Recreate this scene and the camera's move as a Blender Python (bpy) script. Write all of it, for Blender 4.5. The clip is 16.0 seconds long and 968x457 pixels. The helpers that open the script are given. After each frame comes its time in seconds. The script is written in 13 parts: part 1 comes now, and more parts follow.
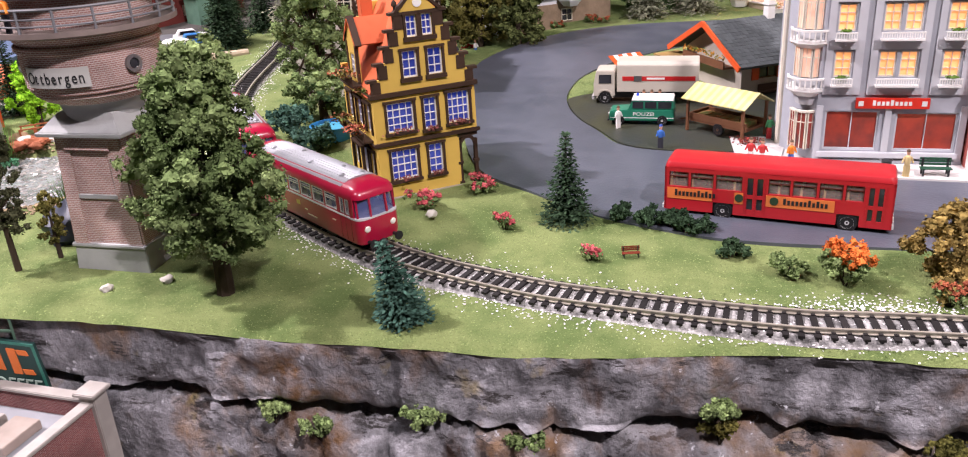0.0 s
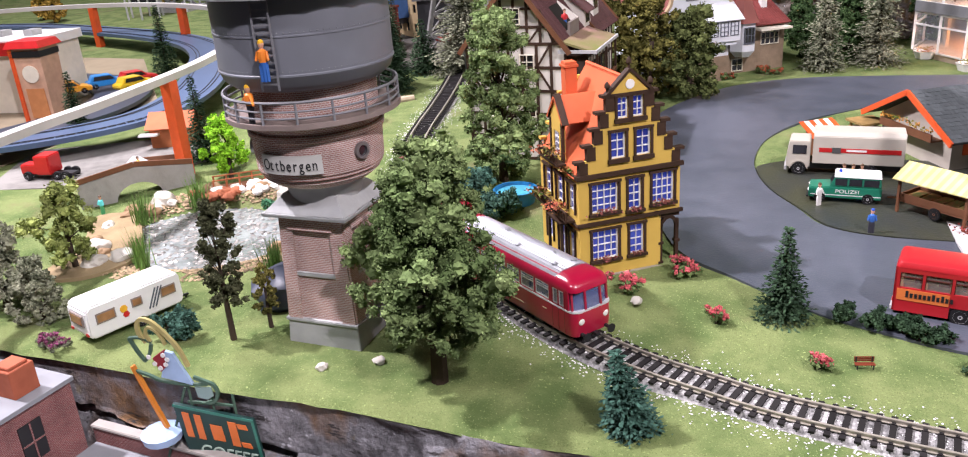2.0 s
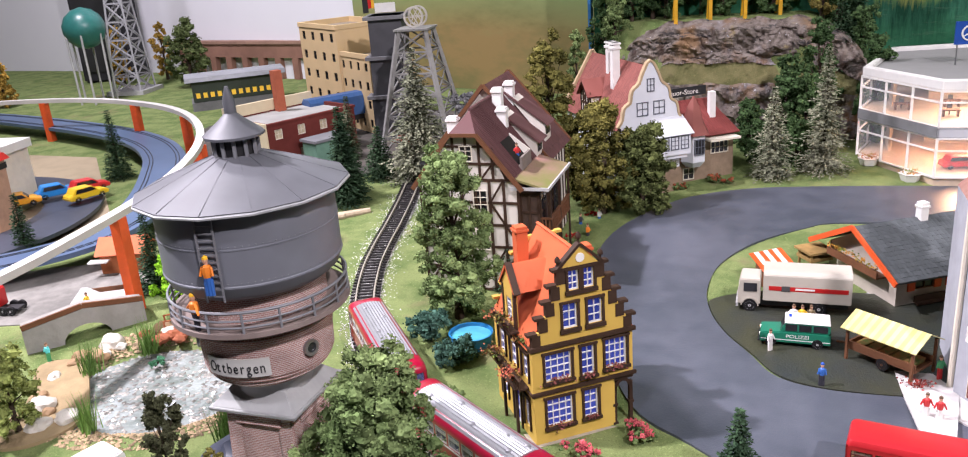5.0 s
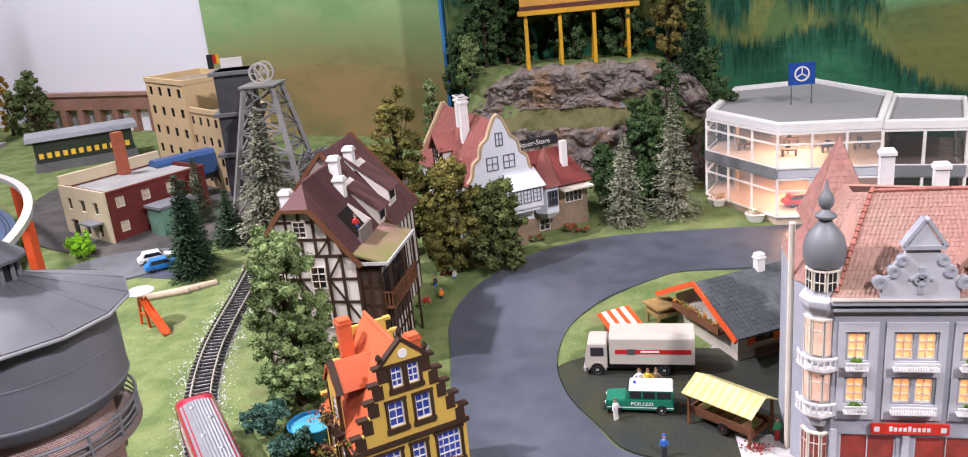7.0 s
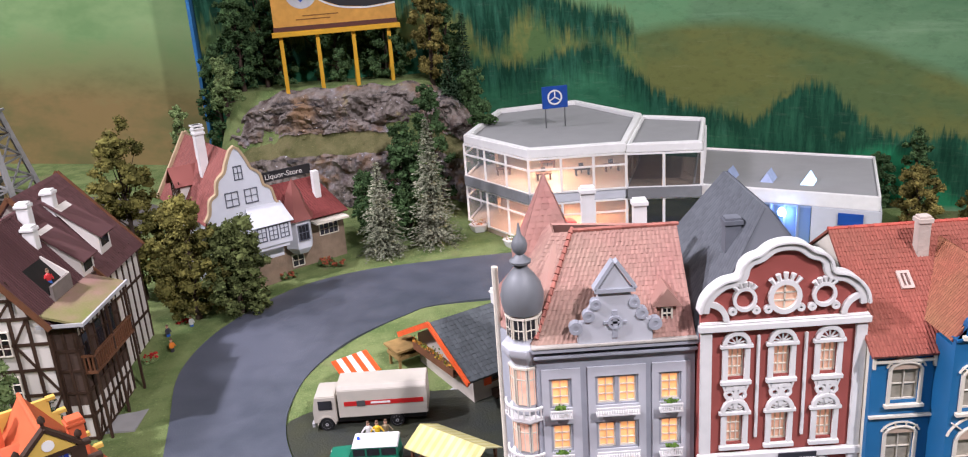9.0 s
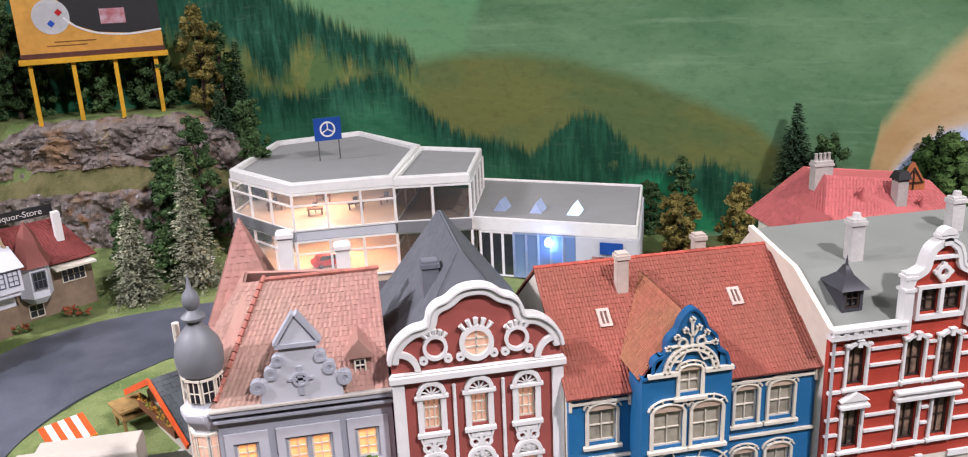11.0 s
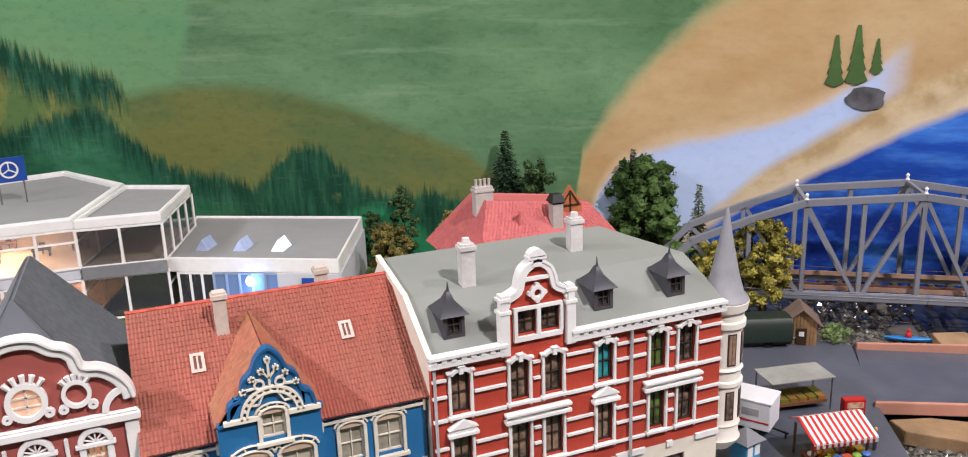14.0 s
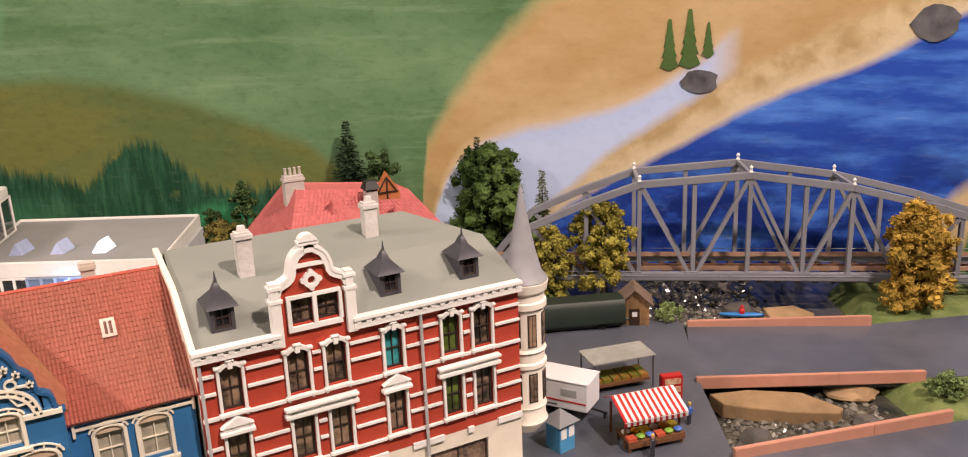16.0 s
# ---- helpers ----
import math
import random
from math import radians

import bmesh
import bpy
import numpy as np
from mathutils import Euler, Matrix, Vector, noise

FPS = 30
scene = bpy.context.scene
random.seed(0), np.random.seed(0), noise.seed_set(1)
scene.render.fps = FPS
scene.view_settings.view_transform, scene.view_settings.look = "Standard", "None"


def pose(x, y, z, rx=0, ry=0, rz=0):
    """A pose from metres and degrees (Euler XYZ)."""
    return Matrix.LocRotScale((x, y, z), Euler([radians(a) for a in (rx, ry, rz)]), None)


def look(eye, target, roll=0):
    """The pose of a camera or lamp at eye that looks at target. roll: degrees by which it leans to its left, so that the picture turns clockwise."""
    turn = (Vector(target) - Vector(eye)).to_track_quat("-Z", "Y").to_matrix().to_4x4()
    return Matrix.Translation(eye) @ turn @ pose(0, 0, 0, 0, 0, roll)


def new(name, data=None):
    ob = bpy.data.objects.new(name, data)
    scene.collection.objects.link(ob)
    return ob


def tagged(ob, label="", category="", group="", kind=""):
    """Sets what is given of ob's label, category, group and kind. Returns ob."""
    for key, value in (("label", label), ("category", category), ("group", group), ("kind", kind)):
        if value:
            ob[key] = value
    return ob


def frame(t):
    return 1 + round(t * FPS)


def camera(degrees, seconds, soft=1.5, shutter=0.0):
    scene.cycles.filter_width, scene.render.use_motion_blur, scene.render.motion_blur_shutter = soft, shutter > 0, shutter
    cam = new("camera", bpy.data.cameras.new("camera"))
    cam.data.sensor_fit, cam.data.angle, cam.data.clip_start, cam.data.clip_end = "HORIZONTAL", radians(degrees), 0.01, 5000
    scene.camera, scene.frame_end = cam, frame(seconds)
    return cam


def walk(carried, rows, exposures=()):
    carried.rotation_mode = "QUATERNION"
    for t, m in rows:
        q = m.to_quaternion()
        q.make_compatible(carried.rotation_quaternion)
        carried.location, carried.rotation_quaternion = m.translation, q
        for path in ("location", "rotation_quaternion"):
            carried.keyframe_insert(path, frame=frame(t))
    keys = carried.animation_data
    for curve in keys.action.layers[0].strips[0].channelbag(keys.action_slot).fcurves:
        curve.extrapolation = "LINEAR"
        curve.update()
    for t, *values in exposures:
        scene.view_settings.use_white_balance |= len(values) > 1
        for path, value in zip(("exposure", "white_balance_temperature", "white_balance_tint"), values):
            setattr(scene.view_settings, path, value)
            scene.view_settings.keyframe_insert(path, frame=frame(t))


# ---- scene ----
cam = camera(59.7, 16.0, 1.1)
METRES, EYE, TILT, LEAN, TURN = 0.74, 0.224, 0.0, 0.0, 15.4
ROWS = [
    (0.0, 0.0, 0.0, 0.0, -1.4, -23.02, 3.3),
    (0.5, -0.0231, 0.0026, 0.0007, 1.0, -22.51, 3.07),
    (1.0, -0.0466, 0.0089, 0.0065, 3.42, -22.12, 3.26),
    (1.5, -0.0728, 0.014, 0.0247, 5.56, -21.82, 3.73),
    (2.0, -0.0899, 0.0353, 0.0615, 6.06, -21.75, 3.84),
    (2.5, -0.1022, 0.0623, 0.082, 5.66, -21.66, 3.2),
    (3.0, -0.1019, 0.0621, 0.1046, 5.07, -21.08, 3.2),
    (3.5, -0.1025, 0.0528, 0.1244, 4.66, -20.45, 3.51),
    (6.0, -0.0394, 0.1174, 0.2006, 0.64, -18.47, 5.43),
    (6.5, -0.0182, 0.1334, 0.2101, -2.32, -18.46, 5.4),
    (7.0, 0.001, 0.137, 0.2133, -4.3, -18.1, 5.14),
    (7.5, 0.0152, 0.1316, 0.2094, -6.01, -18.16, 4.88),
    (8.0, 0.0616, 0.1584, 0.1988, -9.05, -18.41, 4.41),
    (8.5, 0.0962, 0.1648, 0.221, -12.43, -17.88, 4.08),
    (9.0, 0.1315, 0.1859, 0.2179, -16.22, -18.29, 3.89),
    (9.5, 0.1652, 0.201, 0.2032, -19.28, -18.54, 3.59),
    (10.0, 0.2025, 0.1966, 0.2135, -21.66, -18.24, 3.04),
    (12.5, 0.3782, 0.1579, 0.2107, -32.87, -15.86, 2.28),
    (13.0, 0.4107, 0.1346, 0.2076, -35.17, -15.62, 2.05),
    (13.5, 0.439, 0.1169, 0.2023, -37.11, -15.53, 1.92),
    (14.0, 0.4526, 0.105, 0.1989, -37.9, -15.44, 1.95),
    (14.5, 0.4806, 0.0949, 0.1904, -39.51, -15.45, 1.86),
    (15.0, 0.5088, 0.0845, 0.1839, -40.97, -15.62, 2.02),
    (15.5, 0.5329, 0.0662, 0.1781, -42.58, -15.69, 2.21),
    (16.0, 0.5487, 0.0489, 0.1752, -44.22, -15.74, 2.28),
]
walk(cam, [(t, pose(0, 0, EYE, TILT, LEAN, TURN) @ pose(METRES * x, METRES * y, METRES * z, 90 + pitch, roll, yaw)) for t, x, y, z, yaw, pitch, roll in ROWS],
     ((0.0, -0.16, 6600, 21), (2.5, -0.07, 6300, 18), (6.0, -0.17, 6300, 18), (8.5, -0.31, 6100, 18), (10.0, -0.32, 6100, 18), (12.5, -0.26, 6500, 13), (15.0, -0.25, 6500, 14), (15.5, -0.27, 6850, 16), (16.0, -0.23, 8200, 21)))

# ---- light ----
world = bpy.data.worlds.new("room_air")
scene.world = world
world.use_nodes = True
world.node_tree.nodes["Background"].inputs[0].default_value = (0.9, 0.95, 1.0, 1)
world.node_tree.nodes["Background"].inputs[1].default_value = 0.006
scene.view_settings.exposure = 0.0


def ceiling_lamp(x, y, z, tx, ty, size, power, color):
    data = bpy.data.lights.new("ceiling_lamp", "AREA")
    data.shape, data.size, data.energy, data.color = "DISK", size, power, color
    ob = new("ceiling_lamp", data)
    ob.matrix_world = look((x * 0.01, y * 0.01, z * 0.01), (tx * 0.01, ty * 0.01, 0))
    return ob


def ceiling_spot(x, y, z, tx, ty, cone, power, color):
    data = bpy.data.lights.new("ceiling_spot", "SPOT")
    data.spot_size, data.spot_blend, data.shadow_soft_size, data.energy, data.color = radians(cone), 0.8, 0.035, power, color
    ob = new("ceiling_spot", data)
    ob.matrix_world = look((x * 0.01, y * 0.01, z * 0.01), (tx * 0.01, ty * 0.01, 0))
    return ob


ceiling_spot(-140, 30, 166, -42, 45, 54, 290, (1.0, 0.945, 0.98))
ceiling_lamp(88, -48, 162, 40, 80, 0.09, 50, (1.0, 0.94, 0.955))
ceiling_lamp(175, 10, 168, 105, 85, 0.12, 19, (1.0, 0.93, 0.93))
ceiling_lamp(-150, 105, 168, -95, 150, 0.3, 44, (1.0, 0.955, 1.0))
ceiling_lamp(-45, -50, 165, -30, 60, 0.15, 14, (0.98, 0.95, 1.0))

# ---- materials ----
MATS = {}


def mat(name, color, rough=0.7, metal=0.0, vary=0.25, scale=120.0, bump=0.0, bscale=400.0, emit=0.0, glow=None, rnd=0.0, color2=None, fine=0.0, coat=0.0, spec=0.5):
    """A surface with two scales of colour change and a fine relief."""
    if name in MATS:
        return MATS[name]
    m = bpy.data.materials.new(name)
    m.use_nodes = True
    nt = m.node_tree
    N, L = nt.nodes, nt.links
    b = N["Principled BSDF"]
    b.inputs["Roughness"].default_value = rough
    b.inputs["Metallic"].default_value = metal
    b.inputs["Specular IOR Level"].default_value = spec if rough < 0.6 else 0.4 * spec
    if coat:
        b.inputs["Coat Weight"].default_value = coat
        b.inputs["Coat Roughness"].default_value = 0.15
    geo = N.new("ShaderNodeNewGeometry")
    n1 = N.new("ShaderNodeTexNoise")
    n1.inputs["Scale"].default_value, n1.inputs["Detail"].default_value = scale, 5
    L.new(geo.outputs["Position"], n1.inputs["Vector"])
    n2 = N.new("ShaderNodeTexNoise")
    n2.inputs["Scale"].default_value, n2.inputs["Detail"].default_value = scale * 0.13, 3
    L.new(geo.outputs["Position"], n2.inputs["Vector"])
    mix = N.new("ShaderNodeMix")
    mix.data_type = "RGBA"
    c2 = color2 or tuple(c * (1 - vary) for c in color)
    mix.inputs[6].default_value, mix.inputs[7].default_value = (*color, 1), (*c2, 1)
    add = N.new("ShaderNodeMath")
    add.operation = "MULTIPLY_ADD"
    L.new(n1.outputs["Fac"], add.inputs[0])
    add.inputs[1].default_value = 0.6
    L.new(n2.outputs["Fac"], add.inputs[2])
    ramp = N.new("ShaderNodeMapRange")
    ramp.inputs[1].default_value, ramp.inputs[2].default_value = 0.62, 0.98
    L.new(add.outputs[0], ramp.inputs[0])
    L.new(ramp.outputs[0], mix.inputs[0])
    out = mix.outputs[2]
    if rnd:
        info = N.new("ShaderNodeObjectInfo")
        hsv = N.new("ShaderNodeHueSaturation")
        r = N.new("ShaderNodeMapRange")
        r.inputs[3].default_value, r.inputs[4].default_value = 1 - rnd, 1 + rnd
        L.new(info.outputs["Random"], r.inputs[0])
        L.new(r.outputs[0], hsv.inputs["Value"])
        L.new(out, hsv.inputs["Color"])
        out = hsv.outputs[0]
    if fine:
        r = N.new("ShaderNodeMapRange")
        r.inputs[3].default_value, r.inputs[4].default_value = 1 - fine, 1 + fine
        L.new(geo.outputs["Random Per Island"], r.inputs[0])
        hsv = N.new("ShaderNodeHueSaturation")
        L.new(r.outputs[0], hsv.inputs["Value"])
        L.new(out, hsv.inputs["Color"])
        out = hsv.outputs[0]
    L.new(out, b.inputs["Base Color"])
    if bump:
        n3 = N.new("ShaderNodeTexNoise")
        n3.inputs["Scale"].default_value, n3.inputs["Detail"].default_value = bscale, 4
        L.new(geo.outputs["Position"], n3.inputs["Vector"])
        bp = N.new("ShaderNodeBump")
        bp.inputs["Strength"].default_value, bp.inputs["Distance"].default_value = bump, 0.001
        L.new(n3.outputs["Fac"], bp.inputs["Height"])
        L.new(bp.outputs[0], b.inputs["Normal"])
    if emit:
        if glow:
            b.inputs["Emission Color"].default_value = (*glow, 1)
        else:
            L.new(out, b.inputs["Emission Color"])
        b.inputs["Emission Strength"].default_value = emit
    MATS[name] = m
    return m


def glass(name, tint=(1, 1, 1), rough=0.02, clear=0.75):
    if name in MATS:
        return MATS[name]
    m = bpy.data.materials.new(name)
    m.use_nodes = True
    N, L = m.node_tree.nodes, m.node_tree.links
    b = N["Principled BSDF"]
    b.inputs["Base Color"].default_value = (*tint, 1)
    b.inputs["Roughness"].default_value = rough
    b.inputs["Alpha"].default_value = 1 - clear
    MATS[name] = m
    return m


def brick_mat(name, c1, c2, mortar, w, h, rough=0.85, bump=0.6, gap=0.12):
    """Fine moulded brickwork, courses along z, wrapped by the larger horizontal axis."""
    m = bpy.data.materials.new(name)
    m.use_nodes = True
    N, L = m.node_tree.nodes, m.node_tree.links
    b = N["Principled BSDF"]
    b.inputs["Roughness"].default_value = rough
    tc = N.new("ShaderNodeTexCoord")
    sep = N.new("ShaderNodeSeparateXYZ")
    L.new(tc.outputs["Object"], sep.inputs[0])
    s = N.new("ShaderNodeMath")
    s.operation = "ADD"
    L.new(sep.outputs[0], s.inputs[0])
    L.new(sep.outputs[1], s.inputs[1])
    comb = N.new("ShaderNodeCombineXYZ")
    L.new(s.outputs[0], comb.inputs[0])
    L.new(sep.outputs[2], comb.inputs[1])
    br = N.new("ShaderNodeTexBrick")
    br.inputs["Scale"].default_value = 1.0
    br.inputs["Brick Width"].default_value = w
    br.inputs["Row Height"].default_value = h
    br.inputs["Mortar Size"].default_value = h * gap
    br.inputs["Color1"].default_value, br.inputs["Color2"].default_value, br.inputs["Mortar"].default_value = (*c1, 1), (*c2, 1), (*mortar, 1)
    L.new(comb.outputs[0], br.inputs["Vector"])
    n = N.new("ShaderNodeTexNoise")
    n.inputs["Scale"].default_value = 60
    n.inputs["Detail"].default_value = 4
    L.new(tc.outputs["Object"], n.inputs["Vector"])
    mx = N.new("ShaderNodeMix")
    mx.data_type, mx.blend_type = "RGBA", "MULTIPLY"
    mx.inputs[0].default_value = 0.7
    rr = N.new("ShaderNodeMapRange")
    rr.inputs[1].default_value, rr.inputs[2].default_value, rr.inputs[3].default_value, rr.inputs[4].default_value = 0.3, 0.7, 0.6, 1.25
    L.new(n.outputs["Fac"], rr.inputs[0])
    L.new(br.outputs["Color"], mx.inputs[6])
    L.new(rr.outputs[0], mx.inputs[7])
    L.new(mx.outputs[2], b.inputs["Base Color"])
    bp = N.new("ShaderNodeBump")
    bp.inputs["Strength"].default_value, bp.inputs["Distance"].default_value, bp.invert = bump, 0.0005, True
    L.new(br.outputs["Fac"], bp.inputs["Height"])
    L.new(bp.outputs[0], b.inputs["Normal"])
    MATS[name] = m
    return m


# ---- mesh tools: all lengths below are in centimetres ----
CM = 0.01


class Mesh:
    """Collects faces; m places what is added next."""

    def __init__(self):
        self.v, self.f, self.m, self.weld = [], [], None, False

    def add(self, pts, faces):
        n = len(self.v)
        if self.m is not None:
            pts = [self.m @ Vector(p) for p in pts]
        self.v.extend(tuple(p) for p in pts)
        self.f.extend(tuple(n + i for i in f) for f in faces)
        return self

    def box(self, x0, x1, y0, y1, z0, z1):
        p = [(x, y, z) for z in (z0, z1) for y in (y0, y1) for x in (x0, x1)]
        return self.add(p, [(0, 2, 3, 1), (4, 5, 7, 6), (0, 1, 5, 4), (2, 6, 7, 3), (0, 4, 6, 2), (1, 3, 7, 5)])

    def frustum(self, a, b, z0, z1):
        """a, b: (x0, x1, y0, y1) below and above."""
        p = [(a[0], a[2], z0), (a[1], a[2], z0), (a[1], a[3], z0), (a[0], a[3], z0), (b[0], b[2], z1), (b[1], b[2], z1), (b[1], b[3], z1), (b[0], b[3], z1)]
        return self.add(p, [(0, 3, 2, 1), (4, 5, 6, 7), (0, 1, 5, 4), (1, 2, 6, 5), (2, 3, 7, 6), (3, 0, 4, 7)])

    def prism(self, pts, a, b, axis="y"):
        """A polygon in the plane across the axis, drawn out from a to b. Plane: y -> (x, z), x -> (y, z), z -> (x, y)."""
        def at(p, d):
            return (p[0], d, p[1]) if axis == "y" else (d, p[0], p[1]) if axis == "x" else (p[0], p[1], d)
        n = len(pts)
        area = sum(pts[i][0] * pts[(i + 1) % n][1] - pts[(i + 1) % n][0] * pts[i][1] for i in range(n))
        if (area < 0) != (axis == "y"):
            pts = pts[::-1]
        if axis == "y":
            pts = pts[::-1]
        p = [at(q, a) for q in pts] + [at(q, b) for q in pts]
        f = [tuple(range(n))[::-1], tuple(range(n, 2 * n))] + [(i, (i + 1) % n, n + (i + 1) % n, n + i) for i in range(n)]
        if axis == "y":
            f = [q[::-1] for q in f]
        return self.add(p, f)

    def lathe(self, prof, seg=16, cx=0.0, cy=0.0, cap=True):
        p, f = [], []
        for r, z in prof:
            for i in range(seg):
                a = 2 * math.pi * i / seg
                p.append((cx + r * math.cos(a), cy + r * math.sin(a), z))
        for k in range(len(prof) - 1):
            for i in range(seg):
                j = (i + 1) % seg
                f.append((k * seg + i, k * seg + j, (k + 1) * seg + j, (k + 1) * seg + i))
        if cap:
            f.append(tuple(range(seg))[::-1])
            f.append(tuple((len(prof) - 1) * seg + i for i in range(seg)))
        return self.add(p, f)

    def tube(self, a, b, r, r2=None, seg=6):
        a, b = Vector(a), Vector(b)
        r2 = r if r2 is None else r2
        d = (b - a).normalized()
        u = d.orthogonal().normalized()
        w = d.cross(u)
        p = [a + r * (u * math.cos(2 * math.pi * i / seg) + w * math.sin(2 * math.pi * i / seg)) for i in range(seg)]
        p += [b + r2 * (u * math.cos(2 * math.pi * i / seg) + w * math.sin(2 * math.pi * i / seg)) for i in range(seg)]
        f = [(i, (i + 1) % seg, seg + (i + 1) % seg, seg + i) for i in range(seg)]
        return self.add(p, f + [tuple(range(seg))[::-1], tuple(range(seg, 2 * seg))])

    def bar(self, a, b, w, h, up=(0, 0, 1)):
        """A square beam from a to b, w wide and h deep along up."""
        a, b, up = Vector(a), Vector(b), Vector(up)
        d = (b - a).normalized()
        s = d.cross(up)
        if s.length < 1e-4:
            s = d.orthogonal()
        s = s.normalized() * (w / 2)
        t = s.cross(d).normalized() * (h / 2)
        p = [q + i * s + j * t for q in (a, b) for i, j in ((-1, -1), (1, -1), (1, 1), (-1, 1))]
        return self.add(p, [(0, 1, 2, 3), (7, 6, 5, 4), (0, 4, 5, 1), (1, 5, 6, 2), (2, 6, 7, 3), (3, 7, 4, 0)])

    def arch(self, cx, z, r, r2, y0, y1, a0=0.0, a1=180.0, seg=12, sz=1.0):
        """A ring piece in the (x, z) plane between the radii r and r2."""
        p, f = [], []
        for i in range(seg + 1):
            a = radians(a0 + (a1 - a0) * i / seg)
            for y in (y0, y1):
                for q in (r, r2):
                    p.append((cx + q * math.cos(a), y, z + q * math.sin(a) * sz))
        for i in range(seg):
            k, n = 4 * i, 4 * i + 4
            f += [(k, k + 1, n + 1, n), (k + 2, n + 2, n + 3, k + 3), (k + 1, k + 3, n + 3, n + 1), (k, n, n + 2, k + 2)]
        f += [(0, 2, 3, 1), (4 * seg, 4 * seg + 1, 4 * seg + 3, 4 * seg + 2)]
        return self.add(p, f)

    def disc(self, cx, z, r, y0, y1, seg=16, sz=1.0):
        return self.prism([(cx + r * math.cos(2 * math.pi * i / seg), z + sz * r * math.sin(2 * math.pi * i / seg)) for i in range(seg)], y0, y1)

    def wall(self, x0, x1, z0, z1, y0, y1, holes):
        """A wall that faces -y, from y0 to y1, with rectangular holes (x0, x1, z0, z1) through it."""
        xs = sorted({x0, x1, *[h[0] for h in holes], *[h[1] for h in holes]})
        zs = sorted({z0, z1, *[h[2] for h in holes], *[h[3] for h in holes]})

        def hole(i, k):
            if not (0 <= i < len(xs) - 1 and 0 <= k < len(zs) - 1):
                return True
            cx, cz = (xs[i] + xs[i + 1]) / 2, (zs[k] + zs[k + 1]) / 2
            return any(h[0] < cx < h[1] and h[2] < cz < h[3] for h in holes)
        for i in range(len(xs) - 1):
            for k in range(len(zs) - 1):
                if hole(i, k):
                    continue
                a, b, c, d = xs[i], xs[i + 1], zs[k], zs[k + 1]
                self.add([(a, y0, c), (b, y0, c), (b, y0, d), (a, y0, d)], [(0, 1, 2, 3)])
                self.add([(a, y1, c), (b, y1, c), (b, y1, d), (a, y1, d)], [(3, 2, 1, 0)])
                if hole(i - 1, k):
                    self.add([(a, y0, c), (a, y1, c), (a, y1, d), (a, y0, d)], [(3, 2, 1, 0)])
                if hole(i + 1, k):
                    self.add([(b, y0, c), (b, y1, c), (b, y1, d), (b, y0, d)], [(0, 1, 2, 3)])
                if hole(i, k - 1):
                    self.add([(a, y0, c), (b, y0, c), (b, y1, c), (a, y1, c)], [(3, 2, 1, 0)])
                if hole(i, k + 1):
                    self.add([(a, y0, d), (b, y0, d), (b, y1, d), (a, y1, d)], [(0, 1, 2, 3)])
        return self


def mesh_data(name, g, material, bevel=0.0, smooth=35.0):
    me = bpy.data.meshes.new(name)
    me.from_pydata([(x * CM, y * CM, z * CM) for x, y, z in g.v], [], g.f)
    if bevel or g.weld:
        bm = bmesh.new()
        bm.from_mesh(me)
        bmesh.ops.remove_doubles(bm, verts=bm.verts, dist=1e-6)
        if bevel:
            edges = [e for e in bm.edges if len(e.link_faces) == 2 and e.calc_face_angle(0) > 0.5]
            bmesh.ops.bevel(bm, geom=edges, offset=bevel * CM, segments=2, affect="EDGES", clamp_overlap=True)
        bm.to_mesh(me)
        bm.free()
    if smooth:
        me.shade_smooth()
        me.set_sharp_from_angle(angle=radians(smooth))
    me.materials.append(material)
    return me


def part(name, g, material, parent=None, label="", bevel=0.0, smooth=35.0):
    ob = new(name, mesh_data(name, g, material, bevel, smooth))
    if parent is not None:
        ob.parent = parent
    if label:
        tagged(ob, label)
    return ob


def thing(name, x, y, z, rz, label, category, group=""):
    ob = new(name)
    ob.empty_display_size = 0.01
    ob.matrix_basis = pose(x * CM, y * CM, z * CM, 0, 0, rz)
    return tagged(ob, label, category, group)


def solid(name, g, material, x, y, z, rz, label, category, group="", bevel=0.0, smooth=35.0):
    """A thing of one mesh."""
    ob = part(name, g, material, None, "", bevel, smooth)
    ob.matrix_basis = pose(x * CM, y * CM, z * CM, 0, 0, rz)
    return tagged(ob, label, category, group)


def structure(name, g, material, label, smooth=35.0, kind="structure"):
    return tagged(part(name, g, material, None, "", 0.0, smooth), label, name.replace("_", " "), "", kind)


def writing(text, size, material, parent, m, name="lettering", depth=0.02, squeeze=1.0, spacing=1.0):
    """Raised letters from the built-in font, as one mesh; m puts their middle."""
    cu = bpy.data.curves.new(name, "FONT")
    cu.body, cu.size, cu.align_x, cu.align_y, cu.extrude = text, size * CM, "CENTER", "CENTER", depth * CM
    cu.space_character = spacing
    tmp = new(name + "_curve", cu)
    bpy.context.view_layer.update()
    me = bpy.data.meshes.new_from_object(tmp.evaluated_get(bpy.context.evaluated_depsgraph_get()))
    bpy.data.objects.remove(tmp)
    me.transform(m @ Matrix.Diagonal((squeeze, 1, 1, 1)))
    me.materials.clear()
    me.materials.append(material)
    ob = new(name, me)
    ob.parent = parent
    return ob


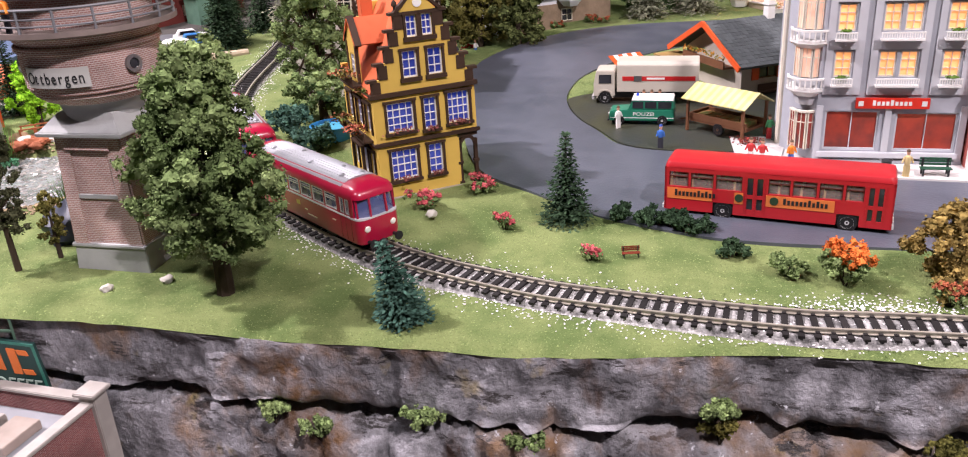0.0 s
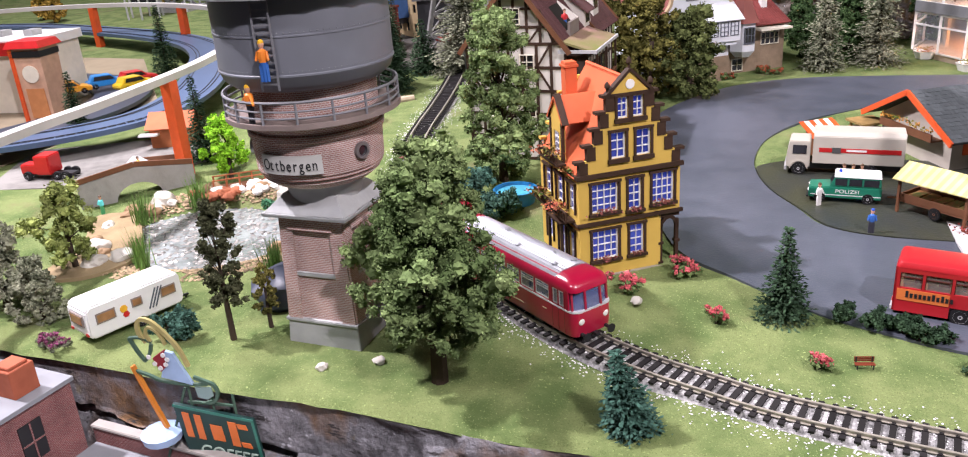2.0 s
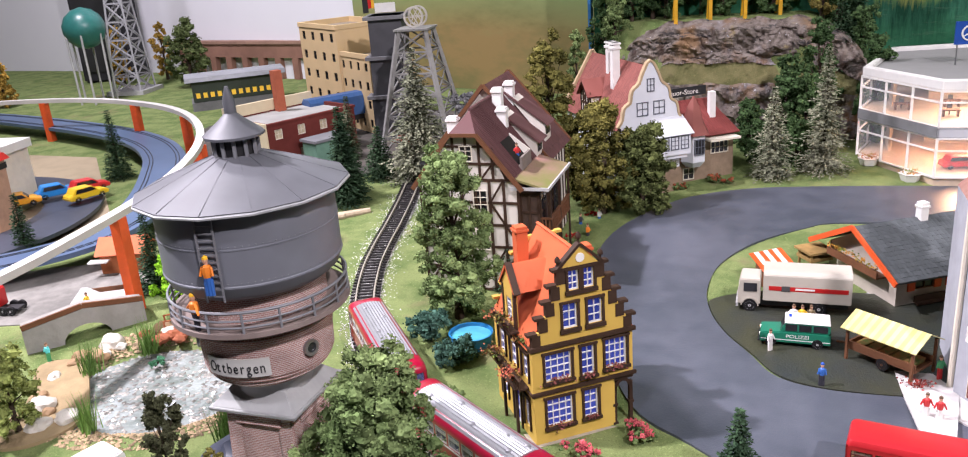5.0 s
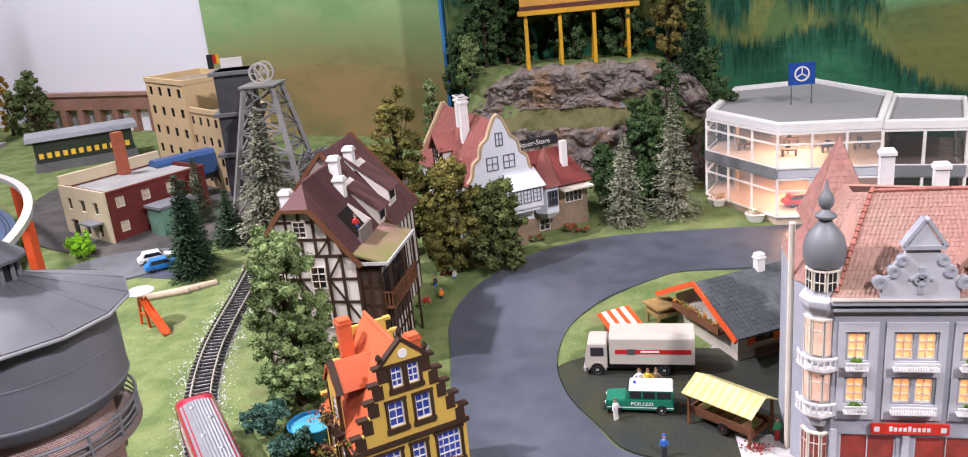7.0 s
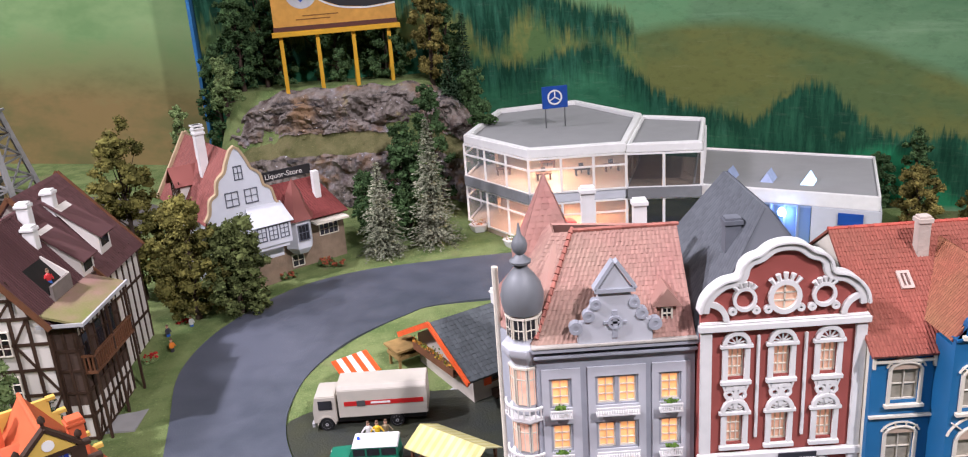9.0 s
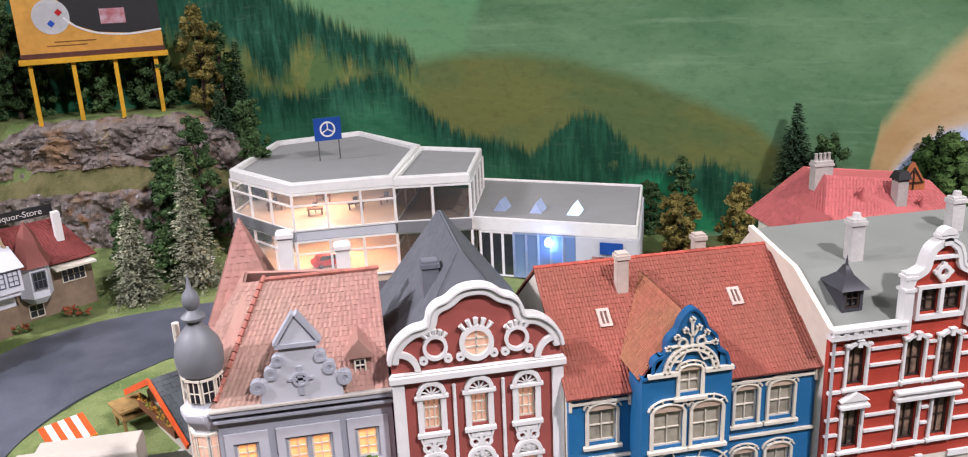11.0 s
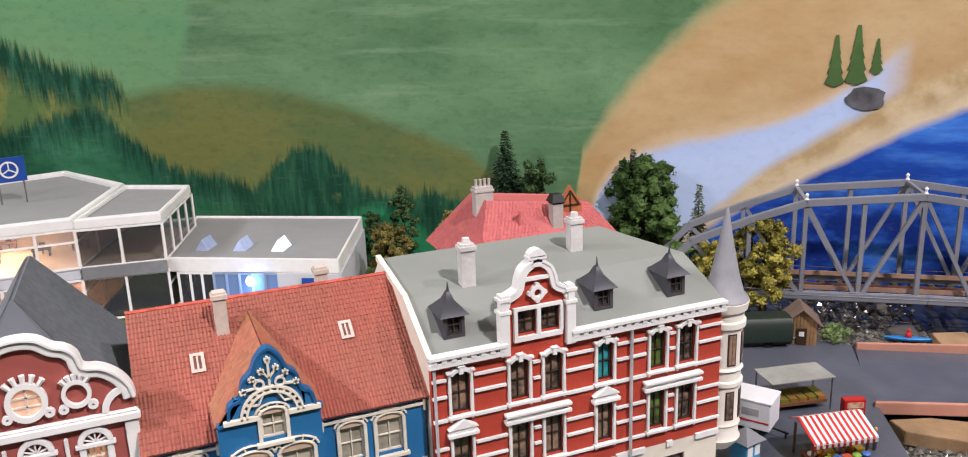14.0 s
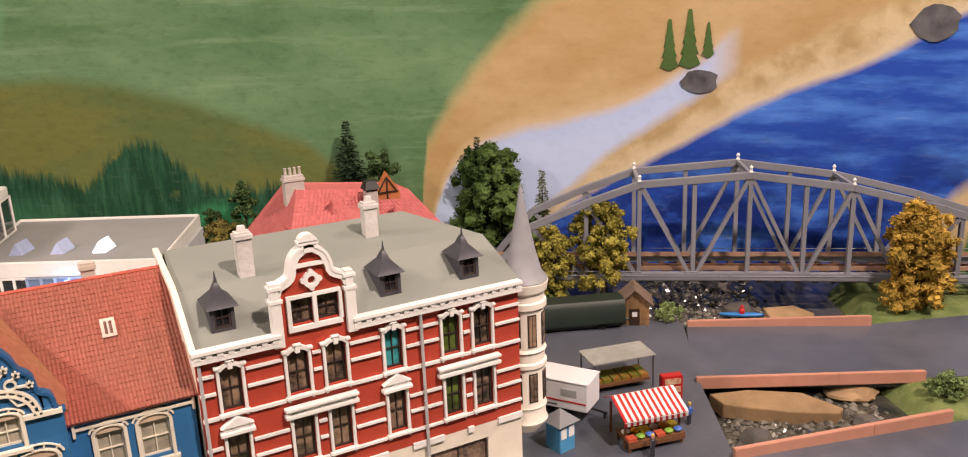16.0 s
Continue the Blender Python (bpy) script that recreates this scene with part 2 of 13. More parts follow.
def facing(x, y, z, rz=0):
    """Puts lettering on an upright face that looks along -y."""
    return pose(x * CM, y * CM, z * CM, 90, 0, rz)


def gz(y):
    """The ground rises a little towards the back."""
    return 0.045 * (min(max(y, 42.0), 130.0) - 42.0)


def smoothstep(a, b, x):
    t = min(max((x - a) / (b - a), 0.0), 1.0)
    return t * t * (3 - 2 * t)


def spline(pts, n=8, closed=False):
    """A smooth line through a few points of the plan."""
    out, k = [], len(pts)
    last = k if closed else k - 1
    for i in range(last):
        p = [Vector(pts[(i + j) % k] if closed else pts[min(max(i + j, 0), k - 1)]) for j in (-1, 0, 1, 2)]
        for s in range(n):
            t = s / n
            out.append(0.5 * (2 * p[1] + (p[2] - p[0]) * t + (2 * p[0] - 5 * p[1] + 4 * p[2] - p[3]) * t * t + (3 * p[1] - p[0] - 3 * p[2] + p[3]) * t ** 3))
    if not closed:
        out.append(Vector(pts[-1]))
    return out

# ---- shared surfaces ----
WHITE = mat("white_plastic", (0.78, 0.77, 0.74), 0.45, vary=0.12)
CREAM = mat("cream_trim", (0.76, 0.70, 0.58), 0.55, vary=0.15)
STONE = mat("grey_stucco", (0.385, 0.40, 0.44), 0.8, vary=0.2, scale=90)
STONE_PALE = mat("pale_grey_stucco", (0.51, 0.52, 0.55), 0.8, vary=0.12, scale=90)
BLACK = mat("black_plastic", (0.015, 0.015, 0.017), 0.5)
DARKGLASS = mat("dark_window_pane", (0.03, 0.03, 0.035), 0.08, vary=0.5, scale=300)
WARM = mat("lit_curtain_pane", (0.9, 0.55, 0.25), 0.4, vary=0.5, scale=160, emit=0.95, glow=(1.0, 0.40, 0.13))
WARM_DIM = mat("dimly_lit_curtain_pane", (0.7, 0.5, 0.38), 0.4, vary=0.5, scale=160, emit=0.42, glow=(1.0, 0.45, 0.26))
# Dark panes; a weak blue glow stands in for the blue reflections.
BLUE_GLINT = mat("blue_glint_pane", (0.06, 0.08, 0.32), 0.18, color2=(0.015, 0.02, 0.06), scale=70, emit=0.17, glow=(0.06, 0.12, 1.0))
STEEL = mat("steel", (0.35, 0.35, 0.36), 0.35, metal=0.9)
WOOD = mat("brown_wood", (0.16, 0.07, 0.035), 0.6, scale=200)
DARKWOOD = mat("dark_brown_trim", (0.05, 0.028, 0.018), 0.6, scale=200)
RED_PAINT = mat("red_paint", (0.55, 0.02, 0.02), 0.35)
ORANGE_RED = mat("orange_red_paint", (0.75, 0.10, 0.02), 0.45)
YELLOW_PAINT = mat("yellow_paint", (0.85, 0.45, 0.03), 0.4)
BLUE_PAINT = mat("blue_paint", (0.02, 0.10, 0.55), 0.4)
TYRE = mat("tyre_rubber", (0.012, 0.012, 0.013), 0.75)
GREY_PAINT = mat("light_grey_paint", (0.45, 0.45, 0.45), 0.45)

# ---- room ----
# Room shell painted dark grey so that it throws little light back.
ROOM = mat("low_bounce_room_grey", (0.09, 0.09, 0.093), 0.9, vary=0.06, scale=3)
FLOORING = mat("room_floor", (0.10, 0.095, 0.09), 0.7, scale=8)
X0, X1, Y0, Y1, Z0, Z1 = -330, 260, -200, 260, -90, 175
structure("wall_south", Mesh().box(X0, X1, Y0 - 10, Y0, Z0, Z1), ROOM, "plain painted wall behind the camera")
structure("wall_north", Mesh().box(X0, X1, Y1, Y1 + 10, Z0, Z1), ROOM, "plain painted wall behind the layout")
structure("wall_west", Mesh().box(X0 - 10, X0, Y0, Y1, Z0, Z1), ROOM, "plain painted side wall")
structure("wall_east", Mesh().box(X1, X1 + 10, Y0, Y1, Z0, Z1), ROOM, "plain painted side wall")
structure("ceiling", Mesh().box(X0, X1, Y0, Y1, Z1, Z1 + 10), ROOM, "plain dark grey ceiling, kept dark to throw back little light")
structure("floor", Mesh().box(X0, X1, Y0, Y1, Z0 - 10, Z0), FLOORING, "plain dark floor of the room")

# ---- backdrop ----
MURAL_LINE = spline([(-38, 152), (0, 151), (22, 146), (40, 135.5), (58, 124), (82, 110), (100, 100), (114, 91), (140, 70), (165, 42)], 20)


def strip(line, z0, z1, thick, rows=1):
    """An upright board that follows a line of the plan, with u along it and v up it, in centimetres."""
    g, uv = Mesh(), []
    u, total = [0.0], 0.0
    for a, b in zip(line, line[1:]):
        total += (b - a).length
        u.append(total)
    for i, p in enumerate(line):
        d = (line[min(i + 1, len(line) - 1)] - line[max(i - 1, 0)]).normalized()
        n = Vector((-d.y, d.x)) * thick
        for q, z in ((p, z0), (p, z1), (p + n, z0), (p + n, z1)):
            g.v.append((q.x, q.y, z))
            uv.append((u[i], z))
    for i in range(len(line) - 1):
        a, b = 4 * i, 4 * i + 4
        g.f += [(a, b, b + 1, a + 1), (a + 2, a + 3, b + 3, b + 2), (a + 1, b + 1, b + 3, a + 3), (a, a + 2, b + 2, b)]
    g.f += [(0, 1, 3, 2), (4 * len(line) - 4, 4 * len(line) - 2, 4 * len(line) - 1, 4 * len(line) - 3)]
    return g, uv


def give_uv(ob, uv):
    layer = ob.data.uv_layers.new(name="along")
    for loop in ob.data.loops:
        layer.data[loop.index].uv = uv[loop.vertex_index]


class Paint:
    """Builds a painted picture out of heights above a line."""

    def __init__(self, name, rough=0.75):
        self.m = bpy.data.materials.new(name)
        self.m.use_nodes = True
        self.N, self.L = self.m.node_tree.nodes, self.m.node_tree.links
        self.b = self.N["Principled BSDF"]
        self.b.inputs["Roughness"].default_value = rough
        self.b.inputs["Specular IOR Level"].default_value = 0.15
        uv = self.N.new("ShaderNodeUVMap")
        uv.uv_map = "along"
        self.uv = uv.outputs[0]
        sep = self.N.new("ShaderNodeSeparateXYZ")
        self.L.new(self.uv, sep.inputs[0])
        self.u, self.z = sep.outputs[0], sep.outputs[1]

    def math(self, op, a, b=None, c=None):
        n = self.N.new("ShaderNodeMath")
        n.operation = op
        for i, v in enumerate((a, b, c)):
            if v is None:
                continue
            if isinstance(v, (int, float)):
                n.inputs[i].default_value = v
            else:
                self.L.new(v, n.inputs[i])
        return n.outputs[0]

    def noise(self, su, sz, detail=4, rough=0.6, shear=0.0):
        """Brush noise; su, sz: strokes per centimetre along and up."""
        mp = self.N.new("ShaderNodeMapping")
        mp.inputs["Scale"].default_value = (su, sz, 1)
        mp.inputs["Rotation"].default_value = (0, 0, radians(shear))
        self.L.new(self.uv, mp.inputs[0])
        n = self.N.new("ShaderNodeTexNoise")
        n.inputs["Scale"].default_value, n.inputs["Detail"].default_value, n.inputs["Roughness"].default_value = 1.0, detail, rough
        self.L.new(mp.outputs[0], n.inputs["Vector"])
        return n.outputs["Fac"]

    def line(self, pts, lo, hi, zmax=60.0, zmin=-20.0, bend="B_SPLINE"):
        """The height of a line z(u) through a few points."""
        r = self.N.new("ShaderNodeValToRGB")
        r.color_ramp.interpolation = bend if len(pts) > 3 else "LINEAR"
        e = r.color_ramp.elements
        while len(e) < len(pts):
            e.new(0.5)
        for el, (u, z) in zip(e, pts):
            el.position = (u - lo) / (hi - lo)
            v = (z - zmin) / (zmax - zmin)
            el.color = (v, v, v, 1)
        self.L.new(self.math("DIVIDE", self.math("SUBTRACT", self.u, lo), hi - lo), r.inputs[0])
        sep = self.N.new("ShaderNodeSeparateColor")
        self.L.new(r.outputs[0], sep.inputs[0])
        return self.math("MULTIPLY_ADD", sep.outputs[0], zmax - zmin, zmin)

    def below(self, line, soft=1.0, rag=None, amount=0.0):
        """1 below the line, 0 above it."""
        d = self.math("SUBTRACT", line, self.z)
        if rag is not None:
            d = self.math("MULTIPLY_ADD", self.math("SUBTRACT", rag, 0.5), amount, d)
        mr = self.N.new("ShaderNodeMapRange")
        mr.inputs[1].default_value, mr.inputs[2].default_value = -soft, soft
        self.L.new(d, mr.inputs[0])
        return mr.outputs[0]

    def over(self, base, top, mask):
        mx = self.N.new("ShaderNodeMix")
        mx.data_type = "RGBA"
        for i, v in ((0, mask), (6, base), (7, top)):
            if isinstance(v, tuple):
                mx.inputs[i].default_value = (*v, 1)
            elif isinstance(v, (int, float)):
                mx.inputs[i].default_value = v
            else:
                self.L.new(v, mx.inputs[i])
        return mx.outputs[2]

    def step(self, v, a, b):
        mr = self.N.new("ShaderNodeMapRange")
        mr.inputs[1].default_value, mr.inputs[2].default_value = a, b
        self.L.new(v, mr.inputs[0])
        return mr.outputs[0]

    def gain(self, color, value):
        h = self.N.new("ShaderNodeHueSaturation")
        h.inputs["Value"].default_value = value
        self.L.new(color, h.inputs["Color"])
        return h.outputs[0]

    def done(self, color, gain=1.0):
        self.L.new(self.gain(color, gain), self.b.inputs["Base Color"])
        return self.m


def mural_paint():
    p = Paint("painted_landscape", 0.7)
    lo, hi = 0.0, 238.9
    strokes = p.noise(0.05, 0.10, 5, 0.65, 30)
    wash = p.noise(0.02, 0.05, 3, 0.5, -20)
    fine = p.noise(0.9, 0.12, 4, 0.7)
    sweep = p.noise(0.05, 0.5, 4, 0.65, 38)
    col = p.over((0.07, 0.155, 0.075), (0.13, 0.235, 0.12), p.step(strokes, 0.36, 0.68))
    col = p.over(col, (0.055, 0.12, 0.045), p.step(wash, 0.5, 0.7))
    col = p.over(col, (0.17, 0.275, 0.155), p.math("MULTIPLY", p.step(sweep, 0.54, 0.76), 0.8))
    col = p.over(col, (0.045, 0.115, 0.05), p.math("MULTIPLY", p.step(p.noise(0.03, 0.22, 5, 0.7, -28), 0.56, 0.76), 0.8))
    # a smooth paler hill behind, then the olive slope
    hill = p.over((0.095, 0.235, 0.11), (0.125, 0.245, 0.115), p.step(strokes, 0.4, 0.62))
    edge = p.step(p.math("MULTIPLY_ADD", p.math("SUBTRACT", strokes, 0.5), 5.0, p.math("MULTIPLY_ADD", p.z, -0.25, p.u)), 70.6, 69.0)
    col = p.over(col, hill, edge)
    olive = p.line([(62, 24.3), (64.5, 24.6), (73.7, 26.3), (80, 26.6), (85.5, 26.5), (94.3, 25.0), (102.6, 22.5), (110.8, 19.6), (115.6, 17.6), (119.5, 14.5)], lo, hi, bend="CARDINAL")
    col = p.over(col, p.over((0.125, 0.14, 0.042), (0.085, 0.125, 0.045), p.step(strokes, 0.42, 0.58)), p.math("MULTIPLY", p.below(olive, 0.9, strokes, 2), p.math("MULTIPLY", p.step(p.u, 124, 119), p.step(p.u, 60, 64))))
    # two bands of tall dark grass that run down to the right, with a yellowish patch between
    blot = p.noise(0.16, 0.10, 4, 0.7, 35)
    blade = p.noise(1.5, 0.10, 4, 0.75)
    upper = p.line([(0, 46), (30, 42), (39.4, 39.4), (45.9, 38.6), (49.7, 35), (54.4, 32.3), (58.7, 30.2), (62.8, 29), (65.5, 28.6), (68.3, 26), (71, 20)], lo, hi, bend="CARDINAL")
    lower = p.line([(38, 30), (43, 27), (46.3, 23), (48.9, 25.5), (51, 29), (54.2, 27.3), (58.1, 25.1), (62.3, 24.2), (68, 24.4), (72, 24)], lo, hi, bend="CARDINAL")
    grass = p.over((0.006, 0.042, 0.022), (0.03, 0.125, 0.075), p.step(fine, 0.44, 0.74))
    patch = p.over((0.17, 0.18, 0.05), (0.075, 0.135, 0.045), p.step(blot, 0.42, 0.56))
    near = p.step(p.u, 70.5, 67.5)
    col = p.over(col, patch, p.math("MULTIPLY", p.below(upper, 1.4, blade, 7), near))
    col = p.over(col, grass, p.math("MULTIPLY", p.math("MULTIPLY", p.below(upper, 0.9, blade, 8), near), p.math("SUBTRACT", 1.0, p.below(lower, 1.6, blade, 11))))
    low = p.line([(30, 26), (43.8, 22.4), (47.6, 21.3), (51.2, 21.3), (55.6, 22.5), (58.8, 23), (63.3, 24), (66.3, 21.2), (69.4, 19), (72.6, 16.4), (75.9, 15.2), (79.2, 14.5), (83.6, 13.6), (88.9, 12.4), (98.5, 11.7), (109.3, 11.1), (120.9, 3.7)], lo, hi, bend="CARDINAL")
    foot = p.over((0.014, 0.085, 0.042), (0.035, 0.15, 0.075), p.step(strokes, 0.4, 0.62))
    foot = p.over(grass, foot, p.below(p.math("SUBTRACT", low, 4.0), 2.0, blade, 9))
    col = p.over(col, foot, p.below(low, 0.7, blade, 7))
    bush = p.line([(59.1, 4.8), (83.1, 8.1), (87, 13.5), (90.9, 18.4), (95.6, 19), (99.4, 14.6), (102.2, 11.8), (107.6, 11.9), (114.3, 13.5), (120.9, 3.7)], lo, hi)
    col = p.over(col, p.over((0.007, 0.045, 0.024), (0.025, 0.115, 0.06), p.step(fine, 0.42, 0.74)), p.math("MULTIPLY", p.below(bush, 0.7, blade, 7), p.step(blot, 0.34, 0.42)))
    glade = p.line([(92, 2), (97, 7), (101, 9.6), (106, 9.4), (110, 6), (114, 2)], lo, hi, bend="CARDINAL")
    col = p.over(col, (0.02, 0.20, 0.085), p.below(glade, 1.2, blade, 5))
    dab = p.noise(0.5, 0.9, 5, 0.75, 40)
    col = p.over(col, p.over(col, (0.0, 0.0, 0.0), 0.14), p.step(dab, 0.50, 0.72))
    col = p.gain(col, 1.16)
    # the shore on the right: sand, shallow water, a spit of sand, deep water
    sand = p.line([(129, -9.4), (129.4, 10), (130.4, 17.3), (135.8, 25.4), (140.9, 31.1), (147.7, 36), (166.9, 43.1), (238, 61)], lo, hi)
    tan = p.over((0.42, 0.27, 0.12), (0.50, 0.36, 0.19), p.step(strokes, 0.4, 0.65))
    rag = p.noise(0.25, 0.25, 4, 0.6)
    col = p.over(col, (0.36, 0.33, 0.16), p.below(sand, 1.2, rag, 3))
    col = p.over(col, tan, p.below(p.math("SUBTRACT", sand, 1.3), 1.2, rag, 2))
    shallow = p.line([(127.5, -9.6), (130.8, 9.1), (134.2, 14.7), (138.4, 17.4), (143.4, 18.5), (150.3, 19.5), (158, 21.7), (165.1, 26.3), (168.6, 30.7)], lo, hi)
    shore = p.below(p.math("ADD", shallow, 1.0), 1.2, rag, 1.2)
    gone = p.step(p.u, 169.5, 165.1)
    col = p.over(col, (0.60, 0.47, 0.32), p.math("MULTIPLY", shore, gone))
    col = p.over(col, p.over((0.34, 0.45, 0.72), (0.45, 0.56, 0.78), p.step(wash, 0.4, 0.6)), p.math("MULTIPLY", p.below(shallow, 0.7, rag, 1.0), gone))
    spit = p.line([(134.2, -1.7), (144.3, 7.6), (149.4, 11.5), (154.5, 16.3), (159.8, 18.6), (167.8, 24.5), (177.8, 28.7), (187.4, 33.2)], lo, hi)
    col = p.over(col, p.over((0.42, 0.30, 0.15), (0.58, 0.46, 0.28), p.step(rag, 0.4, 0.65)), p.below(spit, 0.8, rag, 1.5))
    deep = p.line([(140.9, -0.5), (146, 7.5), (153.7, 11.6), (161.5, 15.1), (169.5, 20), (176, 22.4), (183.5, 24.9), (190.3, 28.5), (200.4, 34.1), (216, 44)], lo, hi)
    wave = p.noise(0.07, 0.35, 4, 0.6, 32)
    sea = p.over((0.012, 0.07, 0.40), (0.05, 0.19, 0.62), p.step(wave, 0.45, 0.65))
    sea = p.over(sea, (0.004, 0.022, 0.16), p.math("MULTIPLY", p.step(p.z, 19, 8), p.step(p.noise(0.12, 0.2, 4, 0.65, 50), 0.36, 0.56)))
    sea = p.over(sea, (0.30, 0.42, 0.72), p.step(wave, 0.68, 0.80))
    col = p.over(col, (0.62, 0.52, 0.36), p.below(p.math("ADD", deep, 1.6), 1.5, rag, 2))
    col = p.over(col, sea, p.below(deep, 0.6, rag, 1.0))
    beach = p.line([(185.4, -15.9), (191.3, 4.9), (195.3, 10.3), (203.5, 13.6), (216, 15)], lo, hi)
    col = p.over(col, (0.55, 0.42, 0.24), p.below(beach, 1.2, rag, 2))
    bank = p.line([(193.3, -17), (196.3, 5.5), (201.4, 9.9), (216, 10)], lo, hi)
    col = p.over(col, (0.04, 0.14, 0.04), p.below(bank, 1.2, rag, 3))
    p.b.inputs["Roughness"].default_value = 0.6
    col = p.over(col, p.over(col, (0.0, 0.0, 0.0), 0.10), p.step(p.noise(0.5, 0.9, 5, 0.75, 40), 0.50, 0.72))
    col = p.over(col, p.over(col, (0.55, 0.58, 0.45), 0.06), p.step(p.noise(0.22, 1.3, 5, 0.75, 33), 0.56, 0.72))
    return p.done(col, 1.0)


g, uv = strip(MURAL_LINE, -12, 75, 1.2)
mural = structure("backdrop_mural", g, mural_paint(), "hand-painted backdrop of green hills, sand and blue water")
give_uv(mural, uv)
# the board's blue-taped end
structure("backdrop_trim", Mesh().box(-38.9, -38.4, 151.2, 153.4, -5, 75), mat("blue_tape", (0.05, 0.22, 0.5), 0.6), "narrow blue strip along the backdrop's edge")


def olive_paint():
    p = Paint("painted_meadow", 0.75)
    strokes = p.noise(0.04, 0.09, 5, 0.65, 15)
    col = p.over((0.11, 0.19, 0.075), (0.17, 0.25, 0.11), p.step(strokes, 0.4, 0.65))
    low = p.line([(0, 22), (30, 25), (60, 21), (90, 18)], 0, 100)
    col = p.over(col, p.over((0.17, 0.12, 0.05), (0.11, 0.10, 0.04), p.step(strokes, 0.42, 0.6)), p.below(low, 6, strokes, 18))
    return p.done(col, 1.65)


g, uv = strip([Vector((-103, 188)), Vector((-60, 174)), Vector((-20, 162))], -12, 80, 1.2)
meadow = structure("backdrop_meadow", g, olive_paint(), "backdrop board painted with a green and brown meadow")
give_uv(meadow, uv)
g, uv = strip([Vector((-330, 232)), Vector((-200, 216)), Vector((-103.5, 189))], -40, 175, 2)
structure("wall_white", g, mat("white_wall_paint", (0.70, 0.70, 0.74), 0.85, vary=0.05, scale=6), "plain white wall")

# ---- ground ----
RIVER = spline([(118, 112), (108, 92), (101, 78), (95, 66), (91, 56), (86, 40), (82, 20)], 6)


def near_line(x, y, line):
    best = 1e9
    for a, b in zip(line, line[1:]):
        d = b - a
        t = min(max(((x - a.x) * d.x + (y - a.y) * d.y) / d.length_squared, 0), 1)
        best = min(best, math.hypot(x - a.x - t * d.x, y - a.y - t * d.y))
    return best


def rim(x):
    """The plan line of the rock edge in front."""
    return 35.5 + 2.5 * smoothstep(-12, 8, x) + 0.35 * noise.noise((x * 0.11, 3.0, 0)) + 0.18 * noise.noise((x * 0.5, 7.0, 0))


def pond_depth(x, y):
    return math.hypot((x + 57) / 8.5, (y - 56.5) / 7.5)


def hill(x, y):
    """The rocky rise under the hoarding."""
    return 16.5 * smoothstep(133, 142, y + 0.12 * x + 3 * noise.noise((x * 0.1, y * 0.1, 5))) * smoothstep(-39, -31, x) * smoothstep(8, -3, x)


def ground_z(x, y):
    z = gz(y)
    z += 0.18 * noise.noise((x * 0.09, y * 0.09, 1.0)) * smoothstep(36, 42, y)
    z -= 1.1 * smoothstep(1.15, 0.8, pond_depth(x, y))
    if x > 60:
        z -= 4.0 * smoothstep(9.5, 6.0, near_line(x, y, RIVER) - 6.0 * smoothstep(64, 74, y) - 1.5 + 1.2 * noise.noise((x * 0.15, y * 0.15, 9)))
    z -= 9.0 * smoothstep(6, 13, (x - 88) * 0.555 + (y - 90) * 0.832) * smoothstep(87, 93, x)
    z -= 11.0 * smoothstep(120, 131, y + 0.4 * (x - 55)) * smoothstep(38, 50, x)
    return z + hill(x, y)


def grass_mat(name, a, b, c, bumpy=0.9):
    m = bpy.data.materials.new(name)
    m.use_nodes = True
    N, L = m.node_tree.nodes, m.node_tree.links
    s = N["Principled BSDF"]
    s.inputs["Roughness"].default_value = 0.95
    s.inputs["Specular IOR Level"].default_value = 0.15
    geo = N.new("ShaderNodeNewGeometry")

    def noise_at(scale, detail, rough=0.6):
        n = N.new("ShaderNodeTexNoise")
        n.inputs["Scale"].default_value, n.inputs["Detail"].default_value, n.inputs["Roughness"].default_value = scale, detail, rough
        L.new(geo.outputs["Position"], n.inputs["Vector"])
        return n.outputs["Fac"]

    def mixed(f, lo, hi, x, y):
        r = N.new("ShaderNodeMapRange")
        r.inputs[1].default_value, r.inputs[2].default_value = lo, hi
        L.new(f, r.inputs[0])
        mx = N.new("ShaderNodeMix")
        mx.data_type = "RGBA"
        L.new(r.outputs[0], mx.inputs[0])
        for i, v in ((6, x), (7, y)):
            if isinstance(v, tuple):
                mx.inputs[i].default_value = (*v, 1)
            else:
                L.new(v, mx.inputs[i])
        return mx.outputs[2]
    col = mixed(noise_at(26, 4), 0.4, 0.62, a, b)
    col = mixed(noise_at(900, 3, 0.75), 0.55, 0.75, col, tuple(x * 0.7 for x in b))
    col = mixed(noise_at(600, 2), 0.62, 0.75, col, tuple(min(1, x * 1.7) for x in a))
    col = mixed(noise_at(11, 5), 0.60, 0.74, col, c)
    L.new(col, s.inputs["Base Color"])
    bp = N.new("ShaderNodeBump")
    bp.inputs["Strength"].default_value, bp.inputs["Distance"].default_value = bumpy, 0.0015
    L.new(noise_at(700, 4, 0.7), bp.inputs["Height"])
    L.new(bp.outputs[0], s.inputs["Normal"])
    MATS[name] = m
    return m


GRASS = grass_mat("scattered_turf", (0.195, 0.24, 0.09), (0.105, 0.155, 0.05), (0.20, 0.165, 0.09))


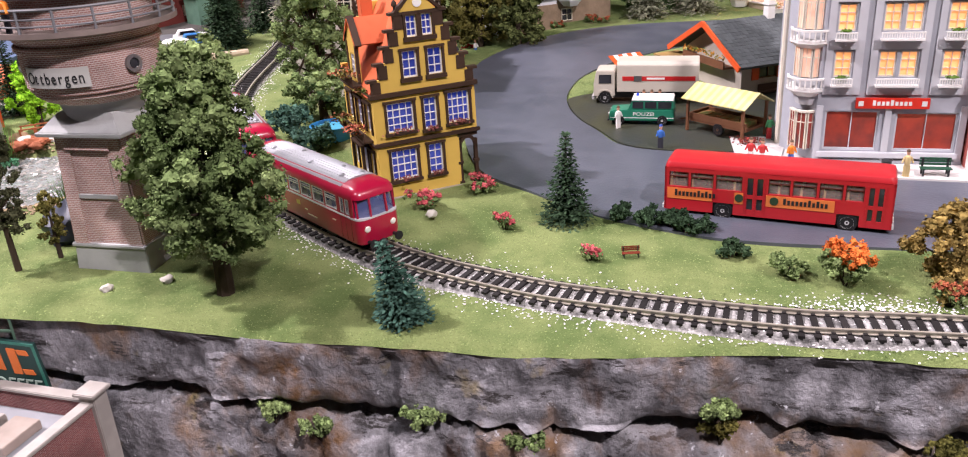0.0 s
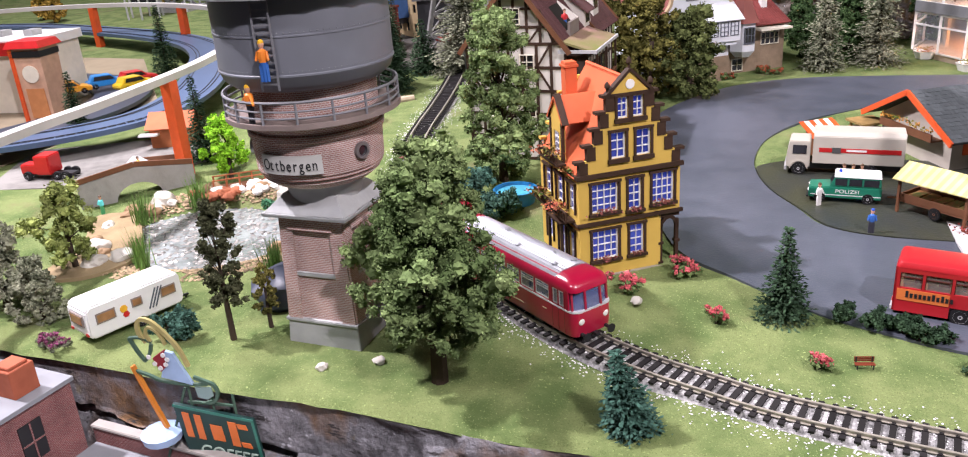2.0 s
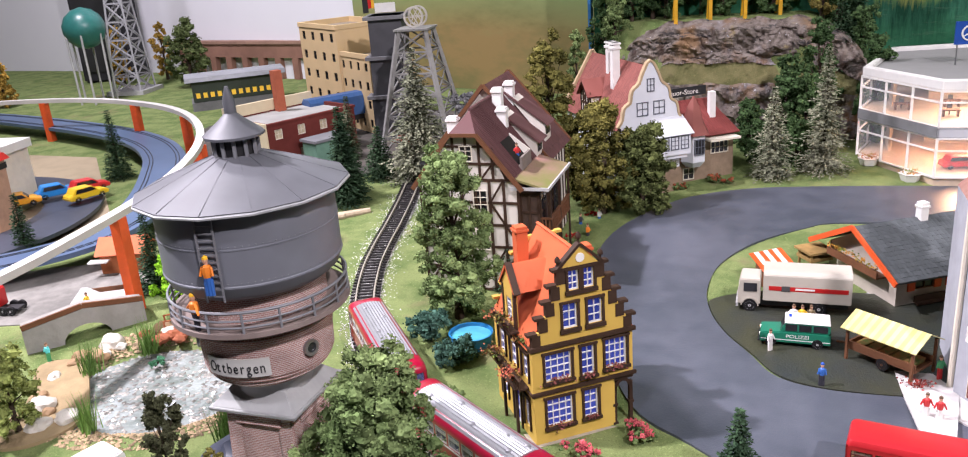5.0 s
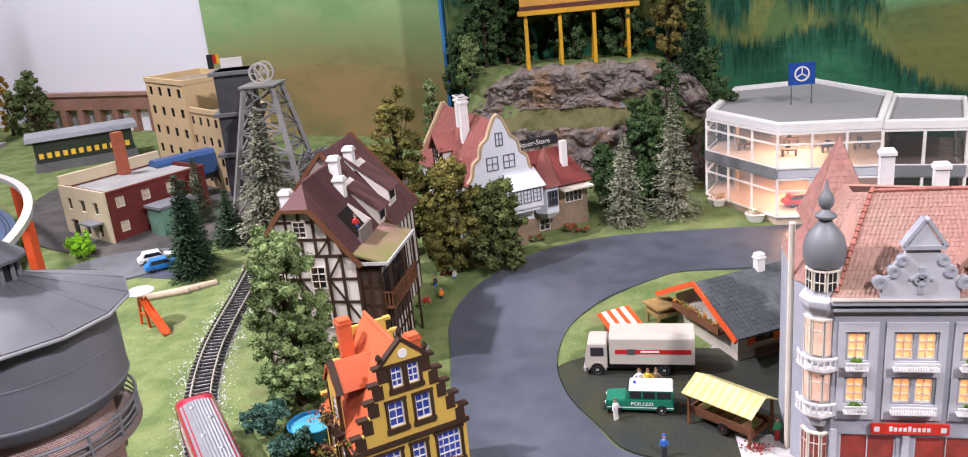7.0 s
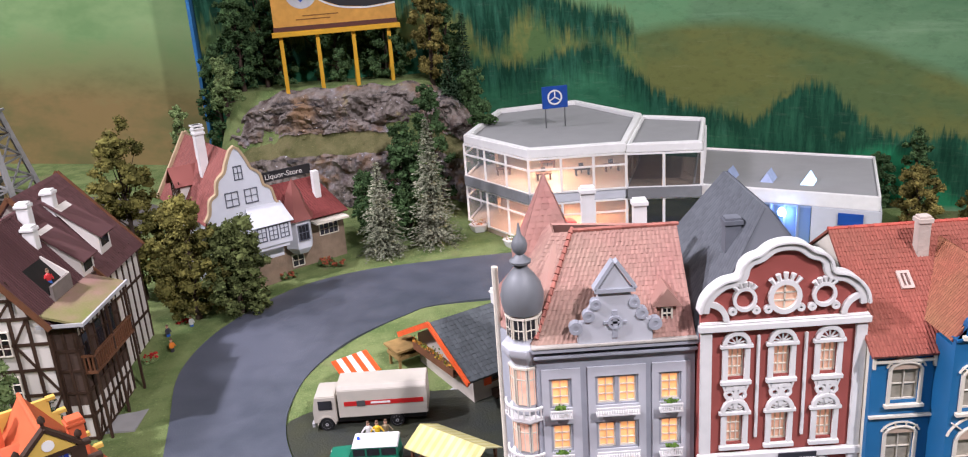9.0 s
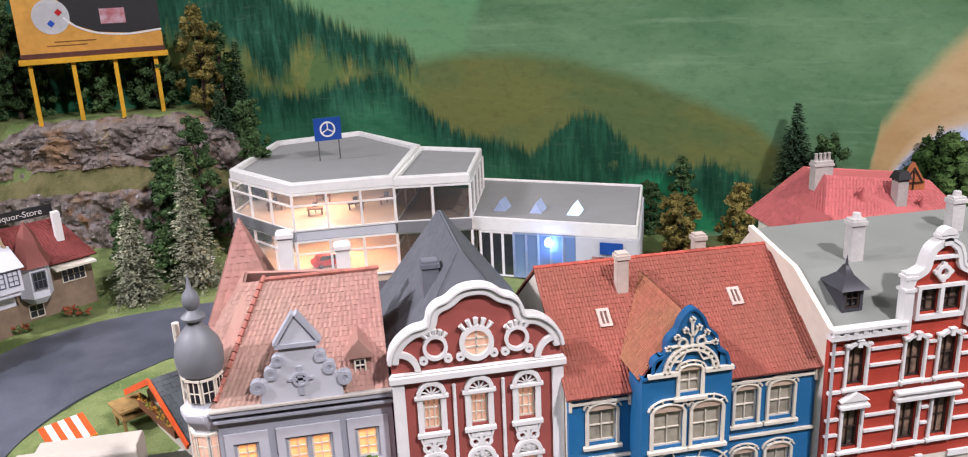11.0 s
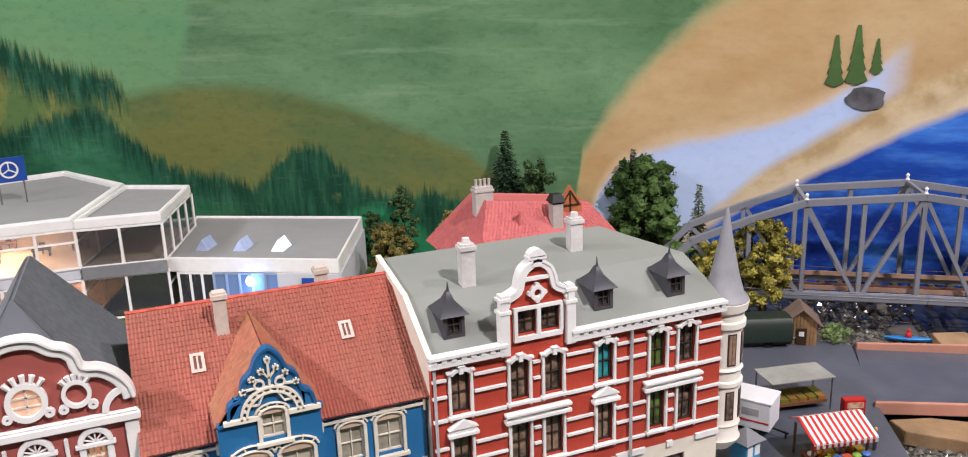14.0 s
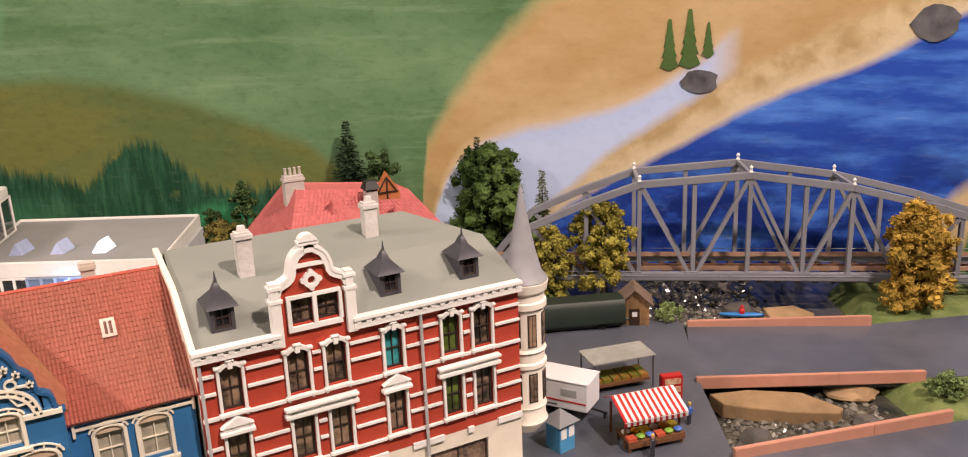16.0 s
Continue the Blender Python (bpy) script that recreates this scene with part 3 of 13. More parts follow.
def axis(stops):
    """Grid lines: (from, step) pairs and the end."""
    out = []
    for (a, s), (b, _) in zip(stops, stops[1:]):
        n = max(1, round((b - a) / s))
        out += [a + (b - a) * i / n for i in range(n)]
    return out + [stops[-1][0]]


def ground_sheet():
    xs = axis([(-320, 14), (-120, 2.0), (-45, 1.3), (135, 8), (230, 1)])
    ys = axis([(0, 0.4), (4, 1.2), (75, 2.0), (125, 6), (195, 1)])
    g = Mesh()
    for j, v in enumerate(ys):
        for x in xs:
            y = rim(x) + v
            g.v.append((x, y, ground_z(x, y) - (0.35 * (1 - v / 0.8) ** 2 if v < 0.8 else 0)))
    n = len(xs)
    for j in range(len(ys) - 1):
        for i in range(n - 1):
            g.f.append((j * n + i, j * n + i + 1, (j + 1) * n + i + 1, (j + 1) * n + i))
    return g


structure("ground", ground_sheet(), GRASS, "model ground strewn with green turf, gently rising", 60)


def rock_face():
    """Plaster rock below the front edge: an upright face, a dark gap, and older rock further in."""
    prof = [(0.35, -0.6), (0.05, -0.36), (-0.12, -0.55), (-0.22, -0.8), (-0.3, -1.1), (-0.38, -1.4), (-0.45, -1.8), (-0.55, -2.2), (-0.65, -2.6), (-0.7, -3.0), (-0.72, -3.4), (-0.6, -3.8), (-0.2, -4.2), (0.6, -4.4), (1.8, -4.4), (2.2, -4.7), (1.2, -5.0), (0.6, -5.4), (0.2, -5.9), (0.0, -6.5), (-0.2, -7.2), (-0.3, -8.0), (-0.2, -9.0), (-0.3, -10.5), (-0.6, -13), (-1.0, -18), (-2, -26)]
    xs = [-130 + 0.4 * i for i in range(690)]
    g = Mesh()
    for x in xs:
        deep = 0.97 + 0.16 * noise.noise((x * 0.16, 0, 4))
        for k, (dy, dz) in enumerate(prof):
            s = min(k / 4, 1)
            up = dz * (deep if k < 13 else 1) + (4.4 * (1 - deep) * smoothstep(-10, -4.4, dz) if k >= 13 else 0)
            q = (x * 0.22, dz * 0.28, 2.0)
            crag = noise.noise(q) * 1.3 + abs(noise.noise((x * 0.45, dz * 0.35, 5.0))) * 1.5 + noise.noise((x * 1.5, dz * 1.2, 8.0)) * 0.35
            out = min(s * (crag - 0.5) * (0.5 if k < 13 else 1.0) - 0.3 * dy, 0.45 - 0.95 * smoothstep(-28, -34, x)) if k < 13 else min(s * crag - dy, 2.2 - 2.2 * smoothstep(-24, -31, x))
            g.v.append((x, rim(x) - out, up + s * 0.3 * noise.noise((x * 0.4, dz, 3.0))))
    n = len(prof)
    for i in range(len(xs) - 1):
        for k in range(n - 1):
            g.f.append((i * n + k, i * n + k + 1, (i + 1) * n + k + 1, (i + 1) * n + k))
    return g


def rock_paint(name, pale, dim, earth, rough):
    m = bpy.data.materials.new(name)
    m.use_nodes = True
    N, L = m.node_tree.nodes, m.node_tree.links
    s = N["Principled BSDF"]
    s.inputs["Roughness"].default_value = rough
    s.inputs["Specular IOR Level"].default_value = 0.3
    geo = N.new("ShaderNodeNewGeometry")

    def noise_at(scale, detail, stretch=(1, 1, 1), rough=0.6):
        mp = N.new("ShaderNodeMapping")
        mp.inputs["Scale"].default_value = stretch
        L.new(geo.outputs["Position"], mp.inputs[0])
        n = N.new("ShaderNodeTexNoise")
        n.inputs["Scale"].default_value, n.inputs["Detail"].default_value, n.inputs["Roughness"].default_value = scale, detail, rough
        L.new(mp.outputs[0], n.inputs["Vector"])
        return n.outputs["Fac"]

    def mixed(f, lo, hi, x, y):
        r = N.new("ShaderNodeMapRange")
        r.inputs[1].default_value, r.inputs[2].default_value = lo, hi
        L.new(f, r.inputs[0])
        mx = N.new("ShaderNodeMix")
        mx.data_type = "RGBA"
        L.new(r.outputs[0], mx.inputs[0])
        for i, v in ((6, x), (7, y)):
            if isinstance(v, tuple):
                mx.inputs[i].default_value = (*v, 1)
            else:
                L.new(v, mx.inputs[i])
        return mx.outputs[2]
    col = mixed(noise_at(60, 6, (1, 1, 0.8), 0.7), 0.40, 0.62, pale, dim)
    col = mixed(noise_at(17, 5, (1, 1, 0.7)), 0.52, 0.66, col, earth)
    col = mixed(noise_at(23, 5, (1.3, 1, 0.6)), 0.60, 0.70, col, (0.07, 0.045, 0.036))
    col = mixed(noise_at(31, 4), 0.62, 0.74, col, (0.28, 0.22, 0.09))
    col = mixed(noise_at(38, 6, (0.5, 1, 2.2), 0.75), 0.57, 0.62, col, (0.05, 0.045, 0.045))
    col = mixed(noise_at(9, 5), 0.50, 0.62, col, mixed(noise_at(70, 4), 0.4, 0.6, (0.20, 0.11, 0.055), (0.27, 0.25, 0.26)))
    col = mixed(noise_at(140, 4), 0.66, 0.71, col, (0.60, 0.60, 0.64))
    L.new(col, s.inputs["Base Color"])
    bp = N.new("ShaderNodeBump")
    bp.inputs["Strength"].default_value, bp.inputs["Distance"].default_value = 0.8, 0.003
    L.new(noise_at(180, 5, (1, 1, 1), 0.65), bp.inputs["Height"])
    L.new(bp.outputs[0], s.inputs["Normal"])
    return m


structure("rock_face", rock_face(), rock_paint("painted_rock_face", (0.30, 0.295, 0.315), (0.11, 0.108, 0.115), (0.22, 0.125, 0.06), 0.5), "painted grey and brown plaster rock edge of the layout", 50)
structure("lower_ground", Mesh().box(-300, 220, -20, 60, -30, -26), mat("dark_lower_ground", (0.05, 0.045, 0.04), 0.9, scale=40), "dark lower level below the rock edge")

# ---- roads ----
def road_mat():
    m = mat("road_paint", (0.092, 0.10, 0.125), 0.34, color2=(0.052, 0.06, 0.078), scale=38, bump=0.25, bscale=600, spec=0.5)
    return m


ROAD = road_mat()
YARD = mat("yard_gravel", (0.038, 0.046, 0.05), 0.45, color2=(0.068, 0.07, 0.036), scale=38, bump=0.6, bscale=500, fine=0.35)
PAVE = mat("pale_pavement", (0.62, 0.60, 0.58), 0.7, vary=0.2, scale=80)


def sheet(name, outline, lift, material, label, thick=0.3, level=None):
    """A flat piece of road or paving cut out along an outline, which follows the ground."""
    bm = bmesh.new()
    vs = [bm.verts.new((p[0], p[1], 0)) for p in outline]
    f = bm.faces.new(vs)
    bmesh.ops.triangulate(bm, faces=[f])
    for cut in range(4):
        long = [e for e in bm.edges if e.calc_length() > 6]
        if not long:
            break
        bmesh.ops.subdivide_edges(bm, edges=long, cuts=1, use_grid_fill=False)
        bmesh.ops.triangulate(bm, faces=bm.faces)
    bmesh.ops.recalc_face_normals(bm, faces=bm.faces)
    if sum(f.normal.z for f in bm.faces) < 0:
        bmesh.ops.reverse_faces(bm, faces=bm.faces)
    rim_edges = [e for e in bm.edges if e.is_boundary]
    ret = bmesh.ops.extrude_edge_only(bm, edges=rim_edges)
    low = {v for v in ret["geom"] if isinstance(v, bmesh.types.BMVert)}
    for v in bm.verts:
        z = gz(v.co.y) if level is None else level
        v.co.z = z + lift - (thick if v in low else 0)
    bmesh.ops.recalc_face_normals(bm, faces=bm.faces)
    me = bpy.data.meshes.new(name)
    bmesh.ops.scale(bm, vec=(CM, CM, CM), verts=bm.verts)
    bm.to_mesh(me)
    bm.free()
    me.materials.append(material)
    return tagged(new(name, me), label, name.split("_")[0], "", "structure")


outer = spline([(62, 50.2), (30, 49.6), (12, 49.6), (2.7, 49.7), (-2.7, 51), (-7, 52.8), (-12, 56.4), (-16.5, 60), (-20, 68), (-23, 80), (-24.8, 88), (-24, 95), (-21, 101.5), (-17, 106.5), (-11, 109.8), (-4, 111.3), (12, 112.8), (34, 113)], 6)
inner = spline([(34, 100), (12, 100.4), (0, 99.6), (-4, 97.4), (-9, 92.8), (-12, 87), (-12.8, 81.4), (-12.3, 77), (-10.8, 73), (-8.5, 69.5), (-6.2, 66.2), (-2, 65.0), (5, 65.2)], 6)
sheet("road_town", outer + inner + [Vector((7, 62.0)), Vector((62, 59.2))], 0.16, ROAD, "smooth blue-grey painted model road")
sheet("yard", spline([(-12, 79), (-12.2, 77), (-10.7, 73), (-8.4, 69.6), (-6, 66.3), (-2, 65.1), (5, 65.3), (9, 66), (9, 80), (0, 82), (-8, 81)], 5, True), 0.22, YARD, "dark worn yard surface with gravel stains")
sheet("pavement", [(5.0, 63.2), (7.6, 60.6), (19, 60.0), (66, 57.6), (66, 63), (10, 66), (6, 68)], 0.3, PAVE, "pale pavement in front of the houses")
sheet("road_market", [(60, 40), (82, 40), (81, 55.6), (87, 66), (94, 76), (90, 80), (70, 82), (60, 72)], 0.12, ROAD, "grey market place paint")
sheet("road_bridge", [(86.4, 66.2), (104, 56.2), (150, 36), (150, 52), (110, 66.0), (94, 75.4)], 0.1, ROAD, "grey road slab across the stream", 0.8)
sheet("road_front", [(81, 55.2), (99.6, 50.3), (150, 34), (150, 24), (82, 38.6)], 0.1, ROAD, "grey road along the stream")
STREAM = mat("stream_water", (0.022, 0.026, 0.025), 0.06, color2=(0.09, 0.085, 0.065), scale=60, bump=1.0, bscale=150, coat=0.6)
structure("water_stream", Mesh().add([(78, 30, -1.2), (110, 30, -1.2), (135, 115, -1.2), (95, 115, -1.2)], [(0, 1, 2, 3)]), STREAM, "glossy clear stream over stones")
structure("water_pond", Mesh().lathe([(0.01, 0.06), (9.5, 0.06)], 32, -57, 56.5, False), mat("pond_water", (0.13, 0.16, 0.14), 0.08, color2=(0.36, 0.40, 0.39), scale=150, bump=0.8, bscale=220, coat=0.6), "pale milky pond water with ripples")

GRIME = mat("mine_yard_grit", (0.13, 0.115, 0.10), 0.9, color2=(0.06, 0.058, 0.055), scale=45, bump=0.5, bscale=300)
sheet("yard_mine", spline([(-98, 116), (-84, 108), (-70, 106), (-64, 113), (-58, 119), (-46, 122), (-44, 140), (-62, 152), (-96, 158), (-112, 140)], 5, True), 0.2, GRIME, "dark gritty yard round the mine and workshop")
sheet("yard_lane", spline([(-74, 98), (-68, 101), (-64.5, 106.5), (-68, 109.5), (-78, 107), (-82, 101)], 5, True), 0.24, mat("lane_grey", (0.16, 0.165, 0.175), 0.7, vary=0.3, scale=50), "small grey parking place beside the workshop")

# ---- building tools ----
def at_origin(x, y, z):
    """A mesh described in plan coordinates for a thing whose base is at x, y, z."""
    def make():
        g = Mesh()
        g.m = Matrix.Translation((-x, -y, -z))
        return g
    return make


def window(parent, mk, x0, x1, z0, z1, y, frame, pane, nx=2, ny=3, fw=0.1, deep=0.12, bar=0.055):
    """A window in a wall that looks along -y: frame with glazing bars, and its pane."""
    g = mk()
    g.weld = True
    xs = [x0 + fw - bar / 2] + [x0 + (x1 - x0) * i / nx for i in range(1, nx)] + [x1 - fw + bar / 2]
    zs = [z0 + fw - bar / 2] + [z0 + (z1 - z0) * k / ny for k in range(1, ny)] + [z1 - fw + bar / 2]
    h = bar / 2
    g.wall(x0, x1, z0, z1, y, y + deep, [(a + h, b - h, c + h, d - h) for a, b in zip(xs, xs[1:]) for c, d in zip(zs, zs[1:])])
    w = part("window", g, frame, parent)
    part("pane", mk().box(x0 + 0.02, x1 - 0.02, y + deep + 0.01, y + deep + 0.05, z0 + 0.02, z1 - 0.02), pane, w)
    return w


def band(g, pts, w, y0, y1):
    """A moulding of width w along a line in the (x, z) plane; it lies to the left of the line's way."""
    P = [Vector(p) for p in pts]
    off = []
    for i, p in enumerate(P):
        d = (P[min(i + 1, len(P) - 1)] - P[max(i - 1, 0)]).normalized()
        off.append(p + Vector((-d.y, d.x)) * w)
    v, f = [], []
    for a, b in zip(P, off):
        v += [(a.x, y0, a.y), (b.x, y0, b.y), (a.x, y1, a.y), (b.x, y1, b.y)]
    for i in range(len(P) - 1):
        k, n = 4 * i, 4 * i + 4
        f += [(k, n, n + 1, k + 1), (k + 2, k + 3, n + 3, n + 2), (k + 1, n + 1, n + 3, k + 3), (k, k + 2, n + 2, n)]
    f += [(0, 1, 3, 2), (4 * len(P) - 4, 4 * len(P) - 2, 4 * len(P) - 1, 4 * len(P) - 3)]
    return g.add(v, f)


def roof_slab(g, a, b, c, d, thick=0.15):
    """A sloping slab: a, b along the eave, c, d along the ridge."""
    a, b, c, d = (Vector(p) for p in (a, b, c, d))
    n = (b - a).cross(d - a).normalized() * thick
    return g.add([a - n, b - n, c - n, d - n, a, b, c, d], [(3, 2, 1, 0), (4, 5, 6, 7), (0, 1, 5, 4), (1, 2, 6, 5), (2, 3, 7, 6), (3, 0, 4, 7)])


def tiles(g, a, b, c, d, rows, cols, lip=0.05, seed=0):
    """Courses of separate tiles over a slope; a, b along the eave, c, d along the ridge."""
    rng = random.Random(seed)
    a, b, c, d = (Vector(p) for p in (a, b, c, d))
    n = (b - a).cross(d - a).normalized()
    for r in range(rows):
        s0, s1 = r / rows, min(1.0, (r + 1.12) / rows)
        l0, r0, l1, r1 = a.lerp(d, s0), b.lerp(c, s0), a.lerp(d, s1), b.lerp(c, s1)
        k = max(1, round(cols * (r0 - l0).length / (b - a).length))
        for i in range(k):
            h = lip * 0.7 * rng.uniform(0.8, 1.25)
            u0, u1 = i / k, (i + 1) / k
            p = [l0.lerp(r0, u0) + n * h, l0.lerp(r0, u1) + n * h, l1.lerp(r1, u1) + n * 0.012, l1.lerp(r1, u0) + n * 0.012, l0.lerp(r0, u0) + n * 0.002, l0.lerp(r0, u1) + n * 0.002]
            m = (p[0] + p[1]) / 2 + n * lip * 0.75
            q = (p[2] + p[3]) / 2 + n * lip * 0.75
            g.add([p[0], m, q, p[3], p[1], p[2], p[4], p[5]], [(0, 1, 2, 3), (1, 4, 5, 2), (6, 7, 4, 1, 0)])
    return g


def tile_part(g, material, parent, label=""):
    ob = part("roof_tiles", g, material, parent, label, 0, 20)
    return tagged(ob, kind="stuff")


def chimney(parent, mk, x, y, z0, z1, w, d, material, pot=None, cap=True):
    g = mk()
    g.box(x - w / 2, x + w / 2, y - d / 2, y + d / 2, z0, z1)
    if cap:
        g.box(x - w / 2 - 0.1, x + w / 2 + 0.1, y - d / 2 - 0.1, y + d / 2 + 0.1, z1 - 0.45, z1 - 0.15)
    c = part("chimney", g, material, parent, "", 0.02)
    if pot:
        part("chimney_pot", mk().lathe([(w * 0.32, z1), (w * 0.25, z1 + pot), (w * 0.15, z1 + pot)], 10, x, y), material, c)
    return c


ROOF_RED = mat("red_roof_tile", (0.33, 0.082, 0.06), 0.6, color2=(0.25, 0.085, 0.058), scale=22, fine=0.10)
ROOF_PINK = mat("faded_red_roof_tile", (0.35, 0.165, 0.14), 0.65, color2=(0.33, 0.225, 0.17), scale=20, fine=0.14)
ROOF_GREY = mat("grey_green_roof", (0.22, 0.235, 0.21), 0.6, vary=0.18, scale=22)
ROOF_SLATE = mat("dark_slate_roof", (0.13, 0.14, 0.155), 0.6, vary=0.2, scale=30, fine=0.12)
RED_WALL = mat("brick_red_wall", (0.45, 0.06, 0.036), 0.6, vary=0.15, scale=50, bump=0.2)
DULL_RED = mat("dull_red_wall", (0.38, 0.10, 0.082), 0.65, vary=0.15, scale=50)
BLUE_WALL = mat("bright_blue_wall", (0.012, 0.14, 0.33), 0.55, vary=0.15, scale=50)


# ---- savings bank on the corner ----
def bank_house():
    X, Y, Z = 8.0, 63.1, 0.9
    mk = at_origin(X, Y, Z)
    t = thing("corner_house", X, Y, Z, 0, "grey corner house with domed oriel, pink tiled roof and lit windows", "house")
    holes = []
    for z0, z1 in ((10.75, 12.6), (7.55, 9.35)):
        holes += [(8.85, 10.0, z0, z1), (11.75, 12.85, z0, z1), (13.1, 14.2, z0, z1), (15.75, 16.9, z0, z1)]
    shops = [(8.6, 12.2, 2.2, 5.1), (13.3, 17.3, 2.2, 5.0)]
    part("wall", mk().wall(8.0, 17.9, 0.9, 15.0, 63.1, 63.5, holes + shops), STONE, t)
    part("side_wall", mk().box(17.6, 17.9, 63.5, 73, 0.9, 15).box(6.0, 6.3, 66.2, 73, 0.9, 15).box(6.0, 17.9, 73, 73.3, 0.9, 15), STONE, t)
    g = mk()
    g.prism([(8.0, 63.1), (8.3, 63.4), (6.3, 66.4), (5.9, 66.2)], 0.9, 15, "z")
    part("corner_wall", g, STONE, t)
    for x0, x1, hs in ((8.25, 10.7, (8.85, 10.0)), (11.15, 14.8, (11.75, 14.2)), (15.2, 17.6, (15.75, 16.9))):
        g = mk()
        hh = [h for h in holes if x0 < h[0] < x1]
        g.wall(x0, x1, 6.3, 13.4, 62.98, 63.09, [(h[0] - 0.14, h[1] + 0.14, h[2] - 0.1, h[3] + 0.14) for h in hh])
        part("wall_panel", g, STONE_PALE, t)
    for h in holes:
        window(t, mk, h[0], h[1], h[2], h[3], 63.2, CREAM, WARM, 2, 3)
    for h in shops:
        window(t, mk, h[0], h[1], h[2], h[3], 63.2, STONE_PALE, mat("bank_interior_pane", (0.35, 0.05, 0.03), 0.15, color2=(0.04, 0.03, 0.03), scale=75, emit=0.25), 2, 1, 0.12)
    part("shop_sill", mk().box(8.2, 17.6, 62.75, 63.1, 1.7, 2.1), STONE_PALE, t, bevel=0.04)
    part("plinth", mk().box(7.9, 17.9, 62.95, 63.1, 0.9, 1.5), STONE, t)
    for x in (8.2, 12.75, 17.6):
        part("pilaster", mk().box(x - 0.22, x + 0.22, 62.9, 63.09, 1.5, 5.5), STONE_PALE, t, bevel=0.03)
    # window-box balconies
    for x0, x1 in ((8.7, 10.1), (11.6, 14.35), (15.6, 17.05)):
        for z in (10.15, 6.95):
            bal = part("balcony", mk().box(x0, x1, 62.45, 62.98, z, z + 0.1), WHITE, t)
            part("handrail", mk().box(x0, x1, 62.45, 62.53, z + 0.5, z + 0.6), WHITE, bal)
            n = int((x1 - x0) / 0.16)
            for i in range(n + 1):
                x = x0 + 0.04 + (x1 - x0 - 0.08) * i / n
                part("baluster", mk().box(x - 0.03, x + 0.03, 62.46, 62.52, z + 0.1, z + 0.5), WHITE, bal)
            if x1 - x0 < 2:
                leafy(t, mk, (x0 + x1) / 2, 62.7, z + 0.55, 0.38, 0.3, 60, mat("window_box_green", (0.10, 0.19, 0.03), 0.9, fine=0.4))
    part("cornice", mk().box(7.7, 18.0, 62.6, 63.5, 14.7, 15.0).box(7.8, 18.0, 62.75, 63.2, 14.2, 14.45), STONE, t, bevel=0.06)
    part("gutter", mk().box(7.7, 18.0, 62.55, 63.3, 15.0, 15.15), mat("grey_beige_gutter", (0.46, 0.43, 0.38), 0.6), t, bevel=0.04)
    sign = part("sign_board", mk().box(10.5, 15.3, 62.75, 62.97, 5.35, 6.1), mat("sign_red", (0.62, 0.03, 0.015), 0.4, emit=0.15), t, "red sign with white lettering", 0.02)
    for k, tall in enumerate((0.36, 0.28, 0.28, 0.28, 0.4, 0.28, 0.28, 0.28, 0.28)):
        x = 11.62 + 0.29 * k
        part("lettering_bar", mk().box(x, x + 0.2, 62.725, 62.755, 5.59, 5.59 + tall), WHITE, sign)
    for x in (10.85, 14.95):
        part("emblem", mk().box(x - 0.17, x + 0.17, 62.72, 62.75, 5.55, 5.9), WHITE, sign)
    # curled gable on the eave
    g = mk()
    g.prism([(10.6, 15.0), (15.2, 15.0), (15.2, 15.9), (15.5, 16.2), (15.2, 16.6), (14.75, 16.6), (14.6, 17.3), (14.35, 17.7), (14.0, 17.7), (13.9, 18.3), (13.75, 18.6), (12.05, 18.6), (11.9, 18.3), (11.8, 17.7), (11.45, 17.7), (11.2, 17.3), (11.05, 16.6), (10.6, 16.6), (10.3, 16.2), (10.6, 15.9)], 62.75, 63.2)
    gab = part("gable", g, STONE_PALE, t, "grey ornamental gable with volutes", 0.05)
    part("pediment", mk().prism([(11.85, 18.6), (14.0, 18.6), (12.93, 20.3)], 62.65, 63.25), STONE_PALE, gab, "", 0.05)
    part("pediment_moulding", band(band(mk().box(11.7, 14.15, 62.55, 63.0, 18.5, 18.75), [(11.75, 18.65), (12.93, 20.4)], 0.2, 62.55, 63.28), [(12.93, 20.4), (14.1, 18.65)], 0.2, 62.55, 63.28), STONE, gab)
    for x, z, r in ((10.5, 16.25, 0.42), (15.35, 16.25, 0.42), (11.3, 17.0, 0.38), (14.55, 17.0, 0.38), (11.75, 17.75, 0.34), (14.1, 17.75, 0.34)):
        part("volute", mk().arch(x, z, r * 0.45, r, 62.62, 63.15, 0, 360, 14).disc(x, z, r * 0.5, 62.66, 63.1, 8), STONE, gab)
    part("round_opening", mk().disc(12.9, 16.5, 0.28, 62.70, 62.76, 14), BLACK, gab)
    g = mk().box(12.75, 13.05, 62.66, 62.76, 15.5, 17.3).box(12.2, 13.6, 62.66, 62.76, 16.42, 16.58).arch(12.9, 16.5, 0.3, 0.45, 62.62, 62.76, 0, 360, 16)
    part("cross_ornament", g, STONE, gab)
    # roof
    g = mk()
    roof_slab(g, (7.9, 63.0, 15.1), (17.9, 63.0, 15.1), (17.9, 68.2, 20.6), (11.0, 68.2, 20.6))
    roof_slab(g, (6.0, 73.2, 15.1), (6.0, 66.2, 15.1), (9.8, 68.2, 20.6), (9.8, 70.4, 20.6))
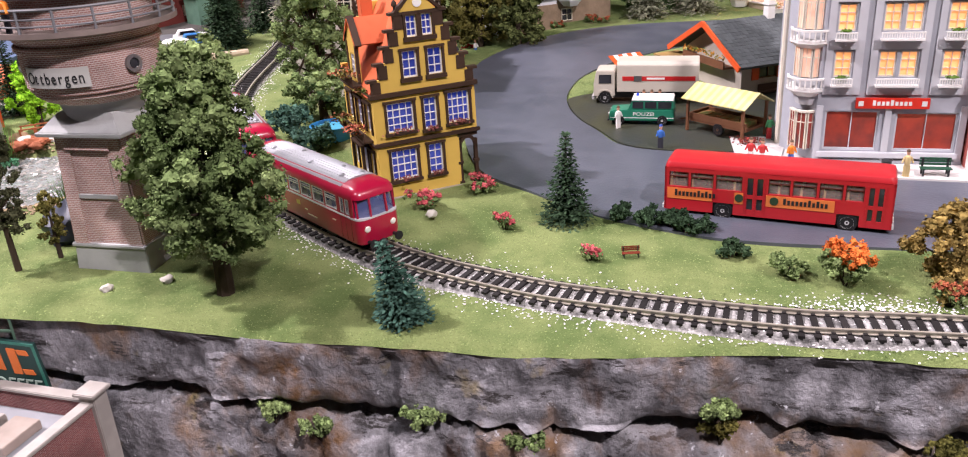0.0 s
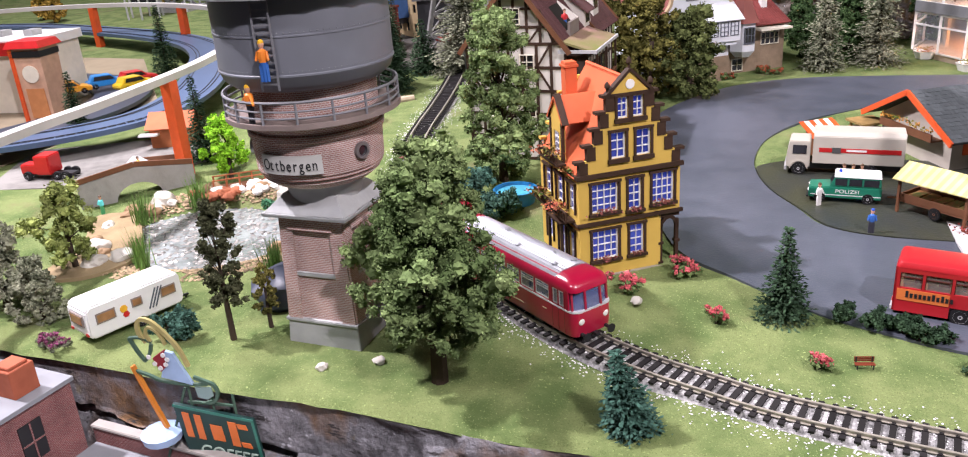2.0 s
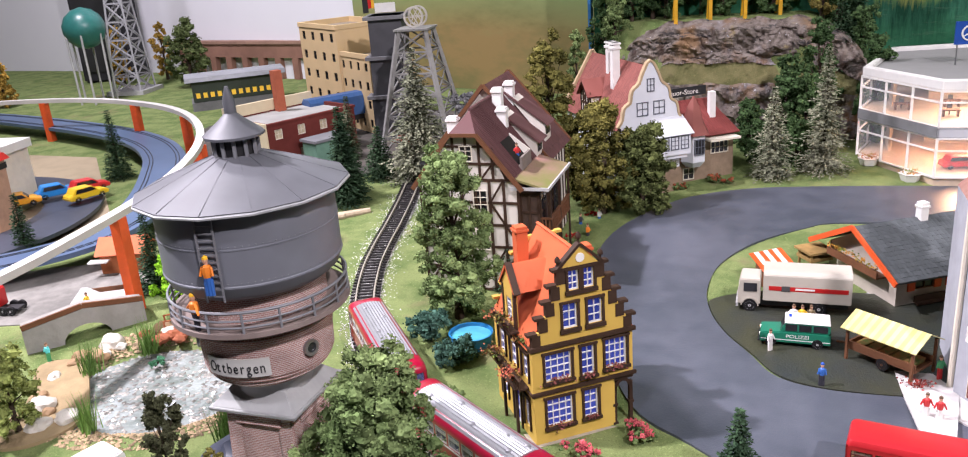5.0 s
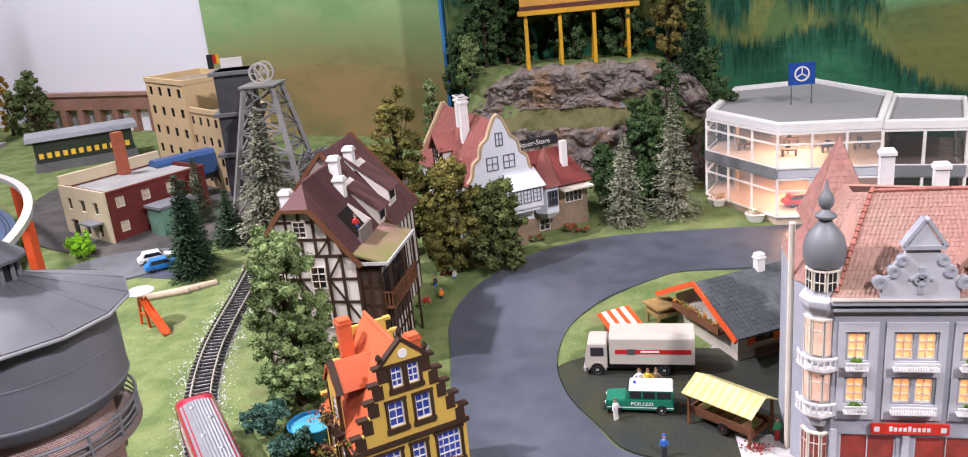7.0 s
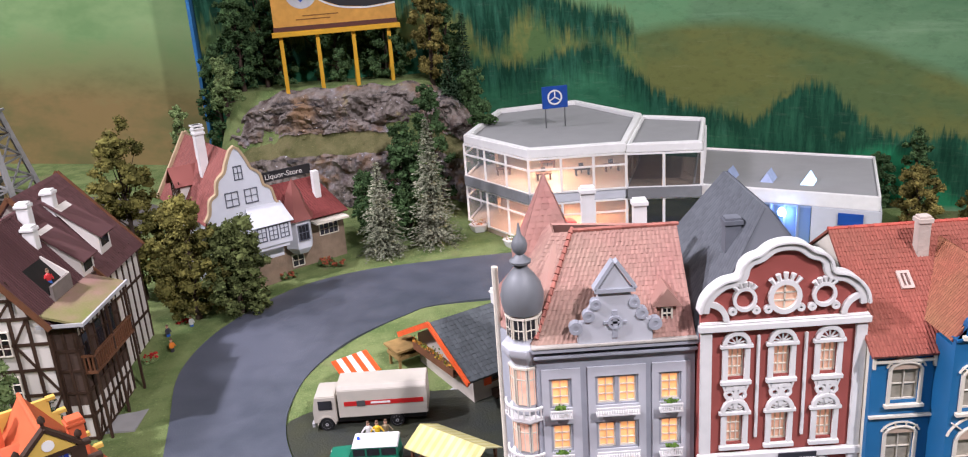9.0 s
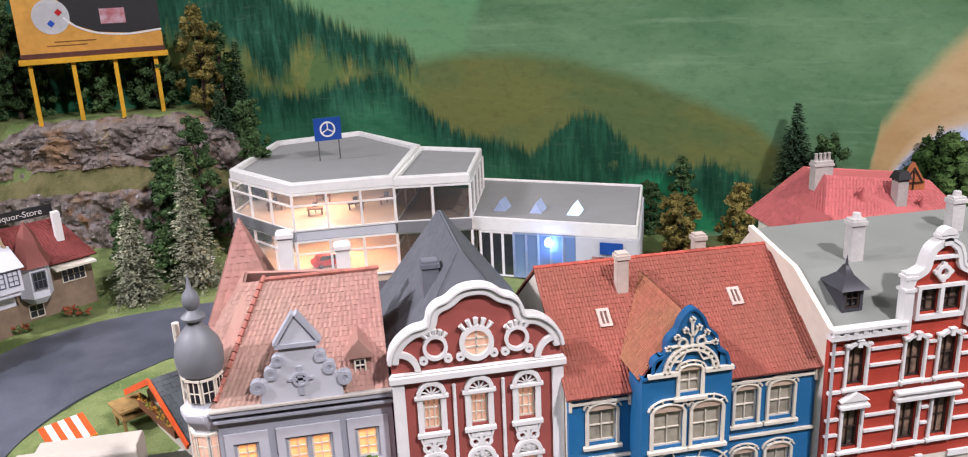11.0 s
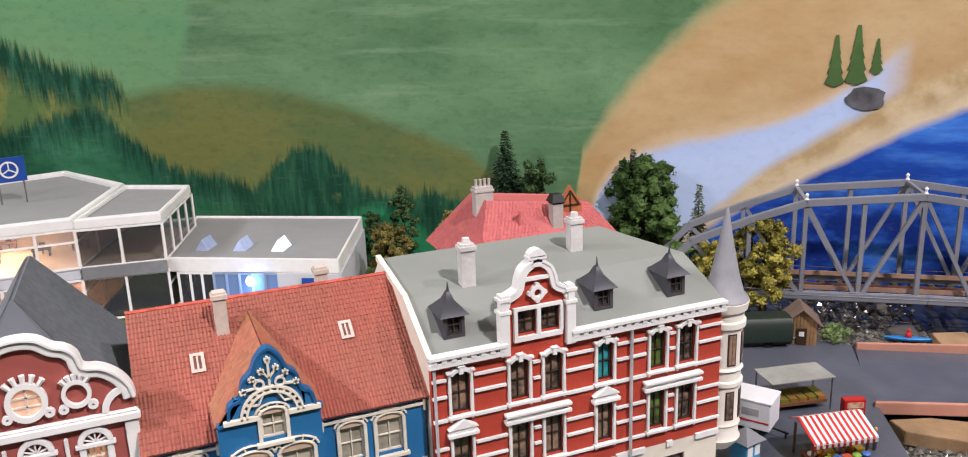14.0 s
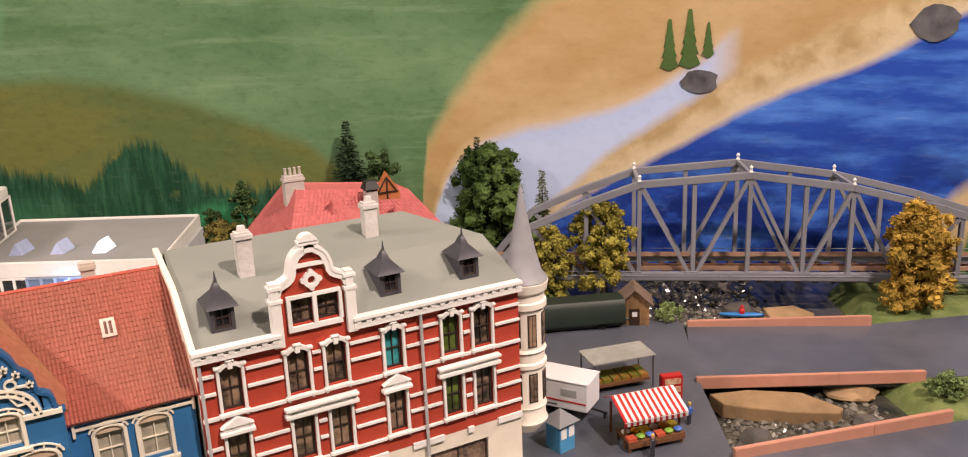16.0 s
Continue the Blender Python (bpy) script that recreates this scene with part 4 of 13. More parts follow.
    roof_slab(g, (17.9, 73.4, 15.1), (6.0, 73.4, 15.1), (9.8, 70.4, 20.6), (17.9, 68.6, 20.6))
    roof_slab(g, (6.0, 66.2, 15.1), (7.9, 63.0, 15.1), (11.0, 68.2, 20.6), (9.8, 68.2, 20.6))
    g.prism([(63.3, 15), (73, 15), (68.4, 20.4)], 17.6, 17.9, "x")
    roof = part("roof", g, ROOF_PINK, t)
    g = mk()
    tiles(g, (8.0, 63.0, 15.12), (17.9, 63.0, 15.12), (17.9, 68.2, 20.62), (11.0, 68.2, 20.62), 24, 34, 0.06, 1)
    tiles(g, (6.0, 66.2, 15.12), (7.9, 63.0, 15.12), (11.0, 68.2, 20.62), (9.8, 68.2, 20.62), 24, 10, 0.06, 2)
    tiles(g, (6.0, 73.2, 15.12), (6.0, 66.2, 15.12), (9.8, 68.2, 20.62), (9.8, 70.4, 20.62), 20, 20, 0.06, 2)
    tile_part(g, ROOF_PINK, roof)
    g = mk()
    for i in range(16):
        p = Vector((7.95, 63.1, 15.3)).lerp(Vector((11, 68.2, 20.75)), (i + 0.5) / 16)
        q = Vector((7.95, 63.1, 15.3)).lerp(Vector((11, 68.2, 20.75)), (i + 1.4) / 16)
        g.tube(p, q, 0.17, 0.12, 6)
    for i in range(17):
        g.tube((11 + 0.41 * i, 68.2, 20.72), (11.45 + 0.41 * i, 68.2, 20.72), 0.17, 0.13, 6)
    part("ridge_tile", g, mat("ridge_tile_red", (0.42, 0.16, 0.12), 0.6, fine=0.2), roof)
    # dormer
    g = mk().box(15.7, 16.9, 63.9, 66, 15.2, 17.0)
    d = part("dormer", g, ROOF_PINK, roof)
    g = mk()
    g.add([(15.4, 63.6, 16.9), (16.3, 63.6, 18.1), (17.2, 63.6, 16.9), (16.3, 67.5, 18.1), (15.4, 66, 16.9), (17.2, 66, 16.9)], [(0, 2, 1), (0, 1, 3, 4), (2, 5, 3, 1)])
    part("dormer_roof", g, ROOF_PINK, d)
    window(d, mk, 15.95, 16.65, 15.5, 16.8, 63.75, CREAM, DARKGLASS, 2, 3)
    chimney(t, mk, 12.4, 70.5, 19, 23.0, 0.9, 0.7, WHITE)
    chimney(t, mk, 15.9, 70.5, 19, 21.9, 0.9, 0.7, WHITE)
    # domed oriel
    cx, cy = 7.4, 64.2
    o = part("oriel", mk().lathe([(0.8, 5.4), (1.02, 6.0), (1.02, 14.2), (1.25, 14.4), (1.25, 14.9), (1.1, 15.0), (1.0, 15.1), (1.0, 17.0), (1.25, 17.1)], 8, cx, cy), STONE_PALE, t, "pale grey octagonal oriel", 0.03)
    part("dome", mk().lathe([(1.2, 17.1), (1.32, 17.6), (1.36, 18.2), (1.2, 18.9), (0.8, 19.5), (0.45, 19.9), (0.42, 20.15), (0.65, 20.25), (0.68, 20.4), (0.4, 20.6), (0.26, 20.8), (0.45, 21.05), (0.5, 21.4), (0.4, 21.75), (0.16, 22.05), (0.04, 22.8)], 20, cx, cy), mat("dome_grey", (0.17, 0.18, 0.19), 0.5, scale=60), o, "dark grey onion dome")
    for ang in (180, 225, 270, 315):
        a = radians(ang + 22.5)
        m = Matrix.Translation((cx - X, cy - Y, -Z)) @ Matrix.Rotation(a + math.pi / 2, 4, "Z")
        for z0, z1, lit in ((15.5, 16.8, False), (10.9, 13.4, True), (7.5, 9.6, True), (2.2, 4.9, True)):
            g = Mesh()
            g.m = m
            g.box(-0.26, 0.26, -1.02, -0.85, z0, z1)
            pn = part("pane", g, MATS["bank_interior_pane"] if z0 < 5 else WARM_DIM if lit else DARKGLASS, o)
            g = Mesh()
            g.m = m
            g.box(-0.36, -0.3, -1.06, -0.85, z0 - 0.05, z1).box(0.3, 0.36, -1.06, -0.85, z0 - 0.05, z1).box(-0.42, 0.42, -1.1, -0.85, z1, z1 + 0.15).box(-0.3, 0.3, -1.05, -0.98, z1 - 0.75, z1 - 0.68).box(-0.025, 0.025, -1.05, -0.98, z0, z1)
            part("frame", g, CREAM, pn)
    for z in (10.0, 6.6):
        bal = part("balcony", mk().lathe([(0.95, z - 0.6), (1.55, z - 0.1), (1.55, z + 0.12), (1.0, z + 0.12)], 8, cx, cy), WHITE, t)
        for i in range(11):
            a = radians(165 + 150 * i / 10)
            part("baluster", mk().box(cx + 1.45 * math.cos(a) - 0.05, cx + 1.45 * math.cos(a) + 0.05, cy + 1.45 * math.sin(a) - 0.05, cy + 1.45 * math.sin(a) + 0.05, z + 0.1, z + 0.75), WHITE, bal)
        rail = [(r, radians(165 + 15 * i)) for r in (1.38, 1.52) for i in range(11)]
        v = [(cx + r * math.cos(a), cy + r * math.sin(a), z + h) for h in (0.73, 0.87) for r, a in rail]
        f = [(0, 22, 33, 11), (10, 21, 43, 32)]
        for i in range(10):
            f += [(i, i + 1, i + 23, i + 22), (i + 12, i + 11, i + 33, i + 34), (i + 22, i + 23, i + 34, i + 33), (i + 1, i, i + 11, i + 12)]
        part("handrail", mk().add(v, f), WHITE, bal)
    part("oriel_cornice", mk().lathe([(1.02, 13.7), (1.4, 14.3), (1.5, 14.5), (1.5, 14.9), (1.25, 15.05), (1.1, 15.05)], 8, cx, cy), STONE_PALE, o, "grey moulded cornice", 0.04)
    part("downpipe", mk().tube((5.8, 67, 1), (5.8, 67, 19), 0.22, 0.22, 8), CREAM, t)
    g = mk()
    c = (9.6, 72.2)
    ring = [(c[0] + sx * 2.4, c[1] + sy * 2.4, 17.5) for sx, sy in ((-1, -1), (1, -1), (1, 1), (-1, 1))]
    for i in range(4):
        g.add([ring[i], ring[(i + 1) % 4], (c[0], c[1], 23.6)], [(0, 1, 2)])
        roof_tip = (c[0], c[1], 23.62)
        tiles(g, ring[i], ring[(i + 1) % 4], roof_tip, roof_tip, 16, 9, 0.05, 40 + i)
    part("spire_roof", g, ROOF_PINK, roof, "steep pointed tiled roof")
    return t


def leafy(parent, mk, x, y, z, r, h, n, material, name="plant"):
    """A small planting of loose leaves."""
    rng = random.Random(int(x * 100 + z * 7))
    g = mk()
    for i in range(n):
        c = Vector((x + rng.gauss(0, r * 0.5), y + rng.gauss(0, r * 0.3), z + rng.uniform(-0.3, 0.7) * h))
        u = Vector((rng.gauss(0, 1), rng.gauss(0, 1), rng.gauss(0, 1))).normalized() * 0.1
        v = u.orthogonal().normalized() * 0.09
        g.add([c - u, c + v, c + u, c - v], [(0, 1, 2, 3)])
    return part(name, g, material, parent, smooth=0)


bank_house()


# ---- dull red house with a white curved gable ----
def curved_gable_house():
    X, Y, Z = 18.0, 62.2, 0.9
    mk = at_origin(X, Y, Z)
    t = thing("gabled_house", X, Y, Z, 0, "dull red baroque house with white stucco curved gable, lit windows", "house")
    half = [(18.0, 17.0), (18.15, 17.7), (18.6, 18.35), (19.3, 18.85), (20.0, 19.0), (20.3, 19.25), (20.45, 19.85), (20.85, 20.25), (21.4, 20.45), (22.1, 20.95), (22.95, 21.1)]
    out = half + [(45.9 - x, z) for x, z in half[-2::-1]]
    out = [(p.x, p.y) for p in spline(out, 4)]
    cols = [(19.3, 21.0), (22.1, 23.8), (24.95, 26.65)]
    holes = [(a + 0.35, b - 0.35, z0, z1) for a, b in cols for z0, z1 in ((12.5, 14.5), (7.9, 9.9))]
    door = [(19.5, 21.3, 0.9, 5.4), (22.3, 23.8, 1.6, 5.4), (24.9, 26.6, 1.6, 5.4)]
    part("wall", mk().wall(18.0, 28.0, 0.9, 15.9, 62.2, 62.6, holes + door), DULL_RED, t)
    g = mk().prism([(18.0, 15.9), (28.0, 15.9)] + out[::-1], 62.2, 62.6)
    part("gable", g, DULL_RED, t)
    g = mk()
    band(g, out, -0.42, 61.9, 62.65)
    band(g, out, 0.22, 61.75, 62.7)
    gm = part("gable_moulding", g, WHITE, t, "", 0.05)
    g = mk().box(17.8, 28.2, 61.8, 62.19, 15.75, 16.2).box(17.9, 28.1, 61.9, 62.19, 16.2, 16.35)
    part("cornice", g, WHITE, t, "", 0.05)
    part("string_course", mk().box(17.8, 28.2, 61.8, 62.19, 6.7, 7.2), WHITE, t, "", 0.05)
    for x in (18.3, 27.7):
        part("pilaster", mk().box(x - 0.35, x + 0.35, 61.95, 62.19, 0.9, 15.7), WHITE, t, "", 0.04)
    for x in (21.5, 24.4):
        part("pilaster", mk().box(x - 0.1, x + 0.1, 62.0, 62.19, 8.2, 15.3), WHITE, t, "", 0.04)
    for a, b in cols:
        c = (a + b) / 2
        for z0, z1 in ((12.5, 14.5), (7.9, 9.9)):
            window(t, mk, a + 0.35, b - 0.35, z0, z1, 62.3, CREAM, WARM_DIM, 3, 3)
            g = mk().box(a, a + 0.34, 61.98, 62.19, z0 - 0.2, z1 + 0.2).box(b - 0.34, b, 61.98, 62.19, z0 - 0.2, z1 + 0.2)
            g.box(a - 0.1, b + 0.1, 61.9, 62.19, z0 - 0.45, z0 - 0.15).box(a - 0.15, b + 0.15, 61.9, 62.19, z1 + 0.05, z1 + 0.3)
            g.arch(c, z1 + 0.3, 0.6, 0.88, 61.9, 62.19, 0, 180, 12)
            for k in range(5):
                ang = radians(20 + 35 * k)
                g.bar((c, 62.05, z1 + 0.3), (c + 0.6 * math.cos(ang), 62.05, z1 + 0.3 + 0.6 * math.sin(ang)), 0.09, 0.12, (0, 1, 0))
            part("window_surround", g, WHITE, t, "white moulded window surround", 0.03)
        # strapwork between the storeys
        g = mk()
        for s in (-1, 1):
            g.arch(c + s * 0.38, 11.35, 0.18, 0.33, 61.95, 62.19, 0, 360, 12)
            g.arch(c + s * 0.30, 10.75, 0.14, 0.27, 61.95, 62.19, 0, 360, 12)
            g.bar((c + s * 0.75, 62.07, 12.0), (c + s * 0.25, 62.07, 10.4), 0.12, 0.2, (0, 1, 0))
        g.box(c - 0.6, c + 0.6, 61.95, 62.19, 11.7, 11.95).box(c - 0.1, c + 0.1, 61.93, 62.19, 10.4, 11.9)
        part("strapwork", g, WHITE, t)
    for c, rx, glaze in ((20.55, 0.72, False), (22.95, 1.0, True), (25.3, 0.72, False)):
        g = mk().arch(c, 17.75, rx * 0.72, rx, 61.9, 62.19, 0, 360, 24, 1.1)
        for k in range(5):
            a = radians(50 + 20 * k)
            g.tube((c + rx * math.cos(a), 62.02, 17.75 + rx * 1.1 * math.sin(a)), (c + rx * 1.42 * math.cos(a), 62.02, 17.75 + rx * 1.55 * math.sin(a)), 0.12, 0.17, 6)
        for s in (-1, 1):
            g.arch(c + s * rx * 0.98, 17.0, 0.08, 0.26, 61.92, 62.19, 0, 360, 10)
        m = part("oculus", g, WHITE, t, "white oval cartouche")
        if glaze:
            part("pane", mk().disc(c, 17.75, rx * 0.74, 62.14, 62.18, 18, 1.1), WARM_DIM, m)
            part("glazing_bar", mk().box(c - 0.05, c + 0.05, 62.06, 62.14, 17.0, 18.5).box(c - 0.72, c + 0.72, 62.06, 62.14, 17.45, 17.54).box(c - 0.72, c + 0.72, 62.06, 62.14, 17.95, 18.04), CREAM, m)
    for s, x in ((1, 18.3), (-1, 27.7)):
        g = mk().arch(x, 16.4, 1.0, 1.35, 61.92, 62.19, 0 if s > 0 else 90, 90 if s > 0 else 180, 10)
        part("corner_scroll", g, WHITE, t)
    for a, b, z0, z1 in door:
        c = (a + b) / 2
        window(t, mk, a, b, z0, z1, 62.3, WHITE, WARM_DIM if a > 22 else DARKGLASS, 2, 3)
        g = mk().arch(c, z1 - 0.1, (b - a) / 2, (b - a) / 2 + 0.3, 61.85, 62.19, 0, 180, 14).box(a - 0.3, a, 61.9, 62.19, z0, z1).box(b, b + 0.3, 61.9, 62.19, z0, z1)
        g.arch(c, z1 + 0.9, 0.12, 0.3, 61.9, 62.19, 0, 360, 10)
        part("arch_moulding", g, WHITE, t)
    sg = part("sign_board", mk().box(22.9, 25.3, 61.72, 61.8, 6.4, 7.1), mat("sign_black", (0.03, 0.03, 0.04), 0.4), t, "small dark sign with pale lettering")
    part("sign_panel", mk().box(22.95, 25.25, 61.69, 61.72, 6.42, 6.75), WHITE, sg)
    writing("TRATTORIA", 0.33, BLACK, sg, facing(24.1 - X, 61.68 - Y, 6.58 - Z))
    part("side_wall", mk().box(18.0, 18.3, 62.6, 77, 0.9, 15.2).box(27.7, 28.0, 62.6, 77, 0.9, 15.2).box(18, 28, 77, 77.3, 0.9, 15.2), DULL_RED, t)
    g = mk()
    roof_slab(g, (17.9, 77.4, 15.0), (17.9, 62.4, 15.0), (22.6, 65, 22.4), (22.6, 74, 22.4))
    roof_slab(g, (28.1, 62.4, 15.0), (28.1, 77.4, 15.0), (22.8, 74, 22.4), (22.8, 65, 22.4))
    roof_slab(g, (28.1, 77.5, 15.0), (17.9, 77.5, 15.0), (22.6, 74, 22.4), (22.8, 74, 22.4))
    roof_slab(g, (17.9, 62.6, 15.0), (28.1, 62.6, 15.0), (22.8, 65, 22.4), (22.6, 65, 22.4))
    r = part("roof", g, ROOF_SLATE, t, "dark grey slate roof")
    g = mk()
    tiles(g, (28.1, 62.4, 15.02), (28.1, 77.4, 15.02), (22.8, 74, 22.42), (22.8, 65, 22.42), 26, 40, 0.03, 4)
    tiles(g, (17.9, 77.4, 15.02), (17.9, 62.4, 15.02), (22.6, 65, 22.42), (22.6, 74, 22.42), 26, 40, 0.03, 5)
    tile_part(g, ROOF_SLATE, r)
    chimney(t, mk, 21.0, 66.5, 18.5, 21.5, 1.0, 0.9, mat("slate_block_chimney", (0.14, 0.15, 0.17), 0.7))
    return t


curved_gable_house()


# ---- bright blue house ----
def blue_house():
    X, Y, Z = 28.1, 61.2, 0.9
    mk = at_origin(X, Y, Z)
    t = thing("blue_house", X, Y, Z, 0, "bright blue house with cream art-nouveau trim and a red tiled roof", "house")
    rows = ((10.7, 12.9), (6.3, 8.5), (2.0, 4.5))
    lh = [(29.3, 31.0, z0, z1) for z0, z1 in rows]
    rh = [(a, b, z0, z1) for a, b in ((38.65, 40.1), (40.9, 42.5)) for z0, z1 in rows]
    part("wall", mk().wall(28.1, 31.9, 0.9, 14.2, 61.2, 61.6, lh), BLUE_WALL, t)
    part("wall", mk().wall(37.4, 44.0, 0.9, 14.2, 61.2, 61.6, rh), BLUE_WALL, t)
    gh = [(34.15, 35.45, 14.3, 15.8), (32.6, 34.4, 11.0, 13.3), (35.0, 36.8, 11.0, 13.3), (32.6, 36.8, 6.3, 9.0)]
    part("gable_wall", mk().wall(31.9, 37.4, 0.9, 14.1, 59.3, 59.7, gh[1:]).wall(31.9, 37.4, 14.1, 15.5, 59.3, 59.7, [(34.15, 35.45, 14.3, 15.5)]).wall(32.9, 36.6, 15.5, 16.9, 59.3, 59.7, [(34.15, 35.45, 15.5, 15.8)]).box(31.9, 32.2, 59.7, 61.4, 0.9, 15).box(37.1, 37.4, 59.7, 61.4, 0.9, 15), BLUE_WALL, t)
    out = [(31.9, 15.4), (32.5, 15.6), (32.7, 16.5), (33.3, 16.8), (33.5, 17.7), (34.0, 18.2), (34.3, 18.9), (34.85, 19.4), (35.4, 18.9), (35.7, 18.2), (36.2, 17.7), (36.4, 16.8), (36.9, 16.5), (37.1, 15.7), (37.5, 15.5)]
    out = [(p.x, p.y) for p in spline(out, 4)]
    top = [p for p in out if p[1] > 16.85]
    part("gable", mk().prism([(31.9, 15.5), (32.9, 15.5), (32.9, 16.9)] + [p for p in out if p[0] < 33.4 and p[1] > 16.0 and p[1] <= 16.85][::-1] + [p for p in out if p[0] < 33 and p[1] <= 16.0][::-1], 59.3, 59.7).prism([(36.6, 15.5), (37.4, 15.5)] + [p for p in out if p[0] > 36.3 and p[1] <= 16.85][::-1] + [(36.6, 16.9)], 59.3, 59.7).prism([(33.0, 16.85), (36.6, 16.85)] + top[::-1], 59.3, 59.7), BLUE_WALL, t)
    part("gable_edge", band(mk(), out, 0.16, 59.15, 59.8), mat("blue_trim", (0.01, 0.10, 0.25), 0.5), t)
    # cream openwork
    g = mk()
    g.arch(34.8, 15.7, 1.58, 1.7, 59.05, 59.29, 0, 180, 22).arch(34.8, 15.7, 1.3, 1.42, 59.05, 59.29, 0, 180, 22)
    for k in range(13):
        a = radians(4 + 172 * k / 12)
        g.bar((34.8 + 1.36 * math.cos(a), 59.17, 15.7 + 1.36 * math.sin(a)), (34.8 + 1.64 * math.cos(a), 59.17, 15.7 + 1.64 * math.sin(a)), 0.12, 0.2, (0, 1, 0))
    for x, z in ((0, 18.9), (-0.4, 18.3), (0.4, 18.4), (-0.92, 17.95), (0.88, 18.05), (-1.42, 17.3), (1.4, 17.4)):
        for k in range(5):
            a = radians(90 + 72 * k)
            g.bar((34.8 + x, 59.17, z), (34.8 + x + 0.19 * math.cos(a), 59.17, z + 0.19 * math.sin(a)), 0.11, 0.18, (0, 1, 0))
    g.bar((34.8, 59.17, 17.3), (34.8, 59.17, 18.8), 0.12, 0.18, (0, 1, 0))
    for q in (-1, 1):
        g.arch(34.8 + q * 0.55, 17.55, 0.2, 0.3, 59.08, 59.27, 0, 360, 14)
        g.bar((34.8, 59.17, 17.85), (34.8 + q * 0.4, 59.17, 18.35), 0.09, 0.18, (0, 1, 0)).bar((34.8 + q * 0.62, 59.17, 17.8), (34.8 + q * 0.9, 59.17, 18.0), 0.09, 0.18, (0, 1, 0)).bar((34.8 + q * 0.8, 59.17, 17.4), (34.8 + q * 1.4, 59.17, 17.35), 0.1, 0.18, (0, 1, 0))
        g.bar((34.8 + q * 0.3, 59.17, 17.1), (34.8 + q * 0.7, 59.17, 16.4), 0.08, 0.18, (0, 1, 0)).bar((34.8 + q * 0.7, 59.17, 16.4), (34.8 + q * 1.1, 59.17, 16.45), 0.08, 0.18, (0, 1, 0))
    g.box(32.2, 34.0, 59.05, 59.29, 15.55, 15.8).box(35.65, 37.4, 59.05, 59.29, 15.55, 15.8)
    part("gable_ornament", g, CREAM, t, "cream openwork sunburst and stars")

    def surround(a, b, z0, z1, y):
        c, r = (a + b) / 2, (b - a) / 2
        g = mk().box(a - 0.2, a, y - 0.18, y, z0 - 0.2, z1).box(b, b + 0.2, y - 0.18, y, z0 - 0.2, z1).box(a - 0.35, b + 0.35, y - 0.3, y, z0 - 0.4, z0 - 0.18)
        g.arch(c, z1 - 0.05, r, r + 0.17, y - 0.2, y, 0, 180, 14, 0.5).arch(c, z1, r * 1.3, r * 1.3 + 0.12, y - 0.16, y, 8, 172, 14, 0.62)
        for k in range(4):
            aa = radians(35 + 110 * k / 3)
            g.bar((c + r * 1.1 * math.cos(aa), y - 0.09, z1 + r * 0.5 * math.sin(aa)), (c + r * 1.5 * math.cos(aa), y - 0.09, z1 + r * 0.95 * math.sin(aa)), 0.08, 0.12, (0, 1, 0))
        part("lunette", mk().prism([(c + r * math.cos(radians(15 * k)), z1 - 0.05 + 0.5 * r * math.sin(radians(15 * k))) for k in range(13)], y - 0.08, y - 0.004), mat("peach_lunette", (0.62, 0.46, 0.34), 0.6), t)
        part("window_surround", g, CREAM, t, "", 0.02)
        window(t, mk, a, b, z0, z1, y + 0.1, CREAM, mat("pale_curtain_pane", (0.42, 0.38, 0.30), 0.3, vary=0.5, scale=200, emit=0.03), 2, 2)
    for h in lh + rh:
        surround(*h, 61.2)
    for h in gh:
        surround(*h, 59.3)
    for a, b in ((28.1, 31.9), (37.6, 44.0)):
        part("cream_band", mk().box(a, b, 61.02, 61.19, 13.8, 13.9), CREAM, t)
        part("cream_band", mk().box(a, b, 60.98, 61.19, 9.6, 9.75), CREAM, t)
        part("cream_band", mk().box(a + 0.15, b - 0.15, 61.02, 61.19, 13.35, 13.5), CREAM, t)
        for x in (a, b - 0.15):
            part("corner_strip", mk().box(x, x + 0.15, 60.98, 61.19, 13.0, 14.0), CREAM, t)
    part("side_wall", mk().box(28.1, 28.4, 61.6, 76, 0.9, 14.1).box(43.7, 44.0, 61.6, 76, 0.9, 14.1).box(28.1, 44, 76, 76.3, 0.9, 14), CREAM, t)
    part("gable_end", mk().prism([(61.3, 14), (76.2, 14), (68.3, 19.3)], 28.05, 28.4, "x"), CREAM, t, "cream rendered gable end")
    part("gable_end", mk().prism([(61.3, 14), (76.2, 14), (68.3, 19.3)], 43.8, 44.1, "x"), CREAM, t, "cream rendered gable end")
    g = mk()
    roof_slab(g, (27.9, 60.8, 13.9), (44.3, 60.8, 13.9), (44.3, 68.2, 19.5), (27.9, 68.2, 19.5))
    roof_slab(g, (44.3, 76.6, 13.9), (27.9, 76.6, 13.9), (27.9, 68.4, 19.5), (44.3, 68.4, 19.5))
    roof_slab(g, (31.8, 65.5, 15.3), (31.8, 59.6, 15.3), (34.8, 59.6, 18.9), (34.8, 68, 18.9))
    roof_slab(g, (37.6, 59.6, 15.3), (37.6, 65.5, 15.3), (34.8, 68, 18.9), (34.8, 59.6, 18.9))
    r = part("roof", g, ROOF_RED, t)
    g = mk()
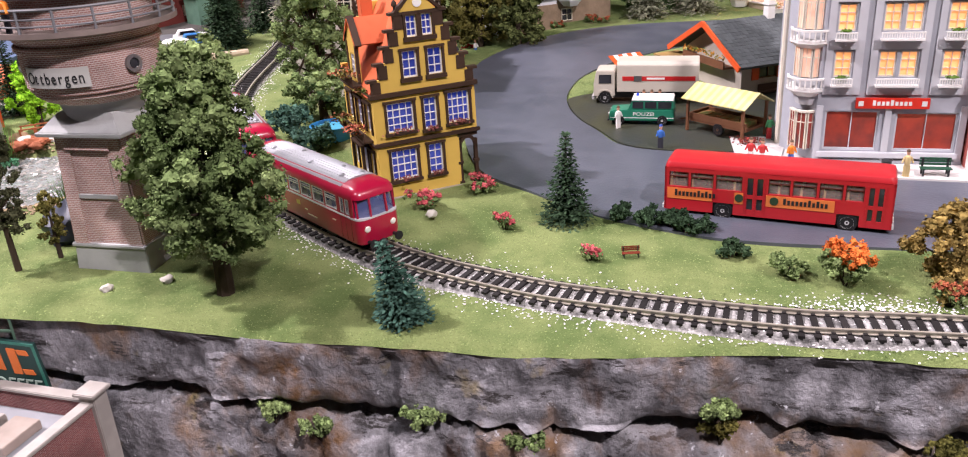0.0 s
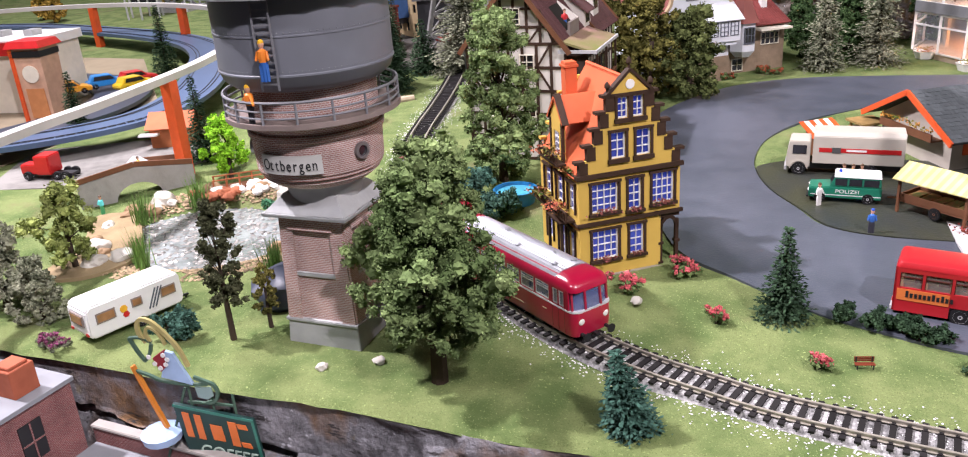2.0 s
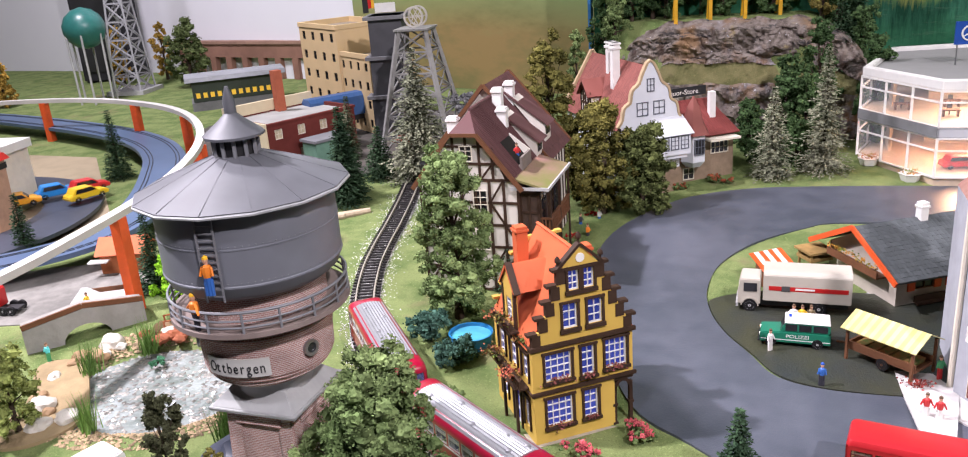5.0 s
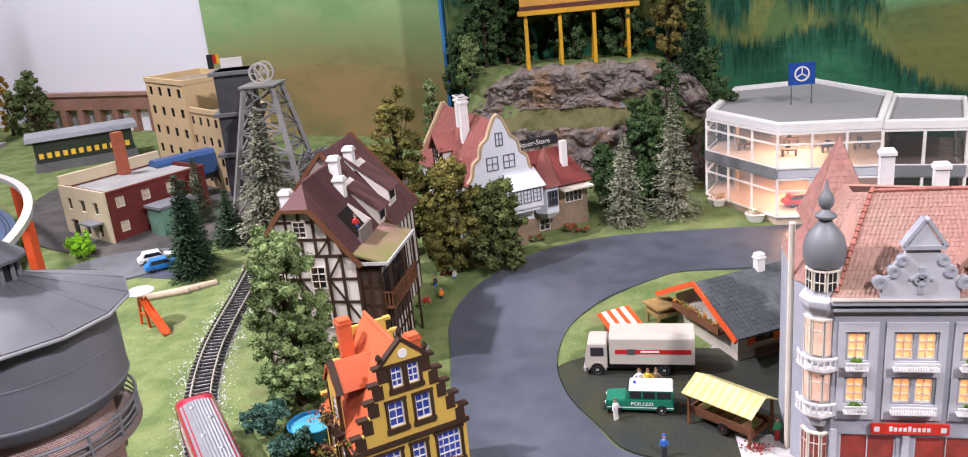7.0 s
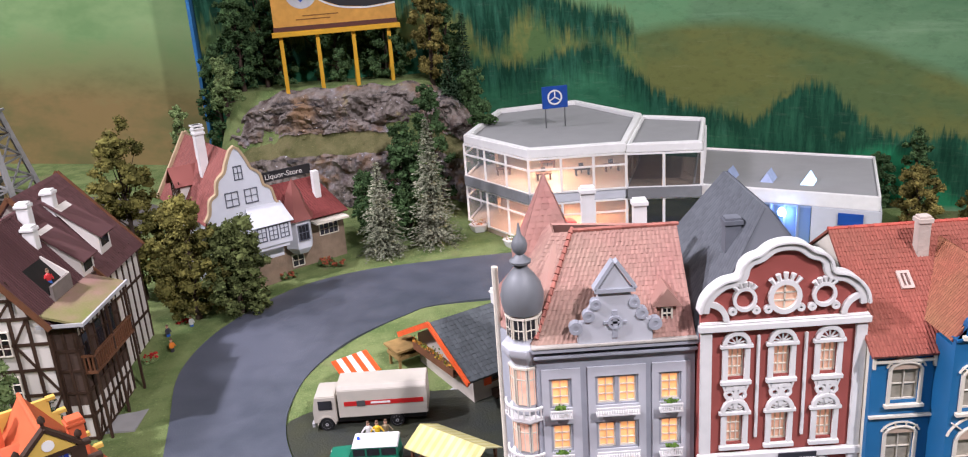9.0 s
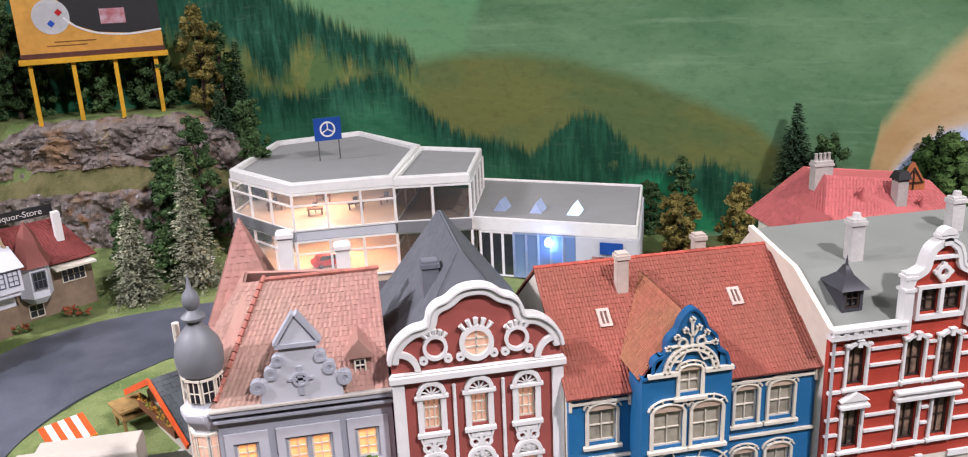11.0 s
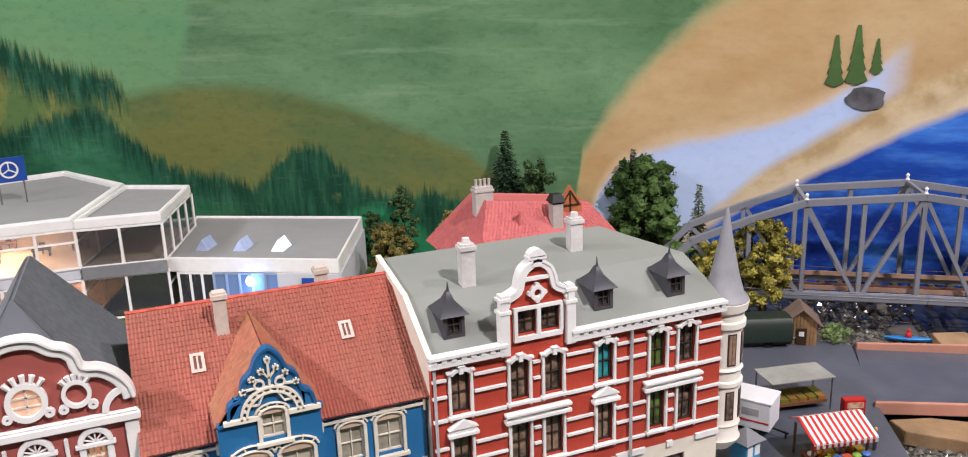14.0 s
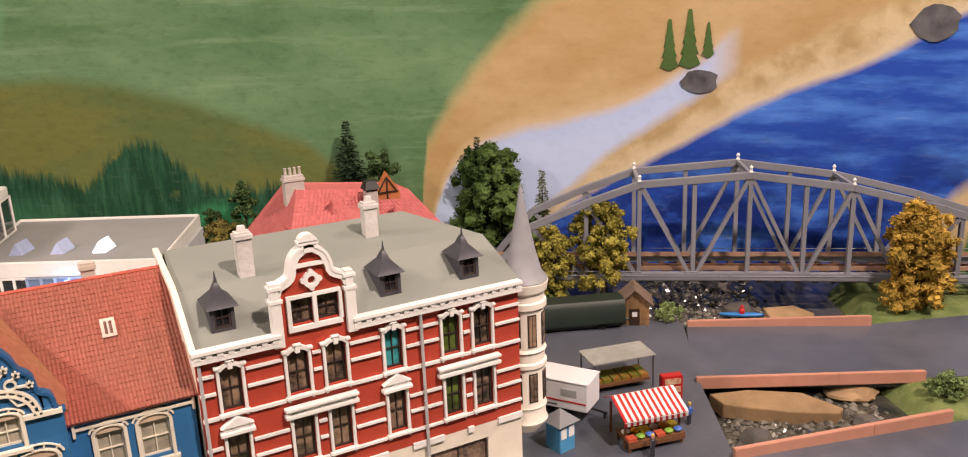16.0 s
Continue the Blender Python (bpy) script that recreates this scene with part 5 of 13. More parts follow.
    tiles(g, (27.9, 60.8, 13.92), (44.3, 60.8, 13.92), (44.3, 68.2, 19.52), (27.9, 68.2, 19.52), 26, 78, 0.07, 7)
    tile_part(g, ROOF_RED, r)
    g = mk()
    tiles(g, (31.8, 65.5, 15.32), (31.8, 59.6, 15.32), (34.8, 59.6, 18.92), (34.8, 68, 18.92), 16, 28, 0.06, 8)
    tiles(g, (37.6, 59.6, 15.32), (37.6, 65.5, 15.32), (34.8, 68, 18.92), (34.8, 59.6, 18.92), 16, 28, 0.06, 9)
    tile_part(g, mat("weathered_roof_tile", (0.33, 0.09, 0.062), 0.7, color2=(0.27, 0.135, 0.065), scale=26, fine=0.15), r, "weathered brownish tiles over the gable")
    g = mk()
    for i in range(38):
        g.tube((27.9 + 0.43 * i, 68.3, 19.55), (28.36 + 0.43 * i, 68.3, 19.55), 0.19, 0.15, 6)
    part("ridge_tile", g, mat("ridge_tile_bright_red", (0.45, 0.09, 0.06), 0.6, fine=0.2), r)
    chimney(t, mk, 33.2, 66.5, 17, 20.7, 0.75, 0.7, mat("pale_brick_chimney", (0.55, 0.47, 0.40), 0.8, bump=0.5))
    chimney(t, mk, 40.0, 70, 17, 20.2, 0.8, 0.7, MATS["pale_brick_chimney"])
    for x, s in ((31.5, 0.55), (40.4, 0.6)):
        y, z = 60.8 + 7.4 * s, 13.9 + 5.6 * s
        m = Matrix.Translation((x - X, y - Y, z - Z)) @ Matrix.Rotation(math.atan2(5.6, 7.4), 4, "X")
        g = Mesh()
        g.m = m
        g.box(-0.4, -0.22, -0.65, 0.65, 0, 0.22).box(0.22, 0.4, -0.65, 0.65, 0, 0.22).box(-0.22, 0.22, -0.65, -0.45, 0, 0.22).box(-0.22, 0.22, 0.45, 0.65, 0, 0.22).box(-0.05, 0.05, -0.45, 0.45, 0, 0.2)
        sk = part("skylight", g, mat("roof_light_frame", (0.60, 0.47, 0.40), 0.6), r, "pinkish cream roof light")
        g = Mesh()
        g.m = m
        part("pane", g.box(-0.22, 0.22, -0.45, 0.45, 0.02, 0.1), mat("roof_light_pane", (0.22, 0.12, 0.10), 0.3), sk)
    return t


blue_house()


# ---- red and cream corner block ----
def red_block():
    X, Y, Z = 44.2, 60.3, 0.9
    mk = at_origin(X, Y, Z)
    t = thing("corner_block", X, Y, Z, 0, "red town house with cream bands, curved gable and round corner turret", "house")
    cols = ((45.4, 46.6), (49.3, 50.55), (51.65, 52.9), (55.45, 56.6), (59.45, 60.65), (61.7, 63.0))
    holes = [(a, b, z0, z1) for a, b in cols for z0, z1 in ((12.7, 15.3), (8.3, 11.1))]
    gab = [(49.85, 51.15, 17.0, 18.55), (51.4, 52.75, 17.0, 18.5)]
    part("wall", mk().wall(44.2, 65.2, 6.9, 16.2, 60.3, 60.7, holes).wall(49.2, 53.3, 16.2, 19.0, 60.3, 60.7, gab), RED_WALL, t)
    shop = [(45.4, 48.2, 1.8, 5.6), (49.5, 52.6, 1.0, 5.6), (54.0, 56.6, 1.8, 5.6), (58.0, 62.5, 1.8, 5.8)]
    part("ground_floor_wall", mk().wall(44.2, 65.2, 0.9, 6.9, 60.3, 60.7, shop).box(65.0, 65.3, 61, 74, 0.9, 16.2).box(44.2, 44.5, 60.7, 74, 0.9, 16.2).box(44.2, 65.3, 74, 74.3, 0.9, 16.2), CREAM, t, "cream rendered ground floor")
    DARKFRAME = mat("dark_window_frame", (0.045, 0.028, 0.022), 0.5)
    CURTAIN = mat("brown_net_curtain_pane", (0.34, 0.22, 0.15), 0.15, color2=(0.02, 0.018, 0.016), scale=240)
    for i, h in enumerate(holes):
        special = {6: "teal_curtain_pane", 8: "green_curtain_pane", 9: "green_curtain_pane"}.get(i)
        pane = CURTAIN
        if special:
            c = (0.03, 0.32, 0.34) if special[0] == "t" else (0.13, 0.20, 0.04)
            pane = mat(special, c, 0.2, color2=tuple(0.2 * v for v in c), scale=240)
        window(t, mk, *h, 60.45, DARKFRAME, pane, 2, 2, 0.12)
    for h in gab + shop:
        window(t, mk, *h, 60.45, DARKFRAME, CURTAIN, 2, 2, 0.12)
    for a, b in cols:
        for z0, z1, upper in ((12.7, 15.3, True), (8.3, 11.1, False)):
            c = (a + b) / 2
            g = mk().box(a - 0.2, a - 0.02, 60.05, 60.29, z0 - 0.45, z1 + 0.1).box(b + 0.02, b + 0.2, 60.05, 60.29, z0 - 0.45, z1 + 0.1)
            g.box(a - 0.3, b + 0.3, 59.95, 60.29, z0 - 0.3, z0 - 0.08)
            if upper:
                g.arch(c, z1 - 0.55, (b - a) * 0.62, (b - a) * 0.62 + 0.26, 59.98, 60.29, 40, 140, 8).box(c - 0.14, c + 0.14, 59.88, 60.29, z1 + 0.05, z1 + 0.5).box(c - 0.25, c + 0.25, 59.86, 60.2, z1 + 0.5, z1 + 0.6)
                for s in (a - 0.15, b + 0.15):
                    g.box(s - 0.17, s + 0.17, 59.95, 60.29, z1 + 0.1, z1 + 0.28)
            part("window_surround", g, WHITE, t, "", 0.03)
    # hoods over the middle storey
    for a, b, peak in ((45.0, 47.0, True), (48.8, 53.4, False), (55.0, 57.0, True), (58.9, 63.5, False)):
        g = mk().box(a, b, 59.8, 60.29, 11.25, 11.5).box(a + 0.15, b - 0.15, 59.95, 60.29, 11.5, 11.75)
        if peak:
            c = (a + b) / 2
            g.prism([(a, 11.75), (b, 11.75), (c, 12.4)], 59.85, 60.29)
        else:
            g.box(a, b, 59.75, 60.29, 11.75, 11.95)
        part("window_hood", g, WHITE, t, "", 0.03)
    for z, h in ((15.05, 0.16), (13.95, 0.16), (12.4, 0.2), (10.5, 0.16), (9.4, 0.16), (8.0, 0.16), (6.85, 0.4)):
        g = mk()
        edges = [44.2] + [v for a, b in cols for v in (a - 0.3, b + 0.3)] + [65.2]
        for a, b in zip(edges[::2], edges[1::2]):
            if b - a > 0.15:
                g.box(a, b, 60.1, 60.29, z - h / 2, z + h / 2)
        part("cream_band", g, WHITE, t)
    g = mk()
    for a, b in ((44.0, 49.0), (53.5, 65.3)):
        g.box(a, b, 59.85, 60.5, 16.0, 16.3).box(a, b, 59.75, 60.4, 16.55, 16.75).box(a, b, 60.05, 60.4, 16.3, 16.55)
        n = int((b - a) / 0.62)
        for i in range(n):
            x = a + (b - a) * (i + 0.5) / n
            g.box(x - 0.17, x + 0.17, 59.82, 60.05, 16.28, 16.56)
    part("cornice", g, WHITE, t, "white dentilled cornice")
    # curved gable
    out = [(49.0, 19.0), (49.2, 19.5), (49.9, 19.9), (50.1, 20.6), (50.4, 21.2), (51.2, 21.6), (52.0, 21.2), (52.3, 20.6), (52.5, 19.9), (53.2, 19.5), (53.4, 19.0)]
    out = [(p.x, p.y) for p in spline(out, 4)]
    part("gable", mk().prism([(49.2, 19.0), (53.3, 19.0)] + out[::-1], 60.3, 60.7), RED_WALL, t)
    g = band(mk(), out, -0.3, 60.0, 60.75)
    band(g, out, 0.18, 59.95, 60.8)
    g.box(49.6, 52.9, 60.05, 60.29, 16.6, 16.9).box(49.6, 52.9, 60.05, 60.29, 18.6, 18.8).box(49.6, 49.84, 60.05, 60.29, 16.9, 18.6).box(51.15, 51.4, 60.05, 60.29, 16.9, 18.6).box(52.75, 52.95, 60.05, 60.29, 16.9, 18.6)
    g.box(50.2, 52.2, 60.02, 60.29, 20.45, 20.65)
    for x in (48.95, 53.45):
        g.box(x - 0.3, x + 0.3, 59.9, 60.6, 15.9, 18.6).box(x - 0.4, x + 0.4, 59.85, 60.7, 18.6, 18.8).box(x - 0.22, x + 0.22, 59.9, 60.6, 18.8, 19.4).box(x - 0.38, x + 0.38, 59.85, 60.65, 19.4, 19.6).box(x - 0.25, x + 0.25, 59.9, 60.6, 19.6, 19.8)
    g.box(50.9, 51.5, 59.95, 60.7, 21.3, 21.75).arch(51.2, 21.9, 0.01, 0.55, 59.95, 60.6, 0, 180, 10, 0.9).box(50.6, 51.8, 59.95, 60.65, 21.75, 21.95)
    g.arch(51.2, 19.6, 0.25, 0.5, 60.0, 60.29, 0, 360, 12)
    for k in range(4):
        a = radians(90 * k)
        g.disc(51.2 + 0.5 * math.cos(a), 19.6 + 0.5 * math.sin(a), 0.16, 60.02, 60.29, 8)
    part("gable_moulding", g, WHITE, t, "white curved gable moulding with pinnacles")
    # mansard roof
    lo, br, top = (60.4, 16.5), (64.6, 18.9), (70.6, 19.9)
    r = part("roof", roof_slab(mk(), (44.2, lo[0], lo[1]), (65.6, lo[0], lo[1]), (65.0, br[0], br[1]), (44.2, br[0], br[1])), ROOF_GREY, t, "grey-green sheet roof")
    part("roof_slope", roof_slab(mk(), (44.2, br[0], br[1]), (65.0, br[0], br[1]), (61.5, top[0], top[1]), (44.6, top[0], top[1])), ROOF_GREY, r)
    part("roof_slope", roof_slab(mk(), (65.6, lo[0], lo[1]), (65.6, 74.4, lo[1]), (61.5, top[0], top[1]), (65.0, br[0], br[1])), ROOF_GREY, r)
    part("roof_slope", roof_slab(mk(), (65.6, 74.4, lo[1]), (44.2, 74.4, lo[1]), (44.6, top[0], top[1]), (61.5, top[0], top[1])), ROOF_GREY, r)
    part("gable_end", mk().prism([(60.4, 16.2), (74.3, 16.2), (70.6, 19.7), (64.6, 18.8)], 44.15, 44.45, "x"), CREAM, t)
    part("verge", mk().bar((44.15, 60.2, 16.5), (44.15, 64.6, 19.0), 0.35, 0.4).bar((44.15, 64.6, 19.0), (44.15, 70.6, 20.0), 0.35, 0.4), CREAM, t)
    DORMER = mat("dormer_zinc", (0.055, 0.055, 0.065), 0.55, vary=0.3)
    for x in (46.2, 56.6, 62.2):
        y0 = 61.4
        z0 = 17.1
        d = part("dormer", mk().box(x - 0.7, x - 0.48, y0, y0 + 2.4, z0, z0 + 1.5).box(x + 0.48, x + 0.7, y0, y0 + 2.4, z0, z0 + 1.5).box(x - 0.48, x + 0.48, y0, y0 + 2.4, z0, z0 + 0.2).box(x - 0.48, x + 0.48, y0 + 0.3, y0 + 2.4, z0 + 0.2, z0 + 1.5), DORMER, r, "small black dormer with pointed hood")
        part("dormer_hood", mk().frustum((x - 0.95, x + 0.95, y0 - 0.3, y0 + 2.2), (x - 0.3, x + 0.3, y0 + 0.5, y0 + 1.4), z0 + 1.45, z0 + 2.2).frustum((x - 0.3, x + 0.3, y0 + 0.5, y0 + 1.4), (x - 0.1, x + 0.1, y0 + 0.8, y0 + 1.1), z0 + 2.2, z0 + 2.75).lathe([(0.12, z0 + 2.75), (0.07, z0 + 3.0), (0.02, z0 + 3.4)], 6, x, y0 + 0.9), DORMER, d, "", 0.05)
        window(d, mk, x - 0.46, x + 0.46, z0 + 0.22, z0 + 1.45, y0 + 0.05, DARKFRAME, DARKGLASS, 2, 2)
    PALE = mat("pale_chimney", (0.60, 0.58, 0.55), 0.8, bump=0.5)
    for x, y in ((48.6, 65.2), (57.8, 67.6)):
        chimney(t, mk, x, y, 18.5, 21.8, 0.95, 0.8, PALE, 0.35)
    # corner turret
    cx, cy = 66.6, 61.9
    tu = part("turret", mk().lathe([(0.9, 4.6), (1.4, 5.2), (1.55, 5.5), (1.4, 5.8), (1.4, 6.6), (1.5, 6.7), (1.4, 6.9), (1.4, 9.6), (1.55, 9.8), (1.55, 10.1), (1.4, 10.2), (1.4, 10.9), (1.55, 11.0), (1.4, 11.2), (1.4, 14.0), (1.6, 14.2), (1.6, 14.6), (1.45, 14.7), (1.45, 15.2), (1.65, 15.4), (1.75, 16.0), (1.6, 16.1)], 24, cx, cy), mat("turret_cream", (0.84, 0.79, 0.69), 0.6, vary=0.12, scale=40), t, "round cream corner turret")
    part("spire", mk().lathe([(1.75, 16.1), (1.35, 16.6), (0.95, 18.0), (0.45, 20.5), (0.06, 22.7)], 20, cx, cy), mat("spire_grey", (0.30, 0.30, 0.32), 0.6, vary=0.2), tu, "tall grey cone spire")
    for ang in (215, 262, 310):
        for z0, z1 in ((11.4, 13.8), (7.2, 9.4)):
            g = Mesh()
            g.m = Matrix.Translation((cx - X, cy - Y, -Z)) @ Matrix.Rotation(radians(ang + 90), 4, "Z")
            g.box(-0.32, 0.32, -1.43, -1.3, z0, z1)
            w = part("window", g, DARKFRAME, tu)
            g = Mesh()
            g.m = Matrix.Translation((cx - X, cy - Y, -Z)) @ Matrix.Rotation(radians(ang + 90), 4, "Z")
            part("pane", g.box(-0.24, -0.03, -1.45, -1.4, z0 + 0.1, z1 - 0.1).box(0.03, 0.24, -1.45, -1.4, z0 + 0.1, z1 - 0.1), CURTAIN, w)
    part("downpipe", mk().tube((57.9, 60.0, 1), (57.9, 60.0, 16.1), 0.11, 0.11, 8), GREY_PAINT, t)
    part("downpipe", mk().tube((44.35, 60.1, 1), (44.35, 60.1, 16.1), 0.1, 0.1, 8), GREY_PAINT, t)
    return t


red_block()


# ---- yellow stepped-gable house ----
def yellow_house():
    t = thing("stepped_gable_house", -22.4, 54.0, 0.55, 38.2, "yellow stepped-gable town house with brown trim, orange roof, blue-glinting windows", "house")
    YEL = mat("yellow_stucco", (0.60, 0.40, 0.085), 0.7, vary=0.15, scale=60)
    OR = mat("orange_roof", (0.60, 0.13, 0.05), 0.6, vary=0.2, scale=40)
    BR = DARKWOOD
    W, D = 7.8, 7.6

    def mk():
        return Mesh()
    fh = [(0.95, 2.95, 1.3, 3.55), (3.85, 4.95, 1.3, 3.6), (0.95, 2.95, 4.9, 7.05), (3.75, 4.75, 4.75, 7.1), (5.6, 7.3, 4.9, 7.2)]
    part("wall", mk().wall(0, 6.3, 0, 4.1, 0, 0.3, fh[:2]).wall(0, W, 4.1, 7.6, 0, 0.3, fh[2:]), YEL, t)
    part("back_wall", mk().box(0, W, D - 0.3, D, 0, 7.6).box(W - 0.3, W, 0.3, D - 0.3, 4.1, 7.6).box(5.9, 6.2, 0.3, D - 0.3, 0, 4.1), YEL, t)
    lh = [(0.9, 1.9, 0.9, 3.4), (2.6, 4.0, 0.1, 3.5), (5.2, 6.4, 1.2, 3.4), (0.7, 1.9, 4.9, 7.0), (2.8, 4.2, 4.9, 7.0), (5.2, 6.6, 4.9, 7.0)]
    side = Matrix.Rotation(radians(-90), 4, "Z")

    def ms():
        # the long side wall: its x runs from the far end to the front corner
        g = Mesh()
        g.m = Matrix.Translation((0, D, 0)) @ side
        return g
    part("side_wall", ms().wall(0.3, D - 0.3, 0, 7.6, 0, 0.3, [(D - b, D - a, c, d) for a, b, c, d in lh]), YEL, t)
    for h in fh:
        window(t, mk, *h, 0.1, WHITE, BLUE_GLINT, 4 if h[1] - h[0] > 1.4 else 2, 4, 0.1)
        a, b, c, d = h
        part("window_surround", mk().box(a - 0.18, a, -0.12, -0.002, c - 0.2, d + 0.15).box(b, b + 0.18, -0.12, -0.002, c - 0.2, d + 0.15).box(a - 0.25, b + 0.25, -0.15, -0.002, d, d + 0.18).box(a - 0.25, b + 0.25, -0.25, -0.002, c - 0.22, c), BR, t)
        leafy(t, mk, (a + b) / 2, -0.25, c + 0.08, (b - a) * 0.45, 0.25, 50, mat("geranium_red", (0.22, 0.07, 0.06), 0.8, fine=0.5))
    for a, b, c, d in lh:
        window(t, ms, D - b, D - a, c, d, 0.1, WHITE, BLUE_GLINT, 2, 3, 0.1)
        part("window_surround", ms().box(D - b - 0.18, D - b, -0.12, -0.002, c - 0.1, d + 0.15).box(D - a, D - a + 0.18, -0.12, -0.002, c - 0.1, d + 0.15).box(D - b - 0.25, D - a + 0.25, -0.2, -0.002, d, d + 0.2), BR, t)
    # balconies along the long side
    for z, a, b in ((4.2, 0.3, 3.1), (4.2, 3.5, 6.8), (8.0, 2.0, 5.4)):
        g = ms().box(a, b, -0.75, -0.01, z, z + 0.14)
        for i in range(int((b - a) / 0.3) + 1):
            g.box(a + 0.3 * i, a + 0.3 * i + 0.08, -0.75, -0.67, z + 0.14, z + 0.75)
        g.box(a, b, -0.78, -0.64, z + 0.72, z + 0.82)
        part("balcony", g, BR, t)
        leafy(t, ms, (a + b) / 2, -0.75, z + 0.75, (b - a) * 0.45, 0.4, 170, mat("balcony_flowers", (0.42, 0.09, 0.06), 0.8, color2=(0.10, 0.16, 0.03), scale=600, fine=0.5))
    part("string_course", mk().box(-0.2, W + 0.2, -0.22, -0.002, 4.0, 4.3), BR, t, "", 0.04)
    part("string_course", mk().box(-0.2, W + 0.2, -0.22, -0.002, 7.5, 7.85), BR, t, "", 0.04)
    part("string_course", ms().box(-0.1, D, -0.2, -0.002, 4.0, 4.15), BR, t, "", 0.04)
    part("string_course", ms().box(-0.1, D, -0.2, -0.002, 7.5, 7.85), BR, t, "", 0.04)
    # stepped gable, in steps towards a small peak
    steps = [(0.35, 7.7, 8.8), (0.95, 8.8, 9.9), (1.5, 9.9, 11.0), (1.95, 11.0, 12.1), (2.4, 12.1, 13.2)]
    ah = [(2.45, 3.55, 8.7, 10.6), (4.35, 5.45, 8.7, 10.6), (2.95, 3.75, 11.5, 13.0), (4.1, 4.9, 11.5, 13.0)]
    g = mk()
    for x, z0, z1 in steps:
        g.wall(x, W - x, z0, z1, 0, 0.3, [(h[0], h[1], max(h[2], z0), min(h[3], z1)) for h in ah if h[2] < z1 and h[3] > z0])
    g.prism([(2.5, 13.2), (W - 2.5, 13.2), (W / 2, 14.7)], 0, 0.3)
    gb = part("gable", g, YEL, t)
    for x, z0, z1 in steps:
        for s in (x, W - x):
            g = mk()
            a, b = (s - 0.62, s + 0.12) if s < W / 2 else (s - 0.12, s + 0.62)
            g.box(a, b, -0.1, 0.45, z1 - 0.14, z1 + 0.06)
            a, b = (s - 0.3, s + 0.35) if s < W / 2 else (s - 0.35, s + 0.3)
            g.box(a, b, -0.06, 0.36, z0, z1 - 0.138)
            part("gable_step", g, BR, gb)
    g = mk()
    g.bar((2.2, 0.15, 13.2), (W / 2, 0.15, 14.8), 0.5, 0.2).bar((W - 2.2, 0.15, 13.2), (W / 2, 0.15, 14.8), 0.5, 0.2).box(2.4, W - 2.4, -0.1, -0.002, 13.05, 13.25)
    part("gable_coping", g, BR, gb)
    for x, z in ((W / 2, 14.8), (2.3, 13.3), (W - 2.3, 13.3)):
        part("finial", mk().lathe([(0.09, z), (0.09, z + 0.3), (0.2, z + 0.4), (0.2, z + 0.6), (0.05, z + 0.8)], 8, x, 0.15), BR, gb)
    part("clock_face", mk().disc(W / 2, 13.8, 0.33, -0.06, -0.003, 14), WHITE, gb)
    for h in ah:
        window(gb, mk, *h, 0.1, WHITE, BLUE_GLINT, 2, 3, 0.1)
        a, b, c, d = h
        part("window_surround", mk().box(a - 0.18, a, -0.12, -0.002, c - 0.2, d + 0.1).box(b, b + 0.18, -0.12, -0.002, c - 0.2, d + 0.1).box(a - 0.25, b + 0.25, -0.2, -0.002, c - 0.3, c).box(a - 0.22, b + 0.22, -0.14, -0.002, d, d + 0.18), BR, gb)
    # back gable and roof
    g = mk()
    for x, z0, z1 in steps:
        g.box(x, W - x, D - 0.3, D, z0, z1)
        g.box(x - 0.4, x + 0.1, D - 0.4, D + 0.05, z1 - 0.14, z1 + 0.06).box(W - x - 0.1, W - x + 0.4, D - 0.4, D + 0.05, z1 - 0.14, z1 + 0.06)
    part("back_gable", g, YEL, t)
    g = mk()
    roof_slab(g, (-0.25, D - 0.3, 7.6), (-0.25, 0.3, 7.6), (W / 2, 0.3, 14.1), (W / 2, D - 0.3, 14.1))
    roof_slab(g, (W + 0.25, 0.3, 7.6), (W + 0.25, D - 0.3, 7.6), (W / 2, D - 0.3, 14.1), (W / 2, 0.3, 14.1))
    g.tube((W / 2, 0.3, 14.1), (W / 2, D - 0.3, 14.1), 0.14, 0.14, 6)
    r = part("roof", g, OR, t, "plain orange-red roof")
    g = mk().box(1.5, 2.4, 5.6, 6.5, 9.5, 14.6).box(1.4, 2.5, 5.5, 6.6, 14.2, 14.4)
    part("chimney", g, OR, t, "orange brick chimney", 0.03)
    part("chimney", mk().box(5.5, 6.4, 3.2, 4.1, 10, 13.2).box(5.4, 6.5, 3.1, 4.2, 12.8, 13.0), OR, t, "", 0.03)
    # dormer gable on the long side
    dg = part("dormer_gable", ms().wall(2.7, 4.9, 7.7, 11.0, -0.05, 0.2, [(3.3, 4.3, 8.4, 10.2)]).prism([(2.5, 11.0), (5.1, 11.0), (3.8, 12.6)], -0.05, 0.2), YEL, t)
    window(dg, ms, 3.3, 4.3, 8.4, 10.2, 0.02, WHITE, BLUE_GLINT, 2, 4)
    part("dormer_trim", ms().bar((2.3, 0.07, 10.9), (3.8, 0.07, 12.8), 0.5, 0.2, (0, 0, 1)).bar((5.3, 0.07, 10.9), (3.8, 0.07, 12.8), 0.5, 0.2).box(2.6, 2.85, -0.12, 0.1, 7.7, 11).box(4.75, 5.0, -0.12, 0.1, 7.7, 11), BR, dg)
    g = ms()
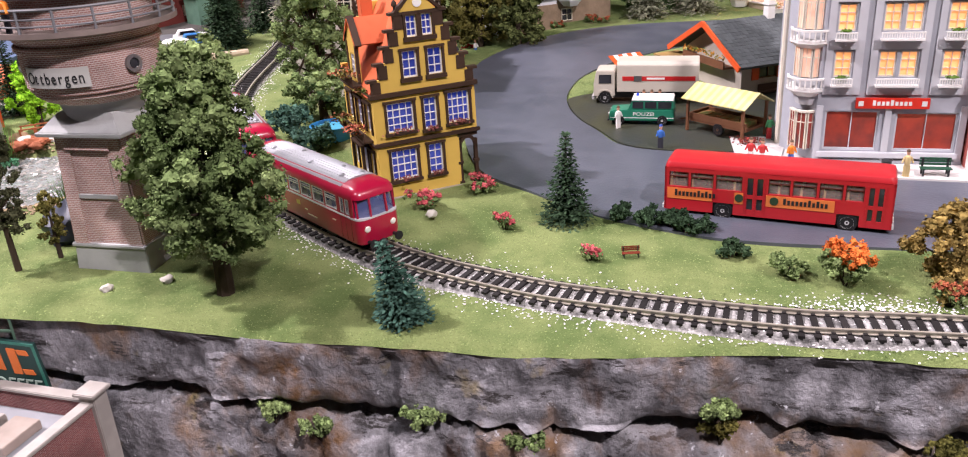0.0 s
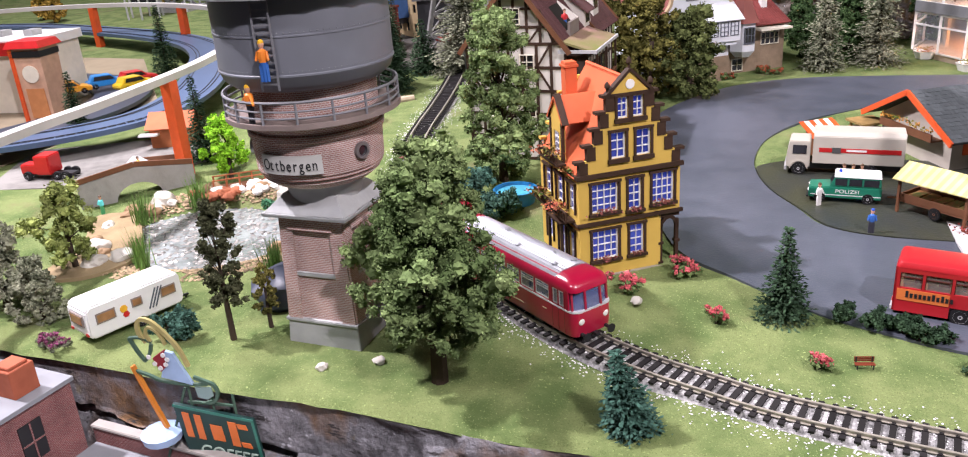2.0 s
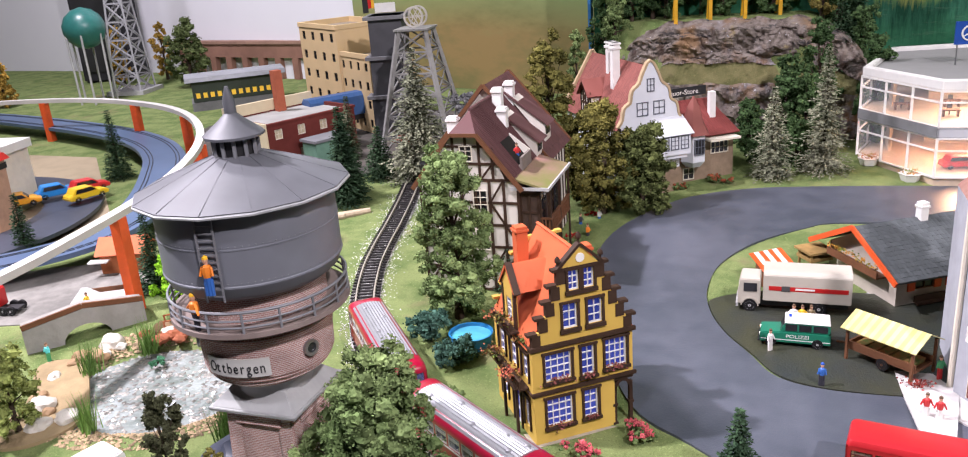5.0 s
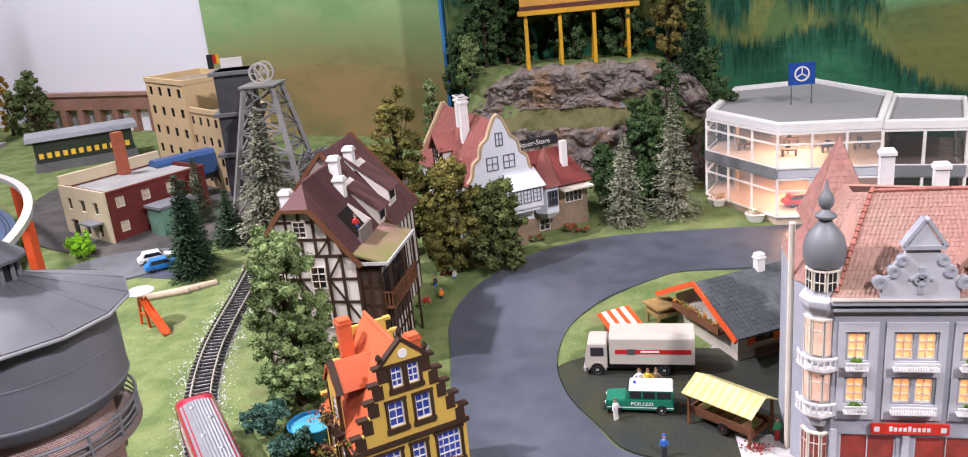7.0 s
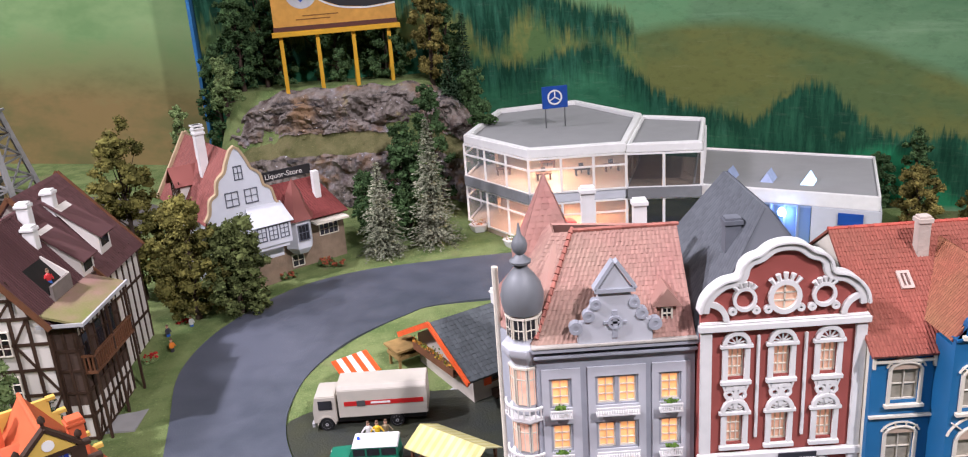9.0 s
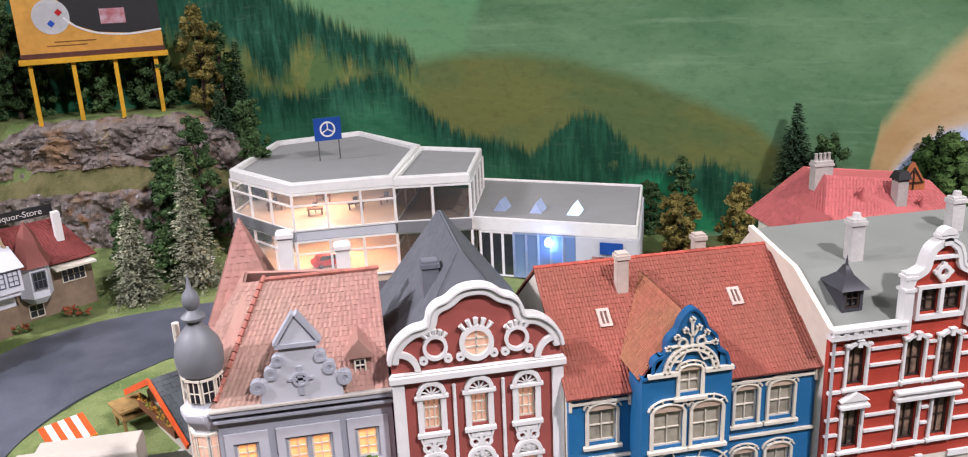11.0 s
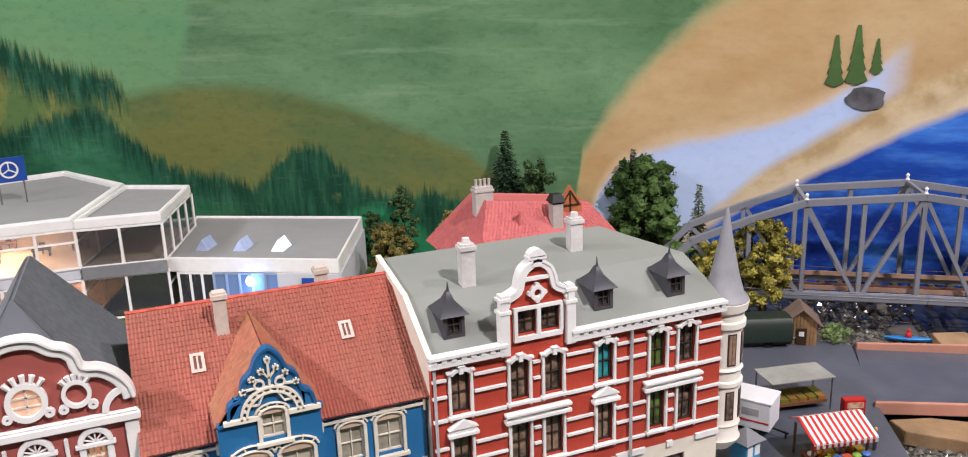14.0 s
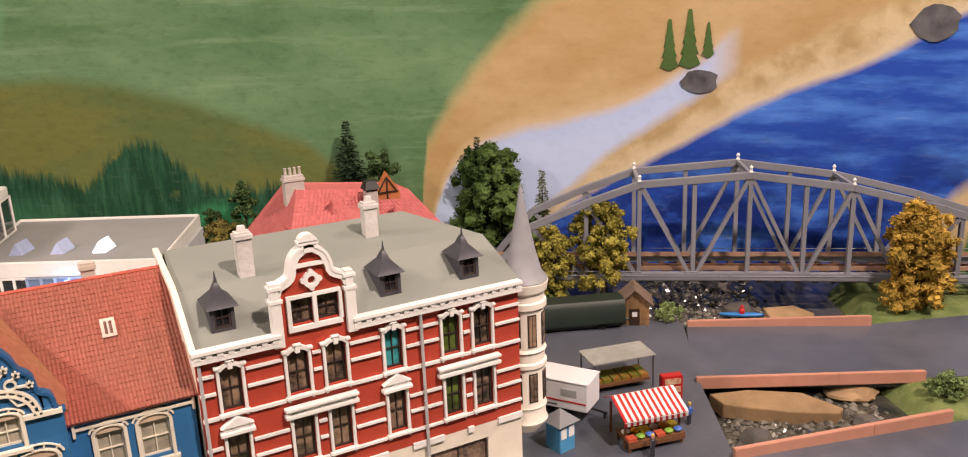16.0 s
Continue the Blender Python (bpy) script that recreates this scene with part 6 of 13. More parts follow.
    roof_slab(g, (2.4, -0.2, 10.9), (2.4, 3.0, 10.9), (3.8, 3.6, 12.6), (3.8, -0.2, 12.6))
    roof_slab(g, (5.2, 3.0, 10.9), (5.2, -0.2, 10.9), (3.8, -0.2, 12.6), (3.8, 3.6, 12.6))
    part("dormer_roof", g, OR, dg)
    leafy(t, ms, 6.3, -0.2, 7.9, 0.9, 0.3, 80, MATS["balcony_flowers"])
    # arcade at the right-hand corner
    g = mk()
    for x, y in ((6.35, 0.15), (7.65, 0.15), (7.65, 3.6), (7.65, 7.3)):
        g.box(x - 0.13, x + 0.13, y - 0.13, y + 0.13, 0, 3.4).box(x - 0.2, x + 0.2, y - 0.2, y + 0.2, 1.6, 1.8).box(x - 0.2, x + 0.2, y - 0.2, y + 0.2, 0, 0.25)
    g.arch(7.0, 2.7, 0.55, 0.75, 0.02, 0.28, 0, 180, 10, 1.5)
    g.box(6.2, 7.8, 0.0, 0.3, 3.7, 4.05).box(7.52, 7.78, 0.3, D, 3.6, 4.05)
    part("arcade", g, BR, t, "dark brown arched arcade")
    part("base_plate", mk().box(-0.3, W + 0.4, -0.3, D + 0.2, -0.3, 0.06), mat("base_plate_stone", (0.35, 0.32, 0.25), 0.8), t)
    # awnings at the doors
    part("porch", ms().box(2.9, 5.6, -0.7, -0.02, 3.6, 3.75).box(2.9, 3.1, -0.65, -0.45, 0, 3.6).box(5.4, 5.6, -0.65, -0.45, 0, 3.6), BR, t)
    return t


yellow_house()

# ---- water tower ----
TOWER_BRICK = brick_mat("tower_brick", (0.42, 0.225, 0.19), (0.32, 0.16, 0.135), (0.60, 0.54, 0.51), 0.0030, 0.0012, gap=0.16)
CONCRETE = mat("grey_concrete", (0.42, 0.43, 0.425), 0.8, vary=0.25, scale=70, bump=0.2)
ZINC = mat("grey_sheet_metal", (0.20, 0.205, 0.22), 0.55, vary=0.2, scale=40)


def water_tower():
    t = thing("water_tower", -36.3, 44.2, 0.0, 0, "brick water tower with grey sheet-metal tank, gallery and cone roof", "water tower")
    part("plinth", Mesh().frustum((-2.75, 2.75, -2.75, 2.75), (-2.6, 2.6, -2.6, 2.6), -0.4, 1.6).box(-2.72, 2.72, -2.72, 2.72, 1.6, 1.85), CONCRETE, t, "", 0.05)
    g = Mesh().frustum((-2.45, 2.45, -2.45, 2.45), (-2.2, 2.2, -2.2, 2.2), 1.85, 9.0)
    sh = part("shaft", g, TOWER_BRICK, t, "brown brick shaft")
    for sx, sy in ((0, -1), (1, 0), (0, 1), (-1, 0)):
        g = Mesh()
        g.m = Matrix.Rotation(math.atan2(sx, -sy), 4, "Z")
        for s in (-1, 1):
            g.frustum((s * 2.0 - 0.5, s * 2.0 + 0.5, -2.62, -2.4), (s * 1.78 - 0.45, s * 1.78 + 0.45, -2.36, -2.15), 1.85, 9.0)
        g.frustum((-1.6, 1.6, -2.56, -2.4), (-1.6, 1.6, -2.35, -2.2), 8.1, 9.0)
        part("corner_pier", g, TOWER_BRICK, sh)
        g = Mesh()
        g.m = Matrix.Rotation(math.atan2(sx, -sy), 4, "Z")
        part("string_course", g.box(-1.45, 1.45, -2.48, -2.2, 4.9, 5.15), CONCRETE, sh)
        g = Mesh()
        g.m = Matrix.Rotation(math.atan2(sx, -sy), 4, "Z")
        for i in range(11):
            g.box(-1.5 + 0.3 * i - 0.08, -1.5 + 0.3 * i + 0.08, -2.45, -2.2, 8.0, 8.25)
        part("dentils", g, TOWER_BRICK, sh)
    part("cap_slab", Mesh().frustum((-3.0, 3.0, -3.0, 3.0), (-3.05, 3.05, -3.05, 3.05), 9.0, 9.25).frustum((-2.9, 2.9, -2.9, 2.9), (-1.9, 1.9, -1.9, 1.9), 9.25, 10.3), CONCRETE, t, "grey sloping stone cap", 0.04)
    part("collar", Mesh().lathe([(2.3, 9.6), (2.4, 10.6), (2.7, 11.0)], 24), CONCRETE, t)
    part("neck", Mesh().lathe([(2.6, 10.9), (3.2, 11.15), (3.65, 11.5), (3.65, 11.75), (3.85, 11.8), (3.85, 12.0), (3.95, 12.05), (4.05, 14.1), (4.2, 14.2), (4.2, 14.5), (4.0, 14.6), (4.5, 15.3)], 40), TOWER_BRICK, t, "round brown brick neck")
    for a in (-20, 55, 130, -155):
        a = radians(a)
        g = Mesh()
        g.m = Matrix.Rotation(a + math.pi / 2, 4, "Z")
        g.arch(0, 13.2, 0.32, 0.52, -4.2, -3.9, 0, 360, 16)
        o = part("porthole", g, STEEL, t)
        g = Mesh()
        g.m = Matrix.Rotation(a + math.pi / 2, 4, "Z")
        part("pane", g.disc(0, 13.2, 0.33, -4.08, -3.95, 14), DARKGLASS, o)
    gal = part("gallery", Mesh().lathe([(4.0, 15.0), (5.2, 15.25), (5.35, 15.3), (5.35, 15.6), (3.9, 15.6)], 40), mat("gallery_planks", (0.25, 0.20, 0.18), 0.8, scale=150), t, "round plank gallery")
    for z, r in ((16.85, 0.09), (16.35, 0.06), (15.95, 0.06)):
        g = Mesh().lathe([(5.25 + r * math.cos(radians(60 * i)), z + r * math.sin(radians(60 * i))) for i in range(7)], 48, cap=False)
        part("rail", g, ZINC, gal)
    for i in range(16):
        a = 2 * math.pi * i / 16
        part("rail_post", Mesh().tube((5.25 * math.cos(a), 5.25 * math.sin(a), 15.6), (5.25 * math.cos(a), 5.25 * math.sin(a), 16.85), 0.08, 0.08, 6), ZINC, gal)
    part("upper_wall", Mesh().lathe([(4.0, 15.5), (4.0, 17.4)], 40), TOWER_BRICK, t)
    part("tank", Mesh().lathe([(3.9, 17.2), (4.5, 17.3), (5.0, 17.7), (5.2, 18.2), (5.25, 18.25), (5.25, 18.35), (5.2, 18.4), (5.2, 20.4), (5.23, 20.42), (5.23, 20.5), (5.2, 20.52), (5.2, 22.7)], 40), mat("tank_slate", (0.165, 0.175, 0.20), 0.5, vary=0.25, scale=35), t, "dark grey riveted tank")
    g = Mesh()
    for z in (18.55, 20.65, 22.3):
        for i in range(90):
            a = 2 * math.pi * i / 90
            c = Vector((5.21 * math.cos(a), 5.21 * math.sin(a), z))
            u = Vector((-math.sin(a), math.cos(a), 0)) * 0.035
            w = Vector((0, 0, 0.035))
            o = Vector((math.cos(a), math.sin(a), 0)) * 0.03
            g.add([c - u - w, c + u - w, c + u + w, c - u + w, c + o], [(0, 1, 4), (1, 2, 4), (2, 3, 4), (3, 0, 4)])
    tagged(part("rivets", g, ZINC, t), kind="stuff")
    roof = part("roof", Mesh().lathe([(6.1, 22.5), (6.15, 22.75), (3.6, 23.75), (1.25, 24.6)], 14), mat("pale_grey_sheet", (0.125, 0.13, 0.145), 0.55, vary=0.45, scale=26), t, "grey faceted sheet-metal cone roof")
    part("roof_rim", Mesh().lathe([(6.05, 22.5), (6.2, 22.52), (6.22, 22.62), (6.1, 22.72)], 14), mat("weathered_rim", (0.42, 0.43, 0.44), 0.6), roof)
    for i in range(14):
        a = 2 * math.pi * i / 14
        c, s = math.cos(a), math.sin(a)
        part("seam", Mesh().bar((6.12 * c, 6.12 * s, 22.78), (1.3 * c, 1.3 * s, 24.62), 0.035, 0.025), MATS["pale_grey_sheet"], roof)
    part("lantern", Mesh().lathe([(1.2, 24.5), (1.2, 25.7)], 12), BLACK, roof)
    for i in range(12):
        a = 2 * math.pi * i / 12
        part("louvre", Mesh().tube((1.25 * math.cos(a), 1.25 * math.sin(a), 24.5), (1.25 * math.cos(a), 1.25 * math.sin(a), 25.7), 0.13, 0.13, 5), ZINC, roof)
    part("lantern_roof", Mesh().lathe([(1.75, 25.6), (1.75, 25.75), (0.8, 26.5), (0.35, 26.9), (0.35, 27.6), (0.1, 28.4)], 12), MATS["pale_grey_sheet"], roof)
    # ladder, sign
    a = radians(-80)
    lad = Matrix.Rotation(a + math.pi / 2, 4, "Z")
    g = Mesh()
    g.m = lad
    g.box(-0.55, -0.45, -5.42, -5.32, 17.6, 22.6).box(0.45, 0.55, -5.42, -5.32, 17.6, 22.6)
    for k in range(12):
        g.box(-0.45, 0.45, -5.4, -5.34, 17.9 + 0.4 * k, 17.98 + 0.4 * k)
    part("ladder", g, ZINC, t)
    sg = Mesh()
    sg.m = Matrix.Rotation(0, 4, "Z")
    n = 14
    p, f = [], []
    for i in range(n + 1):
        b = radians(-112 + 56 * i / n)
        for r in (4.1, 4.16):
            for z in (12.3, 13.45):
                p.append((r * math.cos(b), r * math.sin(b), z))
    for i in range(n):
        k = 4 * i
        f += [(k + 2, k + 6, k + 7, k + 3), (k, k + 1, k + 5, k + 4), (k + 1, k + 3, k + 7, k + 5), (k, k + 4, k + 6, k + 2)]
    f += [(0, 2, 3, 1), (4 * n, 4 * n + 1, 4 * n + 3, 4 * n + 2)]
    sign = part("sign_board", sg.add(p, f), mat("enamel_sign", (0.52, 0.52, 0.49), 0.4), t, "pale curved station sign with black letters")
    for i, ch in enumerate("Ottbergen"):
        b = radians(-108.5 + 5.45 * (i + 0.5))
        m = pose(4.2 * CM * math.cos(b), 4.2 * CM * math.sin(b), 12.85 * CM, 90, 0, math.degrees(b) + 90)
        writing(ch, 0.95, BLACK, sign, m, "letter", 0.01, 0.72)
    return t


water_tower()


# ---- car showroom ----
def showroom():
    X, Y, Z = 10.7, 113.0, 3.2
    mk = at_origin(X, Y, Z)
    t = thing("car_showroom", X, Y, Z, 0, "white glass car showroom with flat grey roofs, warmly lit inside", "showroom")
    FELT = mat("grey_roofing_felt", (0.27, 0.27, 0.265), 0.9, vary=0.1, scale=50, bump=0.4)
    GL = glass("clear_glass", (0.9, 0.95, 1.0), 0.02, 0.85)
    DG = glass("smoked_glass", (0.03, 0.035, 0.04), 0.04, 0.22)
    INNER = mat("showroom_floor", (0.62, 0.48, 0.36), 0.5)
    hexa = [(3, 124), (8, 141), (20, 144), (27.5, 130), (22.3, 113), (10.7, 113)]
    mid = [(22.3, 113), (27.5, 130), (35, 125.5), (31, 111.8)]
    low = [(30.2, 113), (35.5, 131), (55, 119.5), (48, 102.6)]

    def inset(poly, d):
        c = sum((Vector(p) for p in poly), Vector((0, 0))) / len(poly)
        return [tuple(Vector(p) + (c - Vector(p)).normalized() * d) for p in poly]

    def deck(poly, z0, z1, m, name, label=""):
        return part(name, mk().prism(poly, z0, z1, "z"), m, t, label)

    def parapet(poly, z0, z1, w, m):
        inn = inset(poly, w)
        n = len(poly)
        g = mk()
        for i in range(n):
            j = (i + 1) % n
            p = [(*poly[i], z0), (*poly[j], z0), (*inn[j], z0), (*inn[i], z0), (*poly[i], z1), (*poly[j], z1), (*inn[j], z1), (*inn[i], z1)]
            g.add(p, [(4, 5, 6, 7), (0, 1, 5, 4), (2, 3, 7, 6), (0, 3, 2, 1)])
        ob = part("parapet", g, m, t, "", 0.12)
        return ob

    def glazing(a, b, z0, z1, n, pane, rows=2, fm=WHITE):
        a, b = Vector((*a, 0)), Vector((*b, 0))
        g = mk()
        for i in range(n):
            p = a.lerp(b, i / n)
            g.box(p.x - 0.14, p.x + 0.14, p.y - 0.14, p.y + 0.14, z0, z1)
        for z in (z0 + 0.1, z1 - 0.1, *([z0 + (z1 - z0) * 0.68] if rows > 1 else [])):
            g.bar((a.x, a.y, z), (b.x, b.y, z), 0.2, 0.2)
        w = part("window_frame", g, fm, t)
        for i in range(n):
            p, q = a.lerp(b, (i + 0.05) / n), a.lerp(b, (i + 0.95) / n)
            o = part("pane", mk().add([(p.x, p.y, z0), (q.x, q.y, z0), (q.x, q.y, z1), (p.x, p.y, z1)], [(0, 1, 2, 3)]), pane, w)
            o.visible_shadow = False
    part("floor_slab", mk().prism(inset(hexa, 0.2), 3.2, 4.2, "z"), INNER, t)
    deck(inset(hexa, 0.15), 9.2, 10.2, INNER, "upper_floor")
    deck(inset(hexa, 0.5), 15.0, 15.35, FELT, "roof", "grey felt roof with white parapet")
    parapet(hexa, 14.7, 15.9, 1.1, WHITE)
    parapet([(p[0], p[1]) for p in hexa], 9.1, 10.3, 0.3, STONE_PALE)
    GREYF = mat("grey_fascia", (0.22, 0.225, 0.23), 0.5)
    part("fascia", mk().bar((10.55, 112.85, 9.8), (2.85, 123.9, 9.8), 0.2, 1.3), GREYF, t, "grey band between the storeys")
    part("fascia", mk().bar((22.4, 112.8, 9.75), (31.0, 111.6, 9.75), 0.2, 1.3), GREYF, t, "grey band between the storeys")
    for k in range(6):
        a, b = hexa[k], hexa[(k + 1) % 6]
        if k in (0, 4, 5, 3):
            for z0, z1 in ((4.2, 9.1), (10.3, 14.7)):
                glazing(a, b, z0, z1, 3, GL, 2)
        else:
            part("back_wall", mk().bar((*a, 9.5), (*b, 9.5), 0.4, 11), INNER, t)
    part("core_wall", mk().box(12, 22, 131, 131.4, 4.2, 14.7).box(7, 7.4, 126, 137, 4.2, 14.7), INNER, t)
    deck(inset(mid, 0.2), 9.2, 10.2, INNER, "upper_floor")
    deck(inset(mid, 0.4), 15.0, 15.3, FELT, "roof")
    parapet(mid, 14.6, 15.7, 1.0, WHITE)
    for k in (3, 2):
        a, b = mid[k], mid[(k + 1) % 4]
        glazing(a, b, 4.2, 9.1, 2 if k == 3 else 4, DG, 1 if k == 3 else 2)
        glazing(a, b, 10.3, 14.6, 2 if k == 3 else 4, DG, 1)
    deck(inset(low, 0.3), 9.9, 10.1, FELT, "roof")
    parapet(low, 8.7, 10.4, 0.35, WHITE)
    a, b = Vector((30.2, 113)), Vector((48, 102.6))
    d = (b - a).normalized()
    glazing(a.lerp(b, 0.1), a.lerp(b, 0.3), 3.2, 8.7, 3, DG, 1)
    glazing(a.lerp(b, 0.3), a.lerp(b, 0.66), 3.2, 8.7, 5, glass("blue_lit_glass", (0.35, 0.55, 0.95), 0.05, 0.6), 1, mat("blue_grey_frame", (0.25, 0.32, 0.45), 0.5))
    p, q = a.lerp(b, 0.66), a.lerp(b, 1.0)
    part("wall", mk().bar((p.x, p.y, 5.9), (q.x, q.y, 5.9), 0.4, 5.6), STONE_PALE, t)
    part("wall", mk().bar((48, 102.6, 5.9), (55, 119.5, 5.9), 0.4, 5.6).bar((35.5, 131, 5.9), (55, 119.5, 5.9), 0.4, 5.6), STONE_PALE, t)
    nrm = Vector((-d.y, d.x)) * -1
    c = a.lerp(b, 0.86) + nrm * 0.35
    part("flag_sign", mk().bar((c.x - d.x * 1.3, c.y - d.y * 1.3, 7.6), (c.x + d.x * 1.3, c.y + d.y * 1.3, 7.6), 0.1, 1.4), mat("sign_blue", (0.01, 0.07, 0.35), 0.35), t, "small blue sign")
    part("poster", mk().bar((c.x - d.x * 2.2, c.y - d.y * 2.2, 5.6), (c.x + d.x * 1.8, c.y + d.y * 1.8, 5.6), 0.12, 1.9), mat("poster_print", (0.5, 0.25, 0.2), 0.4, color2=(0.05, 0.03, 0.04), scale=220), t)
    # roof lights
    for i, s in enumerate((0.16, 0.38, 0.60)):
        o = a.lerp(b, s) - nrm * 3.5
        g = mk().add([(o.x + d.x * w - nrm.x * q, o.y + d.y * w - nrm.y * q, z) for w, q, z in ((-0.75, 0, 10.1), (0.75, 0, 10.1), (0, 0.3, 11.3), (-0.75, 2.6, 10.1), (0.75, 2.6, 10.1), (0, 2.6, 11.3))], [(0, 1, 2), (1, 4, 5, 2), (3, 0, 2, 5), (4, 3, 5), (0, 3, 4, 1)])
        part("rooflight", g, mat("milky_rooflight", (0.42, 0.50, 0.72), 0.15) if i < 2 else mat("lit_rooflight", (0.8, 0.9, 1.0), 0.2, emit=1.2, glow=(0.5, 0.75, 1.0)), t)
    # rooftop sign
    sg = part("roof_sign", mk().bar((13.7, 127, 19.4), (17.1, 127.6, 19.4), 0.25, 2.9), MATS["sign_blue"], t, "blue rooftop sign with a white ring emblem")
    for x, y in ((14.1, 127.1), (16.7, 127.5)):
        part("sign_post", mk().tube((x, y, 15.3), (x, y, 18.2), 0.09, 0.09, 6), STEEL, sg)
    g = Mesh()
    g.m = Matrix.Translation((15.4 - X, 127.15 - Y, 19.4 - Z)) @ Matrix.Rotation(radians(10), 4, "Z")
    g.arch(0, 0, 0.8, 1.0, -0.1, -0.0, 0, 360, 24)
    for k in range(3):
        aa = radians(90 + 120 * k)
        g.bar((0, -0.05, 0), (0.85 * math.cos(aa), -0.05, 0.85 * math.sin(aa)), 0.14, 0.1, (0, 1, 0))
    part("ring_emblem", g, WHITE, sg)
    # fittings seen through the glass
    for x, y, z in ((13, 120, 10.2), (18, 121, 10.2), (22, 122, 10.2), (14, 126, 10.2), (8, 124, 10.2)):
        part("desk", mk().box(x - 1, x + 1, y - 0.5, y + 0.5, z + 0.75, z + 0.9).box(x - 0.9, x - 0.7, y - 0.4, y + 0.4, z, z + 0.75).box(x + 0.7, x + 0.9, y - 0.4, y + 0.4, z, z + 0.75), WOOD if x != 18 else BLACK, t)
        part("office_chair", mk().box(x - 0.3, x + 0.3, y + 0.7, y + 1.2, z + 0.5, z + 0.6).box(x - 0.3, x + 0.3, y + 1.15, y + 1.25, z + 0.6, z + 1.3).tube((x, y + 0.95, z), (x, y + 0.95, z + 0.5), 0.08), BLACK, t)
    for x, y, z, e, col in ((14, 121, 13.9, 0.45, (1.0, 0.66, 0.42)), (15, 120, 8.4, 0.6, (1.0, 0.60, 0.33))):
        L = bpy.data.lights.new("showroom_lamp", "POINT")
        L.energy, L.color, L.shadow_soft_size = e, col, 0.012
        new("showroom_lamp", L).location = (x * CM, y * CM, z * CM)
    L = bpy.data.lights.new("workshop_lamp", "POINT")
    L.energy, L.color, L.shadow_soft_size = 0.10, (0.25, 0.45, 1.0), 0.006
    o = a.lerp(b, 0.52) + nrm * 0.45
    new("workshop_lamp", L).location = (o.x * CM, o.y * CM, 7.6 * CM)
    part("lamp_bulb", mk().lathe([(0.05, 7.2), (0.4, 7.4), (0.5, 7.8), (0.3, 8.2), (0.05, 8.35)], 10, o.x - 0.1, o.y + 0.5), mat("blue_bulb", (0.7, 0.85, 1.0), 0.3, emit=6, glow=(0.4, 0.65, 1.0)), t)
    return t


showroom()


# ---- half-timbered house ----
TIMBER_WHITE = mat("whitewashed_infill", (0.62, 0.58, 0.52), 0.8, vary=0.15, scale=60)
MAROON = mat("maroon_roof_tile", (0.135, 0.065, 0.065), 0.65, vary=0.25, scale=25, fine=0.15)


def timbers(mk, parent, x0, x1, z0, z1, y, cols, rows, seed=0):
    """Posts, rails and braces on a wall that looks along -y."""
    rng = random.Random(seed)
    g = mk()
    for i in range(cols + 1):
        x = x0 + (x1 - x0) * i / cols
        g.box(x - 0.14, x + 0.14, y - 0.1, y, z0, z1)
    for k in range(rows + 1):
        z = z0 + (z1 - z0) * k / rows
        g.box(x0, x1, y - 0.09, y, z - 0.13, z + 0.13)
    for i in range(cols):
        for k in range(rows):
            if rng.random() < 0.45:
                a, b = x0 + (x1 - x0) * i / cols, x0 + (x1 - x0) * (i + 1) / cols
                c, d = z0 + (z1 - z0) * k / rows, z0 + (z1 - z0) * (k + 1) / rows
                if rng.random() < 0.5:
                    a, b = b, a
                g.bar((a, y - 0.05, c), (b, y - 0.05, d), 0.2, 0.1, (0, 1, 0))
    return part("timber_frame", g, DARKWOOD, parent, "dark brown timber framing")


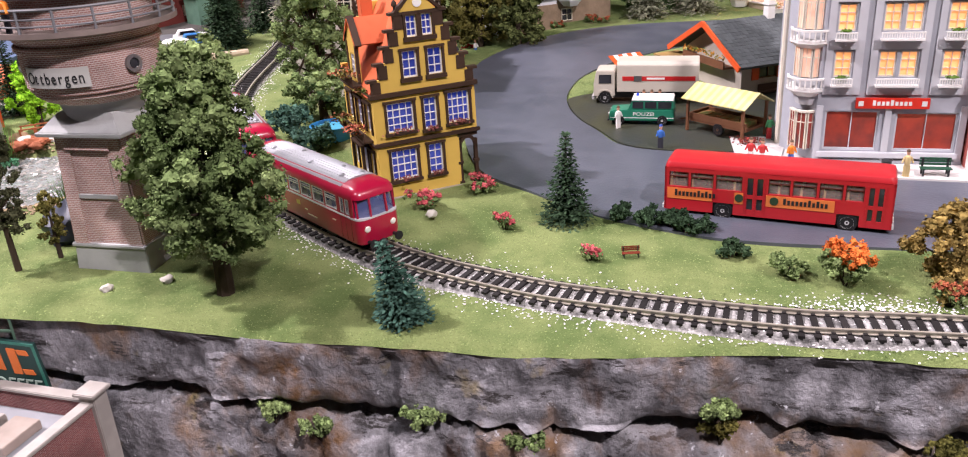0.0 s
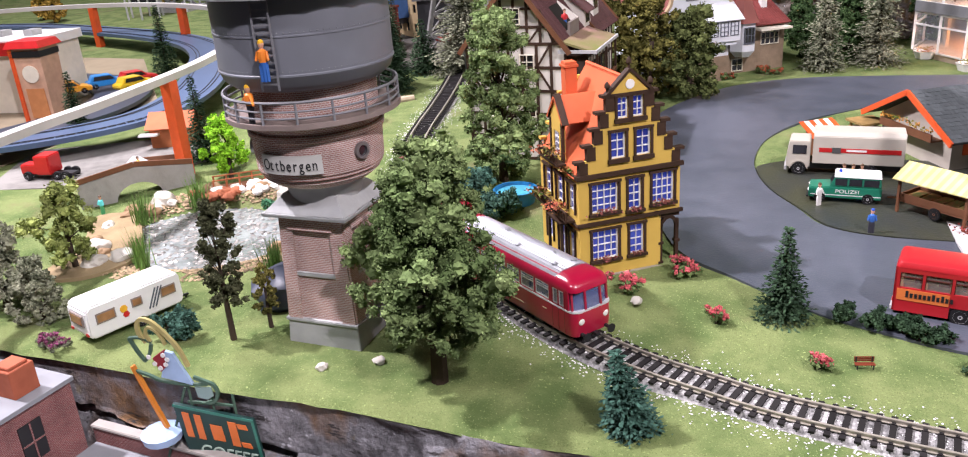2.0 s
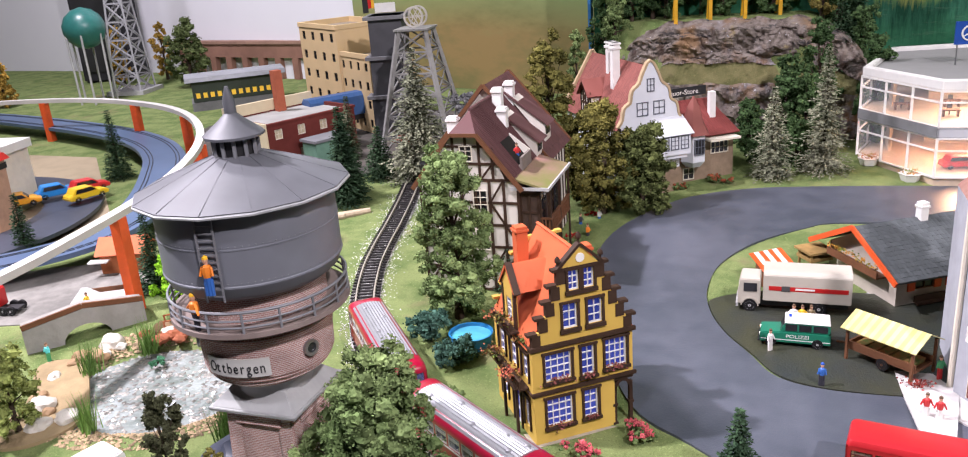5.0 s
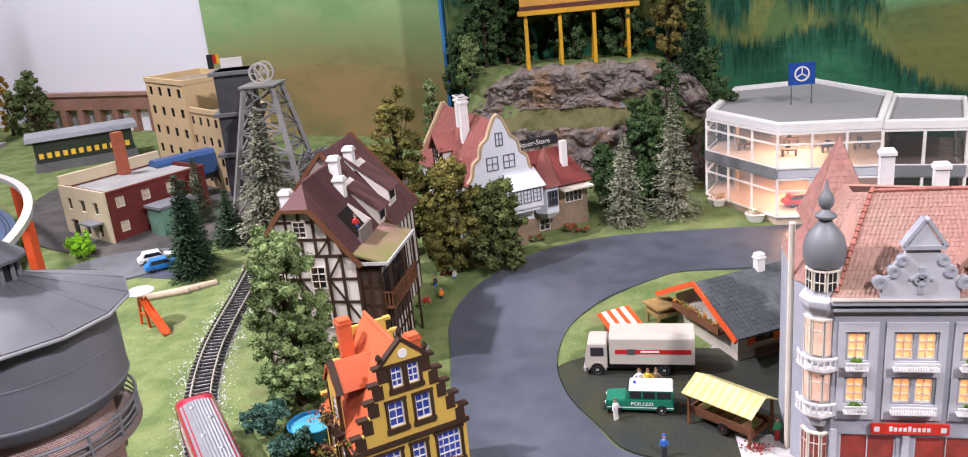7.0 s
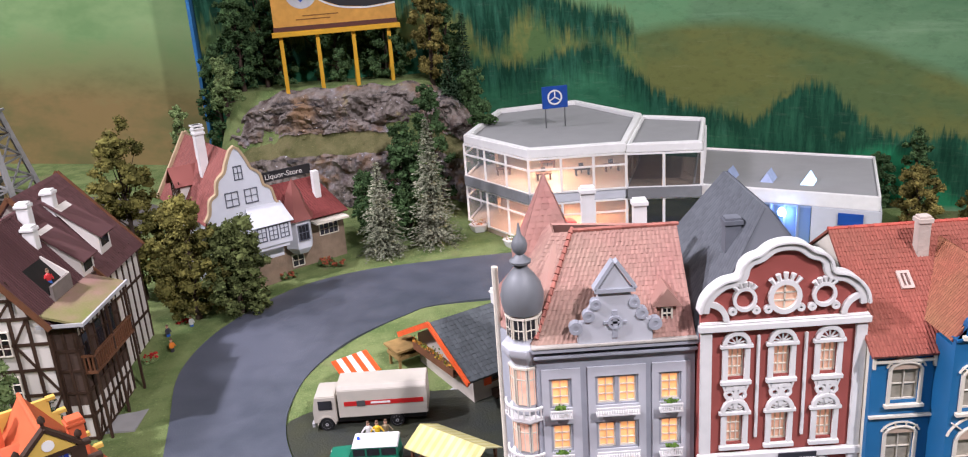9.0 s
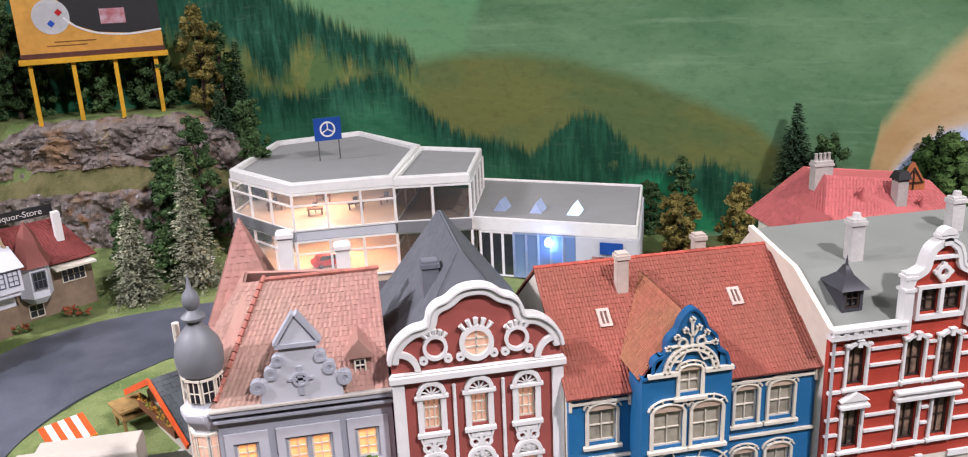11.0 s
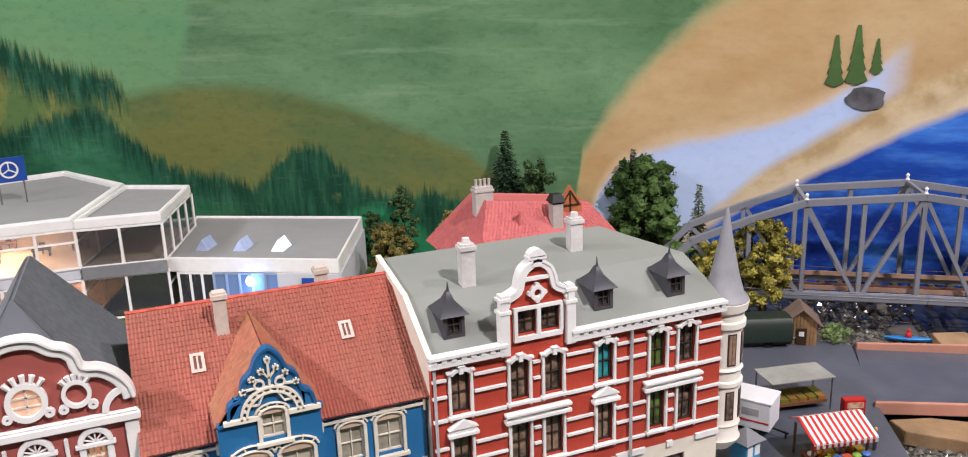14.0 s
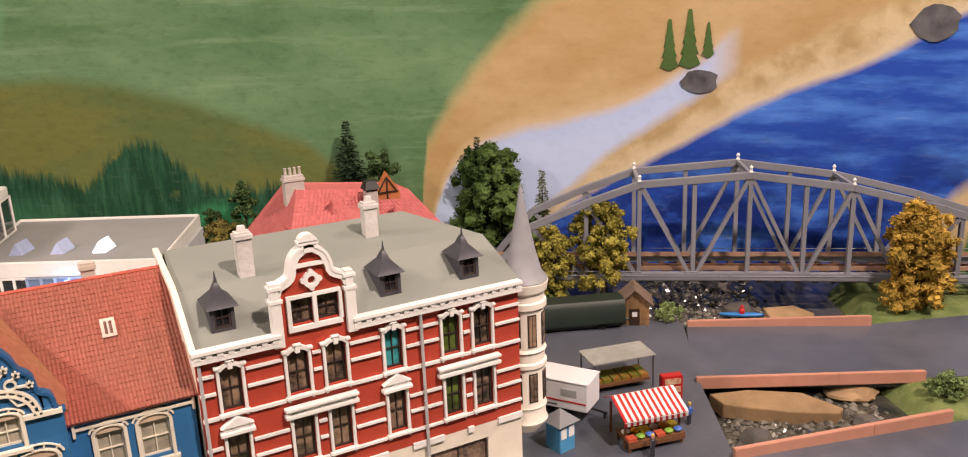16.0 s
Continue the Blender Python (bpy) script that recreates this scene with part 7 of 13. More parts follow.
def timbered_house():
    X, Y, Z = -35.2, 77.8, 1.6
    t = thing("timbered_house", X, Y, Z, 1, "tall half-timbered house with a steep maroon roof and white chimneys", "house")

    def mk():
        return Mesh()
    W, D, E, R = 5.0, 11.0, 11.6, 18.0
    sl = (R - E) / W
    HZ = 16.3
    HW = (R - HZ) / sl
    part("wall", mk().box(-W, W, 0, D, 0, E), TIMBER_WHITE, t)
    part("gable", mk().prism([(-W, E), (W, E), (HW, HZ - 0.3), (-HW, HZ - 0.3)], 0, 0.4), TIMBER_WHITE, t)
    timbers(mk, t, -W, W, 0.2, E, 0, 7, 5, 3)
    g = mk()
    for i in range(-3, 4):
        x = i * 1.3
        g.box(x - 0.13, x + 0.13, -0.1, 0, E, min(HZ - 0.4, R - 0.6 - abs(x) * sl))
    for z in (E + 1.6, E + 3.3):
        w = (R - z) / sl - 0.2
        g.box(-w, w, -0.09, 0, z - 0.12, z + 0.12)
    for s in (-1, 1):
        g.bar((s * 3.9, -0.05, E), (s * 2.6, -0.05, E + 3.2), 0.2, 0.1, (0, 1, 0)).bar((s * 1.3, -0.05, E), (s * 2.6, -0.05, E + 1.6), 0.2, 0.1, (0, 1, 0))
    part("timber_frame", g, DARKWOOD, t)

    def right():
        g = Mesh()
        g.m = Matrix.Translation((W, 0, 0)) @ Matrix.Rotation(radians(90), 4, "Z")
        return g
    timbers(right, t, 0, D, 0.2, E, 0, 7, 5, 5)
    for x in (-3.6, 0.4):
        window(t, mk, x, x + 1.5, 8.4, 10.6, -0.16, CREAM, DARKGLASS, 2, 3)
        window(t, mk, x, x + 1.5, 4.4, 6.6, -0.16, CREAM, DARKGLASS, 2, 3)
    window(t, mk, -0.65, 0.65, 13.4, 15.0, -0.16, CREAM, DARKGLASS, 2, 3)
    # front roof with a clipped gable
    o = 0.6
    ze = E - o * sl
    g = mk()
    roof_slab(g, (W + o, -0.6, ze), (W + o, D, ze), (0, D, R), (0, 2.0, R), 0.2)
    roof_slab(g, (-W - o, D, ze), (-W - o, -0.6, ze), (0, 2.0, R), (0, D, R), 0.2)
    roof_slab(g, (-HW, -0.65, HZ), (HW, -0.65, HZ), (0, 2.0, R), (0, 2.0, R), 0.2)
    for s in (-1, 1):
        tri = [(s * (W + o), -0.6, ze), (s * HW, -0.6, HZ), (0, 2.0, R)]
        g.add(tri if s > 0 else tri[::-1], [(0, 2, 1)])
    r = part("roof", g, MAROON, t, "maroon ribbed tile roof with a clipped gable")
    g = mk()
    for i in range(38):
        y = -0.45 + 0.3 * i
        u = max(0.0, (2.0 - y) / 2.6) if y < 2.0 else 0.0
        top = R - u * (R - HZ)
        xt = (R - top) / sl
        g.bar((W + o, y, ze + 0.04), (xt, y, top + 0.04), 0.07, 0.09)
    tagged(part("tile_rib", g, MAROON, r), kind="stuff")
    g = mk()
    for i in range(13):
        g.tube((0, 2.0 + 0.7 * i, R + 0.05), (0, 2.75 + 0.7 * i, R + 0.05), 0.2, 0.16, 6)
    part("ridge_tile", g, MAROON, r)
    for s in (-1, 1):
        part("bargeboard", mk().bar((s * (W + o), -0.68, ze - 0.1), (s * HW, -0.68, HZ - 0.1), 0.22, 0.45), WOOD, t)
    part("eave_board", mk().box(-HW, HW, -0.75, -0.6, HZ - 0.35, HZ), WOOD, t)
    # higher rear part
    CX, W2, R2, Y1, Y2 = -1.2, 6.3, 18.9, 10.6, 19.2
    sl2 = (R2 - E) / W2
    part("rear_wall", mk().box(CX - W2, CX + W2, D, Y2, 0, E), TIMBER_WHITE, t)
    part("rear_gable", mk().prism([(CX - W2, E), (CX + W2, E), (CX, R2 - 0.3)], Y1, Y1 + 0.3), TIMBER_WHITE, t)
    part("rear_gable", mk().prism([(CX - W2, E), (CX + W2, E), (CX, R2 - 0.3)], Y2 - 0.3, Y2), TIMBER_WHITE, t)
    g = mk()
    z2 = E - 0.7 * sl2
    roof_slab(g, (CX + W2 + 0.7, Y1 - 0.5, z2), (CX + W2 + 0.7, Y2 + 0.5, z2), (CX, Y2 + 0.5, R2), (CX, Y1 - 0.5, R2), 0.2)
    roof_slab(g, (CX - W2 - 0.7, Y2 + 0.5, z2), (CX - W2 - 0.7, Y1 - 0.5, z2), (CX, Y1 - 0.5, R2), (CX, Y2 + 0.5, R2), 0.2)
    rr = part("rear_roof", g, MAROON, t)
    g = mk()
    tiles(g, (CX + W2 + 0.7, Y1 - 0.5, z2), (CX + W2 + 0.7, Y2 + 0.5, z2), (CX, Y2 + 0.5, R2), (CX, Y1 - 0.5, R2), 24, 24, 0.04, 11)
    tile_part(g, MAROON, rr)
    for y in (Y1 - 0.55, Y2 + 0.55):
        part("bargeboard", mk().bar((CX - W2 - 0.7, y, z2), (CX, y, R2 + 0.05), 0.2, 0.4).bar((CX + W2 + 0.7, y, z2), (CX, y, R2 + 0.05), 0.2, 0.4), WOOD, t)
    g = Mesh()
    g.m = Matrix.Translation((CX + W2, 0, 0)) @ Matrix.Rotation(radians(90), 4, "Z")
    g.box(D, Y2, -0.1, 0, 3.7, 3.95).box(D, Y2, -0.1, 0, 7.6, 7.85)
    for k in range(7):
        g.box(D + 1.35 * k, D + 1.35 * k + 0.22, -0.1, 0, 0, E)
    part("timber_frame", g, DARKWOOD, t)
    for x, y, z0, z1 in ((-2.2, 3.0, 13.0, 17.2), (0.9, 8.4, 14.5, 19.0), (1.75, 6.9, 13.5, 17.3), (0.7, 13.4, 15.5, 18.8)):
        g = mk().box(x - 0.5, x + 0.5, y - 0.45, y + 0.45, z0, z1).box(x - 0.62, x + 0.62, y - 0.57, y + 0.57, z1 - 0.5, z1 - 0.2)
        part("chimney", g, WHITE, t, "white chimney", 0.05)
    # two shed dormers with white cheeks
    for y, x0, x1, par, zt in ((8.0, 1.6, 4.9, r, R), (12.9, 1.2, 4.6, rr, R2 - 0.6)):
        a = zt - x0 * sl
        b = zt - x1 * sl
        d = part("dormer", mk().prism([(x0, a - 0.2), (x1, b - 0.2), (x1, b + 1.9), (x0, a + 0.35)], y, y + 2.4), TIMBER_WHITE, par, "shed dormer with white cheeks")
        g = mk()
        roof_slab(g, (x1 + 0.5, y - 0.25, b + 1.7), (x1 + 0.5, y + 2.65, b + 1.7), (x0 - 0.9, y + 2.65, a + 1.0), (x0 - 0.9, y - 0.25, a + 1.0), 0.18)
        part("dormer_roof", g, MAROON, d)
        gm = Mesh()
        gm.m = Matrix.Translation((x1, 0, 0)) @ Matrix.Rotation(radians(90), 4, "Z")
        part("pane", gm.box(y + 0.4, y + 2.0, -0.04, 0.02, b + 0.5, b + 1.5), DARKGLASS, d)
    # open roof terrace with its parapet
    def on_roof(x):
        return R - x * sl
    # Near-black slab on the closed roof paints the shade inside the opening.
    g = mk()
    roof_slab(g, (4.7, 2.6, on_roof(4.7) + 0.12), (4.7, 5.8, on_roof(4.7) + 0.12), (2.7, 5.8, on_roof(2.7) + 0.12), (2.7, 2.6, on_roof(2.7) + 0.12), 0.1)
    part("roof_opening", g, mat("opening_shade", (0.02, 0.018, 0.016), 0.8), t)
    part("terrace_front", mk().box(4.6, 4.85, 2.5, 5.9, 11.6, 13.2).box(3.9, 4.6, 2.5, 5.9, 12.2, 12.4), mat("grey_brown_boards", (0.20, 0.17, 0.15), 0.75, vary=0.3, scale=150), t, "grey-brown boarded front of a roof terrace")
    part("terrace_cheek", mk().prism([(2.7, on_roof(2.7)), (4.8, on_roof(4.8)), (4.8, 13.2), (2.7, on_roof(2.7) + 0.3)], 5.7, 5.9), TIMBER_WHITE, t, "white side of the roof terrace")
    # bay with a lean-to roof on the right-hand side
    part("bay", mk().box(W, W + 2.0, 0.2, 8.4, 0, 3.4), TIMBER_WHITE, t, "white half-timbered bay")
    part("boarded_bay", mk().box(W, W + 2.0, 0.2, 8.4, 3.4, 10.6), mat("dark_brown_boarding", (0.085, 0.055, 0.042), 0.7, vary=0.35, scale=180, bump=0.3), t, "dark brown boarded upper floor")
    for k in range(10):
        part("window_strip", mk().box(W + 2.0, W + 2.11, 0.35 + 0.82 * k, 0.75 + 0.82 * k, 9.6, 10.15), TIMBER_WHITE, t)
    for x in (W + 0.15, W + 1.0, W + 1.9):
        part("timber_post", mk().box(x - 0.12, x + 0.12, 0.1, 0.2, 0, 10.4), DARKWOOD, t)
    for z in (0.3, 2.4, 4.6, 6.6, 8.4, 10.3):
        part("timber_beam", mk().box(W, W + 2.1, 0.1, 0.2, z - 0.12, z + 0.12).box(W + 2.0, W + 2.1, 0.2, 8.4, z - 0.12, z + 0.12), DARKWOOD, t)
    for k in range(9):
        part("timber_post", mk().box(W + 2.0, W + 2.12, 0.2 + 1.0 * k, 0.42 + 1.0 * k, 0, 10.4), DARKWOOD, t)
    for k in range(4):
        part("timber_brace", mk().bar((W + 2.05, 0.5 + 2.0 * k, 0.4), (W + 2.05, 1.4 + 2.0 * k, 2.3), 0.1, 0.2, (1, 0, 0)), DARKWOOD, t)
    for k in range(3):
        part("balcony_door", mk().box(W + 2.0, W + 2.13, 1.0 + 2.4 * k, 2.2 + 2.4 * k, 6.9, 9.4), DARKGLASS, t)
    bal = part("balcony", mk().box(W + 2.0, W + 3.1, 0.2, 8.4, 6.2, 6.45), WOOD, t, "brown wooden balcony")
    for k in range(20):
        part("baluster", mk().box(W + 2.92, W + 3.06, 0.25 + 0.41 * k, 0.4 + 0.41 * k, 6.45, 7.7), WOOD, bal)
    for k in range(3):
        part("baluster", mk().box(W + 2.1 + 0.35 * k, W + 2.25 + 0.35 * k, 0.22, 0.32, 6.45, 7.7), WOOD, bal)
    part("handrail", mk().box(W + 2.88, W + 3.1, 0.15, 8.45, 7.7, 7.9).box(W + 2.0, W + 3.1, 0.18, 0.35, 7.7, 7.9), WOOD, bal)
    g = mk()
    roof_slab(g, (W + 3.0, -0.4, 10.9), (W + 3.0, 9.0, 10.9), (W - 0.6, 9.0, 12.0), (W - 0.6, -0.4, 12.0), 0.2)
    br = part("bay_roof", g, mat("mossy_roof", (0.27, 0.16, 0.13), 0.9, color2=(0.16, 0.17, 0.05), scale=55, bump=0.5), t, "mossy lean-to roof")
    part("roof_edge", mk().box(W + 2.95, W + 3.12, -0.5, 9.1, 10.7, 11.0).box(W - 0.6, W + 3.0, -0.52, -0.4, 10.75, 11.05), GREY_PAINT, br)
    for y in (0.35, 4.3, 8.25):
        part("balcony_post", mk().box(W + 2.88, W + 3.08, y - 0.1, y + 0.1, 0, 10.9), DARKWOOD, t)
    part("terrace", mk().box(W, W + 4.6, 1, 24, -0.6, 0.25), mat("terrace_slabs", (0.30, 0.29, 0.28), 0.8, scale=90), t, "grey terrace beside the house")
    return t




timbered_house()


# ---- villa with white gable and red roofs ----
def villa():
    t = thing("villa", -21.9, 107.2, 2.9, 36, "white gabled villa with red tiled roofs and tall white chimneys", "house")

    def mk():
        return Mesh()
    VW = mat("villa_white_wall", (0.66, 0.68, 0.72), 0.75, vary=0.1)
    VS = mat("villa_stone", (0.30, 0.22, 0.15), 0.8, vary=0.35, scale=110, bump=0.5)
    RT = mat("villa_roof_tile", (0.25, 0.085, 0.07), 0.65, vary=0.25, scale=30, fine=0.15)
    W, D, E, R = 4.0, 17, 9.6, 16.2
    part("wall", mk().wall(-W, W, 3.2, E, 0, 0.3, [(-3.0, -1.2, 6.0, 8.0), (-2.6, -0.9, 3.6, 5.3)]).box(-W, -W + 0.3, 0.3, D, 0, E).box(W - 0.3, W, 0.3, D, 0, E).box(-W, W, D - 0.3, D, 0, E), VW, t)
    part("stone_base", mk().box(-W - 0.1, W + 0.1, -0.1, 0.3, 0, 3.2), VS, t)
    out = [(-W - 0.3, E - 0.5), (-W + 0.3, E + 0.4), (-W + 0.6, E + 1.8), (-2.6, E + 2.4), (-2.3, E + 3.8), (-1.4, E + 4.6), (-0.9, E + 5.8), (0, R + 0.6), (0.9, E + 5.8), (1.4, E + 4.6), (2.3, E + 3.8), (2.6, E + 2.4), (W - 0.6, E + 1.8), (W - 0.3, E + 0.4), (W + 0.3, E - 0.5)]
    out = [(p.x, p.y) for p in spline(out, 3)]
    part("gable", mk().prism(out, -0.02, 0.3), VW, t)
    part("gable_coping", band(mk(), out, 0.3, -0.15, 0.45), mat("sandstone_coping", (0.48, 0.36, 0.22), 0.8), t)
    for h in ((-3.0, -1.2, 6.0, 8.0), (-2.6, -0.9, 3.6, 5.3)):
        window(t, mk, *h, 0.08, mat("slate_frame", (0.12, 0.13, 0.16), 0.5), DARKGLASS, 3, 2)
    for x0, x1, z0, z1 in ((-1.9, -0.35, 10.3, 12.0), (0.35, 1.9, 10.3, 12.0), (-0.5, 0.5, 13.2, 14.8)):
        window(t, mk, x0, x1, z0, z1, -0.14, MATS["slate_frame"], DARKGLASS, 2, 2)
    bay = part("bay", mk().box(0.0, 4.6, -1.7, 0, 5.2, 7.9).box(0.3, 4.3, -1.4, 0, 4.7, 5.2), VW, t, "white glazed bay", 0.04)
    for x in (0.5, 1.85, 3.2):
        window(bay, mk, x, x + 1.1, 5.9, 7.6, -1.8, MATS["slate_frame"], DARKGLASS, 2, 3)
    g = mk()
    roof_slab(g, (-0.3, -2.1, 7.8), (4.9, -2.1, 7.8), (4.4, 0, 9.8), (0.2, 0, 9.8))
    part("bay_roof", g, VW, bay)
    g = mk()
    sl = (R - E) / W
    roof_slab(g, (W + 0.5, 0.2, E - 0.5 * sl), (W + 0.5, D, E - 0.5 * sl), (0, D, R), (0, 0.2, R))
    roof_slab(g, (-W - 0.5, D, E - 0.5 * sl), (-W - 0.5, 0.2, E - 0.5 * sl), (0, 0.2, R), (0, D, R))
    g.prism([(-W, E), (W, E), (0, R)], D - 0.3, D)
    r = part("roof", g, RT, t)
    g = mk()
    tiles(g, (-W - 0.5, D, E - 0.5 * sl), (-W - 0.5, 0.2, E - 0.5 * sl), (0, 0.2, R), (0, D, R), 20, 40, 0.05, 13)
    tiles(g, (W + 0.5, 0.2, E - 0.5 * sl), (W + 0.5, D, E - 0.5 * sl), (0, D, R), (0, 0.2, R), 20, 40, 0.05, 14)
    tile_part(g, RT, r)
    part("back_coping", mk().bar((-W - 0.7, D, E - 0.8), (0, D, R + 0.3), 0.5, 0.5).bar((W + 0.7, D, E - 0.8), (0, D, R + 0.3), 0.5, 0.5), MATS["sandstone_coping"], t)
    for x, y, z0, z1 in ((-1.6, 6.4, 12, 18.6), (-0.7, 9.6, 14, 18.4)):
        g = mk().box(x - 0.5, x + 0.5, y - 0.45, y + 0.45, z0, z1).box(x - 0.65, x + 0.65, y - 0.6, y + 0.6, z1 - 0.8, z1 - 0.5).box(x - 0.65, x + 0.65, y - 0.6, y + 0.6, z1 - 0.2, z1)
        part("chimney", g, WHITE, t, "tall white chimney", 0.04)
    dm = part("dormer", mk().box(-W - 0.2, -2.2, 8.4, 11.4, 9.4, 12.2), TIMBER_WHITE, r, "half-timbered dormer")

    def left():
        g = Mesh()
        g.m = Matrix.Translation((-W - 0.2, 0, 0)) @ Matrix.Rotation(radians(-90), 4, "Z")
        return g
    timbers(left, dm, -11.4, -8.4, 9.4, 12.2, 0, 4, 2, 6)
    g = mk()
    roof_slab(g, (-W - 0.8, 8.0, 11.8), (-1.4, 8.0, 11.8), (-1.0, 9.9, 13.9), (-W - 0.8, 9.9, 13.9))
    roof_slab(g, (-1.4, 11.8, 11.8), (-W - 0.8, 11.8, 11.8), (-W - 0.8, 9.9, 13.9), (-1.0, 9.9, 13.9))
    part("dormer_roof", g, RT, dm)
    # lower wing with a polygonal turret and a roof sign
    part("wing", mk().box(W, W + 9, 2.0, 10, 0, 6.4), VS, t, "brown stone wing")
    g = mk()
    roof_slab(g, (W - 0.2, 1.4, 6.2), (W + 9.6, 1.4, 6.2), (W + 7.5, 6, 10.2), (W - 0.2, 6, 10.2))
    roof_slab(g, (W + 9.6, 10.6, 6.2), (W - 0.2, 10.6, 6.2), (W - 0.2, 6, 10.2), (W + 7.5, 6, 10.2))
    roof_slab(g, (W + 9.6, 1.4, 6.2), (W + 9.6, 10.6, 6.2), (W + 7.5, 6, 10.2), (W + 7.5, 6, 10.2))
    WR = mat("dark_red_wing_roof", (0.19, 0.045, 0.04), 0.65, vary=0.25, scale=30, fine=0.15)
    wr = part("wing_roof", g, WR, t)
    g = mk()
    tiles(g, (W - 0.2, 1.4, 6.2), (W + 9.6, 1.4, 6.2), (W + 7.5, 6, 10.2), (W - 0.2, 6, 10.2), 14, 30, 0.05, 15)
    tile_part(g, WR, wr)
    tu = part("turret", mk().lathe([(1.0, 2.6), (1.7, 3.4), (1.7, 7.0)], 6, W + 2.6, 1.2), VW, t)
    part("turret_roof", mk().lathe([(2.2, 6.9), (1.4, 8.4), (0.9, 10.2), (0.1, 11.6)], 6, W + 2.6, 1.2), RT, tu)
    window(tu, mk, W + 1.9, W + 3.3, 4.4, 6.4, -0.5, MATS["slate_frame"], DARKGLASS, 3, 2)
    window(t, mk, W + 5.6, W + 8.2, 3.6, 5.2, 1.85, CREAM, DARKGLASS, 4, 2)
    window(t, mk, W + 1.6, W + 3.2, 0.6, 2.2, 1.85, CREAM, DARKGLASS, 2, 2)
    part("chimney", mk().box(W + 6.4, W + 7.2, 3.4, 4.2, 7, 11.4), WHITE, t, "", 0.04)
    sg = part("roof_sign", mk().box(W + 0.2, W + 7.4, 6.2, 6.5, 10.6, 11.8), BLACK, t, "black roof sign with pale lettering")
    writing("Liquor-Store", 0.95, mat("sign_cream", (0.72, 0.70, 0.66), 0.6), sg, facing(W + 3.8, 6.18, 11.17))
    part("canopy", mk().box(W + 4.6, W + 9.0, 0.2, 2.0, 5.6, 5.85), CREAM, t)
    return t


villa()


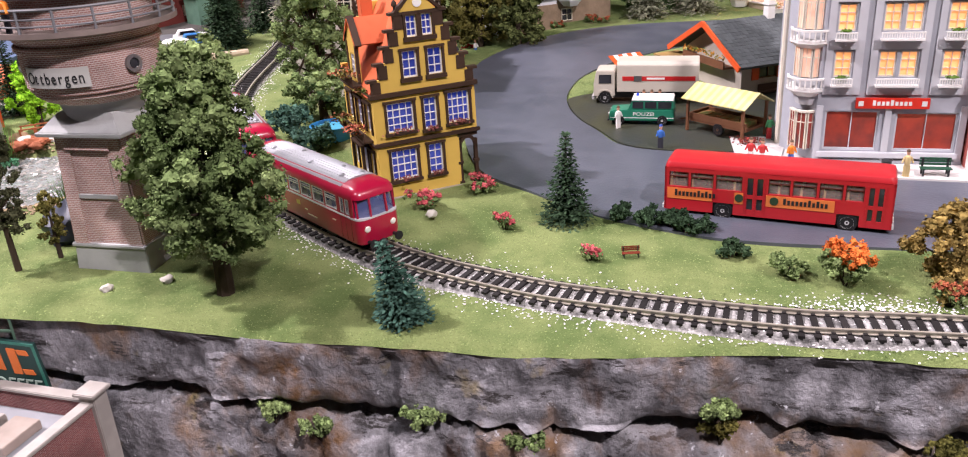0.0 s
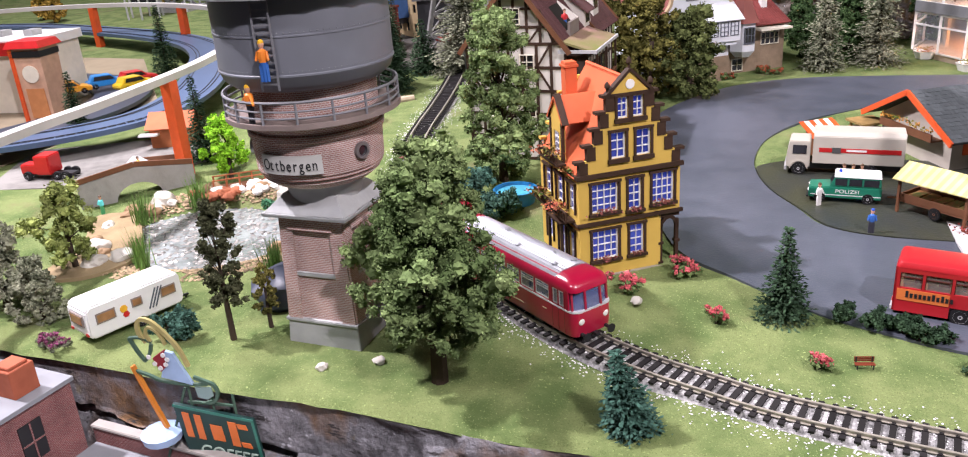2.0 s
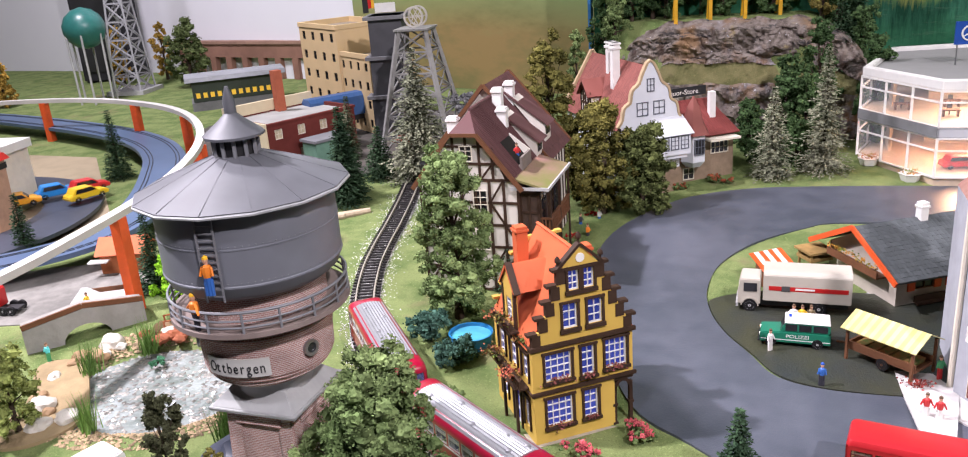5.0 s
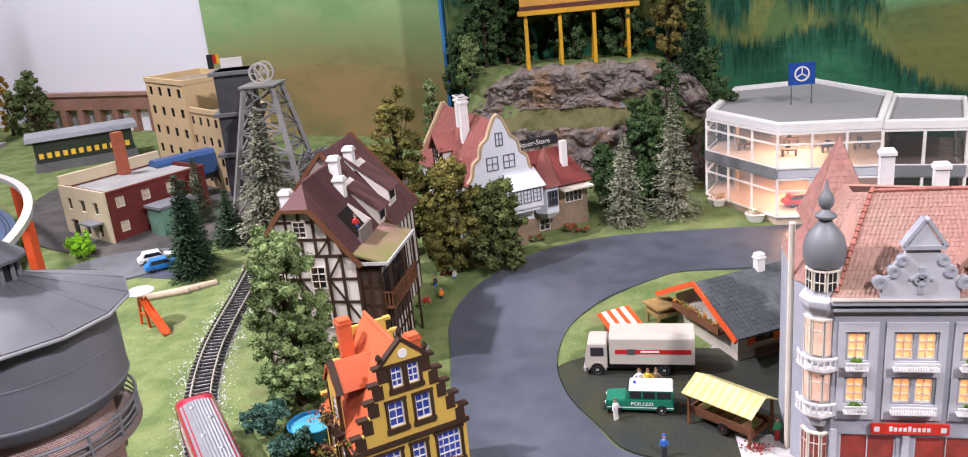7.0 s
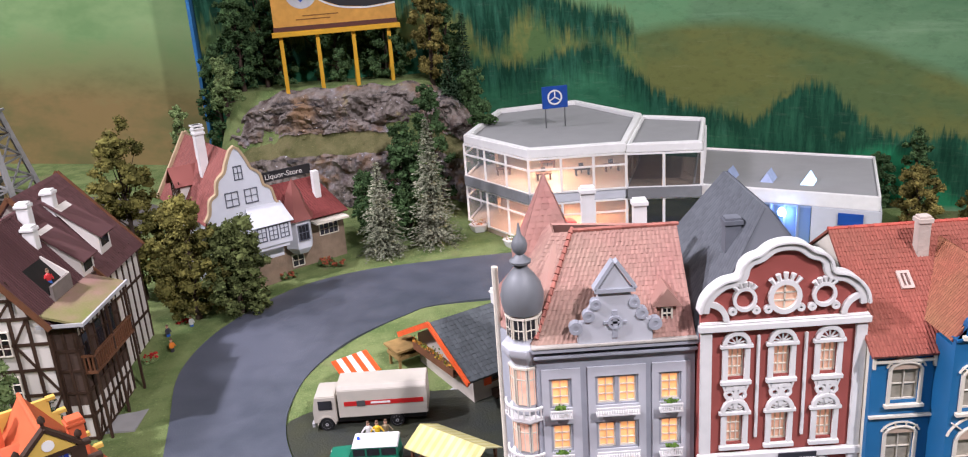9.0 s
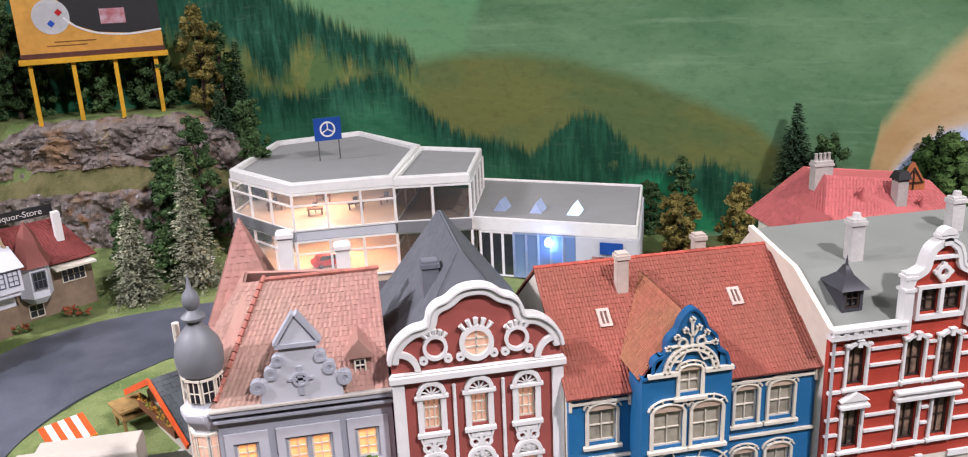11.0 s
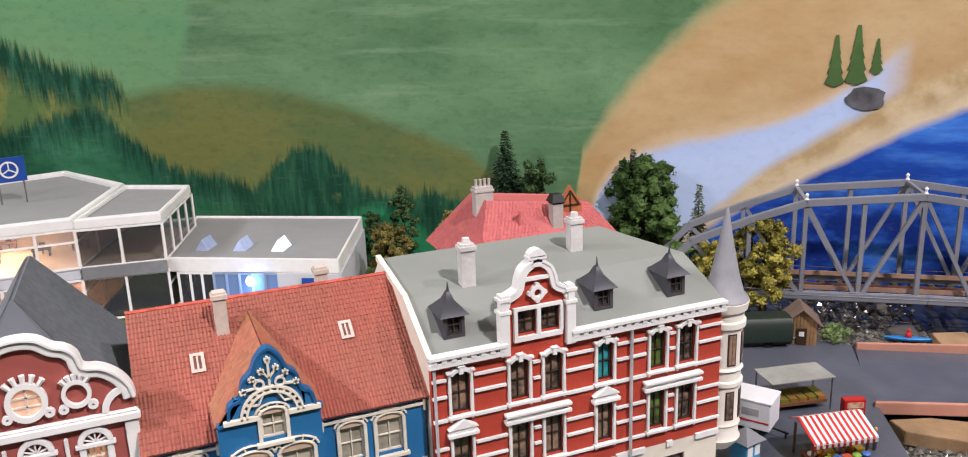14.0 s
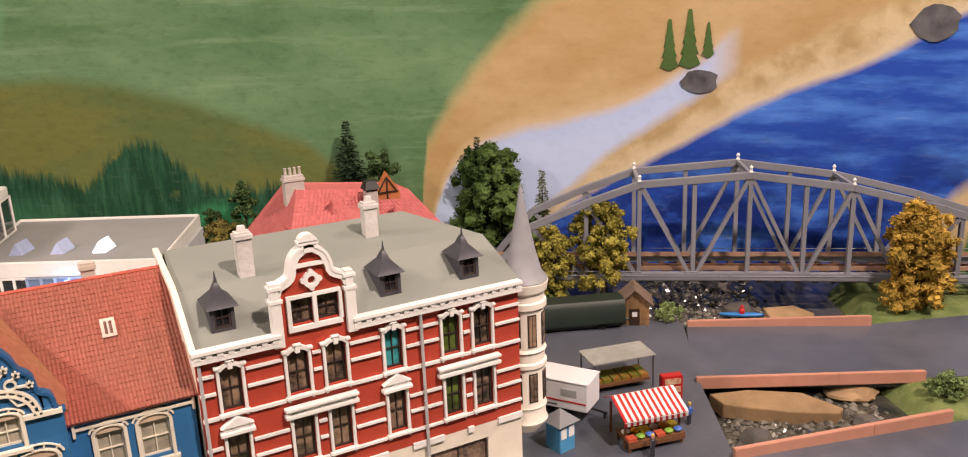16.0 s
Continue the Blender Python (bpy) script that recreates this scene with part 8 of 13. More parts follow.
# ---- chalet barn ----
def barn():
    t = thing("barn", 3.2, 78.4, 1.6, 32, "white-walled barn with a dark slate roof and red bargeboards", "barn")

    def mk():
        return Mesh()
    BP = mat("barn_plaster", (0.50, 0.45, 0.38), 0.8, vary=0.25, scale=60)
    SL = mat("barn_slate", (0.085, 0.095, 0.10), 0.75, vary=0.2, scale=40, fine=0.15)
    part("wall", mk().wall(0.8, 13.6, 0, 3.4, 1.0, 1.3, [(2.6, 4.6, 1.7, 2.9), (6.5, 8.2, 1.7, 2.9)]).box(0.8, 1.1, 1.3, 10.6, 0, 3.4).box(0.8, 13.6, 10.3, 10.6, 0, 3.4), BP, t)
    part("gable", mk().prism([(1.0, 3.4), (10.6, 3.4), (5.8, 6.0)], 0.8, 1.1, "x"), BP, t)
    g = mk()
    roof_slab(g, (-0.4, -0.4, 3.2), (14.4, -0.4, 3.2), (14.4, 5.8, 6.4), (-0.4, 5.8, 6.4), 0.2)
    roof_slab(g, (14.4, 12, 3.2), (-0.4, 12, 3.2), (-0.4, 5.8, 6.4), (14.4, 5.8, 6.4), 0.2)
    r = part("roof", g, SL, t)
    g = mk()
    tiles(g, (-0.4, -0.4, 3.22), (14.4, -0.4, 3.22), (14.4, 5.8, 6.42), (-0.4, 5.8, 6.42), 14, 34, 0.05, 16)
    tiles(g, (14.4, 12, 3.22), (-0.4, 12, 3.22), (-0.4, 5.8, 6.42), (14.4, 5.8, 6.42), 14, 34, 0.05, 17)
    tile_part(g, SL, r)
    part("bargeboard", mk().bar((-0.5, -0.5, 3.1), (-0.5, 5.8, 6.35), 0.2, 0.5).bar((-0.5, 12.1, 3.1), (-0.5, 5.8, 6.35), 0.2, 0.5), ORANGE_RED, t, "bright red bargeboard")
    bal = part("balcony", mk().box(-0.4, 0.75, 2.2, 9.4, 2.6, 2.75).box(-0.4, -0.25, 2.2, 9.4, 2.75, 3.3), WOOD, t, "brown wooden balcony with orange flowers")
    leafy(bal, mk, -0.3, 5.8, 3.7, 0.5, 0.4, 10, MATS["window_box_green"])
    g = mk()
    rng = random.Random(5)
    for i in range(160):
        c = Vector((-0.35 + rng.gauss(0, 0.1), rng.uniform(2.2, 9.4), 3.65 + rng.uniform(-0.2, 0.25)))
        u = Vector((rng.gauss(0, 1), rng.gauss(0, 1), rng.gauss(0, 1))).normalized() * 0.1
        g.add([c - u, c + u.orthogonal().normalized() * 0.1, c + u, c - u.orthogonal().normalized() * 0.1], [(0, 1, 2, 3)])
    part("flowers", g, mat("orange_flowers", (0.6, 0.2, 0.03), 0.8, color2=(0.1, 0.2, 0.03), scale=600, fine=0.4), bal)
    for x in (2.6, 6.5):
        window(t, mk, x, x + 1.9, 1.7, 2.9, 0.9, WOOD, DARKGLASS, 2, 1)
        part("shutter", mk().box(x - 0.75, x - 0.05, 0.85, 0.98, 1.6, 3.0).box(x + 1.95, x + 2.65, 0.85, 0.98, 1.6, 3.0), ORANGE_RED, t, "red shutter")
    part("porch_step", mk().lathe([(3.4, -0.8), (3.6, 0.1), (3.4, 0.2)], 24, 2.2, 1.6), CONCRETE, t)
    part("bench", mk().box(2.4, 5.8, 0.1, 0.6, 0.5, 0.62).box(2.4, 5.8, 0.62, 0.7, 0.6, 1.2).box(2.6, 2.75, 0.2, 0.6, 0.15, 0.5).box(5.4, 5.55, 0.2, 0.6, 0.15, 0.5), DARKWOOD, t)
    part("chimney", mk().box(6.2, 7.0, 5.2, 6.0, 5.6, 7.9).box(6.1, 7.1, 5.1, 6.1, 7.4, 7.6), WHITE, t, "", 0.04)
    part("log_lean_to", mk().box(-1.8, 0.6, 9.8, 12.2, 1.6, 1.9).tube((-1.6, 10, 0), (-1.6, 10, 2.6), 0.15).tube((-1.6, 12, 0), (-1.6, 12, 2.6), 0.15).box(-2.0, 0.8, 9.6, 12.4, 2.4, 2.6), mat("pale_timber", (0.34, 0.22, 0.08), 0.8, vary=0.4, scale=160), t)
    return t


barn()


# ---- long pink-red roof behind the corner block ----
def pink_house():
    X, Y, Z = 53.5, 78, 1.6
    mk = at_origin(50, Y, Z)
    t = thing("red_roofed_house", X, Y, Z, 0, "house with a long pinkish red roof, grey dormer and chimney pots", "house")
    PR = mat("pinkish_red_roof", (0.50, 0.13, 0.125), 0.6, vary=0.18, scale=30, fine=0.12)
    part("wall", mk().box(51.5, 68, 77.5, 90, 1.6, 15.5), CREAM, t)
    g = mk()
    roof_slab(g, (50.4, 76.5, 15.2), (69, 76.5, 15.2), (66, 82, 19.6), (54, 82, 21.0), 0.2)
    roof_slab(g, (50.4, 91, 15.6), (50.4, 76.5, 15.2), (54, 82, 21.0), (54, 86, 21.0), 0.2)
    roof_slab(g, (69, 91, 15.2), (50.4, 91, 15.6), (54, 86, 21.0), (66, 86, 19.6), 0.2)
    roof_slab(g, (54, 82, 20.9), (66, 82, 19.5), (66, 86, 19.5), (54, 86, 20.9), 0.2)
    roof_slab(g, (69, 76.5, 15.2), (69, 91, 15.2), (66, 86, 19.6), (66, 82, 19.6), 0.2)
    r = part("roof", g, PR, t)
    g = mk()
    tiles(g, (50.4, 76.5, 15.22), (69, 76.5, 15.22), (66, 82, 19.62), (54, 82, 21.02), 18, 46, 0.05, 18)
    tiles(g, (50.4, 91, 15.62), (50.4, 76.5, 15.22), (54, 82, 21.02), (54, 86, 21.02), 18, 30, 0.05, 19)
    tile_part(g, PR, r)
    ch = part("chimney", mk().box(53.0, 55.0, 82.4, 83.4, 19.5, 22.2).box(52.9, 55.1, 82.3, 83.5, 21.7, 21.95), mat("stone_chimney", (0.50, 0.46, 0.42), 0.8, bump=0.4), t, "", 0.03)
    for k in range(4):
        part("chimney_pot", mk().lathe([(0.17, 22.2), (0.14, 22.75), (0.18, 22.85)], 8, 53.3 + 0.48 * k, 82.9), MATS["stone_chimney"], ch)
    c2 = part("chimney", mk().box(60.4, 61.6, 79.6, 80.6, 17, 20.4), MATS["stone_chimney"], t, "", 0.03)
    part("chimney_hood", mk().frustum((60.2, 61.8, 79.4, 80.8), (60.5, 61.5, 79.7, 80.5), 20.6, 21.3).box(60.4, 60.55, 79.6, 79.75, 20.4, 20.6).box(61.45, 61.6, 79.6, 79.75, 20.4, 20.6).box(60.4, 60.55, 80.45, 80.6, 20.4, 20.6).box(61.45, 61.6, 80.45, 80.6, 20.4, 20.6), BLACK, c2)
    for x, y, z in ((56.8, 80.2, 19.2), (63.2, 79.6, 18.0)):
        part("vent_pipe", mk().tube((x, y, z - 0.6), (x, y, z + 0.9), 0.16, 0.16, 8).tube((x, y, z + 0.8), (x - 0.4, y, z + 0.5), 0.14, 0.14, 6), PR, t)
    d = part("dormer", mk().box(50.6, 52.6, 77.8, 80.4, 15.3, 17.2), WHITE, r, "white dormer under a red roof")
    g = mk()
    g.add([(50.2, 77.4, 17.0), (51.6, 77.4, 18.6), (53.0, 77.4, 17.0), (51.6, 81.2, 18.6), (50.2, 80.8, 17.0), (53, 80.8, 17.0)], [(0, 2, 1), (0, 1, 3, 4), (2, 5, 3, 1)])
    part("dormer_roof", g, PR, d)
    window(d, mk, 51.0, 52.2, 15.6, 17.0, 77.62, WHITE, DARKGLASS, 2, 3)
    og = part("pediment", mk().prism([(61.8, 19.0), (64.6, 19.0), (64.6, 19.8), (63.2, 21.7), (61.8, 19.8)], 81.0, 81.4), mat("terracotta_wood", (0.45, 0.15, 0.06), 0.7), t, "terracotta wooden pediment")
    part("lattice", mk().bar((62.2, 80.95, 19.9), (63.2, 80.95, 21.2), 0.14, 0.1, (0, 1, 0)).bar((64.2, 80.95, 19.9), (63.2, 80.95, 21.2), 0.14, 0.1, (0, 1, 0)).box(63.12, 63.28, 80.9, 81.0, 19.2, 21.2).box(62.0, 64.4, 80.9, 81.0, 19.75, 19.9), MATS["dark_brown_trim"], og)
    t.scale = (0.83, 0.9, 0.955)
    return t


pink_house()


# ---- arched truss bridge ----
def truss_bridge():
    t = thing("truss_bridge", 88, 90, 2.4, -33.7, "grey steel truss bridge with arched top chords over the stream", "bridge")
    GB = mat("bridge_grey", (0.21, 0.22, 0.25), 0.55, vary=0.2, scale=60)
    nodes = [(-3.0, 7.4), (3.2, 10.0), (9.0, 12.0), (20.8, 12.8), (31.6, 11.2), (41.0, 8.7), (48, 6.2)]

    def top_z(x):
        for (a, za), (b, zb) in zip(nodes, nodes[1:]):
            if a <= x <= b:
                return za + (zb - za) * (x - a) / (b - a)
        return nodes[-1][1]
    for k, y in enumerate((0.0, 7.0)):
        tops = [part("top_chord", Mesh().bar((a, y, za), (b, y, zb), 0.75, 0.75), GB, t, "", 0.04) for (a, za), (b, zb) in zip(nodes, nodes[1:])]
        top = tops[2]
        part("end_post", Mesh().bar((-3.0, y, 7.4), (-8, y, 1.6), 0.75, 0.75), GB, t, "", 0.04)
        for p, q in (((-9, y, 1.5), (22, y, 1.4)), ((22, y, 1.4), (52, y, 0.5))):
            part("bottom_chord", Mesh().bar(p, q, 0.75, 0.9), GB, t, "", 0.04)
        for x in (3.2, 9.0, 14.9, 20.8, 26.7, 31.6, 37.0, 43.0):
            part("post", Mesh().bar((x, y, 1.4 - 0.02 * x), (x, y, top_z(x)), 0.45, 0.5, (0, 1, 0)), GB, t)
        for a, b in ((9.0, 14.9), (20.8, 14.9), (20.8, 26.7), (31.6, 26.7), (31.6, 37.0), (43.0, 37.0), (3.2, 9.0), (-3.0, 3.2)):
            up, dn = (a, b)
            part("diagonal", Mesh().bar((up, y, top_z(up)), (dn, y, 1.4 - 0.02 * dn), 0.4, 0.5, (0, 1, 0)), GB, t)
        for x in (9.0, 20.8, 31.6):
            part("finial", Mesh().lathe([(0.25, top_z(x) + 0.35), (0.12, top_z(x) + 0.6), (0.22, top_z(x) + 0.9), (0.05, top_z(x) + 1.1)], 8, x, y), WHITE, top)
        part("catwalk_rail", Mesh().tube((-8, y - 0.9 if k == 0 else y + 0.9, 2.6), (50, y - 0.9 if k == 0 else y + 0.9, 1.7), 0.05).tube((-8, y - 0.9 if k == 0 else y + 0.9, 2.1), (50, y - 0.9 if k == 0 else y + 0.9, 1.2), 0.05), GB, t)
    for x in (9.0, 20.8, 31.6):
        part("cross_beam", Mesh().bar((x, 0, top_z(x) + 0.1), (x, 7, top_z(x) + 0.1), 0.4, 0.4), GB, t)
    g = Mesh()
    for i in range(30):
        g.box(-8 + 2 * i, -7.4 + 2 * i, 0, 7, 1.0 - 0.03 * i, 1.4 - 0.03 * i)
    part("deck", g, mat("bridge_deck", (0.09, 0.07, 0.06), 0.8), t)
    part("rail", Mesh().bar((-9, 2.6, 1.7), (52, 2.6, 0.9), 0.12, 0.25).bar((-9, 4.3, 1.7), (52, 4.3, 0.9), 0.12, 0.25), mat("rusty_rail", (0.25, 0.12, 0.07), 0.5, metal=0.5), t)
    part("guard_plank", Mesh().bar((-9, 0.9, 2.4), (52, 0.9, 1.6), 0.15, 0.5).bar((-9, 6.1, 2.4), (52, 6.1, 1.6), 0.15, 0.5), mat("pale_planks", (0.36, 0.22, 0.15), 0.8, scale=150), t)
    return t


truss_bridge()

# ---- track ----
TRACK = spline([(70, 42.5), (40, 41.2), (13, 40.35), (4.3, 40.0), (-6.5, 41.2), (-12, 42.6), (-16.2, 44.0), (-20.4, 46.0), (-24.5, 48.5), (-30.5, 53.0), (-36.2, 58.6), (-41.6, 66.0), (-45.2, 72.6), (-48, 79.8), (-49.7, 86), (-51.6, 94.5), (-54, 104), (-57.5, 116), (-62, 128)], 14)


def along(line, step):
    """Points at even steps along a line: place and heading."""
    out, carry = [], 0.0
    for a, b in zip(line, line[1:]):
        d = (b - a).length
        s = carry
        while s < d:
            out.append((a.lerp(b, s / d), math.atan2(b.y - a.y, b.x - a.x)))
            s += step
        carry = s - d
    return out


def track_z(y):
    return gz(y) + 0.28


def sweep(line, offset, prof, lift):
    """Draws a profile (across, up) along a line of the plan, beside it by offset."""
    g = Mesh()
    n = len(prof)
    for i, p in enumerate(line):
        d = (line[min(i + 1, len(line) - 1)] - line[max(i - 1, 0)]).normalized()
        s = Vector((-d.y, d.x))
        for a, u in prof:
            q = p + s * (offset + a)
            g.v.append((q.x, q.y, track_z(p.y) + lift + u))
    for i in range(len(line) - 1):
        for k in range(n):
            j = (k + 1) % n
            g.f.append((i * n + k, i * n + j, (i + 1) * n + j, (i + 1) * n + k))
    return g


RAILMAT = mat("rail_brass_steel", (0.46, 0.42, 0.35), 0.4, metal=0.4)
track = thing("railway_track", 0, 0, 0, 0, "model railway track with black sleepers on pale ballast", "track")
PROF = [(-0.13, 0), (0.13, 0), (0.13, 0.04), (0.04, 0.06), (0.04, 0.17), (0.07, 0.19), (0.07, 0.26), (-0.07, 0.26), (-0.07, 0.19), (-0.04, 0.17), (-0.04, 0.06), (-0.13, 0.04)]
for side in (-0.9, 0.9):
    part("rail", sweep(TRACK, side, PROF, 0.14), RAILMAT, track)
BALLAST = mat("ballast_bed", (0.46, 0.45, 0.44), 0.9, vary=0.75, scale=500, bump=1.0, bscale=900)
part("ballast_bed", sweep(TRACK, 0, [(-1.6, -0.35), (1.6, -0.35), (1.2, 0.03), (-1.2, 0.03)], 0.0), BALLAST, track)
me = mesh_data("sleeper", Mesh().box(-0.16, 0.16, -1.5, 1.5, 0.0, 0.14).box(-0.1, 0.1, -1.12, -0.68, 0.14, 0.2).box(-0.1, 0.1, 0.68, 1.12, 0.14, 0.2), mat("sleeper_black", (0.022, 0.02, 0.02), 0.6, rnd=0.3))
for p, a in along(TRACK, 0.72):
    s = new("sleeper", me)
    s.parent = track
    s.matrix_basis = pose(p.x * CM, p.y * CM, track_z(p.y) * CM + 0.0004, 0, 0, math.degrees(a))


def pebbles(name, spots, size, material, label, seed=0, flat=0.7):
    """Many small stones as one mesh; spots: (x, y, z)."""
    rng = random.Random(seed)
    g = Mesh()
    for x, y, z in spots:
        s = size * rng.uniform(0.5, 1.3)
        v = [Vector((rng.uniform(0.6, 1) * a, rng.uniform(0.6, 1) * b, rng.uniform(0.6, 1) * c * flat)) * s for a, b, c in ((1, 0, 0), (-1, 0, 0), (0, 1, 0), (0, -1, 0), (0, 0, 1), (0, 0, -1))]
        r = Matrix.Rotation(rng.uniform(0, 6.3), 3, "Z")
        g.add([Vector((x, y, z)) + r @ q for q in v], [(0, 2, 4), (2, 1, 4), (1, 3, 4), (3, 0, 4), (2, 0, 5), (1, 2, 5), (3, 1, 5), (0, 3, 5)])
    return structure(name, g, material, label, 0, "stuff")


rng = random.Random(11)
spots = []
for p, a in along(TRACK, 0.055):
    if p.x > 30 or p.y > 105:
        continue
    for k in range(2):
        u = rng.gauss(0, 0.55)
        side = rng.choice((-1, 1))
        off = rng.uniform(-1.25, 1.25) if k == 0 else side * (1.25 + abs(rng.gauss(0, 0.6)))
        x, y = p.x - math.sin(a) * off, p.y + math.cos(a) * off
        z = track_z(p.y) + 0.06 if abs(off) < 1.25 else ground_z(x, y) + 0.05
        spots.append((x, y, z))
CROSSINGS = along(TRACK, 0.07)
for k in range(4200):
    p, a = rng.choice(CROSSINGS)
    if p.x > 30 or p.y > 105:
        continue
    off = rng.choice((-1, 1)) * (1.2 + abs(rng.gauss(0, 0.9)))
    x, y = p.x - math.sin(a) * off, p.y + math.cos(a) * off
    if y > rim(x) + 0.3:
        spots.append((x, y, ground_z(x, y) + 0.04))
for k in range(500):
    x, y = rng.gauss(9.5, 2.4), rng.gauss(42.6, 0.7)
    spots.append((x, y, ground_z(x, y) + 0.05))
pebbles("ballast_stones", spots, 0.085, mat("white_ballast", (0.78, 0.77, 0.76), 0.85, fine=0.3), "loose white and grey ballast stones", 3)

# ---- trees ----
def ball_points():
    bm = bmesh.new()
    bmesh.ops.create_icosphere(bm, subdivisions=2, radius=1)
    v = np.array([q.co[:] for q in bm.verts])
    f = [tuple(q.index for q in p.verts) for p in bm.faces]
    bm.free()
    return v, f


BALL_V, BALL_F = ball_points()


def leaf_cloud(g, rng, centers, leaf, per, squash=0.8, hang=0.0, lumps=7):
    """Foam-like clumps: ragged lumps round each centre (x, y, z, r), set with small leaves."""
    R = np.random.RandomState(rng.randrange(1 << 30))
    for x, y, z, r in centers:
        d = R.normal(size=(lumps, 3))
        d /= np.linalg.norm(d, axis=1)[:, None]
        mids = np.array((x, y, z)) + d * r * R.uniform(0.45, 0.85, (lumps, 1)) * np.array((1, 1, squash))
        for c in mids:
            q = r * R.uniform(0.62, 1.1) / math.sqrt(lumps)
            pts = c + BALL_V * (q * R.uniform(0.45, 1.2, (len(BALL_V), 1))) * np.array((1, 1, 0.85))
            g.add([tuple(p) for p in pts], BALL_F)
            n = max(6, int(1.6 * per) // lumps)
            o = R.normal(size=(n, 3))
            o /= np.linalg.norm(o, axis=1)[:, None]
            o = c + o * q * R.uniform(0.85, 1.35, (n, 1))
            u = R.normal(size=(n, 3)) + np.array((0, 0, -hang))
            u *= (leaf * R.uniform(0.5, 1.0, (n, 1))) / np.linalg.norm(u, axis=1)[:, None]
            w = np.cross(u, R.normal(size=(n, 3)))
            w *= (leaf * R.uniform(0.4, 0.7, (n, 1))) / np.linalg.norm(w, axis=1)[:, None]
            quad = np.stack([o - u, o + w, o + u, o - w], 1).reshape(-1, 3)
            g.add([tuple(p) for p in quad], [(4 * i, 4 * i + 1, 4 * i + 2, 4 * i + 3) for i in range(n)])


BARK = mat("tree_bark", (0.06, 0.042, 0.03), 0.9, bump=0.8, bscale=300)


def foliage(name, a, b):
    return mat(name, a, 0.95, color2=b, scale=90, fine=0.45, spec=0.2)


GREEN = foliage("leaf_green", (0.245, 0.32, 0.13), (0.10, 0.15, 0.055))
OLIVE = foliage("leaf_olive", (0.185, 0.165, 0.045), (0.06, 0.062, 0.018))
DARK = foliage("needle_dark", (0.05, 0.09, 0.045), (0.02, 0.04, 0.022))
BLUEGREEN = foliage("needle_bluegreen", (0.06, 0.125, 0.095), (0.03, 0.075, 0.055))
LIME = foliage("leaf_lime", (0.30, 0.58, 0.04), (0.18, 0.42, 0.02))
GREYGREEN = foliage("needle_greygreen", (0.31, 0.315, 0.22), (0.14, 0.155, 0.10))
YELLOWG = foliage("leaf_autumn_yellow", (0.46, 0.29, 0.06), (0.28, 0.18, 0.04))
BROWNG = foliage("leaf_brown_olive", (0.27, 0.19, 0.06), (0.16, 0.12, 0.04))


def broad_tree(x, y, z, h, r, material, label, seed, clumps=34, per=90, leaf=0.16, base=0.22, trunk=0.45, lean=0.0, group="broad-leaved trees", lumps=6):
    """A trunk with limbs and an uneven crown of clumps."""
    rng = random.Random(seed)
    t = thing("tree", x, y, z, rng.uniform(0, 360), label, "tree", group)
    g = Mesh()
    top = Vector((lean, 0, h * 0.75))
    pts = [Vector((0, 0, -0.3)), Vector((rng.uniform(-0.1, 0.1) * r * 0.3, 0, h * base)), Vector((lean * 0.6, rng.uniform(-0.1, 0.1) * r, h * 0.5)), top]
    rad = [trunk * 1.25, trunk, trunk * 0.6, trunk * 0.2]
    for i in range(3):
        g.tube(pts[i], pts[i + 1], rad[i], rad[i + 1], 8)
    centers = []
    for k in range(clumps):
        zz = base + (1 - base) * (k + 0.5) / clumps
        u = (zz - base) / (1 - base)
        a = k * 2.4 + rng.uniform(-0.4, 0.4)
        lobe = 0.8 + 0.3 * math.sin(2 * a + seed) * math.cos(5 * u + seed)
        rr = r * (0.62 + 0.45 * math.sin(math.pi * min(1, u * 0.9 + 0.1)) ** 0.8) * (1 - 0.55 * u ** 2.5) * lobe
        d = rr * rng.uniform(0.4, 1.0)
        c = Vector((d * math.cos(a) + lean * zz, d * math.sin(a), h * zz * rng.uniform(0.93, 1.02)))
        cr = r * rng.uniform(0.26, 0.42)
        centers.append((c.x, c.y, c.z, cr))
        if k % 2 == 0:
            s = pts[1].lerp(pts[3], min(1, max(0, u * 0.9)))
            g.tube(s, c, trunk * 0.28, trunk * 0.08, 5)
    part("trunk", g, BARK, t)
    g = Mesh()
    leaf_cloud(g, rng, centers, leaf, per, 0.8, 0.0, lumps)
    part("crown", g, material, t, smooth=0)
    return t


